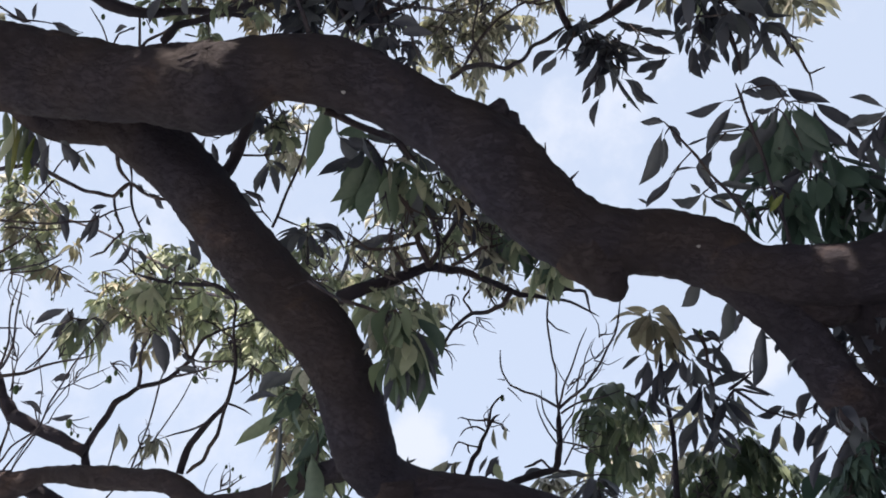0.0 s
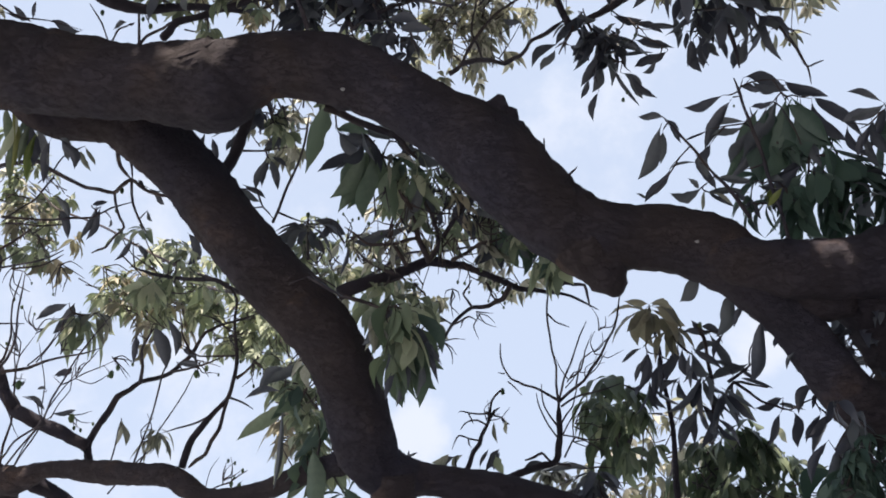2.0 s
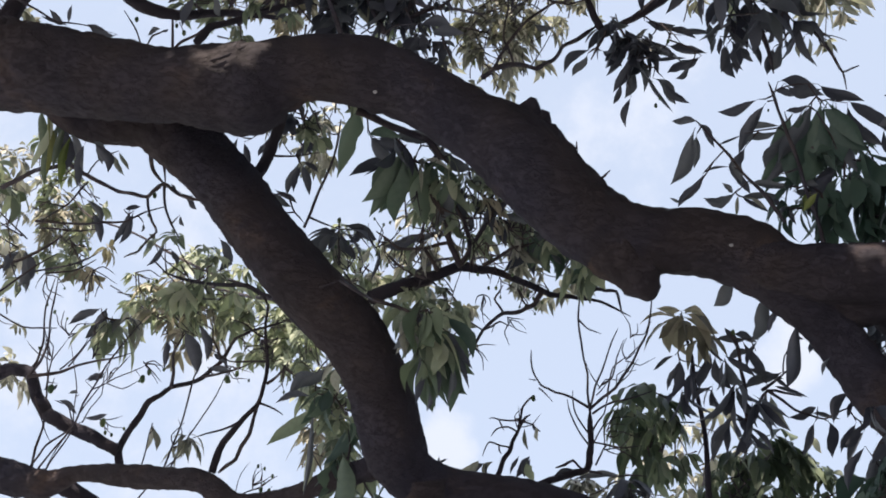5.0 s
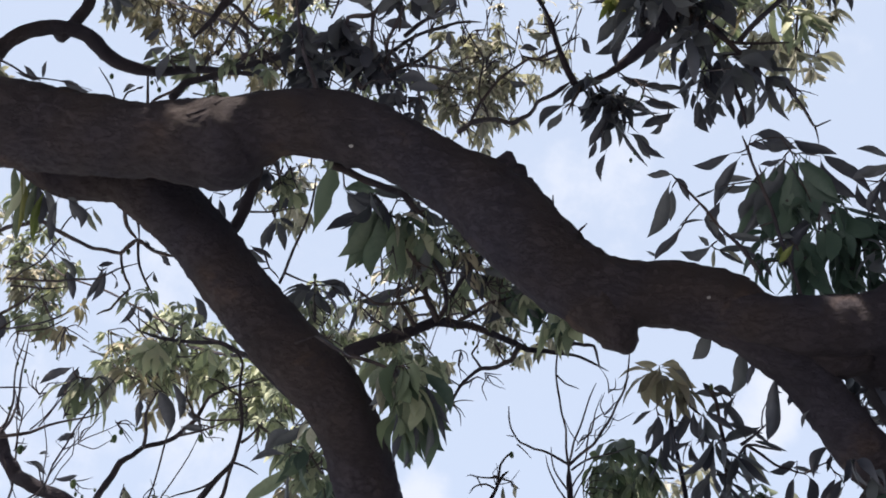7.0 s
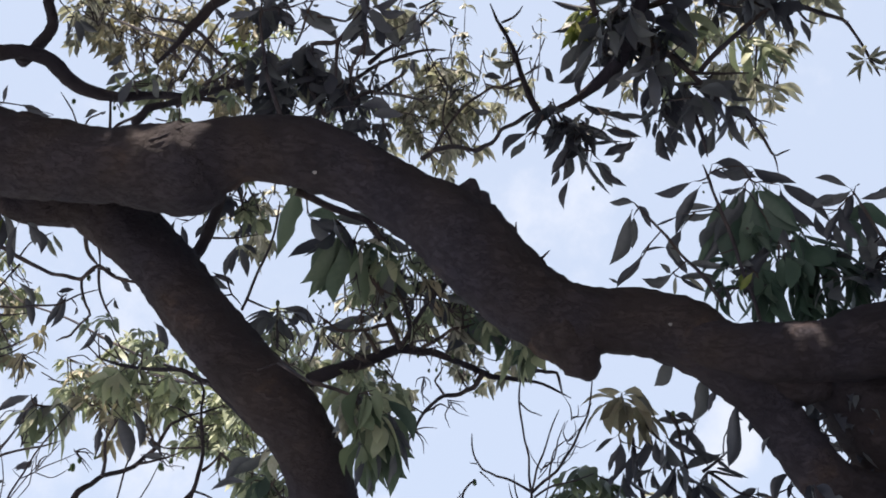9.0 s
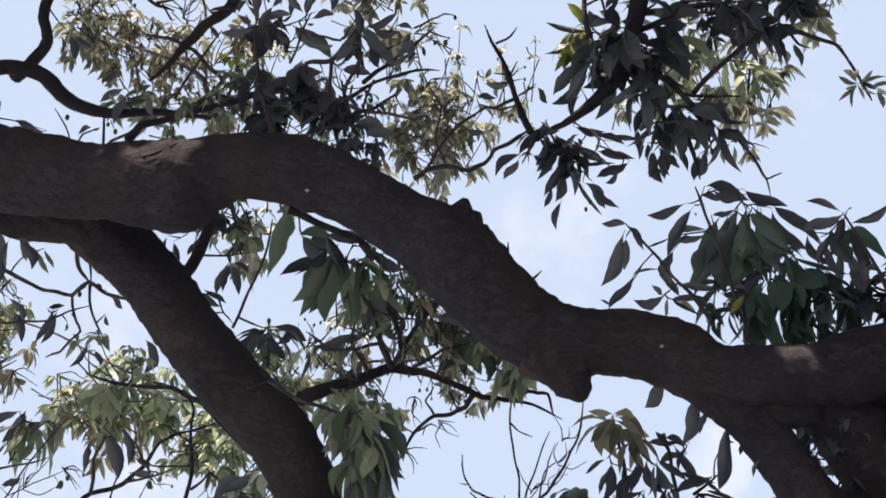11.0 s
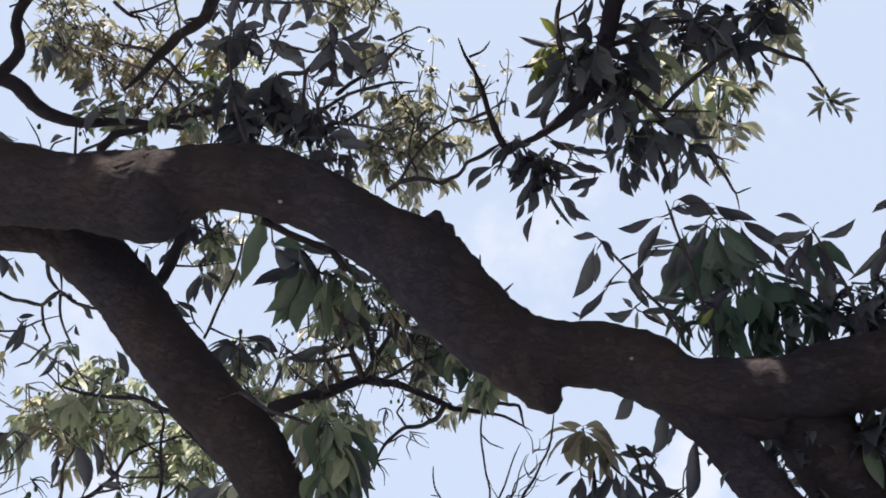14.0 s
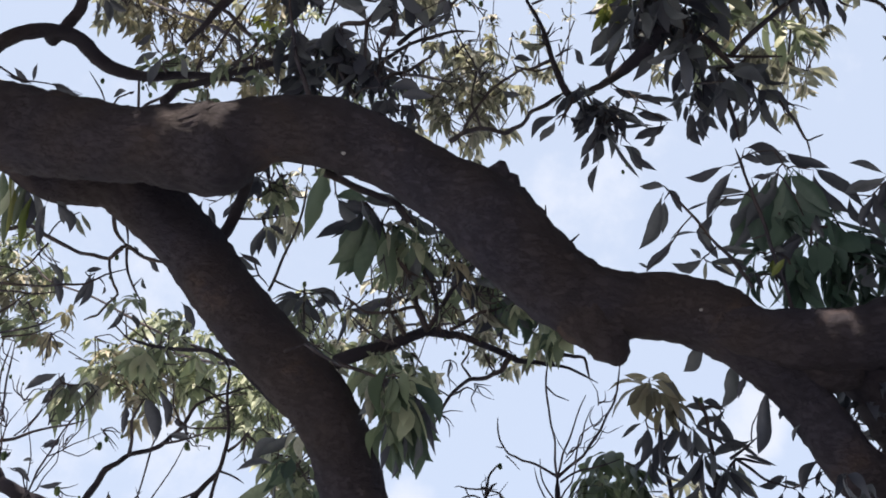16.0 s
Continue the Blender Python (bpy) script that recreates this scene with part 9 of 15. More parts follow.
shoot(b21, (1.507, 3.295, 5.730, 0.0065), (1.502, 3.389, 5.800, 0.0054), (1.509, 3.471, 5.877, 0.0043))
clump(b21, (2.257, 5.035, 7.539), 0.19, 0.15, 0.52, 10, 0.162, 0.75, PALE, 153, 8)
clump(b21, (2.352, 5.220, 7.321), 0.15, 0.10, 0.52, 7, 0.141, 0.75, PALE, 154, 8)
clump(b21, (1.901, 5.028, 7.577), 0.15, 0.14, 0.52, 6, 0.155, 0.75, OLIVE, 155, 8)
shoot(b21, (1.040, 3.367, 5.732, 0.0156), (1.105, 3.347, 5.745, 0.0143), (1.165, 3.316, 5.754, 0.0130), (1.239, 3.320, 5.797, 0.0117), (1.304, 3.302, 5.824, 0.0104), (1.361, 3.257, 5.785, 0.0091), (1.439, 3.264, 5.815, 0.0078))
shoot(b21, (1.003, 3.455, 5.635, 0.0182), (1.065, 3.480, 5.628, 0.0172), (1.121, 3.486, 5.597, 0.0162), (1.196, 3.528, 5.576, 0.0149), (1.246, 3.532, 5.497, 0.0136), (1.302, 3.571, 5.466, 0.0125), (1.358, 3.613, 5.436, 0.0113), (1.396, 3.660, 5.395, 0.0102), (1.423, 3.690, 5.332, 0.0091))
shoot(b21, (1.303, 3.542, 5.510, 0.0130), (1.365, 3.500, 5.568, 0.0123), (1.436, 3.464, 5.621, 0.0116), (1.512, 3.416, 5.669, 0.0108), (1.583, 3.353, 5.694, 0.0100), (1.636, 3.336, 5.718, 0.0095), (1.687, 3.313, 5.738, 0.0091))
shoot(b21, (1.251, 3.545, 5.512, 0.0078), (1.332, 3.557, 5.513, 0.0070), (1.403, 3.537, 5.488, 0.0063), (1.461, 3.532, 5.486, 0.0057), (1.523, 3.539, 5.495, 0.0052))
shoot(b21, (1.609, 3.345, 5.706, 0.0067), (1.630, 3.529, 5.810, 0.0056), (1.637, 3.703, 5.906, 0.0045))
rosette(b21, (1.637, 3.703, 5.906), (0.500, 0.396, -0.796), 9, 0.205, 0.56, seed=156, mat=OLIVE)
shoot(b21, (1.636, 3.674, 5.890, 0.0067), (1.673, 3.700, 5.883, 0.0056), (1.707, 3.727, 5.873, 0.0045))
rosette(b21, (1.707, 3.727, 5.873), (0.642, 0.322, -0.724), 8, 0.190, 0.56, seed=157, mat=OLIVE)
shoot(b21, (1.636, 3.674, 5.890, 0.0067), (1.594, 3.683, 5.912, 0.0056), (1.567, 3.688, 5.929, 0.0045))
rosette(b21, (1.567, 3.688, 5.929), (-0.498, 0.447, -0.770), 7, 0.176, 0.56, seed=158, mat=OLIVE)
shoot(b21, (1.673, 3.700, 5.883, 0.0067), (1.662, 3.753, 5.795, 0.0056), (1.668, 3.839, 5.748, 0.0045))
rosette(b21, (1.668, 3.839, 5.748), (0.500, 0.396, -0.796), 8, 0.161, 0.56, seed=159, mat=PALE)
shoot(b21, (1.666, 3.811, 5.764, 0.0067), (1.703, 3.833, 5.743, 0.0056), (1.765, 3.844, 5.735, 0.0045))
rosette(b21, (1.765, 3.844, 5.735), (0.861, 0.136, -0.530), 7, 0.147, 0.56, seed=160, mat=PALE)
clump(b21, (2.905, 4.962, 8.214), 0.22, 0.14, 0.52, 12, 0.193, 0.75, PALE, 161, 8)
clump(b21, (1.989, 5.157, 7.854), 0.16, 0.24, 0.52, 10, 0.164, 0.75, PALE, 162, 8)
clump(b21, (1.929, 3.491, 6.274), 0.11, 0.11, 0.35, 7, 0.151, 0.75, LEAF, 163, 8)
clump(b21, (1.534, 3.363, 5.998), 0.16, 0.11, 0.35, 6, 0.143, 0.75, LEAF, 164, 8)
clump(b21, (1.493, 5.347, 7.463), 0.14, 0.12, 0.52, 5, 0.144, 0.75, PALE, 165, 8)
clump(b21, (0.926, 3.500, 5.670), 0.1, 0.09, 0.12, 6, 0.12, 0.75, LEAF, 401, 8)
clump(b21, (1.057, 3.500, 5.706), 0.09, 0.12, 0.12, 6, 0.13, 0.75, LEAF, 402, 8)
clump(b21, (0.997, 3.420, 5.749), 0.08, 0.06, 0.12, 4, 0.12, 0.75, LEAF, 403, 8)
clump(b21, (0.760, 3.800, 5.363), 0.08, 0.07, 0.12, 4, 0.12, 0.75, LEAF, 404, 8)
rosette(b21, (0.778, 3.460, 5.820), (-0.3, 0.4, -0.85), 7, 0.13, 0.7, seed=411, mat=OLIVE, broad=1.4)
rosette(b21, (0.801, 3.500, 5.731), (-0.3, 0.4, -0.85), 7, 0.14, 0.7, seed=412, mat=OLIVE, broad=1.4)
rosette(b21, (0.745, 3.440, 5.713), (-0.3, 0.4, -0.85), 7, 0.1, 0.7, seed=413, mat=YOUNG, broad=1.4)
rosette(b21, (0.856, 3.500, 5.814), (-0.3, 0.4, -0.85), 7, 0.14, 0.7, seed=414, mat=OLIVE, broad=1.4)
rosette(b21, (0.836, 3.420, 5.822), (-0.3, 0.4, -0.85), 7, 0.12, 0.7, seed=415, mat=OLIVE, broad=1.4)
rosette(b21, (1.357, 3.600, 5.951), (-0.3, 0.4, -0.85), 7, 0.15, 0.7, seed=416, mat=OLIVE, broad=1.4)
rosette(b21, (1.396, 3.650, 5.851), (-0.3, 0.4, -0.85), 7, 0.15, 0.7, seed=417, mat=BROWNED, broad=1.4)
rosette(b21, (1.338, 3.700, 5.825), (-0.3, 0.4, -0.85), 7, 0.13, 0.7, seed=418, mat=OLIVE, broad=1.4)
b22 = branch((1.687, 3.317, 5.734, 0.0104), (1.739, 3.331, 5.719, 0.0100), (1.801, 3.355, 5.724, 0.0097), (1.854, 3.380, 5.727, 0.0094), (1.909, 3.401, 5.732, 0.0091), (1.961, 3.433, 5.755, 0.0089), (1.979, 3.414, 5.709, 0.0086), (2.019, 3.451, 5.692, 0.0083), (2.074, 3.522, 5.710, 0.0080), (2.095, 3.536, 5.658, 0.0077), (2.134, 3.589, 5.648, 0.0073), (2.159, 3.614, 5.617, 0.0070), (2.192, 3.658, 5.607, 0.0067))
shoot(b22, (2.095, 3.536, 5.658, 0.0062), (2.087, 3.509, 5.576, 0.0052), (2.054, 3.478, 5.520, 0.0042))
rosette(b22, (2.054, 3.478, 5.520), (0.345, -1.704, -2.642), 11, 0.114, 0.14, seed=166, mat=PALE, single=True, opening=80)
shoot(b22, (2.070, 3.494, 5.548, 0.0040), (2.090, 3.489, 5.525, 0.0034), (2.106, 3.484, 5.509, 0.0027))
leaf(b22, (2.106, 3.484, 5.509), (2.206, 3.460, 5.517), 0.023, -5, mat=PALE)
shoot(b22, (2.090, 3.489, 5.525, 0.0040), (2.110, 3.494, 5.509, 0.0034), (2.132, 3.491, 5.499, 0.0027))
leaf(b22, (2.132, 3.491, 5.499), (2.156, 3.533, 5.419), 0.033, -1, mat=PALE)
leaf(b22, (2.132, 3.486, 5.504), (2.192, 3.497, 5.468), 0.021, 10, mat=PALE)
shoot(b22, (1.979, 3.414, 5.709, 0.0040), (1.975, 3.393, 5.678, 0.0034), (1.973, 3.367, 5.653, 0.0027))
leaf(b22, (1.973, 3.367, 5.653), (1.952, 3.380, 5.639), 0.011, -21)
shoot(b22, (1.739, 3.340, 5.704, 0.0065), (1.784, 3.382, 5.675, 0.0058), (1.831, 3.381, 5.649, 0.0052))
leaf(b22, (1.753, 3.368, 5.670), (1.790, 3.434, 5.578), 0.033, 19)
leaf(b22, (1.739, 3.340, 5.704), (1.662, 3.370, 5.677), 0.031, -4)
shoot(b21, (1.280, 3.680, 5.355, 0.0130), (1.310, 3.731, 5.335, 0.0111), (1.323, 3.754, 5.283, 0.0092), (1.339, 3.793, 5.267, 0.0078), (1.339, 3.797, 5.217, 0.0065))
shoot(b21, (1.409, 3.675, 5.363, 0.0040), (1.388, 3.686, 5.336, 0.0034), (1.371, 3.701, 5.323, 0.0027))
leaf(b21, (1.371, 3.701, 5.323), (1.332, 3.768, 5.207), 0.052, -20)
shoot(b21, (1.139, 3.632, 5.415, 0.0040), (1.149, 3.659, 5.365, 0.0034), (1.138, 3.705, 5.339, 0.0027))
leaf(b21, (1.138, 3.705, 5.339), (1.186, 3.829, 5.244), 0.063, 24)
shoot(b21, (1.149, 3.659, 5.365, 0.0040), (1.159, 3.680, 5.341, 0.0034), (1.177, 3.711, 5.328, 0.0027))
leaf(b21, (1.177, 3.711, 5.328), (1.200, 3.780, 5.215), 0.052, -23)
shoot(b21, (1.159, 3.680, 5.341, 0.0040), (1.185, 3.693, 5.327, 0.0034), (1.203, 3.719, 5.318, 0.0027))
leaf(b21, (1.203, 3.719, 5.318), (1.250, 3.766, 5.257), 0.034, -18)
shoot(b21, (1.159, 3.680, 5.341, 0.0040), (1.135, 3.695, 5.343, 0.0034), (1.099, 3.698, 5.350, 0.0027))
leaf(b21, (1.099, 3.698, 5.350), (1.103, 3.763, 5.294), 0.032, -17)
shoot(b21, (1.280, 3.680, 5.355, 0.0040), (1.300, 3.678, 5.355, 0.0034), (1.332, 3.669, 5.363, 0.0027))
leaf(b21, (1.332, 3.669, 5.363), (1.308, 3.719, 5.321), 0.027, 19)
shoot(b21, (1.487, 3.653, 5.369, 0.0091), (1.542, 3.691, 5.320, 0.0081), (1.591, 3.730, 5.266, 0.0071), (1.608, 3.743, 5.223, 0.0066), (1.641, 3.784, 5.211, 0.0061), (1.675, 3.773, 5.219, 0.0056), (1.710, 3.761, 5.227, 0.0052))
shoot(b21, (1.513, 3.660, 5.359, 0.0052), (1.547, 3.661, 5.325, 0.0045), (1.591, 3.690, 5.318, 0.0039))
shoot(b21, (1.547, 3.661, 5.325, 0.0040), (1.565, 3.669, 5.324, 0.0034), (1.578, 3.682, 5.328, 0.0027))
leaf(b21, (1.578, 3.682, 5.328), (1.594, 3.722, 5.266), 0.029, -21, mat=PALE)
shoot(b21, (1.640, 3.782, 5.209, 0.0052), (1.646, 3.794, 5.168, 0.0045), (1.659, 3.832, 5.150, 0.0039))
shoot(b21, (1.514, 3.672, 5.345, 0.0040), (1.493, 3.673, 5.340, 0.0034), (1.474, 3.679, 5.340, 0.0027))
leaf(b21, (1.474, 3.679, 5.340), (1.456, 3.764, 5.278), 0.033, 17, mat=PALE)
leaf(b21, (1.488, 3.687, 5.330), (1.505, 3.754, 5.269), 0.022, 20, mat=PALE)
shoot(b21, (1.159, 3.680, 5.341, 0.0040), (1.156, 3.742, 5.368, 0.0034), (1.157, 3.804, 5.407, 0.0027))
leaf(b21, (1.157, 3.804, 5.407), (1.197, 3.896, 5.282), 0.059, 9)
leaf(b21, (1.144, 3.804, 5.407), (1.136, 3.895, 5.316), 0.050, 20)
shoot(b21, (1.185, 3.693, 5.327, 0.0040), (1.193, 3.756, 5.358, 0.0034), (1.196, 3.812, 5.397, 0.0027))
leaf(b21, (1.196, 3.812, 5.397), (1.270, 3.864, 5.351), 0.036, 3)
shoot(b21, (1.388, 3.686, 5.336, 0.0040), (1.386, 3.749, 5.361, 0.0034), (1.370, 3.812, 5.397, 0.0027))
leaf(b21, (1.370, 3.812, 5.397), (1.333, 3.870, 5.275), 0.053, 24)
shoot(b21, (1.280, 3.680, 5.355, 0.0040), (1.273, 3.732, 5.401, 0.0034), (1.274, 3.774, 5.450, 0.0027))
leaf(b21, (1.274, 3.774, 5.450), (1.315, 3.868, 5.333), 0.037, 6)
shoot(b21, (1.139, 3.632, 5.415, 0.0040), (1.105, 3.683, 5.451, 0.0034), (1.080, 3.745, 5.492, 0.0027))
leaf(b21, (1.080, 3.745, 5.492), (1.091, 3.852, 5.389), 0.048, -14)
leaf(b21, (1.235, 3.715, 5.535), (1.264, 3.782, 5.458), 0.039, -1)
shoot(b21, (1.409, 3.675, 5.363, 0.0040), (1.409, 3.728, 5.394, 0.0034), (1.417, 3.789, 5.429, 0.0027))
leaf(b21, (1.417, 3.789, 5.429), (1.427, 3.825, 5.356), 0.028, 20)

# big-leaved spray standing on the limb
b23 = branch((1.297, 3.521, 4.068, 0.0084), (1.275, 3.478, 4.183, 0.0079), (1.251, 3.464, 4.317, 0.0074), (1.223, 3.405, 4.396, 0.0069), (1.199, 3.389, 4.507, 0.0065), (1.184, 3.370, 4.555, 0.0062), (1.162, 3.333, 4.587, 0.0060), (1.158, 3.336, 4.660, 0.0058), (1.141, 3.316, 4.710, 0.0055))
shoot(b23, (1.158, 3.336, 4.660, 0.0034), (1.166, 3.331, 4.678, 0.0029), (1.177, 3.316, 4.710, 0.0023))
leaf(b23, (1.177, 3.316, 4.710), (1.368, 3.373, 4.692), 0.068, 5)
shoot(b23, (1.166, 3.331, 4.678, 0.0034), (1.187, 3.329, 4.690, 0.0029), (1.203, 3.318, 4.706, 0.0023))
leaf(b23, (1.203, 3.318, 4.706), (1.355, 3.353, 4.708), 0.052, 4)
shoot(b23, (1.187, 3.329, 4.690, 0.0034), (1.251, 3.313, 4.696, 0.0029), (1.335, 3.321, 4.703, 0.0023))
leaf(b23, (1.335, 3.321, 4.703), (1.522, 3.382, 4.669), 0.051, 18)
leaf(b23, (1.163, 3.337, 4.679), (1.248, 3.337, 4.658), 0.032, 2)
shoot(b23, (1.158, 3.336, 4.660, 0.0034), (1.128, 3.350, 4.653, 0.0029), (1.104, 3.354, 4.656, 0.0023))
leaf(b23, (1.104, 3.354, 4.656), (0.945, 3.382, 4.616), 0.045, 13)
leaf(b23, (1.132, 3.363, 4.643), (1.024, 3.469, 4.474), 0.060, -17)
shoot(b23, (1.184, 3.370, 4.555, 0.0034), (1.186, 3.390, 4.559, 0.0029), (1.192, 3.414, 4.569, 0.0023))
leaf(b23, (1.192, 3.414, 4.569), (1.036, 3.459, 4.573), 0.031, -7)
shoot(b23, (1.186, 3.390, 4.559, 0.0034), (1.183, 3.409, 4.557, 0.0029), (1.185, 3.422, 4.558, 0.0023))
leaf(b23, (1.185, 3.422, 4.558), (1.046, 3.420, 4.505), 0.036, 10)
shoot(b23, (1.183, 3.409, 4.557, 0.0034), (1.100, 3.403, 4.538, 0.0029), (1.049, 3.430, 4.547, 0.0023))
leaf(b23, (1.049, 3.430, 4.547), (0.946, 3.443, 4.501), 0.012, 22)
shoot(b23, (1.137, 3.359, 4.649, 0.0033), (1.177, 3.356, 4.652, 0.0028))
fruit(b23, 1.141, 3.379, 4.620, 0.0050)
shoot(b23, (1.293, 3.317, 4.699, 0.0034), (1.323, 3.340, 4.655, 0.0029), (1.346, 3.372, 4.630, 0.0023))
leaf(b23, (1.346, 3.372, 4.630), (1.494, 3.421, 4.471), 0.079, 0, mat=DEEP)
shoot(b23, (1.323, 3.340, 4.655, 0.0034), (1.343, 3.352, 4.643, 0.0029), (1.357, 3.369, 4.634, 0.0023))
leaf(b23, (1.357, 3.369, 4.634), (1.476, 3.475, 4.471), 0.075, 5, mat=DEEP)
shoot(b23, (1.323, 3.340, 4.655, 0.0034), (1.304, 3.352, 4.639, 0.0029), (1.282, 3.379, 4.620, 0.0023))
leaf(b23, (1.282, 3.379, 4.620), (1.242, 3.522, 4.329), 0.111, -5, mat=DEEP)
shoot(b23, (1.304, 3.352, 4.639, 0.0034), (1.305, 3.368, 4.623, 0.0029), (1.304, 3.384, 4.612, 0.0023))
leaf(b23, (1.304, 3.384, 4.612), (1.326, 3.594, 4.419), 0.102, 5, mat=DEEP)
shoot(b23, (1.186, 3.390, 4.559, 0.0034), (1.211, 3.392, 4.580, 0.0029), (1.234, 3.387, 4.609, 0.0023))
leaf(b23, (1.234, 3.387, 4.609), (1.111, 3.573, 4.408), 0.088, 0, mat=DEEP)
shoot(b23, (1.305, 3.368, 4.623, 0.0034), (1.322, 3.375, 4.612, 0.0029), (1.335, 3.388, 4.607, 0.0023))
leaf(b23, (1.335, 3.388, 4.607), (1.398, 3.504, 4.421), 0.079, 0, mat=DEEP)
leaf(b23, (1.346, 3.354, 4.656), (1.235, 3.510, 4.353), 0.107, 10, mat=DEEP)
leaf(b23, (1.357, 3.356, 4.652), (1.416, 3.467, 4.430), 0.096, 18, mat=DEEP)
shoot(b23, (1.343, 3.352, 4.643, 0.0034), (1.369, 3.349, 4.649, 0.0029), (1.390, 3.356, 4.652, 0.0023))
leaf(b23, (1.390, 3.356, 4.652), (1.530, 3.454, 4.471), 0.090, -1, mat=DEEP)
shoot(b23, (1.369, 3.349, 4.649, 0.0034), (1.400, 3.358, 4.647, 0.0029), (1.445, 3.363, 4.643, 0.0023))
leaf(b23, (1.445, 3.363, 4.643), (1.598, 3.481, 4.522), 0.063, -10)
leaf(b23, (1.313, 3.356, 4.652), (1.162, 3.453, 4.414), 0.075, -5)
shoot(b23, (1.305, 3.368, 4.623, 0.0034), (1.294, 3.365, 4.627, 0.0029), (1.280, 3.369, 4.634, 0.0023))
leaf(b23, (1.280, 3.369, 4.634), (1.127, 3.590, 4.402), 0.061, 20)
leaf(b23, (1.401, 3.363, 4.643), (1.479, 3.497, 4.398), 0.094, -20)
leaf(b23, (1.368, 3.363, 4.643), (1.374, 3.576, 4.434), 0.105, 15, mat=DEEP)
shoot(b23, (1.183, 3.409, 4.557, 0.0034), (1.194, 3.419, 4.555, 0.0029), (1.203, 3.426, 4.553, 0.0023))
leaf(b23, (1.203, 3.426, 4.553), (1.125, 3.505, 4.433), 0.055, -15)
shoot(b23, (1.322, 3.375, 4.612, 0.0034), (1.388, 3.443, 4.534, 0.0029), (1.412, 3.483, 4.472, 0.0023))
leaf(b23, (1.412, 3.483, 4.472), (1.367, 3.667, 4.265), 0.097, -5)
shoot(b23, (1.400, 3.463, 4.503, 0.0034), (1.434, 3.492, 4.465, 0.0029), (1.445, 3.508, 4.436, 0.0023))
leaf(b23, (1.445, 3.508, 4.436), (1.541, 3.680, 4.288), 0.089, 19)
shoot(b23, (1.434, 3.492, 4.465, 0.0034), (1.473, 3.487, 4.458, 0.0029), (1.511, 3.495, 4.454, 0.0023))
leaf(b23, (1.511, 3.495, 4.454), (1.633, 3.597, 4.365), 0.060, -18)
shoot(b23, (1.251, 3.464, 4.317, 0.0034), (1.289, 3.508, 4.343, 0.0029), (1.324, 3.552, 4.372, 0.0023))
leaf(b23, (1.324, 3.552, 4.372), (1.262, 3.592, 4.301), 0.038, 16, mat=YOUNG)
shoot(b23, (1.207, 3.394, 4.470, 0.0034), (1.224, 3.432, 4.485, 0.0029), (1.247, 3.457, 4.508, 0.0023))
leaf(b23, (1.247, 3.457, 4.508), (1.236, 3.590, 4.388), 0.065, -7)
shoot(b23, (1.400, 3.358, 4.647, 0.0034), (1.428, 3.357, 4.650, 0.0029), (1.445, 3.356, 4.652, 0.0023))
leaf(b23, (1.445, 3.356, 4.652), (1.656, 3.476, 4.538), 0.055, 16)
shoot(b23, (1.211, 3.392, 4.580, 0.0034), (1.208, 3.391, 4.594, 0.0029), (1.203, 3.382, 4.616, 0.0023))
leaf(b23, (1.203, 3.382, 4.616), (1.289, 3.363, 4.628), 0.028, -18)
shoot(b23, (1.251, 3.464, 4.317, 0.0034), (1.244, 3.510, 4.340, 0.0029), (1.236, 3.559, 4.363, 0.0023))
leaf(b23, (1.236, 3.559, 4.363), (1.364, 3.603, 4.342), 0.040, -2)
shoot(b23, (1.232, 3.425, 4.370, 0.0034), (1.204, 3.478, 4.392, 0.0029), (1.181, 3.521, 4.418, 0.0023))
leaf(b23, (1.181, 3.521, 4.418), (1.327, 3.523, 4.364), 0.048, 0)
shoot(b23, (1.434, 3.492, 4.465, 0.0034), (1.433, 3.496, 4.448, 0.0029), (1.423, 3.508, 4.436, 0.0023))
leaf(b23, (1.423, 3.508, 4.436), (1.298, 3.568, 4.261), 0.059, 14)
shoot(b23, (1.473, 3.487, 4.458, 0.0053), (1.510, 3.488, 4.461, 0.0044), (1.533, 3.483, 4.472, 0.0035))
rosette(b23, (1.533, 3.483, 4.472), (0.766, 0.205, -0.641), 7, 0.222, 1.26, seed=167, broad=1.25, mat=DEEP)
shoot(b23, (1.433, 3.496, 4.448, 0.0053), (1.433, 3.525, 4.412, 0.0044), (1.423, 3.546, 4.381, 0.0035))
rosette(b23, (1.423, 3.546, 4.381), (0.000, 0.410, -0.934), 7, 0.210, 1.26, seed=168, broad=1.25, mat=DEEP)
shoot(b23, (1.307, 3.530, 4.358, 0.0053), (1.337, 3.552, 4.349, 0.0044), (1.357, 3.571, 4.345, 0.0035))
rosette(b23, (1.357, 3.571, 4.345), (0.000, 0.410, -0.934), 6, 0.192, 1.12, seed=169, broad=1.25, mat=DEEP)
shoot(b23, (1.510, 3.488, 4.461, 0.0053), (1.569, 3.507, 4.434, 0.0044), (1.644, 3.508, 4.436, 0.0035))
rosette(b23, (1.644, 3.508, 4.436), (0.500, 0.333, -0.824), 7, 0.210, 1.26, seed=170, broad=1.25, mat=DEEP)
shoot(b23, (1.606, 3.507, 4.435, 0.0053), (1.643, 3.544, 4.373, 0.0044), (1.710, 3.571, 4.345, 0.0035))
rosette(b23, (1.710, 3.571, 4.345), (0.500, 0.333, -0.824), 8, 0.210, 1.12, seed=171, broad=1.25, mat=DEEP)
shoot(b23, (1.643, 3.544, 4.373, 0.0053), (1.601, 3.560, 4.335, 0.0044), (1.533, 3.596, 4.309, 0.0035))
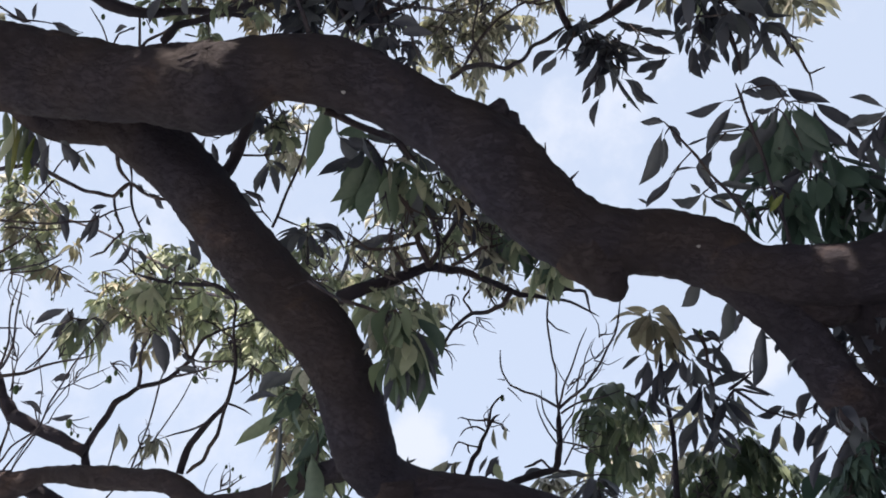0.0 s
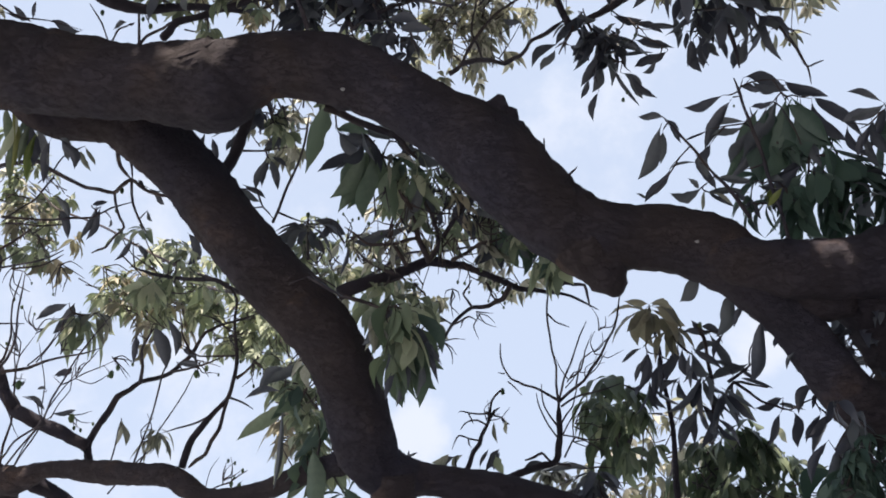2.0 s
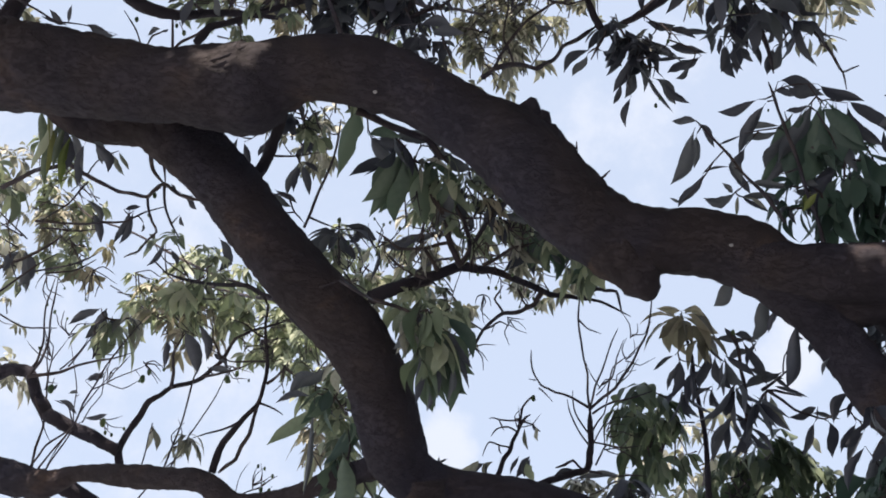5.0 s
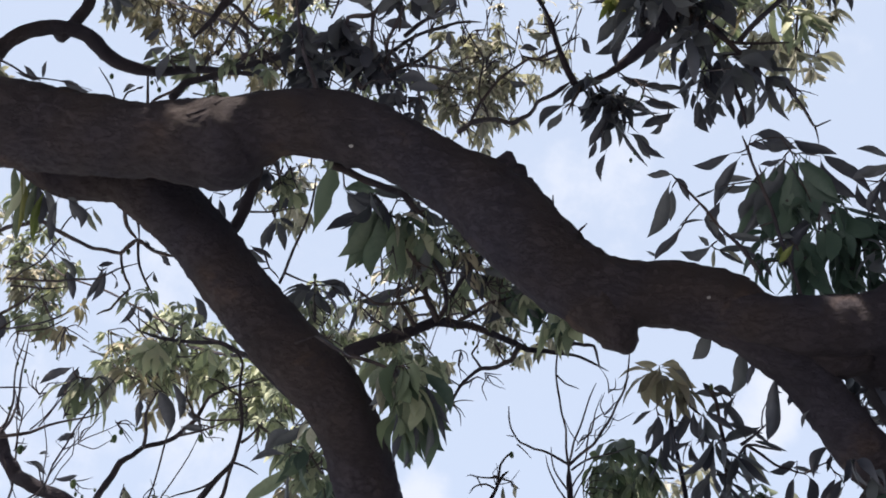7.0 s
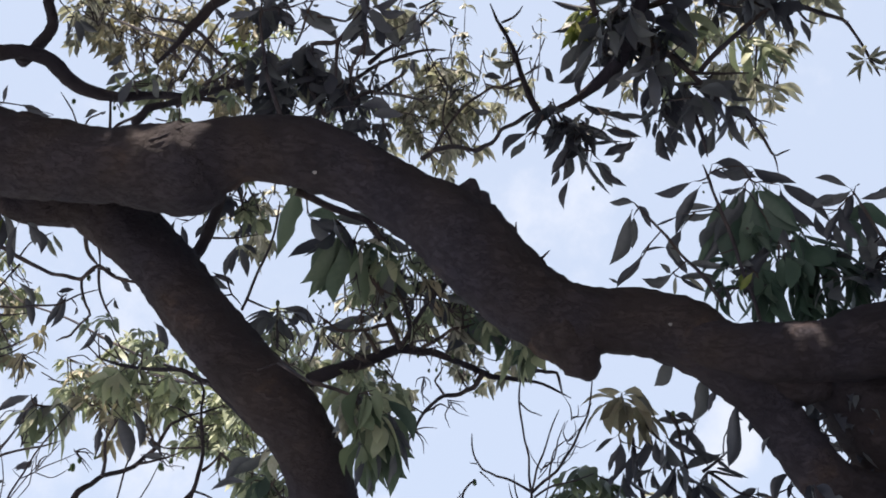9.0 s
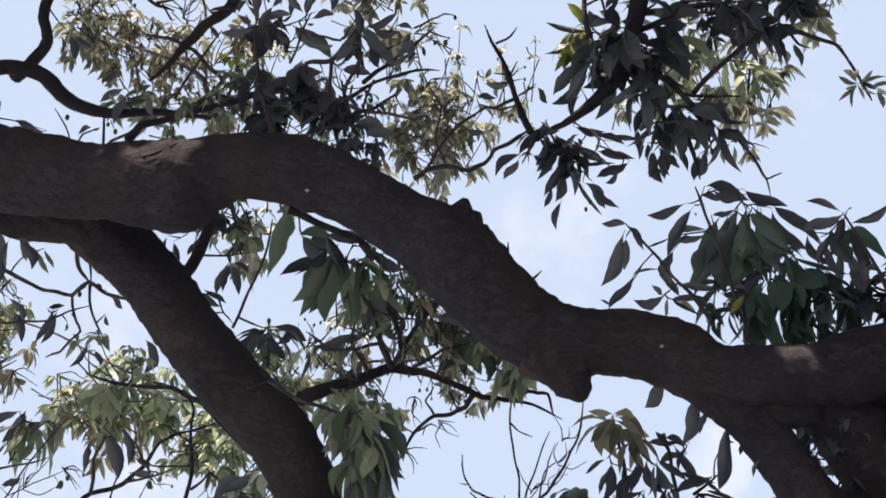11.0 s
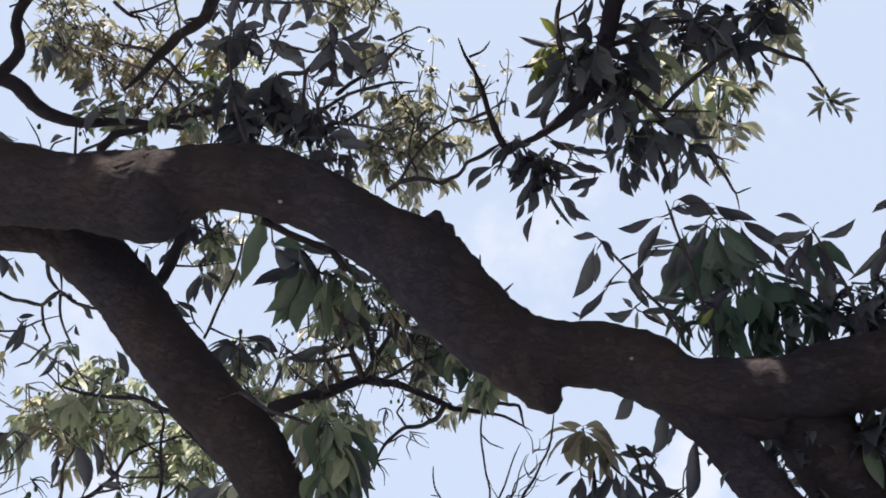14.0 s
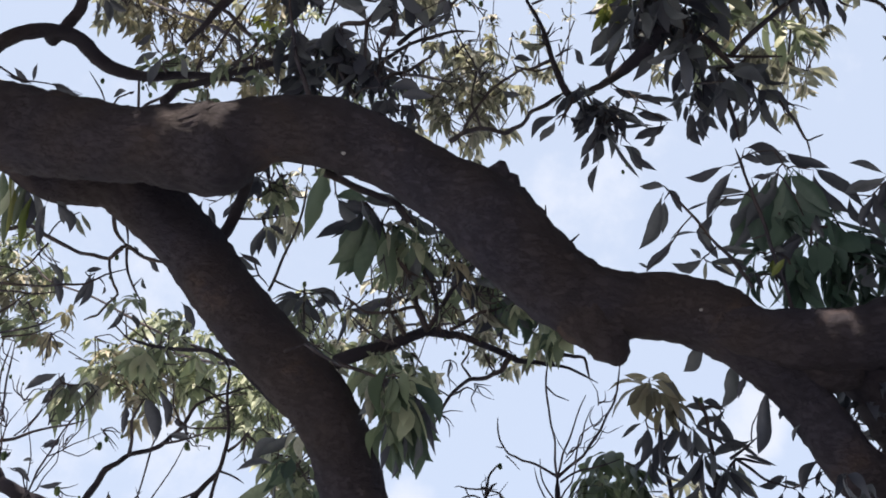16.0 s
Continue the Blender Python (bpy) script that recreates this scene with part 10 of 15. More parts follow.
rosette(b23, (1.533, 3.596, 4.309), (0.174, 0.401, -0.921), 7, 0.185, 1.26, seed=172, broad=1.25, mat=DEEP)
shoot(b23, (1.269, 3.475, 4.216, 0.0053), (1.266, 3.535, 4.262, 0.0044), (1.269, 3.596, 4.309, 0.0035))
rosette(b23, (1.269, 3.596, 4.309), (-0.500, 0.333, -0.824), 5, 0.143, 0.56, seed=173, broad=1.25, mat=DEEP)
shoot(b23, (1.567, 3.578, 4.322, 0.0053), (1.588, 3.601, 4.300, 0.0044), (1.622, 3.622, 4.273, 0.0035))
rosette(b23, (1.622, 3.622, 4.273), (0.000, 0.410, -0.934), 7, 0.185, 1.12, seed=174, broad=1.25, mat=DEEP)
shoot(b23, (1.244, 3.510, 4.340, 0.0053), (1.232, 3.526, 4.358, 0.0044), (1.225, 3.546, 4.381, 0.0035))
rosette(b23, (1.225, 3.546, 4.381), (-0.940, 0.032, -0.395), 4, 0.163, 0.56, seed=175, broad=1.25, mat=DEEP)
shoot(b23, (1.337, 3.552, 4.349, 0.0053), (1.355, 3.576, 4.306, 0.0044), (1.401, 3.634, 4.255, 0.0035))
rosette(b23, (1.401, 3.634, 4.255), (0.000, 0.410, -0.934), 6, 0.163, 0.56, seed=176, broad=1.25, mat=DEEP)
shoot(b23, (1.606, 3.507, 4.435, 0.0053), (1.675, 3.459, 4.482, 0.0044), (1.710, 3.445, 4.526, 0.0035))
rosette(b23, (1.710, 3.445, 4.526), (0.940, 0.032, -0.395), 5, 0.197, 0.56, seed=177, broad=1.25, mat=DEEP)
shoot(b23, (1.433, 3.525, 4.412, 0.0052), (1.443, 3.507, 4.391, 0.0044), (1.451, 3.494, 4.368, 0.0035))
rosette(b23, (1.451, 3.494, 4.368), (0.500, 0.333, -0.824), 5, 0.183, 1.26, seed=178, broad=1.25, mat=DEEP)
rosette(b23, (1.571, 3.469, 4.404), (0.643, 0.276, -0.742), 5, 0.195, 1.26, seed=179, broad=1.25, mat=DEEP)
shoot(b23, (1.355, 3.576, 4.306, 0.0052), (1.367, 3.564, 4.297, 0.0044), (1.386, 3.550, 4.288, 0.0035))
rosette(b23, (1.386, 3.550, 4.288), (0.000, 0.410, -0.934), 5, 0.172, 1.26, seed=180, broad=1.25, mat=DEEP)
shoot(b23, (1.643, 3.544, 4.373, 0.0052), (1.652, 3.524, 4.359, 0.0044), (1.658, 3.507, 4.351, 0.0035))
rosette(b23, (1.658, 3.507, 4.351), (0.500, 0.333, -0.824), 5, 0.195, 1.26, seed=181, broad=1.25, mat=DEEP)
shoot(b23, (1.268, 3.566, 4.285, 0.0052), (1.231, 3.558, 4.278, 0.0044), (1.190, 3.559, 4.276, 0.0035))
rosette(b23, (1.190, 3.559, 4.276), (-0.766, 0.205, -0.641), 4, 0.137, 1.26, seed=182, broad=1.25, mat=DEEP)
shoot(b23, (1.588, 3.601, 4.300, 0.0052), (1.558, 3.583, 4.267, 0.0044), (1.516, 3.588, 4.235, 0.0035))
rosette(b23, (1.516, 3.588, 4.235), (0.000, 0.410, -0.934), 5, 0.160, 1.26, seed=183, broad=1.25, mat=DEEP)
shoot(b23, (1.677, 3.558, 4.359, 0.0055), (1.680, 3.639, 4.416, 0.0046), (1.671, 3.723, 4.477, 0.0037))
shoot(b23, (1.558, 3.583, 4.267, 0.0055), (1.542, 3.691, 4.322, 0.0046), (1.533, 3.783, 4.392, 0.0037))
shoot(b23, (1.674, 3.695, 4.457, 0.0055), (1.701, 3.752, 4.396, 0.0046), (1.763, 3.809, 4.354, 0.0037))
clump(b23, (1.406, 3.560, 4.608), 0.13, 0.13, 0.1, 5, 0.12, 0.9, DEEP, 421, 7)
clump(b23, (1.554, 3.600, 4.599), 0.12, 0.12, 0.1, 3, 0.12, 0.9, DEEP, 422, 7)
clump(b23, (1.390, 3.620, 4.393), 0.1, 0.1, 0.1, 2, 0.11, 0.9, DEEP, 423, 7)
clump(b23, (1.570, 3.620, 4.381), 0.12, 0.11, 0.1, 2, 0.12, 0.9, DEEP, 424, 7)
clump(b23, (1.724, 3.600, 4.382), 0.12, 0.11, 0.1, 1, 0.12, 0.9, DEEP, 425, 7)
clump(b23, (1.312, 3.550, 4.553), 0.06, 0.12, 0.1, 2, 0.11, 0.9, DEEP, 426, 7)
b24 = branch((1.150, 3.467, 4.146, 0.0074), (1.119, 3.466, 4.218, 0.0071), (1.073, 3.426, 4.261, 0.0069), (1.046, 3.458, 4.337, 0.0066), (1.009, 3.447, 4.387, 0.0064), (0.973, 3.414, 4.421, 0.0062), (0.939, 3.415, 4.478, 0.0060), (0.896, 3.390, 4.518, 0.0057), (0.861, 3.401, 4.589, 0.0055))
shoot(b24, (0.879, 3.395, 4.553, 0.0034), (0.874, 3.403, 4.567, 0.0029), (0.868, 3.404, 4.584, 0.0023))
leaf(b24, (0.868, 3.404, 4.584), (0.771, 3.420, 4.603), 0.038, 18)
leaf(b24, (0.868, 3.407, 4.580), (0.938, 3.478, 4.514), 0.033, 21)
leaf(b24, (0.859, 3.417, 4.566), (0.762, 3.540, 4.382), 0.066, 5)
shoot(b24, (0.879, 3.395, 4.553, 0.0034), (0.867, 3.418, 4.545, 0.0029), (0.864, 3.432, 4.544, 0.0023))
leaf(b24, (0.864, 3.432, 4.544), (0.855, 3.508, 4.436), 0.044, 4)
shoot(b24, (1.009, 3.447, 4.387, 0.0034), (1.005, 3.475, 4.411, 0.0029), (1.005, 3.505, 4.439, 0.0023))
leaf(b24, (1.005, 3.505, 4.439), (0.885, 3.526, 4.422), 0.012, -24)
shoot(b24, (0.956, 3.415, 4.450, 0.0034), (0.922, 3.470, 4.437, 0.0029), (0.895, 3.514, 4.427, 0.0023))
leaf(b24, (0.895, 3.514, 4.427), (0.789, 3.587, 4.308), 0.043, 22)
shoot(b24, (1.100, 3.403, 4.538, 0.0034), (1.072, 3.434, 4.520, 0.0029), (1.053, 3.460, 4.504, 0.0023))
leaf(b24, (1.053, 3.460, 4.504), (1.028, 3.560, 4.407), 0.053, 14)
shoot(b24, (0.991, 3.431, 4.404, 0.0034), (0.991, 3.461, 4.431, 0.0029), (0.994, 3.489, 4.463, 0.0023))
leaf(b24, (0.994, 3.489, 4.463), (1.034, 3.526, 4.379), 0.038, 20)
shoot(b24, (1.046, 3.458, 4.337, 0.0034), (1.035, 3.502, 4.350, 0.0029), (1.018, 3.561, 4.360, 0.0023))
leaf(b24, (1.018, 3.561, 4.360), (0.889, 3.569, 4.338), 0.051, 23)
shoot(b24, (1.027, 3.532, 4.355, 0.0034), (1.014, 3.551, 4.356, 0.0029), (1.005, 3.565, 4.354, 0.0023))
leaf(b24, (1.005, 3.565, 4.354), (0.964, 3.551, 4.399), 0.024, -19)
leaf(b24, (1.027, 3.565, 4.354), (1.011, 3.600, 4.271), 0.018, 8, mat=PALE)
shoot(b24, (1.014, 3.551, 4.356, 0.0034), (1.019, 3.563, 4.350, 0.0029), (1.031, 3.571, 4.345, 0.0023))
leaf(b24, (1.031, 3.571, 4.345), (1.214, 3.607, 4.367), 0.031, -1)
shoot(b24, (1.035, 3.502, 4.350, 0.0034), (1.044, 3.523, 4.365, 0.0029), (1.053, 3.543, 4.385, 0.0023))
leaf(b24, (1.053, 3.543, 4.385), (1.227, 3.523, 4.358), 0.038, 20)
leaf(b24, (1.038, 3.571, 4.345), (1.152, 3.619, 4.304), 0.023, -16)
shoot(b24, (1.019, 3.563, 4.350, 0.0034), (1.037, 3.572, 4.347, 0.0029), (1.053, 3.574, 4.342, 0.0023))
leaf(b24, (1.053, 3.574, 4.342), (1.138, 3.604, 4.309), 0.019, 19, mat=PALE)
shoot(b24, (1.119, 3.466, 4.218, 0.0034), (1.137, 3.518, 4.273, 0.0029), (1.159, 3.584, 4.327, 0.0023))
leaf(b24, (1.159, 3.584, 4.327), (1.230, 3.598, 4.270), 0.024, -20)
shoot(b24, (1.005, 3.475, 4.411, 0.0034), (1.017, 3.493, 4.424, 0.0029), (1.027, 3.508, 4.436, 0.0023))
leaf(b24, (1.027, 3.508, 4.436), (1.075, 3.579, 4.365), 0.037, 18)
shoot(b24, (0.922, 3.470, 4.437, 0.0034), (0.870, 3.529, 4.374, 0.0029), (0.806, 3.584, 4.327, 0.0023))
leaf(b24, (0.806, 3.584, 4.327), (0.759, 3.578, 4.345), 0.014, -23)
shoot(b24, (1.148, 3.551, 4.300, 0.0034), (1.145, 3.557, 4.325, 0.0029), (1.137, 3.565, 4.354, 0.0023))
leaf(b24, (1.137, 3.565, 4.354), (1.240, 3.614, 4.240), 0.032, 17)
shoot(b24, (1.257, 3.468, 4.284, 0.0032), (1.257, 3.412, 4.240, 0.0027), (1.252, 3.350, 4.196, 0.0022))
leaf(b24, (1.252, 3.350, 4.196), (1.197, 3.390, 4.138), 0.029, 5, mat=YOUNG)
b25 = branch((1.782, 3.328, 4.052, 0.0072), (1.763, 3.306, 4.138, 0.0069), (1.761, 3.302, 4.242, 0.0066), (1.745, 3.300, 4.324, 0.0063), (1.737, 3.318, 4.422, 0.0060), (1.719, 3.314, 4.491, 0.0058), (1.696, 3.298, 4.550, 0.0055))
shoot(b25, (1.707, 3.306, 4.520, 0.0034), (1.695, 3.299, 4.536, 0.0029), (1.685, 3.292, 4.559, 0.0023))
leaf(b25, (1.685, 3.292, 4.559), (1.550, 3.277, 4.600), 0.031, -7)
leaf(b25, (1.696, 3.291, 4.558), (1.546, 3.379, 4.536), 0.056, 19)
leaf(b25, (1.714, 3.319, 4.525), (1.851, 3.237, 4.556), 0.042, -19)
leaf(b25, (1.696, 3.301, 4.547), (1.654, 3.428, 4.452), 0.044, -2)
leaf(b25, (1.707, 3.327, 4.517), (1.796, 3.483, 4.355), 0.058, 5)
shoot(b25, (1.695, 3.299, 4.536, 0.0034), (1.675, 3.309, 4.528, 0.0029), (1.641, 3.330, 4.519, 0.0023))
leaf(b25, (1.641, 3.330, 4.519), (1.746, 3.437, 4.402), 0.054, -12)
shoot(b25, (1.695, 3.299, 4.536, 0.0034), (1.699, 3.291, 4.551, 0.0029), (1.706, 3.283, 4.566, 0.0023))
leaf(b25, (1.706, 3.283, 4.566), (1.722, 3.276, 4.567), 0.007, 4)
leaf(b25, (1.685, 3.306, 4.542), (1.575, 3.356, 4.541), 0.041, -15)
shoot(b25, (1.675, 3.309, 4.528, 0.0034), (1.659, 3.328, 4.515, 0.0029), (1.641, 3.345, 4.502, 0.0023))
leaf(b25, (1.641, 3.345, 4.502), (1.596, 3.428, 4.399), 0.040, 0)
shoot(b25, (1.745, 3.300, 4.324, 0.0034), (1.748, 3.371, 4.351, 0.0029), (1.742, 3.434, 4.391, 0.0023))
leaf(b25, (1.742, 3.434, 4.391), (1.833, 3.423, 4.364), 0.032, 15)
shoot(b25, (1.659, 3.328, 4.515, 0.0034), (1.632, 3.347, 4.495, 0.0029), (1.598, 3.362, 4.487, 0.0023))
leaf(b25, (1.598, 3.362, 4.487), (1.671, 3.425, 4.341), 0.052, -20)
shoot(b25, (1.761, 3.302, 4.242, 0.0034), (1.759, 3.386, 4.296, 0.0029), (1.754, 3.469, 4.349, 0.0023))
leaf(b25, (1.754, 3.469, 4.349), (1.857, 3.416, 4.378), 0.037, -16)
shoot(b25, (1.632, 3.347, 4.495, 0.0034), (1.589, 3.340, 4.493, 0.0029), (1.554, 3.350, 4.505, 0.0023))
leaf(b25, (1.554, 3.350, 4.505), (1.647, 3.439, 4.409), 0.047, -19)
leaf(b25, (2.011, 3.114, 4.578), (1.872, 3.155, 4.505), 0.042, -23, mat=LEAF)
leaf(b25, (2.034, 3.190, 4.488), (1.827, 3.407, 4.379), 0.043, -7, mat=LEAF)
leaf(b25, (1.980, 3.186, 4.498), (1.924, 3.273, 4.429), 0.035, -3)
leaf(b25, (2.013, 3.220, 4.456), (1.909, 3.383, 4.282), 0.053, -12)
leaf(b25, (2.035, 3.261, 4.407), (1.956, 3.468, 4.267), 0.053, -14)
shoot(b25, (1.759, 3.386, 4.296, 0.0052), (1.743, 3.400, 4.285, 0.0043), (1.715, 3.407, 4.272, 0.0034))
rosette(b25, (1.715, 3.407, 4.272), (0.476, -0.749, 0.503), 7, 0.169, 0.56, seed=187, broad=1.5)
shoot(b25, (1.759, 3.386, 4.296, 0.0052), (1.783, 3.406, 4.277, 0.0043), (1.823, 3.408, 4.260, 0.0034))
rosette(b25, (1.823, 3.408, 4.260), (-0.025, -0.809, 0.621), 8, 0.169, 0.56, seed=188, broad=1.5)
shoot(b25, (1.783, 3.406, 4.277, 0.0052), (1.854, 3.418, 4.247, 0.0043), (1.920, 3.424, 4.232, 0.0034))
rosette(b25, (1.920, 3.424, 4.232), (-0.025, -0.809, 0.621), 8, 0.181, 0.56, seed=189, broad=1.5)
shoot(b25, (1.601, 3.560, 4.335, 0.0052), (1.610, 3.506, 4.290, 0.0043), (1.608, 3.442, 4.243, 0.0034))
rosette(b25, (1.608, 3.442, 4.243), (-0.365, -0.750, 0.587), 7, 0.145, 0.56, seed=190, broad=1.5)
shoot(b25, (1.887, 3.421, 4.240, 0.0052), (1.940, 3.407, 4.249, 0.0043), (2.016, 3.390, 4.262, 0.0034))
rosette(b25, (2.016, 3.390, 4.262), (0.476, -0.749, 0.503), 9, 0.217, 0.56, seed=191, broad=1.5)
clump(b25, (1.865, 3.514, 4.288), 0.15, 0.06, 0.35, 8, 0.135, 0.75, LEAF, 192, 8)
clump(b25, (1.952, 3.422, 4.231), 0.11, 0.08, 0.35, 7, 0.137, 0.75, LEAF, 193, 8)
shoot(b25, (1.978, 3.398, 4.255, 0.0052), (2.034, 3.368, 4.305, 0.0043), (2.122, 3.299, 4.355, 0.0034))
rosette(b25, (2.122, 3.299, 4.355), (0.476, -0.749, 0.503), 10, 0.265, 0.56, seed=194, broad=1.5)
shoot(b25, (1.978, 3.398, 4.255, 0.0052), (1.999, 3.417, 4.224, 0.0043), (2.038, 3.446, 4.196, 0.0034))
rosette(b25, (2.038, 3.446, 4.196), (-0.001, 0.509, -0.884), 8, 0.181, 0.56, seed=195, mat=PALE)

# thin boughs that carry the far foliage
b26 = branch((-0.915, 3.751, 5.611, 0.0119), (-0.993, 3.916, 5.907, 0.0118), (-1.079, 4.064, 6.191, 0.0116), (-1.361, 4.424, 6.741, 0.0110), (-1.689, 4.793, 7.280, 0.0101), (-1.949, 5.054, 7.695, 0.0091), (-2.236, 5.336, 8.167, 0.0080))
b27 = branch((-0.468, 3.683, 5.651, 0.0119), (-0.366, 4.079, 6.036, 0.0115), (-0.243, 4.509, 6.417, 0.0109), (-0.106, 4.894, 6.812, 0.0101), (0.053, 5.218, 7.113, 0.0090), (0.131, 5.367, 7.305, 0.0084), (0.213, 5.497, 7.474, 0.0078))
b28 = branch((-0.801, 3.429, 6.119, 0.0094), (-0.758, 3.669, 6.409, 0.0095), (-0.700, 3.897, 6.704, 0.0094), (-0.564, 4.252, 7.168, 0.0092), (-0.397, 4.633, 7.700, 0.0088), (-0.283, 4.864, 7.952, 0.0085), (-0.154, 5.110, 8.249, 0.0080))
b29 = branch((1.024, 3.254, 5.710, 0.0127), (1.435, 3.730, 6.395, 0.0123), (1.929, 4.236, 7.104, 0.0112), (2.352, 4.604, 7.626, 0.0098), (2.812, 4.944, 8.187, 0.0080))
b30 = branch((-1.005, 4.896, 4.720, 0.0099), (-1.299, 5.594, 5.189, 0.0099), (-1.633, 6.302, 5.694, 0.0095), (-1.864, 6.728, 6.007, 0.0091), (-2.122, 7.187, 6.329, 0.0084))
b31 = branch((-1.187, 5.023, 4.887, 0.0088), (-1.509, 5.441, 5.253, 0.0087), (-1.867, 5.867, 5.670, 0.0085), (-2.307, 6.296, 6.153, 0.0080), (-2.815, 6.742, 6.627, 0.0074), (-3.020, 6.919, 6.894, 0.0070), (-3.234, 7.092, 7.163, 0.0066))
b32 = branch((1.127, 5.183, 3.961, 0.0110), (1.251, 5.830, 4.206, 0.0107), (1.369, 6.434, 4.421, 0.0102), (1.488, 7.113, 4.659, 0.0093), (1.590, 7.728, 4.860, 0.0080))
b33 = branch((-0.441, 4.123, 4.255, 0.0072), (-0.323, 4.505, 4.585, 0.0072), (-0.185, 4.876, 4.947, 0.0070), (-0.012, 5.257, 5.219, 0.0068), (0.190, 5.687, 5.545, 0.0064), (0.357, 5.961, 5.701, 0.0060), (0.543, 6.277, 5.886, 0.0056))

# bare flower stalks with small fruit
shoot(b8, (-0.341, 4.061, 4.343, 0.0030), (-0.313, 4.053, 4.401, 0.0025), (-0.310, 3.996, 4.401, 0.0022), (-0.313, 3.994, 4.439, 0.0019))
shoot(b8, (-0.338, 4.056, 4.351, 0.0030), (-0.361, 4.061, 4.383, 0.0027), (-0.381, 4.046, 4.404, 0.0025), (-0.382, 4.015, 4.427, 0.0022), (-0.379, 3.986, 4.450, 0.0019))
fruit(b8, -0.379, 3.989, 4.446, 0.0081)
shoot(b8, (-0.342, 4.062, 4.342, 0.0030), (-0.368, 4.033, 4.375, 0.0025), (-0.354, 4.015, 4.397, 0.0022), (-0.340, 4.003, 4.425, 0.0019))
shoot(b8, (-0.338, 4.056, 4.351, 0.0030), (-0.340, 4.034, 4.373, 0.0025), (-0.334, 4.020, 4.402, 0.0019))
shoot(b8, (-0.341, 4.061, 4.343, 0.0030), (-0.299, 4.027, 4.344, 0.0025), (-0.295, 4.017, 4.407, 0.0019))
fruit(b8, -0.295, 4.019, 4.403, 0.0059)
shoot(b8, (-0.339, 4.057, 4.349, 0.0030), (-0.332, 4.043, 4.375, 0.0025), (-0.356, 4.023, 4.398, 0.0019))
shoot(b8, (0.194, 4.360, 4.439, 0.0032), (0.222, 4.393, 4.416, 0.0027), (0.200, 4.413, 4.364, 0.0020))
shoot(b8, (0.210, 4.376, 4.416, 0.0032), (0.239, 4.408, 4.398, 0.0026), (0.250, 4.420, 4.353, 0.0020))
shoot(b8, (0.196, 4.363, 4.435, 0.0032), (0.216, 4.375, 4.405, 0.0027), (0.206, 4.406, 4.374, 0.0020))
fruit(b8, 0.206, 4.409, 4.369, 0.0060)
shoot(b8, (0.209, 4.376, 4.417, 0.0032), (0.226, 4.388, 4.373, 0.0027), (0.279, 4.412, 4.365, 0.0020))
fruit(b8, 0.279, 4.415, 4.361, 0.0074)
shoot(b8, (0.198, 4.365, 4.432, 0.0032), (0.212, 4.371, 4.395, 0.0026), (0.232, 4.404, 4.376, 0.0020))
fruit(b8, 0.232, 4.407, 4.372, 0.0058)
shoot(b8, (0.198, 4.365, 4.433, 0.0032), (0.227, 4.388, 4.380, 0.0026), (0.274, 4.424, 4.348, 0.0020))
fruit(b8, 0.274, 4.426, 4.344, 0.0062)
shoot(b8, (0.273, 4.351, 4.452, 0.0032), (0.269, 4.369, 4.432, 0.0027), (0.243, 4.376, 4.416, 0.0020))
fruit(b8, 0.243, 4.379, 4.412, 0.0081)
shoot(b8, (0.271, 4.348, 4.457, 0.0032), (0.282, 4.372, 4.437, 0.0026), (0.268, 4.384, 4.405, 0.0020))
fruit(b8, 0.268, 4.387, 4.400, 0.0082)
shoot(b8, (0.272, 4.349, 4.455, 0.0032), (0.272, 4.350, 4.406, 0.0027), (0.237, 4.393, 4.392, 0.0020))
shoot(b8, (0.274, 4.353, 4.449, 0.0032), (0.306, 4.368, 4.460, 0.0026), (0.333, 4.363, 4.434, 0.0020))
fruit(b8, 0.333, 4.366, 4.430, 0.0073)
shoot(b8, (0.273, 4.350, 4.453, 0.0032), (0.288, 4.378, 4.432, 0.0027), (0.330, 4.375, 4.418, 0.0020))
fruit(b8, 0.330, 4.378, 4.414, 0.0074)
shoot(b8, (0.042, 4.296, 4.356, 0.0031), (0.052, 4.323, 4.339, 0.0026), (0.034, 4.330, 4.308, 0.0020))
shoot(b8, (0.042, 4.298, 4.353, 0.0031), (0.030, 4.311, 4.292, 0.0026), (0.054, 4.355, 4.287, 0.0023), (0.079, 4.364, 4.260, 0.0020))
shoot(b8, (0.044, 4.302, 4.347, 0.0031), (0.036, 4.347, 4.309, 0.0026), (0.045, 4.368, 4.254, 0.0020))
shoot(b8, (0.041, 4.294, 4.360, 0.0031), (0.014, 4.306, 4.358, 0.0026), (0.006, 4.318, 4.324, 0.0020))
shoot(b8, (0.041, 4.293, 4.361, 0.0031), (0.068, 4.318, 4.359, 0.0026), (0.075, 4.323, 4.318, 0.0020))
shoot(b8, (-0.151, 4.062, 4.516, 0.0031), (-0.118, 4.041, 4.547, 0.0025), (-0.062, 4.036, 4.553, 0.0020))
fruit(b8, -0.062, 4.039, 4.549, 0.0062)
shoot(b8, (-0.152, 4.065, 4.512, 0.0031), (-0.125, 4.066, 4.539, 0.0026), (-0.121, 4.029, 4.563, 0.0020))
shoot(b8, (-0.154, 4.071, 4.503, 0.0031), (-0.127, 4.059, 4.542, 0.0025), (-0.131, 4.019, 4.578, 0.0020))
shoot(b8, (-0.152, 4.066, 4.511, 0.0031), (-0.174, 4.034, 4.541, 0.0025), (-0.187, 4.014, 4.584, 0.0020))
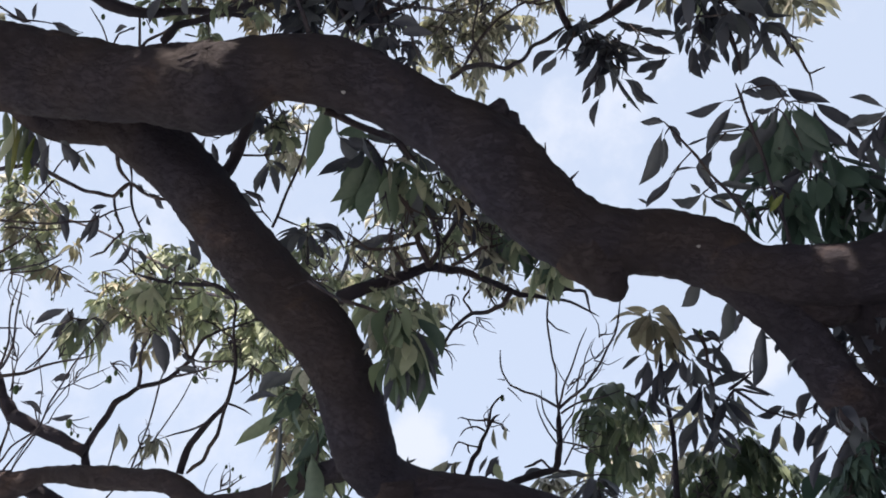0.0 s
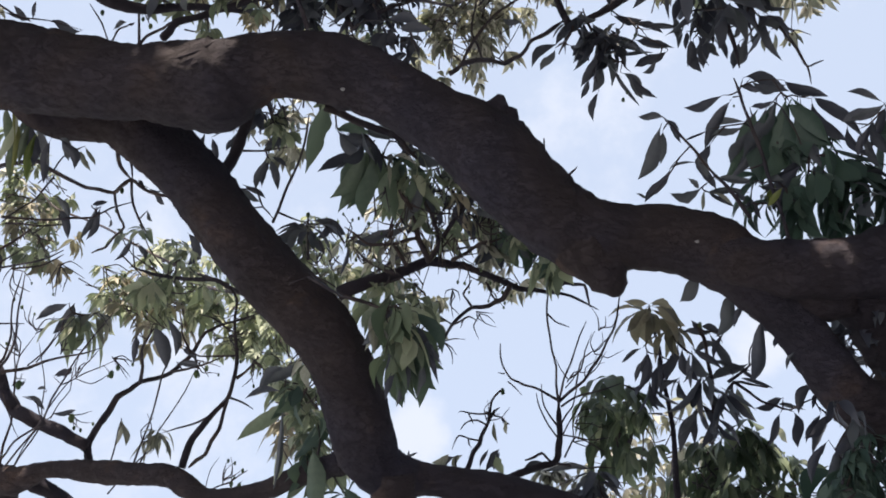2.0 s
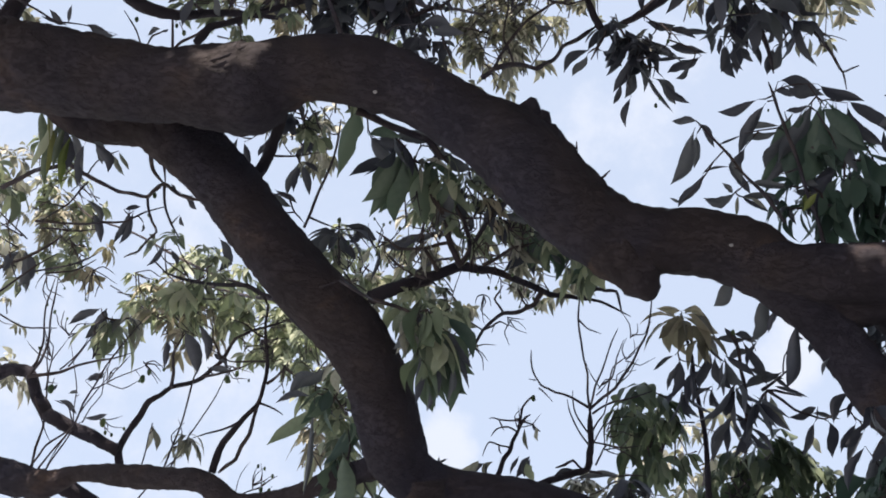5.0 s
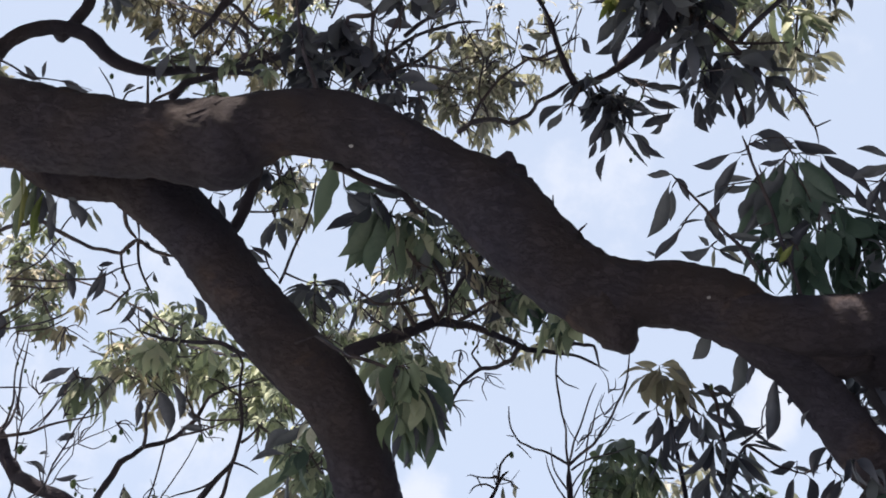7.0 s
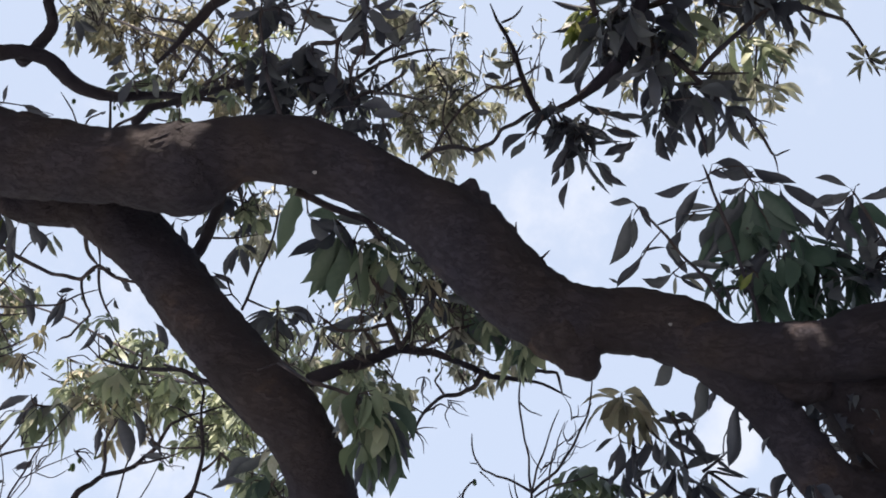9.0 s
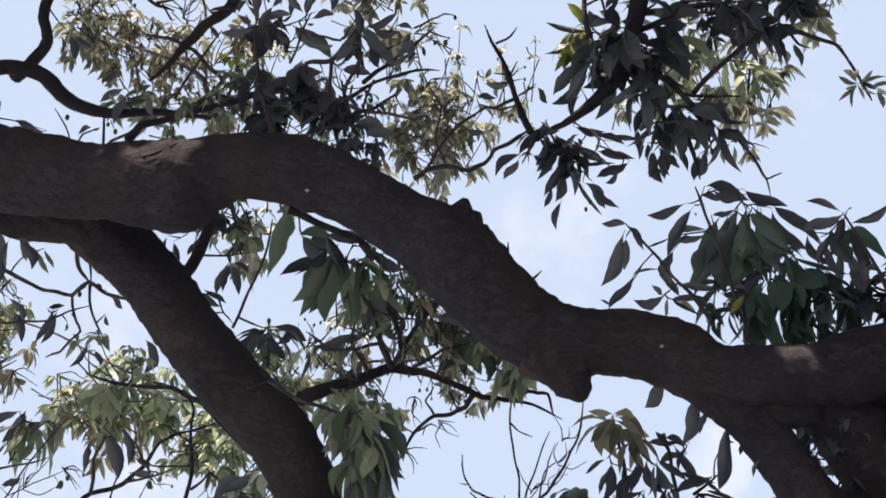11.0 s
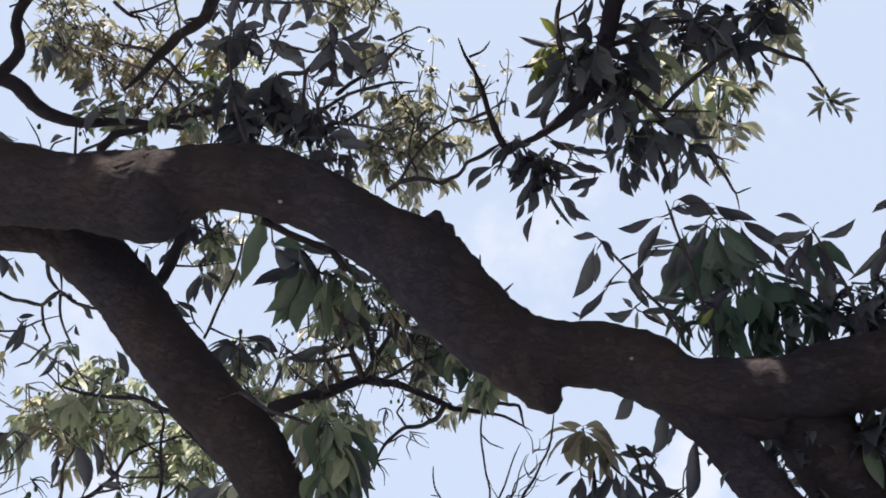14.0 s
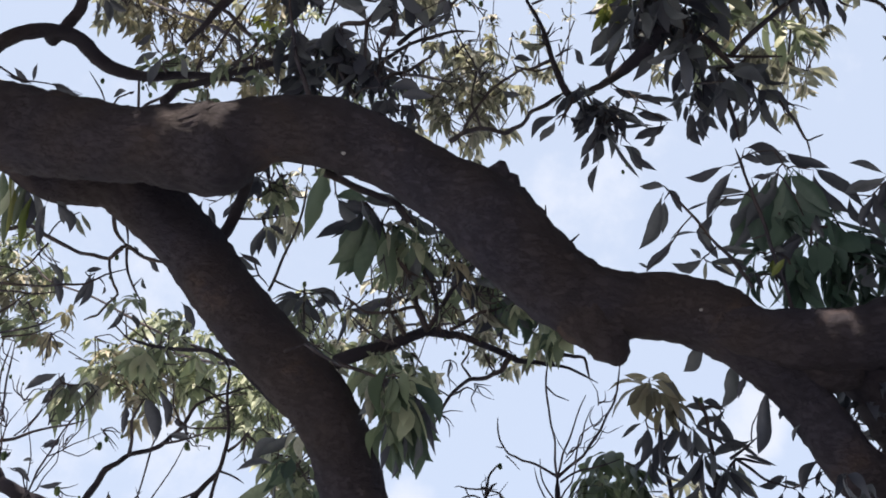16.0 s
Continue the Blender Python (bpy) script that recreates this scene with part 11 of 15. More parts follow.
shoot(b8, (-0.153, 4.067, 4.509, 0.0031), (-0.173, 4.018, 4.536, 0.0025), (-0.221, 4.017, 4.581, 0.0020))
shoot(b8, (-0.154, 4.071, 4.503, 0.0031), (-0.129, 4.051, 4.520, 0.0028), (-0.108, 4.016, 4.533, 0.0025), (-0.103, 4.020, 4.583, 0.0022), (-0.093, 3.996, 4.611, 0.0020))
fruit(b8, -0.093, 3.998, 4.607, 0.0072)
shoot(b8, (0.161, 4.442, 4.322, 0.0032), (0.188, 4.445, 4.274, 0.0026), (0.242, 4.477, 4.272, 0.0020))
shoot(b8, (0.149, 4.436, 4.330, 0.0032), (0.187, 4.428, 4.319, 0.0026), (0.226, 4.441, 4.323, 0.0020))
shoot(b8, (0.166, 4.444, 4.319, 0.0032), (0.137, 4.447, 4.264, 0.0027), (0.148, 4.502, 4.260, 0.0023), (0.159, 4.508, 4.228, 0.0020))
shoot(b8, (0.153, 4.438, 4.328, 0.0032), (0.156, 4.440, 4.295, 0.0027), (0.188, 4.464, 4.290, 0.0020))
shoot(b8, (0.159, 4.441, 4.323, 0.0032), (0.202, 4.467, 4.325, 0.0026), (0.235, 4.467, 4.287, 0.0020))
shoot(b8, (-0.230, 4.129, 4.421, 0.0031), (-0.202, 4.110, 4.427, 0.0025), (-0.181, 4.106, 4.453, 0.0020))
fruit(b8, -0.181, 4.109, 4.449, 0.0068)
shoot(b8, (-0.230, 4.124, 4.428, 0.0031), (-0.224, 4.081, 4.441, 0.0026), (-0.184, 4.093, 4.472, 0.0020))
shoot(b8, (-0.230, 4.132, 4.416, 0.0031), (-0.204, 4.116, 4.444, 0.0026), (-0.215, 4.086, 4.482, 0.0020))
shoot(b8, (-0.230, 4.130, 4.419, 0.0031), (-0.223, 4.128, 4.460, 0.0028), (-0.222, 4.102, 4.486, 0.0025), (-0.207, 4.056, 4.494, 0.0022), (-0.202, 4.050, 4.533, 0.0020))
fruit(b8, -0.202, 4.053, 4.529, 0.0078)
shoot(b8, (-0.230, 4.116, 4.439, 0.0031), (-0.246, 4.080, 4.450, 0.0028), (-0.260, 4.098, 4.500, 0.0025), (-0.290, 4.053, 4.491, 0.0022), (-0.326, 4.063, 4.515, 0.0020))
shoot(b8, (-0.230, 4.123, 4.429, 0.0031), (-0.210, 4.107, 4.472, 0.0026), (-0.233, 4.067, 4.509, 0.0020))
fruit(b8, -0.233, 4.070, 4.505, 0.0080)
shoot(b8, (-0.422, 4.090, 4.476, 0.0031), (-0.389, 4.067, 4.473, 0.0025), (-0.366, 4.070, 4.505, 0.0020))
shoot(b8, (-0.411, 4.079, 4.491, 0.0031), (-0.358, 4.086, 4.510, 0.0026), (-0.339, 4.069, 4.530, 0.0023), (-0.322, 4.042, 4.545, 0.0020))
fruit(b8, -0.322, 4.045, 4.541, 0.0080)
shoot(b8, (-0.419, 4.087, 4.480, 0.0031), (-0.392, 4.035, 4.510, 0.0026), (-0.414, 4.054, 4.565, 0.0023), (-0.432, 4.018, 4.579, 0.0020))
fruit(b8, -0.432, 4.021, 4.575, 0.0060)
shoot(b8, (-0.425, 4.093, 4.471, 0.0031), (-0.455, 4.057, 4.504, 0.0025), (-0.458, 4.031, 4.561, 0.0020))
shoot(b8, (-0.417, 4.085, 4.483, 0.0031), (-0.407, 4.059, 4.521, 0.0025), (-0.392, 4.033, 4.558, 0.0020))
fruit(b8, -0.392, 4.035, 4.554, 0.0067)
shoot(b8, (0.002, 4.341, 4.117, 0.0031), (0.035, 4.336, 4.088, 0.0025), (0.058, 4.374, 4.070, 0.0020))
shoot(b8, (-0.000, 4.340, 4.120, 0.0031), (0.046, 4.320, 4.122, 0.0025), (0.096, 4.335, 4.126, 0.0020))
shoot(b8, (-0.000, 4.340, 4.120, 0.0031), (-0.028, 4.365, 4.101, 0.0026), (-0.019, 4.384, 4.056, 0.0020))
shoot(b8, (0.007, 4.344, 4.113, 0.0031), (0.036, 4.367, 4.081, 0.0025), (0.040, 4.397, 4.037, 0.0020))
shoot(b8, (-0.548, 4.144, 4.398, 0.0031), (-0.590, 4.123, 4.429, 0.0025), (-0.602, 4.088, 4.479, 0.0020))
fruit(b8, -0.602, 4.091, 4.475, 0.0076)
shoot(b8, (-0.548, 4.149, 4.392, 0.0031), (-0.586, 4.137, 4.403, 0.0026), (-0.601, 4.113, 4.443, 0.0020))
fruit(b8, -0.601, 4.116, 4.439, 0.0060)
shoot(b8, (-0.548, 4.144, 4.399, 0.0031), (-0.521, 4.133, 4.450, 0.0026), (-0.529, 4.080, 4.453, 0.0023), (-0.545, 4.079, 4.492, 0.0020))
fruit(b8, -0.545, 4.082, 4.488, 0.0075)
shoot(b8, (-0.548, 4.135, 4.412, 0.0031), (-0.531, 4.128, 4.449, 0.0025), (-0.497, 4.101, 4.461, 0.0020))
shoot(b8, (-0.548, 4.145, 4.397, 0.0031), (-0.552, 4.121, 4.446, 0.0026), (-0.597, 4.090, 4.477, 0.0020))
shoot(b8, (-0.141, 3.751, 4.437, 0.0029), (-0.101, 3.749, 4.408, 0.0026), (-0.065, 3.770, 4.392, 0.0024), (-0.058, 3.818, 4.362, 0.0021), (-0.049, 3.839, 4.312, 0.0018))
shoot(b8, (-0.139, 3.757, 4.428, 0.0029), (-0.105, 3.761, 4.417, 0.0026), (-0.071, 3.763, 4.405, 0.0024), (-0.041, 3.761, 4.376, 0.0021), (-0.013, 3.796, 4.373, 0.0018))
shoot(b8, (-0.138, 3.760, 4.425, 0.0029), (-0.145, 3.775, 4.390, 0.0026), (-0.145, 3.795, 4.358, 0.0024), (-0.118, 3.836, 4.345, 0.0021), (-0.086, 3.840, 4.309, 0.0018))
shoot(b8, (-0.144, 3.741, 4.452, 0.0029), (-0.136, 3.735, 4.411, 0.0027), (-0.130, 3.788, 4.414, 0.0024), (-0.092, 3.799, 4.409, 0.0021), (-0.054, 3.787, 4.386, 0.0018))
shoot(b8, (-0.140, 3.755, 4.432, 0.0029), (-0.170, 3.793, 4.396, 0.0024), (-0.167, 3.816, 4.372, 0.0021), (-0.163, 3.822, 4.336, 0.0018))
shoot(b8, (-0.145, 3.736, 4.458, 0.0029), (-0.155, 3.772, 4.429, 0.0026), (-0.155, 3.772, 4.372, 0.0024), (-0.202, 3.825, 4.369, 0.0021), (-0.251, 3.822, 4.335, 0.0018))
fruit(b8, -0.251, 3.825, 4.332, 0.0061)
shoot(b8, (-0.039, 3.795, 4.375, 0.0029), (-0.042, 3.836, 4.351, 0.0026), (-0.047, 3.841, 4.302, 0.0024), (-0.046, 3.857, 4.260, 0.0021), (-0.038, 3.894, 4.233, 0.0018))
shoot(b8, (-0.054, 3.772, 4.407, 0.0029), (-0.039, 3.792, 4.360, 0.0024), (-0.051, 3.832, 4.322, 0.0018))
shoot(b8, (-0.037, 3.798, 4.370, 0.0029), (-0.007, 3.835, 4.345, 0.0026), (0.021, 3.851, 4.303, 0.0024), (0.051, 3.892, 4.280, 0.0021), (0.078, 3.896, 4.230, 0.0018))
shoot(b8, (-0.052, 3.775, 4.403, 0.0029), (0.001, 3.802, 4.412, 0.0026), (0.054, 3.759, 4.382, 0.0024), (0.095, 3.805, 4.352, 0.0021), (0.126, 3.842, 4.308, 0.0018))
shoot(b8, (-0.041, 3.792, 4.379, 0.0029), (-0.018, 3.829, 4.348, 0.0026), (-0.004, 3.838, 4.292, 0.0024), (0.004, 3.856, 4.241, 0.0021), (0.015, 3.907, 4.214, 0.0018))
fruit(b8, 0.015, 3.910, 4.210, 0.0065)
shoot(b8, (-0.048, 3.780, 4.395, 0.0029), (-0.011, 3.776, 4.394, 0.0026), (0.025, 3.768, 4.392, 0.0024), (0.059, 3.796, 4.383, 0.0021), (0.094, 3.803, 4.363, 0.0018))
fruit(b8, 0.094, 3.806, 4.359, 0.0055)
shoot(b8, (0.050, 3.836, 4.316, 0.0029), (0.041, 3.887, 4.286, 0.0024), (0.055, 3.898, 4.261, 0.0021), (0.065, 3.899, 4.227, 0.0018))
shoot(b8, (0.049, 3.834, 4.318, 0.0029), (0.015, 3.871, 4.314, 0.0026), (-0.016, 3.880, 4.284, 0.0024), (-0.016, 3.916, 4.247, 0.0021), (-0.020, 3.923, 4.192, 0.0018))
shoot(b8, (0.059, 3.844, 4.305, 0.0029), (0.099, 3.831, 4.302, 0.0026), (0.138, 3.840, 4.321, 0.0024), (0.173, 3.854, 4.289, 0.0021), (0.214, 3.872, 4.265, 0.0018))
shoot(b8, (0.052, 3.838, 4.314, 0.0029), (0.067, 3.841, 4.270, 0.0026), (0.080, 3.870, 4.244, 0.0024), (0.117, 3.879, 4.220, 0.0021), (0.156, 3.909, 4.212, 0.0018))
fruit(b8, 0.156, 3.911, 4.208, 0.0072)
shoot(b8, (0.056, 3.841, 4.308, 0.0029), (0.061, 3.879, 4.277, 0.0024), (0.089, 3.893, 4.235, 0.0018))
shoot(b8, (0.041, 3.827, 4.329, 0.0029), (0.018, 3.841, 4.303, 0.0026), (-0.003, 3.849, 4.271, 0.0024), (-0.003, 3.880, 4.241, 0.0021), (0.000, 3.910, 4.211, 0.0018))
shoot(b8, (0.138, 3.800, 4.367, 0.0029), (0.143, 3.804, 4.330, 0.0026), (0.149, 3.827, 4.308, 0.0024), (0.175, 3.843, 4.288, 0.0021), (0.203, 3.864, 4.276, 0.0018))
shoot(b8, (0.147, 3.805, 4.360, 0.0029), (0.171, 3.823, 4.327, 0.0024), (0.227, 3.828, 4.328, 0.0018))
fruit(b8, 0.227, 3.830, 4.324, 0.0075)
shoot(b8, (0.142, 3.802, 4.364, 0.0029), (0.180, 3.793, 4.362, 0.0024), (0.216, 3.793, 4.377, 0.0018))
fruit(b8, 0.216, 3.796, 4.373, 0.0061)
shoot(b8, (0.148, 3.805, 4.360, 0.0029), (0.192, 3.804, 4.314, 0.0024), (0.227, 3.805, 4.321, 0.0021), (0.263, 3.819, 4.340, 0.0018))
shoot(b8, (0.144, 3.803, 4.363, 0.0029), (0.180, 3.799, 4.345, 0.0026), (0.219, 3.830, 4.360, 0.0024), (0.246, 3.837, 4.326, 0.0021), (0.275, 3.848, 4.299, 0.0018))
shoot(b8, (-0.203, 3.812, 4.350, 0.0029), (-0.208, 3.838, 4.314, 0.0026), (-0.215, 3.855, 4.272, 0.0024), (-0.240, 3.878, 4.238, 0.0021), (-0.274, 3.907, 4.215, 0.0018))
shoot(b8, (-0.198, 3.804, 4.362, 0.0029), (-0.238, 3.783, 4.352, 0.0026), (-0.279, 3.806, 4.384, 0.0024), (-0.315, 3.838, 4.362, 0.0021), (-0.352, 3.834, 4.319, 0.0018))
shoot(b8, (-0.193, 3.796, 4.373, 0.0029), (-0.169, 3.818, 4.344, 0.0026), (-0.144, 3.817, 4.298, 0.0024), (-0.154, 3.864, 4.272, 0.0021), (-0.155, 3.894, 4.233, 0.0018))
shoot(b8, (-0.206, 3.817, 4.343, 0.0029), (-0.221, 3.833, 4.321, 0.0026), (-0.238, 3.825, 4.283, 0.0024), (-0.231, 3.874, 4.274, 0.0021), (-0.221, 3.889, 4.241, 0.0018))
shoot(b8, (-0.200, 3.806, 4.359, 0.0029), (-0.231, 3.839, 4.334, 0.0024), (-0.235, 3.859, 4.282, 0.0018))
shoot(b8, (-0.202, 3.809, 4.355, 0.0029), (-0.152, 3.820, 4.326, 0.0024), (-0.147, 3.824, 4.285, 0.0021), (-0.145, 3.866, 4.272, 0.0018))
shoot(b8, (-0.236, 3.715, 4.488, 0.0029), (-0.224, 3.751, 4.466, 0.0026), (-0.214, 3.759, 4.421, 0.0024), (-0.185, 3.797, 4.409, 0.0021), (-0.151, 3.797, 4.372, 0.0018))
shoot(b8, (-0.234, 3.719, 4.482, 0.0029), (-0.246, 3.723, 4.442, 0.0024), (-0.284, 3.750, 4.439, 0.0018))
shoot(b8, (-0.234, 3.721, 4.480, 0.0029), (-0.244, 3.752, 4.456, 0.0026), (-0.252, 3.760, 4.414, 0.0024), (-0.296, 3.761, 4.390, 0.0021), (-0.343, 3.786, 4.387, 0.0018))
fruit(b8, -0.343, 3.789, 4.383, 0.0063)
shoot(b8, (-0.233, 3.724, 4.475, 0.0029), (-0.258, 3.744, 4.466, 0.0026), (-0.279, 3.755, 4.445, 0.0024), (-0.271, 3.756, 4.398, 0.0021), (-0.265, 3.793, 4.377, 0.0018))
shoot(b8, (-0.235, 3.718, 4.485, 0.0029), (-0.224, 3.735, 4.426, 0.0024), (-0.214, 3.783, 4.391, 0.0018))
shoot(b8, (0.087, 3.894, 4.232, 0.0029), (0.101, 3.899, 4.202, 0.0026), (0.113, 3.946, 4.199, 0.0024), (0.145, 3.957, 4.189, 0.0021), (0.173, 3.946, 4.159, 0.0018))
shoot(b8, (0.086, 3.893, 4.234, 0.0029), (0.117, 3.922, 4.204, 0.0024), (0.149, 3.934, 4.219, 0.0021), (0.181, 3.914, 4.205, 0.0018))
shoot(b8, (0.083, 3.889, 4.240, 0.0029), (0.095, 3.890, 4.205, 0.0026), (0.108, 3.903, 4.180, 0.0024), (0.109, 3.947, 4.169, 0.0021), (0.107, 3.961, 4.138, 0.0018))
fruit(b8, 0.107, 3.963, 4.134, 0.0057)
shoot(b8, (0.085, 3.892, 4.236, 0.0029), (0.071, 3.916, 4.209, 0.0024), (0.064, 3.934, 4.175, 0.0018))
shoot(b8, (0.088, 3.896, 4.231, 0.0029), (0.104, 3.895, 4.189, 0.0024), (0.089, 3.940, 4.168, 0.0018))
fruit(b8, 0.089, 3.942, 4.164, 0.0073)
shoot(b8, (-0.085, 3.803, 4.532, 0.0029), (-0.048, 3.823, 4.543, 0.0027), (-0.012, 3.813, 4.540, 0.0024), (0.021, 3.767, 4.532, 0.0022), (0.056, 3.775, 4.562, 0.0019))
shoot(b8, (-0.108, 3.828, 4.502, 0.0029), (-0.097, 3.803, 4.543, 0.0025), (-0.042, 3.781, 4.559, 0.0019))
shoot(b8, (-0.100, 3.821, 4.511, 0.0029), (-0.075, 3.776, 4.540, 0.0024), (-0.061, 3.754, 4.593, 0.0019))
fruit(b8, -0.062, 3.757, 4.589, 0.0059)
shoot(b8, (-0.096, 3.816, 4.517, 0.0029), (-0.097, 3.792, 4.557, 0.0027), (-0.091, 3.739, 4.573, 0.0024), (-0.113, 3.739, 4.627, 0.0022), (-0.125, 3.705, 4.658, 0.0019))
fruit(b8, -0.125, 3.708, 4.655, 0.0078)
shoot(b8, (-0.081, 3.799, 4.538, 0.0029), (-0.087, 3.766, 4.559, 0.0027), (-0.094, 3.751, 4.595, 0.0024), (-0.094, 3.727, 4.625, 0.0021), (-0.097, 3.706, 4.656, 0.0019))
fruit(b8, -0.097, 3.708, 4.652, 0.0057)
shoot(b8, (-0.080, 3.798, 4.539, 0.0029), (-0.033, 3.779, 4.559, 0.0027), (0.015, 3.760, 4.576, 0.0024), (0.074, 3.753, 4.546, 0.0022), (0.135, 3.780, 4.553, 0.0019))
fruit(b8, 0.135, 3.783, 4.549, 0.0077)
shoot(b8, (-0.091, 3.811, 4.523, 0.0029), (-0.061, 3.790, 4.522, 0.0027), (-0.031, 3.811, 4.555, 0.0024), (-0.013, 3.784, 4.576, 0.0022), (0.001, 3.751, 4.595, 0.0019))
shoot(b8, (0.015, 3.826, 4.500, 0.0029), (0.020, 3.814, 4.561, 0.0027), (0.029, 3.766, 4.594, 0.0024), (0.003, 3.708, 4.616, 0.0022), (-0.019, 3.689, 4.673, 0.0019))
shoot(b8, (0.016, 3.825, 4.500, 0.0029), (-0.000, 3.823, 4.538, 0.0027), (-0.018, 3.776, 4.538, 0.0024), (-0.037, 3.760, 4.562, 0.0021), (-0.061, 3.755, 4.592, 0.0019))
fruit(b8, -0.061, 3.758, 4.588, 0.0053)
shoot(b8, (-0.001, 3.853, 4.466, 0.0029), (0.040, 3.851, 4.504, 0.0024), (0.069, 3.804, 4.525, 0.0019))
fruit(b8, 0.069, 3.807, 4.521, 0.0076)
shoot(b8, (0.002, 3.848, 4.472, 0.0029), (0.041, 3.855, 4.488, 0.0027), (0.079, 3.824, 4.466, 0.0024), (0.111, 3.806, 4.488, 0.0022), (0.145, 3.806, 4.519, 0.0019))
fruit(b8, 0.145, 3.809, 4.516, 0.0062)
shoot(b8, (0.010, 3.834, 4.489, 0.0029), (0.043, 3.820, 4.494, 0.0027), (0.074, 3.816, 4.514, 0.0024), (0.095, 3.780, 4.526, 0.0022), (0.115, 3.773, 4.562, 0.0019))
shoot(b8, (0.004, 3.845, 4.477, 0.0029), (0.048, 3.847, 4.518, 0.0027), (0.093, 3.815, 4.528, 0.0024), (0.140, 3.784, 4.535, 0.0021), (0.187, 3.773, 4.559, 0.0019))
shoot(b8, (0.003, 3.847, 4.474, 0.0029), (0.062, 3.835, 4.463, 0.0024), (0.088, 3.825, 4.481, 0.0022), (0.115, 3.820, 4.502, 0.0019))
shoot(b8, (0.008, 3.838, 4.484, 0.0029), (-0.002, 3.831, 4.519, 0.0027), (-0.013, 3.822, 4.552, 0.0024), (-0.029, 3.766, 4.546, 0.0021), (-0.041, 3.762, 4.583, 0.0019))
shoot(b8, (0.073, 3.865, 4.448, 0.0029), (0.108, 3.884, 4.454, 0.0027), (0.142, 3.867, 4.439, 0.0025), (0.166, 3.828, 4.454, 0.0022), (0.198, 3.826, 4.491, 0.0019))
fruit(b8, 0.198, 3.829, 4.488, 0.0058)
shoot(b8, (0.073, 3.864, 4.449, 0.0029), (0.102, 3.848, 4.480, 0.0027), (0.128, 3.807, 4.494, 0.0024), (0.154, 3.809, 4.543, 0.0021), (0.182, 3.773, 4.559, 0.0019))
shoot(b8, (0.072, 3.870, 4.442, 0.0029), (0.060, 3.846, 4.460, 0.0027), (0.050, 3.817, 4.474, 0.0024), (0.031, 3.842, 4.524, 0.0021), (0.017, 3.802, 4.529, 0.0019))
shoot(b8, (0.070, 3.876, 4.434, 0.0029), (0.069, 3.852, 4.469, 0.0027), (0.066, 3.812, 4.493, 0.0024), (0.044, 3.788, 4.525, 0.0022), (0.018, 3.775, 4.564, 0.0019))
shoot(b8, (0.077, 3.852, 4.464, 0.0029), (0.050, 3.840, 4.517, 0.0025), (0.063, 3.786, 4.517, 0.0022), (0.080, 3.781, 4.553, 0.0019))
fruit(b8, 0.080, 3.784, 4.549, 0.0053)
shoot(b8, (0.069, 3.879, 4.431, 0.0029), (0.065, 3.862, 4.469, 0.0027), (0.060, 3.840, 4.504, 0.0024), (0.037, 3.787, 4.510, 0.0022), (0.012, 3.784, 4.552, 0.0019))
shoot(b8, (0.075, 3.859, 4.455, 0.0029), (0.092, 3.841, 4.493, 0.0027), (0.105, 3.807, 4.519, 0.0024), (0.097, 3.793, 4.567, 0.0022), (0.089, 3.750, 4.592, 0.0019))
shoot(b8, (0.070, 3.875, 4.436, 0.0029), (0.066, 3.841, 4.476, 0.0027), (0.069, 3.803, 4.513, 0.0024), (0.108, 3.776, 4.547, 0.0022), (0.144, 3.752, 4.588, 0.0019))
fruit(b8, 0.144, 3.755, 4.584, 0.0066)
shoot(b8, (0.150, 3.885, 4.420, 0.0029), (0.127, 3.870, 4.442, 0.0027), (0.106, 3.873, 4.480, 0.0024), (0.085, 3.828, 4.482, 0.0021), (0.062, 3.818, 4.508, 0.0019))
shoot(b8, (0.150, 3.890, 4.413, 0.0029), (0.169, 3.872, 4.447, 0.0027), (0.188, 3.828, 4.462, 0.0025), (0.168, 3.803, 4.502, 0.0022), (0.150, 3.783, 4.548, 0.0019))
shoot(b8, (0.150, 3.879, 4.428, 0.0029), (0.161, 3.849, 4.477, 0.0025), (0.134, 3.832, 4.496, 0.0022), (0.110, 3.811, 4.514, 0.0019))
fruit(b8, 0.110, 3.814, 4.511, 0.0069)
shoot(b8, (0.150, 3.887, 4.417, 0.0029), (0.176, 3.881, 4.446, 0.0027), (0.202, 3.855, 4.459, 0.0024), (0.214, 3.831, 4.486, 0.0021), (0.230, 3.808, 4.513, 0.0019))
shoot(b8, (0.150, 3.873, 4.435, 0.0029), (0.118, 3.848, 4.440, 0.0027), (0.085, 3.876, 4.479, 0.0024), (0.061, 3.833, 4.485, 0.0022), (0.037, 3.817, 4.510, 0.0019))
fruit(b8, 0.037, 3.820, 4.507, 0.0062)
shoot(b8, (0.150, 3.888, 4.416, 0.0029), (0.139, 3.842, 4.445, 0.0025), (0.165, 3.847, 4.475, 0.0022), (0.188, 3.828, 4.490, 0.0019))
shoot(b8, (0.150, 3.889, 4.414, 0.0029), (0.148, 3.856, 4.433, 0.0027), (0.146, 3.852, 4.473, 0.0024), (0.164, 3.812, 4.484, 0.0022), (0.187, 3.805, 4.519, 0.0019))
shoot(b8, (-0.041, 3.911, 4.394, 0.0029), (-0.015, 3.877, 4.395, 0.0027), (0.011, 3.879, 4.420, 0.0025), (0.009, 3.865, 4.459, 0.0022), (0.011, 3.836, 4.487, 0.0019))
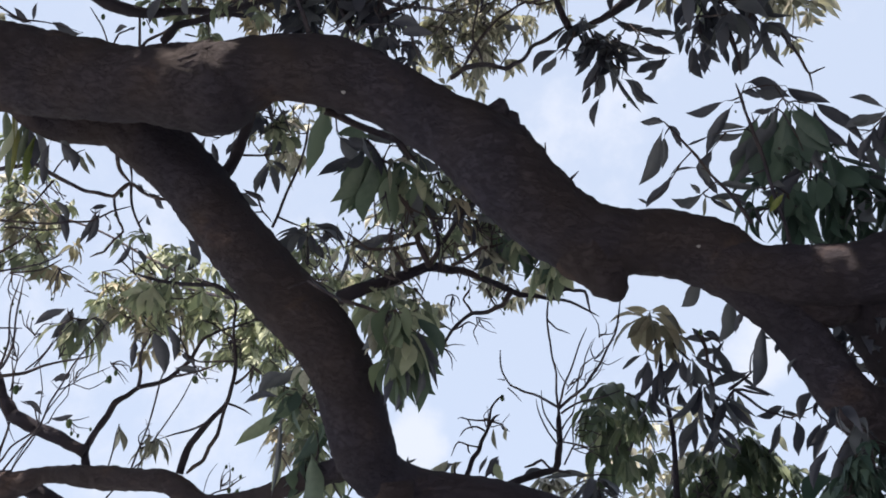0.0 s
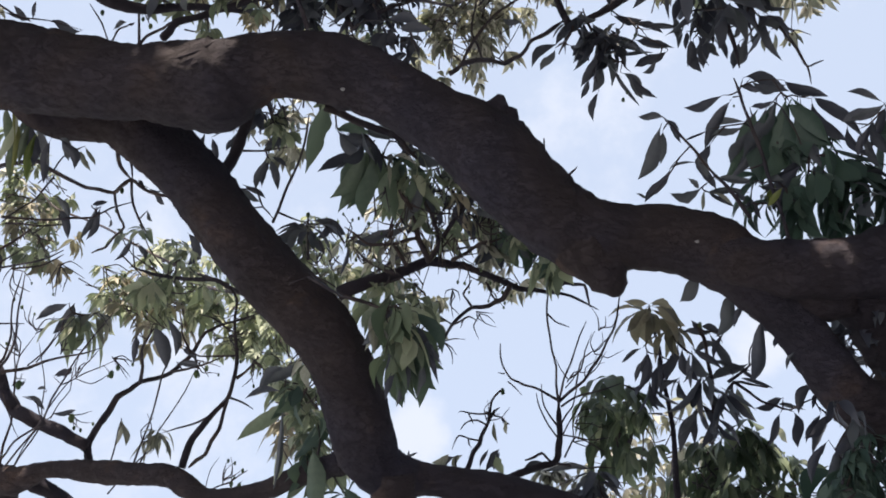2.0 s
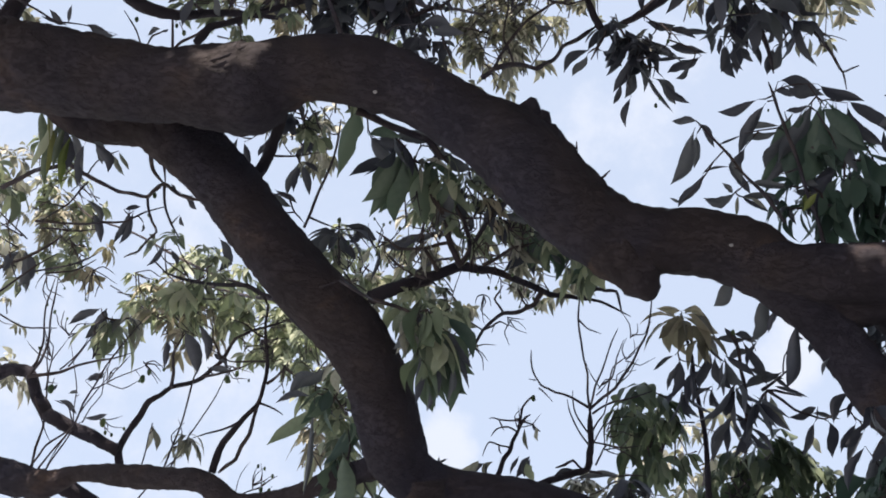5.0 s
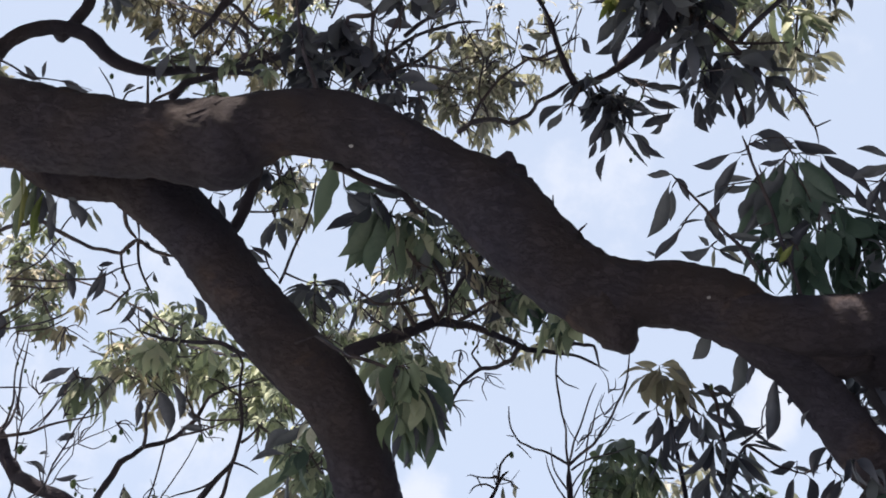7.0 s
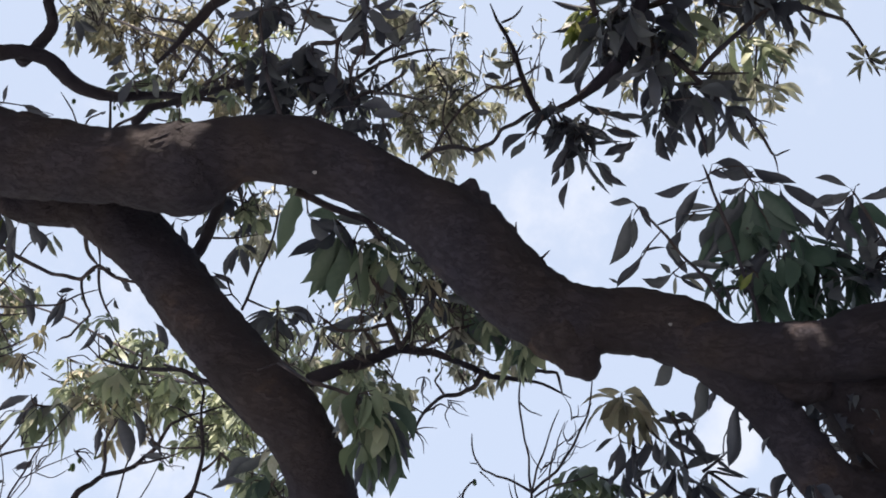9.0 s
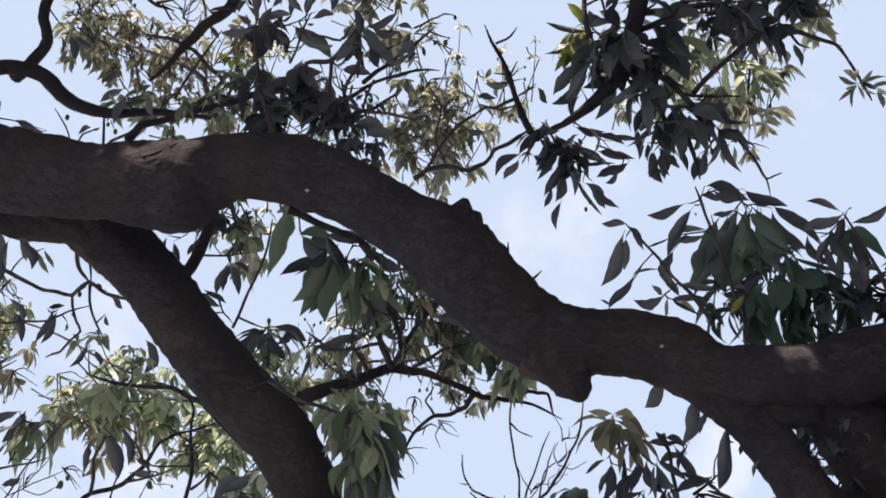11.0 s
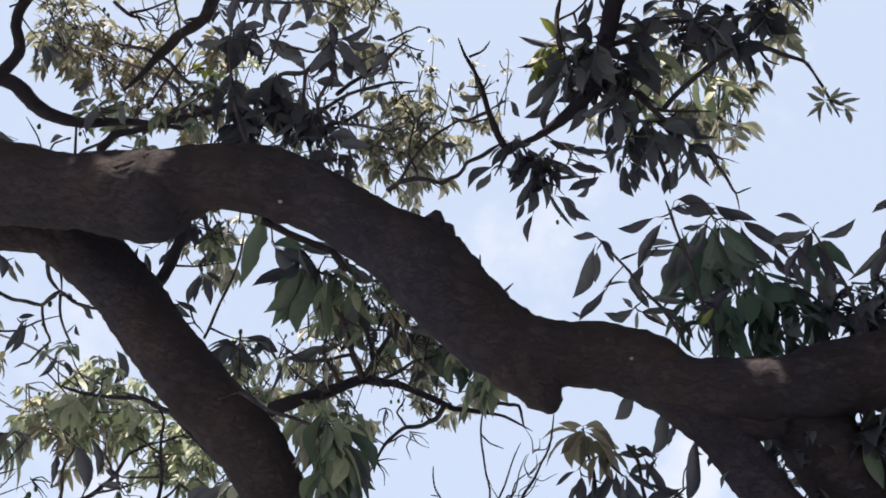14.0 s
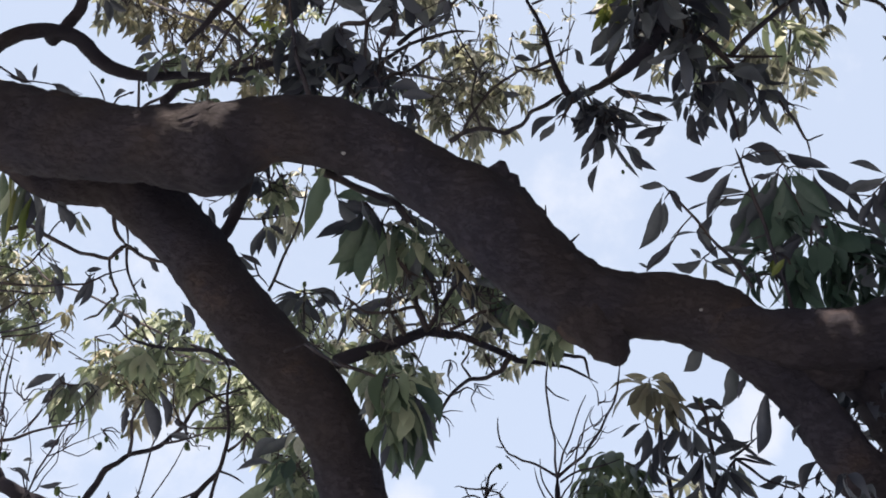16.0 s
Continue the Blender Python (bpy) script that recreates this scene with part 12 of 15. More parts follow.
shoot(b8, (-0.052, 3.891, 4.420, 0.0029), (-0.026, 3.862, 4.436, 0.0027), (0.003, 3.862, 4.471, 0.0024), (0.014, 3.837, 4.505, 0.0022), (0.020, 3.801, 4.531, 0.0019))
shoot(b8, (-0.046, 3.903, 4.405, 0.0029), (-0.008, 3.884, 4.417, 0.0025), (-0.002, 3.856, 4.462, 0.0019))
shoot(b8, (-0.044, 3.906, 4.402, 0.0029), (-0.072, 3.867, 4.432, 0.0024), (-0.116, 3.856, 4.467, 0.0019))
shoot(b8, (-0.041, 3.910, 4.396, 0.0029), (-0.068, 3.910, 4.424, 0.0027), (-0.098, 3.881, 4.427, 0.0024), (-0.129, 3.863, 4.435, 0.0021), (-0.163, 3.869, 4.453, 0.0019))
shoot(b8, (-0.053, 3.889, 4.423, 0.0029), (-0.021, 3.850, 4.440, 0.0025), (-0.031, 3.829, 4.463, 0.0022), (-0.043, 3.828, 4.500, 0.0019))
shoot(b8, (0.222, 3.918, 4.375, 0.0029), (0.259, 3.914, 4.403, 0.0024), (0.301, 3.893, 4.403, 0.0019))
shoot(b8, (0.225, 3.907, 4.389, 0.0029), (0.190, 3.899, 4.434, 0.0025), (0.193, 3.845, 4.434, 0.0022), (0.197, 3.842, 4.472, 0.0019))
fruit(b8, 0.197, 3.845, 4.468, 0.0060)
shoot(b8, (0.222, 3.920, 4.373, 0.0029), (0.269, 3.887, 4.394, 0.0025), (0.273, 3.882, 4.435, 0.0022), (0.277, 3.852, 4.456, 0.0019))
shoot(b8, (0.224, 3.913, 4.382, 0.0029), (0.254, 3.894, 4.398, 0.0024), (0.276, 3.875, 4.426, 0.0019))
fruit(b8, 0.276, 3.878, 4.423, 0.0072)
shoot(b8, (0.225, 3.909, 4.386, 0.0029), (0.201, 3.889, 4.422, 0.0024), (0.210, 3.851, 4.460, 0.0019))
shoot(b8, (0.223, 3.915, 4.379, 0.0029), (0.236, 3.889, 4.411, 0.0024), (0.224, 3.860, 4.447, 0.0019))
shoot(b8, (0.059, 3.731, 4.537, 0.0029), (0.110, 3.722, 4.527, 0.0024), (0.160, 3.742, 4.519, 0.0019))
shoot(b8, (0.071, 3.744, 4.520, 0.0029), (0.112, 3.746, 4.501, 0.0024), (0.159, 3.752, 4.506, 0.0019))
shoot(b8, (0.070, 3.743, 4.521, 0.0029), (0.078, 3.772, 4.501, 0.0027), (0.085, 3.803, 4.482, 0.0024), (0.124, 3.776, 4.437, 0.0022), (0.167, 3.802, 4.442, 0.0019))
fruit(b8, 0.167, 3.805, 4.439, 0.0060)
shoot(b8, (0.069, 3.742, 4.523, 0.0029), (0.062, 3.782, 4.511, 0.0026), (0.053, 3.796, 4.478, 0.0024), (0.034, 3.784, 4.431, 0.0021), (0.016, 3.823, 4.422, 0.0019))
shoot(b8, (0.067, 3.741, 4.525, 0.0029), (0.107, 3.749, 4.516, 0.0024), (0.123, 3.777, 4.476, 0.0019))
shoot(b8, (0.067, 3.740, 4.525, 0.0029), (0.076, 3.779, 4.516, 0.0026), (0.081, 3.761, 4.462, 0.0024), (0.095, 3.776, 4.438, 0.0021), (0.106, 3.815, 4.429, 0.0019))
clump(b8, (-0.775, 3.884, 5.103), 0.10, 0.07, 0.35, 6, 0.097, 0.75, OLIVE, 196, 8)
clump(b8, (-0.596, 3.837, 5.155), 0.08, 0.05, 0.35, 3, 0.086, 0.75, OLIVE, 197, 8)
clump(b8, (0.082, 3.875, 4.596), 0.12, 0.12, 0.35, 4, 0.086, 0.75, OLIVE, 198, 8)
clump(b8, (-0.037, 3.802, 4.692), 0.10, 0.10, 0.35, 3, 0.086, 0.75, OLIVE, 199, 8)
clump(b8, (0.181, 4.028, 4.560), 0.10, 0.10, 0.35, 4, 0.083, 0.75, OLIVE, 200, 8)
shoot(lower, (-2.162, 5.267, 4.713, 0.0037), (-2.100, 5.223, 4.721, 0.0031), (-2.069, 5.225, 4.772, 0.0024))
shoot(lower, (-2.159, 5.258, 4.725, 0.0037), (-2.198, 5.226, 4.767, 0.0031), (-2.203, 5.227, 4.813, 0.0028), (-2.184, 5.184, 4.832, 0.0024))
shoot(lower, (-2.158, 5.255, 4.730, 0.0037), (-2.214, 5.229, 4.771, 0.0031), (-2.220, 5.203, 4.801, 0.0027), (-2.235, 5.183, 4.832, 0.0024))
fruit(lower, -2.235, 5.187, 4.827, 0.0098)
shoot(lower, (-2.158, 5.255, 4.730, 0.0037), (-2.096, 5.237, 4.732, 0.0031), (-2.064, 5.215, 4.787, 0.0024))
shoot(lower, (-2.159, 5.259, 4.724, 0.0037), (-2.191, 5.264, 4.777, 0.0031), (-2.168, 5.205, 4.802, 0.0024))
fruit(lower, -2.168, 5.208, 4.797, 0.0071)
shoot(lower, (-2.159, 5.260, 4.723, 0.0037), (-2.114, 5.228, 4.773, 0.0031), (-2.077, 5.241, 4.785, 0.0028), (-2.026, 5.222, 4.778, 0.0024))
shoot(lower, (-2.032, 5.330, 4.623, 0.0037), (-2.016, 5.323, 4.659, 0.0034), (-1.991, 5.302, 4.686, 0.0031), (-1.929, 5.266, 4.668, 0.0028), (-1.888, 5.283, 4.690, 0.0024))
fruit(lower, -1.888, 5.287, 4.685, 0.0082)
shoot(lower, (-2.021, 5.323, 4.633, 0.0037), (-2.041, 5.314, 4.688, 0.0034), (-2.041, 5.261, 4.718, 0.0031), (-2.003, 5.232, 4.761, 0.0028), (-1.959, 5.206, 4.801, 0.0024))
shoot(lower, (-2.015, 5.319, 4.639, 0.0037), (-1.959, 5.300, 4.633, 0.0034), (-1.916, 5.321, 4.642, 0.0031), (-1.874, 5.312, 4.676, 0.0027), (-1.830, 5.274, 4.703, 0.0024))
shoot(lower, (-2.033, 5.331, 4.622, 0.0037), (-1.993, 5.291, 4.667, 0.0031), (-1.953, 5.300, 4.673, 0.0028), (-1.908, 5.295, 4.673, 0.0024))
shoot(lower, (-2.030, 5.329, 4.625, 0.0037), (-2.016, 5.287, 4.680, 0.0031), (-1.983, 5.289, 4.701, 0.0028), (-1.944, 5.265, 4.716, 0.0024))
shoot(lower, (-2.015, 5.319, 4.639, 0.0037), (-2.007, 5.302, 4.672, 0.0034), (-1.996, 5.268, 4.697, 0.0031), (-1.984, 5.232, 4.720, 0.0027), (-1.983, 5.232, 4.764, 0.0024))
shoot(lower, (-1.943, 5.396, 4.529, 0.0037), (-1.921, 5.349, 4.560, 0.0031), (-1.873, 5.352, 4.591, 0.0024))
shoot(lower, (-1.950, 5.403, 4.519, 0.0037), (-1.954, 5.371, 4.584, 0.0031), (-1.919, 5.321, 4.636, 0.0024))
shoot(lower, (-1.941, 5.394, 4.531, 0.0037), (-1.925, 5.341, 4.548, 0.0031), (-1.899, 5.354, 4.588, 0.0024))
shoot(lower, (-1.936, 5.390, 4.538, 0.0037), (-1.919, 5.388, 4.576, 0.0034), (-1.892, 5.380, 4.605, 0.0031), (-1.852, 5.329, 4.612, 0.0027), (-1.826, 5.317, 4.641, 0.0024))
shoot(lower, (-1.953, 5.406, 4.515, 0.0037), (-1.915, 5.422, 4.506, 0.0034), (-1.873, 5.428, 4.496, 0.0031), (-1.821, 5.402, 4.504, 0.0028), (-1.781, 5.394, 4.531, 0.0024))
fruit(lower, -1.781, 5.398, 4.526, 0.0073)
shoot(lower, (-1.747, 5.347, 4.599, 0.0037), (-1.707, 5.360, 4.548, 0.0031), (-1.680, 5.406, 4.514, 0.0024))
shoot(lower, (-1.757, 5.343, 4.604, 0.0037), (-1.695, 5.323, 4.585, 0.0031), (-1.648, 5.352, 4.591, 0.0024))
shoot(lower, (-1.751, 5.345, 4.601, 0.0037), (-1.697, 5.325, 4.608, 0.0031), (-1.649, 5.359, 4.581, 0.0024))
fruit(lower, -1.649, 5.363, 4.576, 0.0092)
shoot(lower, (-1.747, 5.347, 4.599, 0.0037), (-1.704, 5.375, 4.563, 0.0031), (-1.663, 5.401, 4.522, 0.0024))
shoot(lower, (-1.744, 5.348, 4.598, 0.0037), (-1.705, 5.364, 4.610, 0.0031), (-1.664, 5.371, 4.565, 0.0024))
shoot(lower, (-2.252, 5.337, 4.613, 0.0037), (-2.278, 5.301, 4.618, 0.0034), (-2.335, 5.334, 4.659, 0.0031), (-2.345, 5.267, 4.655, 0.0027), (-2.384, 5.276, 4.700, 0.0024))
shoot(lower, (-2.256, 5.323, 4.632, 0.0037), (-2.296, 5.306, 4.702, 0.0031), (-2.271, 5.274, 4.728, 0.0028), (-2.251, 5.237, 4.755, 0.0024))
shoot(lower, (-2.253, 5.333, 4.619, 0.0037), (-2.235, 5.277, 4.665, 0.0031), (-2.254, 5.251, 4.687, 0.0027), (-2.284, 5.256, 4.729, 0.0024))
shoot(lower, (-2.256, 5.323, 4.633, 0.0037), (-2.290, 5.316, 4.657, 0.0031), (-2.318, 5.295, 4.673, 0.0024))
fruit(lower, -2.318, 5.298, 4.669, 0.0079)
shoot(lower, (-2.257, 5.321, 4.635, 0.0037), (-2.255, 5.272, 4.657, 0.0034), (-2.270, 5.254, 4.696, 0.0031), (-2.278, 5.228, 4.731, 0.0027), (-2.297, 5.222, 4.777, 0.0024))
shoot(lower, (-1.985, 5.515, 4.359, 0.0037), (-1.942, 5.497, 4.327, 0.0031), (-1.951, 5.554, 4.303, 0.0024))
shoot(lower, (-1.978, 5.516, 4.357, 0.0037), (-1.928, 5.534, 4.325, 0.0031), (-1.863, 5.540, 4.322, 0.0024))
fruit(lower, -1.863, 5.544, 4.318, 0.0086)
shoot(lower, (-2.010, 5.510, 4.366, 0.0037), (-1.986, 5.557, 4.362, 0.0031), (-1.964, 5.553, 4.305, 0.0024))
fruit(lower, -1.964, 5.556, 4.300, 0.0100)
shoot(lower, (-1.976, 5.517, 4.356, 0.0037), (-1.918, 5.504, 4.355, 0.0031), (-1.869, 5.504, 4.374, 0.0024))
shoot(lower, (-1.986, 5.515, 4.359, 0.0037), (-1.973, 5.563, 4.335, 0.0031), (-1.930, 5.560, 4.294, 0.0024))
fruit(lower, -1.930, 5.564, 4.290, 0.0091)
shoot(lower, (-1.315, 5.354, 4.588, 0.0037), (-1.283, 5.397, 4.544, 0.0031), (-1.242, 5.407, 4.549, 0.0028), (-1.195, 5.392, 4.534, 0.0024))
fruit(lower, -1.195, 5.396, 4.529, 0.0074)
shoot(lower, (-1.319, 5.349, 4.596, 0.0037), (-1.245, 5.339, 4.570, 0.0031), (-1.182, 5.371, 4.564, 0.0024))
shoot(lower, (-1.319, 5.349, 4.596, 0.0037), (-1.275, 5.366, 4.556, 0.0031), (-1.245, 5.405, 4.517, 0.0024))
shoot(lower, (-1.323, 5.342, 4.606, 0.0037), (-1.290, 5.361, 4.568, 0.0031), (-1.250, 5.386, 4.543, 0.0024))
shoot(lower, (-1.326, 5.338, 4.611, 0.0037), (-1.315, 5.384, 4.581, 0.0031), (-1.300, 5.395, 4.530, 0.0024))
fruit(lower, -1.300, 5.398, 4.526, 0.0097)
shoot(lower, (-2.102, 5.220, 5.129, 0.0039), (-2.110, 5.213, 5.080, 0.0035), (-2.136, 5.243, 5.056, 0.0032), (-2.144, 5.300, 5.039, 0.0028), (-2.136, 5.315, 4.994, 0.0025))
fruit(lower, -2.136, 5.318, 4.989, 0.0075)
shoot(lower, (-2.103, 5.219, 5.131, 0.0039), (-2.070, 5.237, 5.117, 0.0035), (-2.038, 5.261, 5.109, 0.0032), (-1.998, 5.260, 5.079, 0.0028), (-1.961, 5.269, 5.059, 0.0025))
shoot(lower, (-2.096, 5.226, 5.120, 0.0039), (-2.106, 5.240, 5.079, 0.0035), (-2.120, 5.281, 5.053, 0.0032), (-2.127, 5.319, 5.024, 0.0028), (-2.128, 5.326, 4.977, 0.0025))
shoot(lower, (-2.092, 5.230, 5.115, 0.0039), (-2.111, 5.278, 5.079, 0.0032), (-2.093, 5.296, 5.020, 0.0025))
shoot(lower, (-2.098, 5.224, 5.123, 0.0039), (-2.069, 5.289, 5.089, 0.0032), (-2.063, 5.261, 5.019, 0.0028), (-2.085, 5.311, 4.999, 0.0025))
shoot(lower, (-2.095, 5.227, 5.119, 0.0039), (-2.028, 5.189, 5.121, 0.0032), (-1.972, 5.238, 5.102, 0.0025))
shoot(lower, (-1.853, 5.235, 5.108, 0.0039), (-1.790, 5.221, 5.069, 0.0032), (-1.742, 5.257, 5.076, 0.0025))
fruit(lower, -1.742, 5.260, 5.071, 0.0102)
shoot(lower, (-1.861, 5.231, 5.113, 0.0039), (-1.828, 5.251, 5.096, 0.0032), (-1.788, 5.257, 5.076, 0.0025))
fruit(lower, -1.788, 5.260, 5.071, 0.0092)
shoot(lower, (-1.858, 5.232, 5.111, 0.0039), (-1.824, 5.247, 5.131, 0.0035), (-1.771, 5.208, 5.109, 0.0032), (-1.737, 5.234, 5.095, 0.0028), (-1.699, 5.253, 5.082, 0.0025))
shoot(lower, (-1.859, 5.232, 5.112, 0.0039), (-1.867, 5.304, 5.073, 0.0032), (-1.853, 5.315, 4.993, 0.0025))
shoot(lower, (-1.845, 5.239, 5.102, 0.0039), (-1.844, 5.269, 5.074, 0.0035), (-1.828, 5.259, 5.020, 0.0032), (-1.819, 5.328, 5.023, 0.0028), (-1.783, 5.324, 4.981, 0.0025))
fruit(lower, -1.783, 5.327, 4.976, 0.0095)
shoot(lower, (-2.205, 5.143, 5.239, 0.0039), (-2.147, 5.123, 5.213, 0.0032), (-2.110, 5.154, 5.223, 0.0025))
fruit(lower, -2.110, 5.158, 5.218, 0.0097)
shoot(lower, (-2.221, 5.132, 5.254, 0.0039), (-2.209, 5.160, 5.225, 0.0035), (-2.177, 5.152, 5.174, 0.0032), (-2.157, 5.169, 5.140, 0.0028), (-2.153, 5.220, 5.128, 0.0025))
shoot(lower, (-2.211, 5.139, 5.245, 0.0039), (-2.224, 5.173, 5.220, 0.0032), (-2.230, 5.185, 5.179, 0.0025))
fruit(lower, -2.230, 5.188, 5.174, 0.0072)
shoot(lower, (-2.223, 5.130, 5.257, 0.0039), (-2.181, 5.149, 5.188, 0.0032), (-2.148, 5.204, 5.151, 0.0025))
shoot(lower, (-2.231, 5.125, 5.265, 0.0039), (-2.191, 5.129, 5.227, 0.0032), (-2.186, 5.173, 5.196, 0.0025))
fruit(lower, -2.186, 5.177, 5.191, 0.0085)
shoot(lower, (-2.221, 5.132, 5.255, 0.0039), (-2.195, 5.153, 5.203, 0.0033), (-2.246, 5.198, 5.160, 0.0025))
shoot(lower, (-2.352, 5.244, 5.094, 0.0039), (-2.361, 5.260, 5.015, 0.0032), (-2.344, 5.316, 5.005, 0.0029), (-2.306, 5.330, 4.972, 0.0025))
shoot(lower, (-2.351, 5.249, 5.087, 0.0039), (-2.389, 5.318, 5.053, 0.0032), (-2.349, 5.330, 4.971, 0.0025))
fruit(lower, -2.349, 5.334, 4.966, 0.0080)
shoot(lower, (-2.353, 5.240, 5.100, 0.0039), (-2.296, 5.251, 5.095, 0.0032), (-2.254, 5.279, 5.044, 0.0025))
fruit(lower, -2.254, 5.283, 5.039, 0.0069)
shoot(lower, (-2.356, 5.231, 5.113, 0.0039), (-2.394, 5.256, 5.083, 0.0032), (-2.416, 5.282, 5.040, 0.0025))
shoot(lower, (-2.354, 5.238, 5.102, 0.0039), (-2.354, 5.293, 5.046, 0.0032), (-2.315, 5.316, 5.031, 0.0029), (-2.263, 5.310, 5.000, 0.0025))
shoot(lower, (-1.107, 5.190, 4.649, 0.0037), (-1.065, 5.182, 4.639, 0.0030), (-1.029, 5.199, 4.636, 0.0024))
shoot(lower, (-1.120, 5.186, 4.655, 0.0037), (-1.117, 5.236, 4.641, 0.0030), (-1.101, 5.228, 4.594, 0.0024))
shoot(lower, (-1.105, 5.190, 4.648, 0.0037), (-1.104, 5.241, 4.628, 0.0031), (-1.061, 5.232, 4.588, 0.0024))
shoot(lower, (-1.111, 5.189, 4.651, 0.0037), (-1.100, 5.196, 4.618, 0.0030), (-1.087, 5.224, 4.600, 0.0024))
shoot(lower, (-1.108, 5.189, 4.649, 0.0037), (-1.056, 5.233, 4.627, 0.0031), (-1.053, 5.232, 4.575, 0.0027), (-1.060, 5.264, 4.543, 0.0024))
fruit(lower, -1.060, 5.267, 4.538, 0.0080)
shoot(lower, (-1.111, 5.189, 4.651, 0.0037), (-1.038, 5.162, 4.643, 0.0030), (-0.974, 5.180, 4.663, 0.0024))
fruit(lower, -0.974, 5.183, 4.659, 0.0070)
shoot(lower, (-1.002, 5.258, 4.551, 0.0037), (-0.954, 5.253, 4.504, 0.0030), (-0.915, 5.302, 4.488, 0.0024))
shoot(lower, (-0.991, 5.269, 4.535, 0.0037), (-0.937, 5.279, 4.498, 0.0031), (-0.897, 5.260, 4.496, 0.0027), (-0.865, 5.279, 4.522, 0.0024))
shoot(lower, (-0.994, 5.267, 4.539, 0.0037), (-0.983, 5.280, 4.508, 0.0030), (-0.957, 5.301, 4.490, 0.0024))
fruit(lower, -0.957, 5.304, 4.485, 0.0075)
shoot(lower, (-0.994, 5.267, 4.538, 0.0037), (-0.993, 5.301, 4.475, 0.0031), (-1.016, 5.307, 4.441, 0.0027), (-1.052, 5.343, 4.430, 0.0024))
shoot(lower, (-0.992, 5.268, 4.537, 0.0037), (-1.005, 5.314, 4.493, 0.0030), (-0.992, 5.339, 4.436, 0.0024))
fruit(lower, -0.992, 5.342, 4.431, 0.0080)
shoot(lower, (-1.002, 5.259, 4.550, 0.0037), (-0.950, 5.300, 4.527, 0.0031), (-0.942, 5.303, 4.483, 0.0027), (-0.937, 5.328, 4.452, 0.0024))
fruit(lower, -0.937, 5.331, 4.447, 0.0095)
shoot(lower, (-1.516, 5.317, 4.118, 0.0035), (-1.471, 5.268, 4.152, 0.0030), (-1.482, 5.260, 4.192, 0.0026), (-1.496, 5.242, 4.226, 0.0023))
shoot(lower, (-1.516, 5.333, 4.096, 0.0035), (-1.516, 5.281, 4.111, 0.0033), (-1.524, 5.271, 4.146, 0.0030), (-1.493, 5.253, 4.174, 0.0026), (-1.464, 5.254, 4.209, 0.0023))
shoot(lower, (-1.516, 5.328, 4.103, 0.0035), (-1.486, 5.299, 4.111, 0.0029), (-1.477, 5.299, 4.145, 0.0023))
fruit(lower, -1.477, 5.302, 4.140, 0.0069)
shoot(lower, (-1.516, 5.326, 4.105, 0.0035), (-1.468, 5.335, 4.142, 0.0029), (-1.430, 5.274, 4.179, 0.0023))
shoot(lower, (-1.079, 5.259, 3.853, 0.0034), (-1.044, 5.241, 3.851, 0.0029), (-1.023, 5.239, 3.882, 0.0022))
fruit(lower, -1.023, 5.242, 3.877, 0.0066)
shoot(lower, (-1.079, 5.259, 3.853, 0.0034), (-1.073, 5.209, 3.897, 0.0028), (-1.052, 5.190, 3.951, 0.0022))
fruit(lower, -1.052, 5.194, 3.946, 0.0083)
shoot(lower, (-1.076, 5.249, 3.867, 0.0034), (-1.033, 5.267, 3.899, 0.0028), (-0.982, 5.218, 3.911, 0.0022))
fruit(lower, -0.982, 5.222, 3.906, 0.0093)
shoot(lower, (-1.075, 5.245, 3.872, 0.0034), (-1.038, 5.227, 3.889, 0.0029), (-1.032, 5.203, 3.932, 0.0022))
shoot(lower, (-1.076, 5.248, 3.868, 0.0034), (-1.069, 5.242, 3.920, 0.0028), (-1.020, 5.197, 3.941, 0.0022))
fruit(lower, -1.020, 5.200, 3.936, 0.0082)
shoot(second, (0.586, 4.792, 4.171, 0.0029), (0.547, 4.741, 4.201, 0.0025), (0.524, 4.729, 4.261, 0.0021))
shoot(second, (0.572, 4.815, 4.138, 0.0029), (0.608, 4.797, 4.173, 0.0025), (0.635, 4.766, 4.209, 0.0021))
shoot(second, (0.582, 4.799, 4.161, 0.0029), (0.612, 4.762, 4.193, 0.0026), (0.648, 4.768, 4.195, 0.0023), (0.684, 4.772, 4.199, 0.0021))
shoot(second, (0.672, 4.786, 4.179, 0.0029), (0.699, 4.782, 4.234, 0.0025), (0.758, 4.747, 4.236, 0.0021))
shoot(second, (0.667, 4.790, 4.174, 0.0029), (0.664, 4.737, 4.203, 0.0026), (0.724, 4.741, 4.244, 0.0021))
shoot(second, (0.664, 4.792, 4.172, 0.0029), (0.697, 4.744, 4.208, 0.0025), (0.722, 4.724, 4.269, 0.0021))
shoot(second, (0.678, 4.782, 4.185, 0.0029), (0.707, 4.771, 4.205, 0.0027), (0.731, 4.761, 4.230, 0.0025), (0.743, 4.719, 4.245, 0.0023), (0.767, 4.717, 4.278, 0.0021))
shoot(second, (0.709, 4.719, 4.275, 0.0029), (0.745, 4.674, 4.288, 0.0026), (0.746, 4.664, 4.354, 0.0021))
shoot(second, (0.709, 4.719, 4.275, 0.0029), (0.690, 4.690, 4.312, 0.0025), (0.713, 4.661, 4.358, 0.0021))
shoot(second, (0.712, 4.717, 4.278, 0.0029), (0.756, 4.699, 4.320, 0.0025), (0.801, 4.666, 4.351, 0.0021))
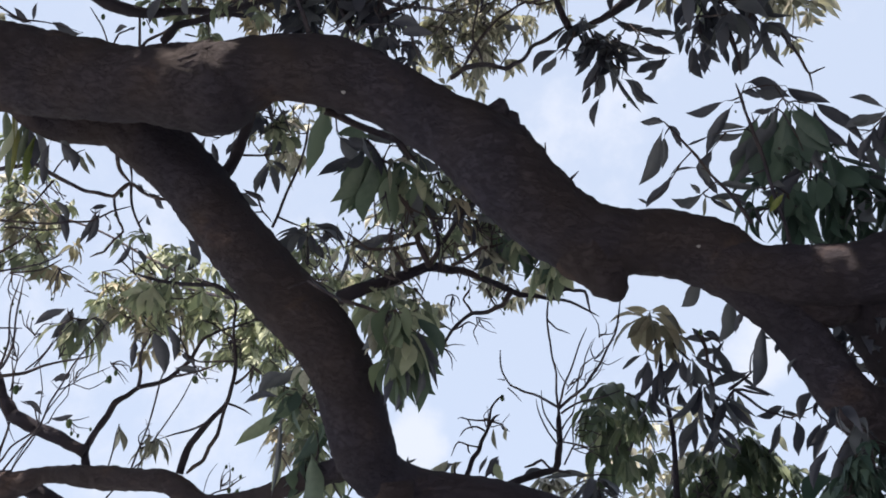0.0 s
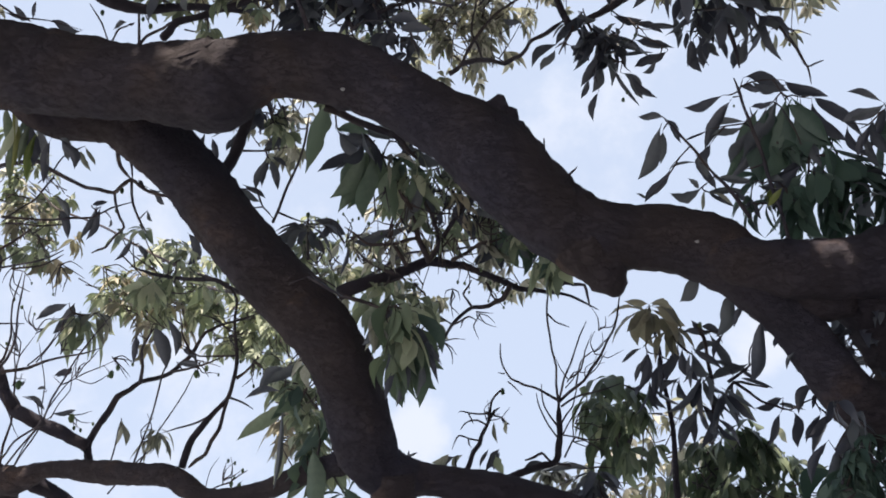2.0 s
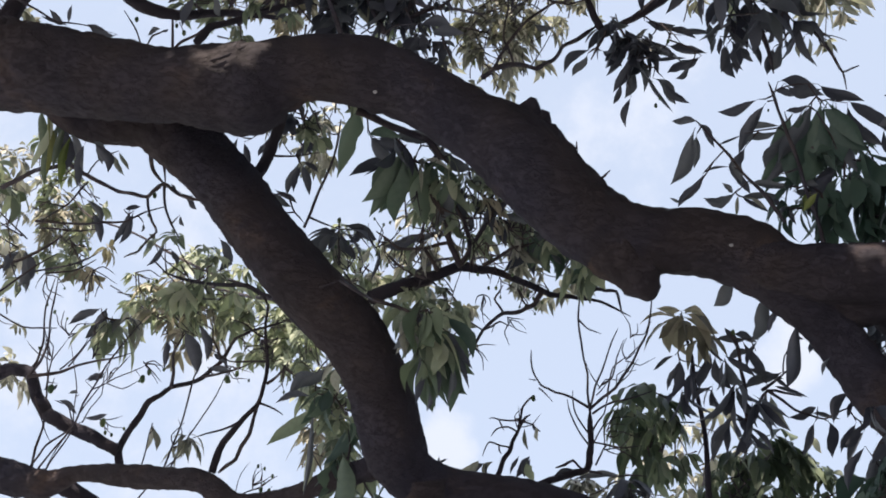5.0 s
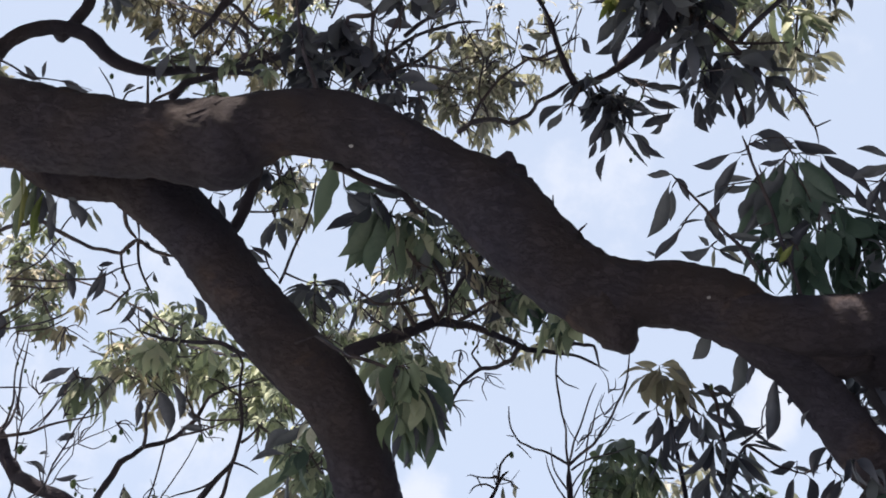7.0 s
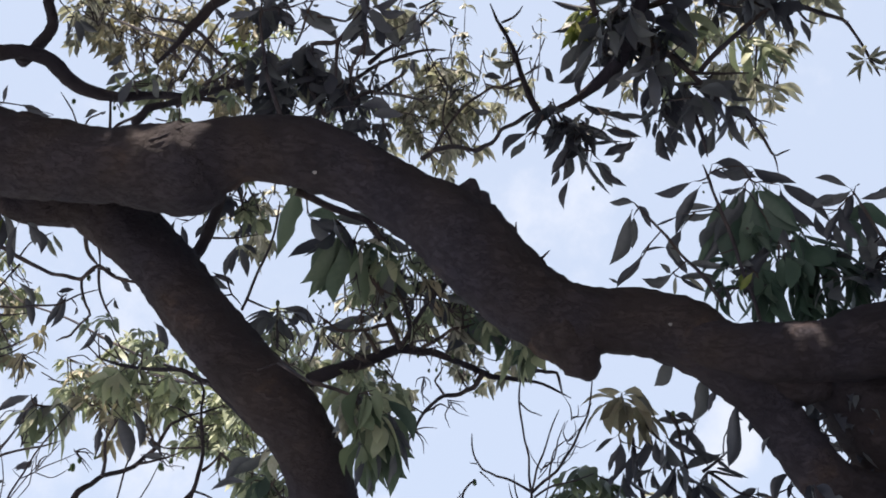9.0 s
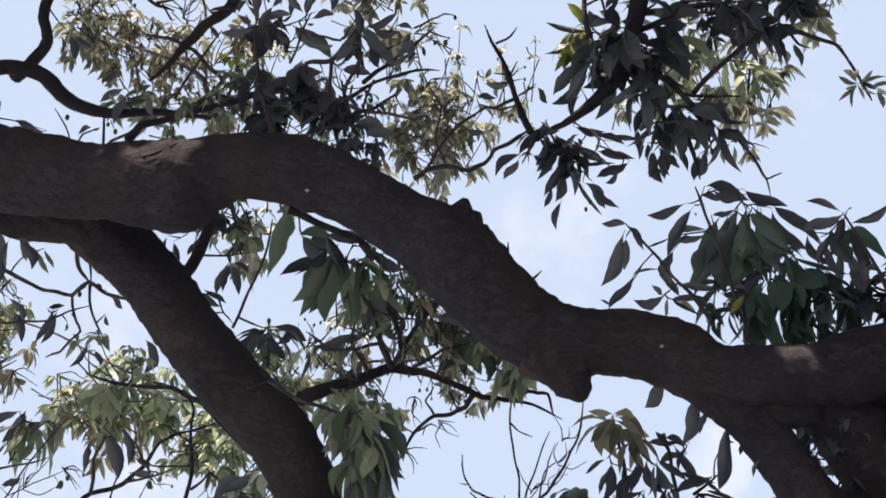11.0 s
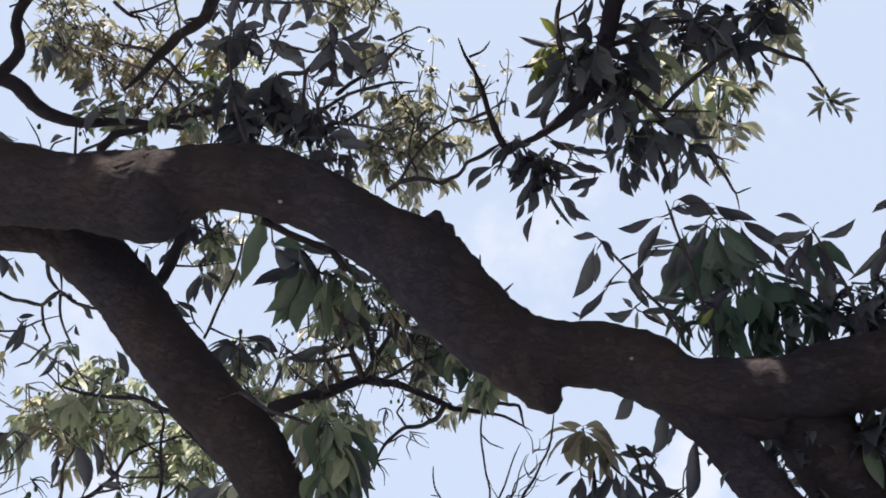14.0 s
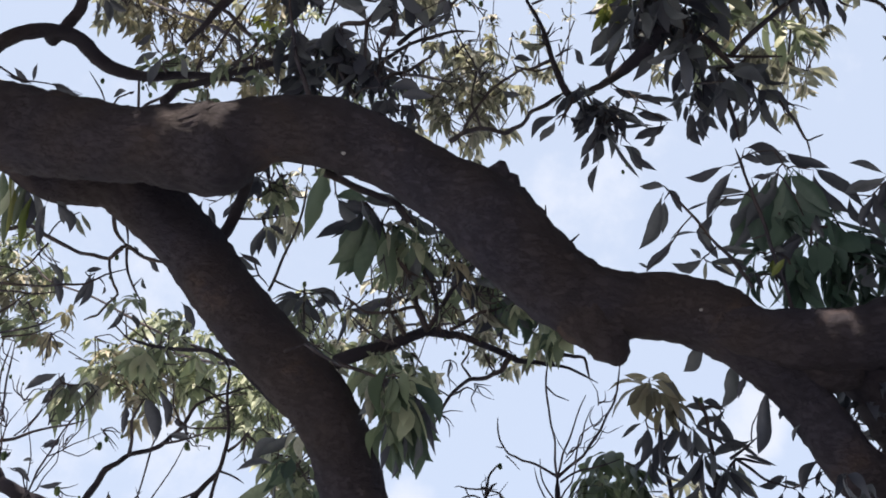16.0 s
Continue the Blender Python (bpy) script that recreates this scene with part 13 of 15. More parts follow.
shoot(second, (0.706, 4.722, 4.270, 0.0029), (0.740, 4.724, 4.262, 0.0027), (0.776, 4.752, 4.263, 0.0025), (0.811, 4.730, 4.271, 0.0023), (0.846, 4.713, 4.283, 0.0021))
shoot(second, (0.622, 4.910, 4.002, 0.0029), (0.659, 4.904, 3.998, 0.0027), (0.700, 4.934, 4.008, 0.0025), (0.730, 4.899, 3.975, 0.0023), (0.769, 4.928, 3.976, 0.0021))
shoot(second, (0.618, 4.912, 3.999, 0.0029), (0.646, 4.878, 4.049, 0.0026), (0.690, 4.887, 4.062, 0.0023), (0.731, 4.872, 4.057, 0.0021))
shoot(second, (0.608, 4.917, 3.992, 0.0029), (0.651, 4.917, 3.973, 0.0026), (0.702, 4.908, 4.005, 0.0021))
shoot(second, (0.618, 4.912, 3.999, 0.0029), (0.649, 4.871, 4.017, 0.0025), (0.709, 4.894, 4.025, 0.0021))
shoot(second, (0.737, 4.653, 4.370, 0.0029), (0.795, 4.663, 4.380, 0.0026), (0.813, 4.661, 4.415, 0.0023), (0.828, 4.616, 4.422, 0.0021))
shoot(second, (0.731, 4.662, 4.357, 0.0029), (0.730, 4.650, 4.424, 0.0025), (0.689, 4.592, 4.456, 0.0021))
shoot(second, (0.734, 4.657, 4.363, 0.0029), (0.761, 4.636, 4.371, 0.0026), (0.762, 4.622, 4.413, 0.0021))
shoot(second, (0.596, 4.868, 3.887, 0.0029), (0.632, 4.856, 3.887, 0.0027), (0.670, 4.862, 3.896, 0.0025), (0.701, 4.849, 3.921, 0.0023), (0.726, 4.827, 3.947, 0.0021))
shoot(second, (0.599, 4.868, 3.888, 0.0029), (0.653, 4.861, 3.860, 0.0025), (0.687, 4.865, 3.878, 0.0023), (0.722, 4.867, 3.890, 0.0021))
shoot(second, (0.598, 4.868, 3.888, 0.0029), (0.597, 4.833, 3.921, 0.0027), (0.599, 4.842, 3.976, 0.0025), (0.628, 4.805, 4.004, 0.0023), (0.656, 4.768, 4.031, 0.0021))
shoot(second, (0.196, 4.722, 3.923, 0.0028), (0.184, 4.715, 3.978, 0.0025), (0.205, 4.686, 3.992, 0.0022), (0.228, 4.662, 4.008, 0.0020))
shoot(second, (0.197, 4.721, 3.924, 0.0028), (0.256, 4.719, 3.935, 0.0024), (0.280, 4.713, 3.959, 0.0022), (0.301, 4.685, 3.975, 0.0020))
shoot(second, (0.198, 4.718, 3.928, 0.0028), (0.204, 4.675, 3.956, 0.0024), (0.199, 4.666, 4.002, 0.0020))
shoot(second, (0.199, 4.716, 3.930, 0.0028), (0.221, 4.709, 3.950, 0.0024), (0.255, 4.704, 3.949, 0.0020))
shoot(upper_left, (0.093, 4.393, 6.465, 0.0040), (0.080, 4.339, 6.496, 0.0033), (0.118, 4.311, 6.556, 0.0025))
fruit(upper_left, 0.118, 4.315, 6.551, 0.0084)
shoot(upper_left, (0.095, 4.389, 6.469, 0.0040), (0.136, 4.357, 6.485, 0.0033), (0.196, 4.359, 6.494, 0.0025))
shoot(upper_left, (0.091, 4.395, 6.462, 0.0040), (0.133, 4.330, 6.484, 0.0033), (0.177, 4.327, 6.496, 0.0029), (0.222, 4.338, 6.517, 0.0025))
shoot(upper_left, (0.091, 4.395, 6.463, 0.0040), (0.079, 4.346, 6.497, 0.0033), (0.119, 4.315, 6.551, 0.0025))
fruit(upper_left, 0.119, 4.319, 6.547, 0.0077)
shoot(upper_left, (0.086, 4.400, 6.457, 0.0040), (0.095, 4.369, 6.498, 0.0033), (0.062, 4.335, 6.533, 0.0025))
shoot(upper_left, (0.090, 4.397, 6.461, 0.0040), (0.119, 4.367, 6.492, 0.0033), (0.170, 4.350, 6.507, 0.0025))
shoot(upper_left, (0.093, 4.392, 6.465, 0.0040), (0.094, 4.386, 6.527, 0.0033), (0.077, 4.333, 6.534, 0.0025))
fruit(upper_left, 0.077, 4.338, 6.529, 0.0095)
shoot(upper_left, (0.038, 3.865, 6.312, 0.0037), (0.064, 3.827, 6.301, 0.0031), (0.105, 3.852, 6.321, 0.0024))
shoot(upper_left, (0.069, 3.856, 6.319, 0.0037), (0.105, 3.827, 6.327, 0.0031), (0.157, 3.838, 6.332, 0.0024))
shoot(upper_left, (0.037, 3.865, 6.311, 0.0037), (0.095, 3.881, 6.322, 0.0030), (0.143, 3.890, 6.274, 0.0024))
fruit(upper_left, 0.143, 3.894, 6.270, 0.0095)
shoot(upper_left, (0.053, 3.861, 6.315, 0.0037), (0.092, 3.838, 6.371, 0.0031), (0.133, 3.822, 6.345, 0.0027), (0.175, 3.823, 6.347, 0.0024))
shoot(upper_left, (0.216, 4.467, 6.370, 0.0040), (0.293, 4.463, 6.415, 0.0033), (0.364, 4.413, 6.419, 0.0025))
fruit(upper_left, 0.364, 4.418, 6.414, 0.0087)
shoot(upper_left, (0.215, 4.469, 6.368, 0.0040), (0.228, 4.434, 6.399, 0.0033), (0.273, 4.414, 6.425, 0.0025))
shoot(upper_left, (0.205, 4.490, 6.345, 0.0040), (0.240, 4.452, 6.365, 0.0033), (0.305, 4.455, 6.376, 0.0025))
shoot(upper_left, (0.209, 4.483, 6.353, 0.0040), (0.230, 4.411, 6.391, 0.0033), (0.264, 4.403, 6.424, 0.0029), (0.292, 4.386, 6.455, 0.0025))
shoot(upper_left, (0.211, 4.478, 6.358, 0.0040), (0.218, 4.440, 6.403, 0.0033), (0.285, 4.414, 6.425, 0.0025))
fruit(upper_left, 0.285, 4.418, 6.420, 0.0103)
shoot(upper_left, (0.204, 4.491, 6.344, 0.0040), (0.254, 4.438, 6.370, 0.0033), (0.287, 4.402, 6.438, 0.0025))
fruit(upper_left, 0.287, 4.406, 6.433, 0.0075)
shoot(upper_left, (-0.098, 4.035, 6.129, 0.0037), (-0.075, 3.988, 6.178, 0.0030), (-0.053, 3.943, 6.230, 0.0024))
shoot(upper_left, (-0.104, 4.043, 6.121, 0.0037), (-0.101, 4.024, 6.160, 0.0034), (-0.105, 4.010, 6.205, 0.0030), (-0.078, 3.967, 6.211, 0.0027), (-0.050, 3.940, 6.233, 0.0024))
shoot(upper_left, (-0.090, 4.025, 6.140, 0.0037), (-0.059, 4.003, 6.208, 0.0030), (0.005, 3.955, 6.212, 0.0024))
shoot(upper_left, (-0.090, 4.026, 6.139, 0.0037), (-0.091, 4.001, 6.169, 0.0033), (-0.087, 3.987, 6.211, 0.0030), (-0.103, 3.945, 6.218, 0.0027), (-0.115, 3.926, 6.255, 0.0024))
shoot(upper_left, (-0.097, 4.034, 6.130, 0.0037), (-0.065, 3.995, 6.120, 0.0034), (-0.032, 3.988, 6.143, 0.0031), (-0.037, 3.958, 6.185, 0.0027), (-0.036, 3.936, 6.237, 0.0024))
shoot(upper_left, (-0.087, 4.022, 6.143, 0.0037), (-0.048, 4.041, 6.171, 0.0033), (-0.008, 4.033, 6.178, 0.0030), (0.026, 3.986, 6.158, 0.0027), (0.063, 3.980, 6.179, 0.0024))
shoot(upper_left, (-1.347, 4.478, 7.248, 0.0043), (-1.387, 4.439, 7.263, 0.0039), (-1.441, 4.439, 7.327, 0.0036), (-1.445, 4.370, 7.344, 0.0031), (-1.460, 4.341, 7.413, 0.0027))
shoot(upper_left, (-1.350, 4.483, 7.242, 0.0043), (-1.309, 4.430, 7.243, 0.0039), (-1.287, 4.420, 7.305, 0.0035), (-1.255, 4.415, 7.362, 0.0031), (-1.218, 4.364, 7.367, 0.0027))
fruit(upper_left, -1.218, 4.368, 7.362, 0.0107)
shoot(upper_left, (-1.351, 4.487, 7.238, 0.0043), (-1.322, 4.424, 7.246, 0.0036), (-1.265, 4.429, 7.297, 0.0027))
shoot(upper_left, (-1.361, 4.506, 7.217, 0.0043), (-1.291, 4.504, 7.194, 0.0036), (-1.232, 4.469, 7.248, 0.0027))
shoot(upper_left, (-1.355, 4.493, 7.231, 0.0043), (-1.281, 4.442, 7.227, 0.0035), (-1.247, 4.416, 7.310, 0.0027))
fruit(upper_left, -1.247, 4.421, 7.305, 0.0077)
shoot(upper_left, (-1.361, 4.505, 7.219, 0.0043), (-1.351, 4.456, 7.238, 0.0039), (-1.341, 4.419, 7.270, 0.0035), (-1.366, 4.397, 7.321, 0.0031), (-1.391, 4.373, 7.371, 0.0027))
shoot(upper_left, (-1.566, 4.597, 7.131, 0.0043), (-1.532, 4.596, 7.173, 0.0035), (-1.497, 4.549, 7.180, 0.0027))
fruit(upper_left, -1.497, 4.553, 7.175, 0.0087)
shoot(upper_left, (-1.567, 4.589, 7.141, 0.0043), (-1.519, 4.588, 7.176, 0.0036), (-1.503, 4.522, 7.211, 0.0027))
shoot(upper_left, (-1.566, 4.597, 7.131, 0.0043), (-1.622, 4.609, 7.182, 0.0039), (-1.667, 4.584, 7.175, 0.0036), (-1.670, 4.512, 7.182, 0.0032), (-1.700, 4.496, 7.257, 0.0027))
shoot(upper_left, (-1.566, 4.602, 7.126, 0.0043), (-1.522, 4.557, 7.129, 0.0035), (-1.493, 4.548, 7.180, 0.0027))
shoot(upper_left, (-1.566, 4.607, 7.119, 0.0043), (-1.604, 4.583, 7.197, 0.0036), (-1.566, 4.521, 7.184, 0.0032), (-1.547, 4.507, 7.232, 0.0027))
shoot(upper_left, (-1.567, 4.586, 7.144, 0.0043), (-1.623, 4.535, 7.147, 0.0035), (-1.692, 4.530, 7.218, 0.0027))
shoot(upper_left, (-1.184, 4.700, 6.981, 0.0043), (-1.182, 4.651, 6.994, 0.0039), (-1.184, 4.651, 7.065, 0.0035), (-1.162, 4.605, 7.080, 0.0031), (-1.137, 4.580, 7.114, 0.0027))
fruit(upper_left, -1.137, 4.585, 7.109, 0.0083)
shoot(upper_left, (-1.176, 4.690, 6.993, 0.0043), (-1.225, 4.665, 7.059, 0.0036), (-1.208, 4.638, 7.097, 0.0032), (-1.184, 4.589, 7.108, 0.0027))
shoot(upper_left, (-1.168, 4.680, 7.003, 0.0043), (-1.116, 4.650, 7.006, 0.0039), (-1.063, 4.629, 7.010, 0.0035), (-1.016, 4.678, 7.053, 0.0031), (-0.953, 4.650, 7.019, 0.0027))
fruit(upper_left, -0.952, 4.655, 7.014, 0.0112)
shoot(upper_left, (-1.162, 4.673, 7.010, 0.0043), (-1.109, 4.648, 6.985, 0.0035), (-1.071, 4.648, 7.031, 0.0027))
fruit(upper_left, -1.071, 4.652, 7.026, 0.0083)
shoot(upper_left, (-1.163, 4.674, 7.009, 0.0043), (-1.160, 4.664, 7.075, 0.0039), (-1.130, 4.590, 7.060, 0.0035), (-1.107, 4.556, 7.092, 0.0031), (-1.097, 4.543, 7.153, 0.0027))
fruit(upper_left, -1.097, 4.548, 7.147, 0.0103)
shoot(upper_left, (-1.172, 4.685, 6.998, 0.0043), (-1.146, 4.674, 7.055, 0.0039), (-1.117, 4.617, 7.064, 0.0035), (-1.067, 4.612, 7.099, 0.0031), (-1.012, 4.579, 7.105, 0.0027))
shoot(upper_left, (-1.916, 4.619, 7.135, 0.0043), (-1.877, 4.572, 7.194, 0.0035), (-1.849, 4.513, 7.250, 0.0027))
shoot(upper_left, (-1.929, 4.606, 7.152, 0.0043), (-1.974, 4.574, 7.144, 0.0035), (-2.029, 4.573, 7.197, 0.0027))
fruit(upper_left, -2.029, 4.578, 7.192, 0.0099)
shoot(upper_left, (-1.916, 4.620, 7.134, 0.0043), (-1.935, 4.601, 7.217, 0.0035), (-1.959, 4.537, 7.233, 0.0027))
shoot(upper_left, (-1.908, 4.628, 7.125, 0.0043), (-1.931, 4.601, 7.154, 0.0039), (-1.949, 4.579, 7.193, 0.0036), (-1.998, 4.559, 7.179, 0.0032), (-2.060, 4.567, 7.207, 0.0027))
shoot(upper_left, (-1.909, 4.627, 7.126, 0.0043), (-1.886, 4.606, 7.206, 0.0035), (-1.887, 4.527, 7.237, 0.0027))
shoot(upper_left, (-1.932, 4.602, 7.156, 0.0043), (-1.998, 4.569, 7.191, 0.0036), (-2.010, 4.549, 7.241, 0.0032), (-2.019, 4.511, 7.267, 0.0027))
shoot(upper_left, (-0.288, 3.528, 5.509, 0.0032), (-0.242, 3.524, 5.553, 0.0027), (-0.237, 3.503, 5.578, 0.0023), (-0.229, 3.462, 5.579, 0.0020))
shoot(upper_left, (-0.284, 3.523, 5.514, 0.0032), (-0.305, 3.517, 5.562, 0.0027), (-0.291, 3.469, 5.576, 0.0020))
shoot(upper_left, (-0.292, 3.533, 5.504, 0.0032), (-0.253, 3.543, 5.520, 0.0029), (-0.212, 3.541, 5.521, 0.0026), (-0.173, 3.523, 5.525, 0.0023), (-0.136, 3.499, 5.529, 0.0020))
shoot(upper_left, (-0.294, 3.535, 5.502, 0.0032), (-0.329, 3.505, 5.512, 0.0027), (-0.329, 3.479, 5.568, 0.0020))
shoot(upper_left, (-0.294, 3.535, 5.501, 0.0032), (-0.271, 3.503, 5.528, 0.0027), (-0.303, 3.472, 5.574, 0.0020))
shoot(upper_left, (-0.296, 3.538, 5.499, 0.0032), (-0.312, 3.526, 5.547, 0.0029), (-0.323, 3.499, 5.579, 0.0026), (-0.329, 3.470, 5.612, 0.0023), (-0.339, 3.428, 5.626, 0.0020))
shoot(upper_left, (-0.533, 3.304, 5.481, 0.0031), (-0.500, 3.306, 5.489, 0.0028), (-0.468, 3.307, 5.504, 0.0026), (-0.446, 3.280, 5.528, 0.0023), (-0.430, 3.241, 5.544, 0.0020))
shoot(upper_left, (-0.524, 3.285, 5.502, 0.0031), (-0.545, 3.246, 5.543, 0.0025), (-0.543, 3.221, 5.563, 0.0022), (-0.540, 3.205, 5.594, 0.0020))
shoot(upper_left, (-0.526, 3.290, 5.496, 0.0031), (-0.465, 3.276, 5.479, 0.0025), (-0.439, 3.254, 5.486, 0.0023), (-0.415, 3.258, 5.523, 0.0020))
shoot(upper_left, (-0.524, 3.286, 5.501, 0.0031), (-0.491, 3.271, 5.538, 0.0025), (-0.479, 3.226, 5.565, 0.0020))
shoot(upper_left, (-0.525, 3.287, 5.500, 0.0031), (-0.483, 3.246, 5.505, 0.0025), (-0.431, 3.252, 5.531, 0.0020))
shoot(upper_left, (-0.799, 3.609, 5.459, 0.0032), (-0.823, 3.583, 5.468, 0.0029), (-0.852, 3.582, 5.507, 0.0026), (-0.872, 3.553, 5.516, 0.0023), (-0.898, 3.542, 5.544, 0.0020))
fruit(upper_left, -0.897, 3.545, 5.541, 0.0079)
shoot(upper_left, (-0.805, 3.632, 5.434, 0.0032), (-0.861, 3.613, 5.458, 0.0026), (-0.873, 3.576, 5.463, 0.0023), (-0.893, 3.575, 5.507, 0.0020))
shoot(upper_left, (-0.805, 3.631, 5.435, 0.0032), (-0.775, 3.636, 5.460, 0.0026), (-0.740, 3.608, 5.456, 0.0020))
shoot(upper_left, (-0.802, 3.619, 5.448, 0.0032), (-0.796, 3.579, 5.497, 0.0026), (-0.806, 3.536, 5.544, 0.0020))
fruit(upper_left, -0.806, 3.539, 5.540, 0.0068)
shoot(upper_left, (-0.800, 3.610, 5.459, 0.0032), (-0.782, 3.594, 5.509, 0.0027), (-0.716, 3.569, 5.498, 0.0020))
shoot(upper_left, (-0.799, 3.609, 5.460, 0.0032), (-0.832, 3.607, 5.479, 0.0029), (-0.864, 3.605, 5.503, 0.0027), (-0.868, 3.561, 5.520, 0.0024), (-0.868, 3.532, 5.553, 0.0020))
fruit(upper_left, -0.868, 3.535, 5.549, 0.0058)
shoot(upper_left, (-1.095, 3.613, 5.480, 0.0032), (-1.089, 3.592, 5.511, 0.0026), (-1.087, 3.564, 5.536, 0.0020))
shoot(upper_left, (-1.107, 3.628, 5.465, 0.0032), (-1.093, 3.610, 5.525, 0.0027), (-1.057, 3.602, 5.529, 0.0024), (-1.017, 3.577, 5.515, 0.0020))
shoot(upper_left, (-1.100, 3.619, 5.473, 0.0032), (-1.071, 3.581, 5.489, 0.0026), (-1.022, 3.581, 5.511, 0.0020))
shoot(upper_left, (-1.110, 3.632, 5.460, 0.0032), (-1.091, 3.589, 5.498, 0.0027), (-1.055, 3.574, 5.502, 0.0024), (-1.021, 3.575, 5.517, 0.0020))
shoot(upper_left, (-1.102, 3.622, 5.471, 0.0032), (-1.075, 3.604, 5.501, 0.0026), (-1.041, 3.577, 5.516, 0.0020))
fruit(upper_left, -1.041, 3.581, 5.512, 0.0059)
shoot(upper_left, (0.483, 3.739, 5.811, 0.0034), (0.467, 3.704, 5.856, 0.0028), (0.437, 3.669, 5.894, 0.0022))
fruit(upper_left, 0.437, 3.673, 5.890, 0.0065)
shoot(upper_left, (0.483, 3.739, 5.811, 0.0034), (0.481, 3.708, 5.840, 0.0028), (0.459, 3.685, 5.874, 0.0022))
shoot(upper_left, (0.482, 3.740, 5.810, 0.0034), (0.526, 3.734, 5.808, 0.0028), (0.569, 3.728, 5.816, 0.0022))
fruit(upper_left, 0.569, 3.732, 5.812, 0.0075)
shoot(upper_left, (0.487, 3.733, 5.817, 0.0034), (0.522, 3.728, 5.848, 0.0028), (0.541, 3.690, 5.861, 0.0022))
shoot(upper_left, (0.475, 3.749, 5.800, 0.0034), (0.520, 3.738, 5.859, 0.0028), (0.569, 3.689, 5.860, 0.0022))
fruit(upper_left, 0.569, 3.693, 5.856, 0.0066)
shoot(upper_left, (1.551, 3.747, 5.408, 0.0033), (1.587, 3.774, 5.411, 0.0027), (1.612, 3.764, 5.384, 0.0021))
shoot(upper_left, (1.558, 3.755, 5.399, 0.0033), (1.593, 3.769, 5.363, 0.0027), (1.626, 3.804, 5.337, 0.0021))
shoot(upper_left, (1.551, 3.747, 5.409, 0.0033), (1.580, 3.778, 5.399, 0.0027), (1.588, 3.788, 5.358, 0.0021))
fruit(upper_left, 1.588, 3.792, 5.354, 0.0068)
shoot(upper_left, (1.558, 3.754, 5.400, 0.0033), (1.567, 3.763, 5.356, 0.0028), (1.618, 3.787, 5.357, 0.0021))
fruit(upper_left, 1.618, 3.791, 5.353, 0.0063)
shoot(upper_left, (1.553, 3.749, 5.405, 0.0033), (1.629, 3.768, 5.421, 0.0027), (1.685, 3.760, 5.382, 0.0021))
shoot(upper_left, (0.871, 3.754, 5.457, 0.0033), (0.898, 3.790, 5.460, 0.0027), (0.906, 3.790, 5.413, 0.0021))
shoot(upper_left, (0.864, 3.747, 5.466, 0.0033), (0.913, 3.770, 5.437, 0.0027), (0.951, 3.801, 5.398, 0.0021))
shoot(upper_left, (0.869, 3.753, 5.459, 0.0033), (0.886, 3.748, 5.426, 0.0028), (0.888, 3.787, 5.419, 0.0021))
fruit(upper_left, 0.888, 3.790, 5.415, 0.0087)
shoot(upper_left, (0.856, 3.738, 5.477, 0.0033), (0.889, 3.753, 5.427, 0.0028), (0.959, 3.770, 5.432, 0.0021))

# dark leaves in the fork of the limb
shoot(right_limb, (1.487, 3.293, 3.810, 0.0049), (1.483, 3.354, 3.840, 0.0041), (1.479, 3.428, 3.881, 0.0033))
rosette(right_limb, (1.479, 3.428, 3.881), (0.003, 0.510, -0.883), 7, 0.164, 0.42, seed=201)
shoot(right_limb, (1.582, 3.284, 3.812, 0.0049), (1.577, 3.374, 3.830, 0.0041), (1.581, 3.450, 3.848, 0.0033))
rosette(right_limb, (1.581, 3.450, 3.848), (0.500, 0.396, -0.796), 7, 0.164, 0.42, seed=202)
shoot(right_limb, (1.676, 3.277, 3.812, 0.0049), (1.677, 3.345, 3.840, 0.0041), (1.682, 3.418, 3.876, 0.0033))
rosette(right_limb, (1.682, 3.418, 3.876), (0.003, 0.510, -0.883), 7, 0.180, 0.42, seed=203)
shoot(right_limb, (1.579, 3.412, 3.839, 0.0049), (1.556, 3.465, 3.793, 0.0041), (1.542, 3.532, 3.757, 0.0033))
rosette(right_limb, (1.542, 3.532, 3.757), (0.003, 0.510, -0.883), 8, 0.172, 0.42, seed=204)
shoot(right_limb, (1.549, 3.498, 3.775, 0.0049), (1.579, 3.573, 3.689, 0.0041), (1.646, 3.621, 3.648, 0.0033))
rosette(right_limb, (1.646, 3.621, 3.648), (0.003, 0.510, -0.883), 8, 0.180, 0.42, seed=205)
shoot(right_limb, (1.770, 3.270, 3.812, 0.0049), (1.775, 3.342, 3.840, 0.0041), (1.763, 3.414, 3.874, 0.0033))
rosette(right_limb, (1.763, 3.414, 3.874), (0.500, 0.396, -0.796), 8, 0.180, 0.56, seed=206)
shoot(right_limb, (1.624, 3.605, 3.661, 0.0049), (1.704, 3.597, 3.637, 0.0041), (1.788, 3.614, 3.644, 0.0033))
rosette(right_limb, (1.788, 3.614, 3.644), (0.500, 0.396, -0.796), 8, 0.197, 0.42, seed=207)
shoot(right_limb, (1.746, 3.605, 3.640, 0.0049), (1.795, 3.548, 3.673, 0.0041), (1.887, 3.515, 3.748, 0.0033))
rosette(right_limb, (1.887, 3.515, 3.748), (0.500, 0.396, -0.796), 8, 0.197, 0.56, seed=208)
shoot(right_limb, (1.481, 3.391, 3.860, 0.0049), (1.470, 3.377, 3.902, 0.0041), (1.457, 3.349, 3.973, 0.0033))
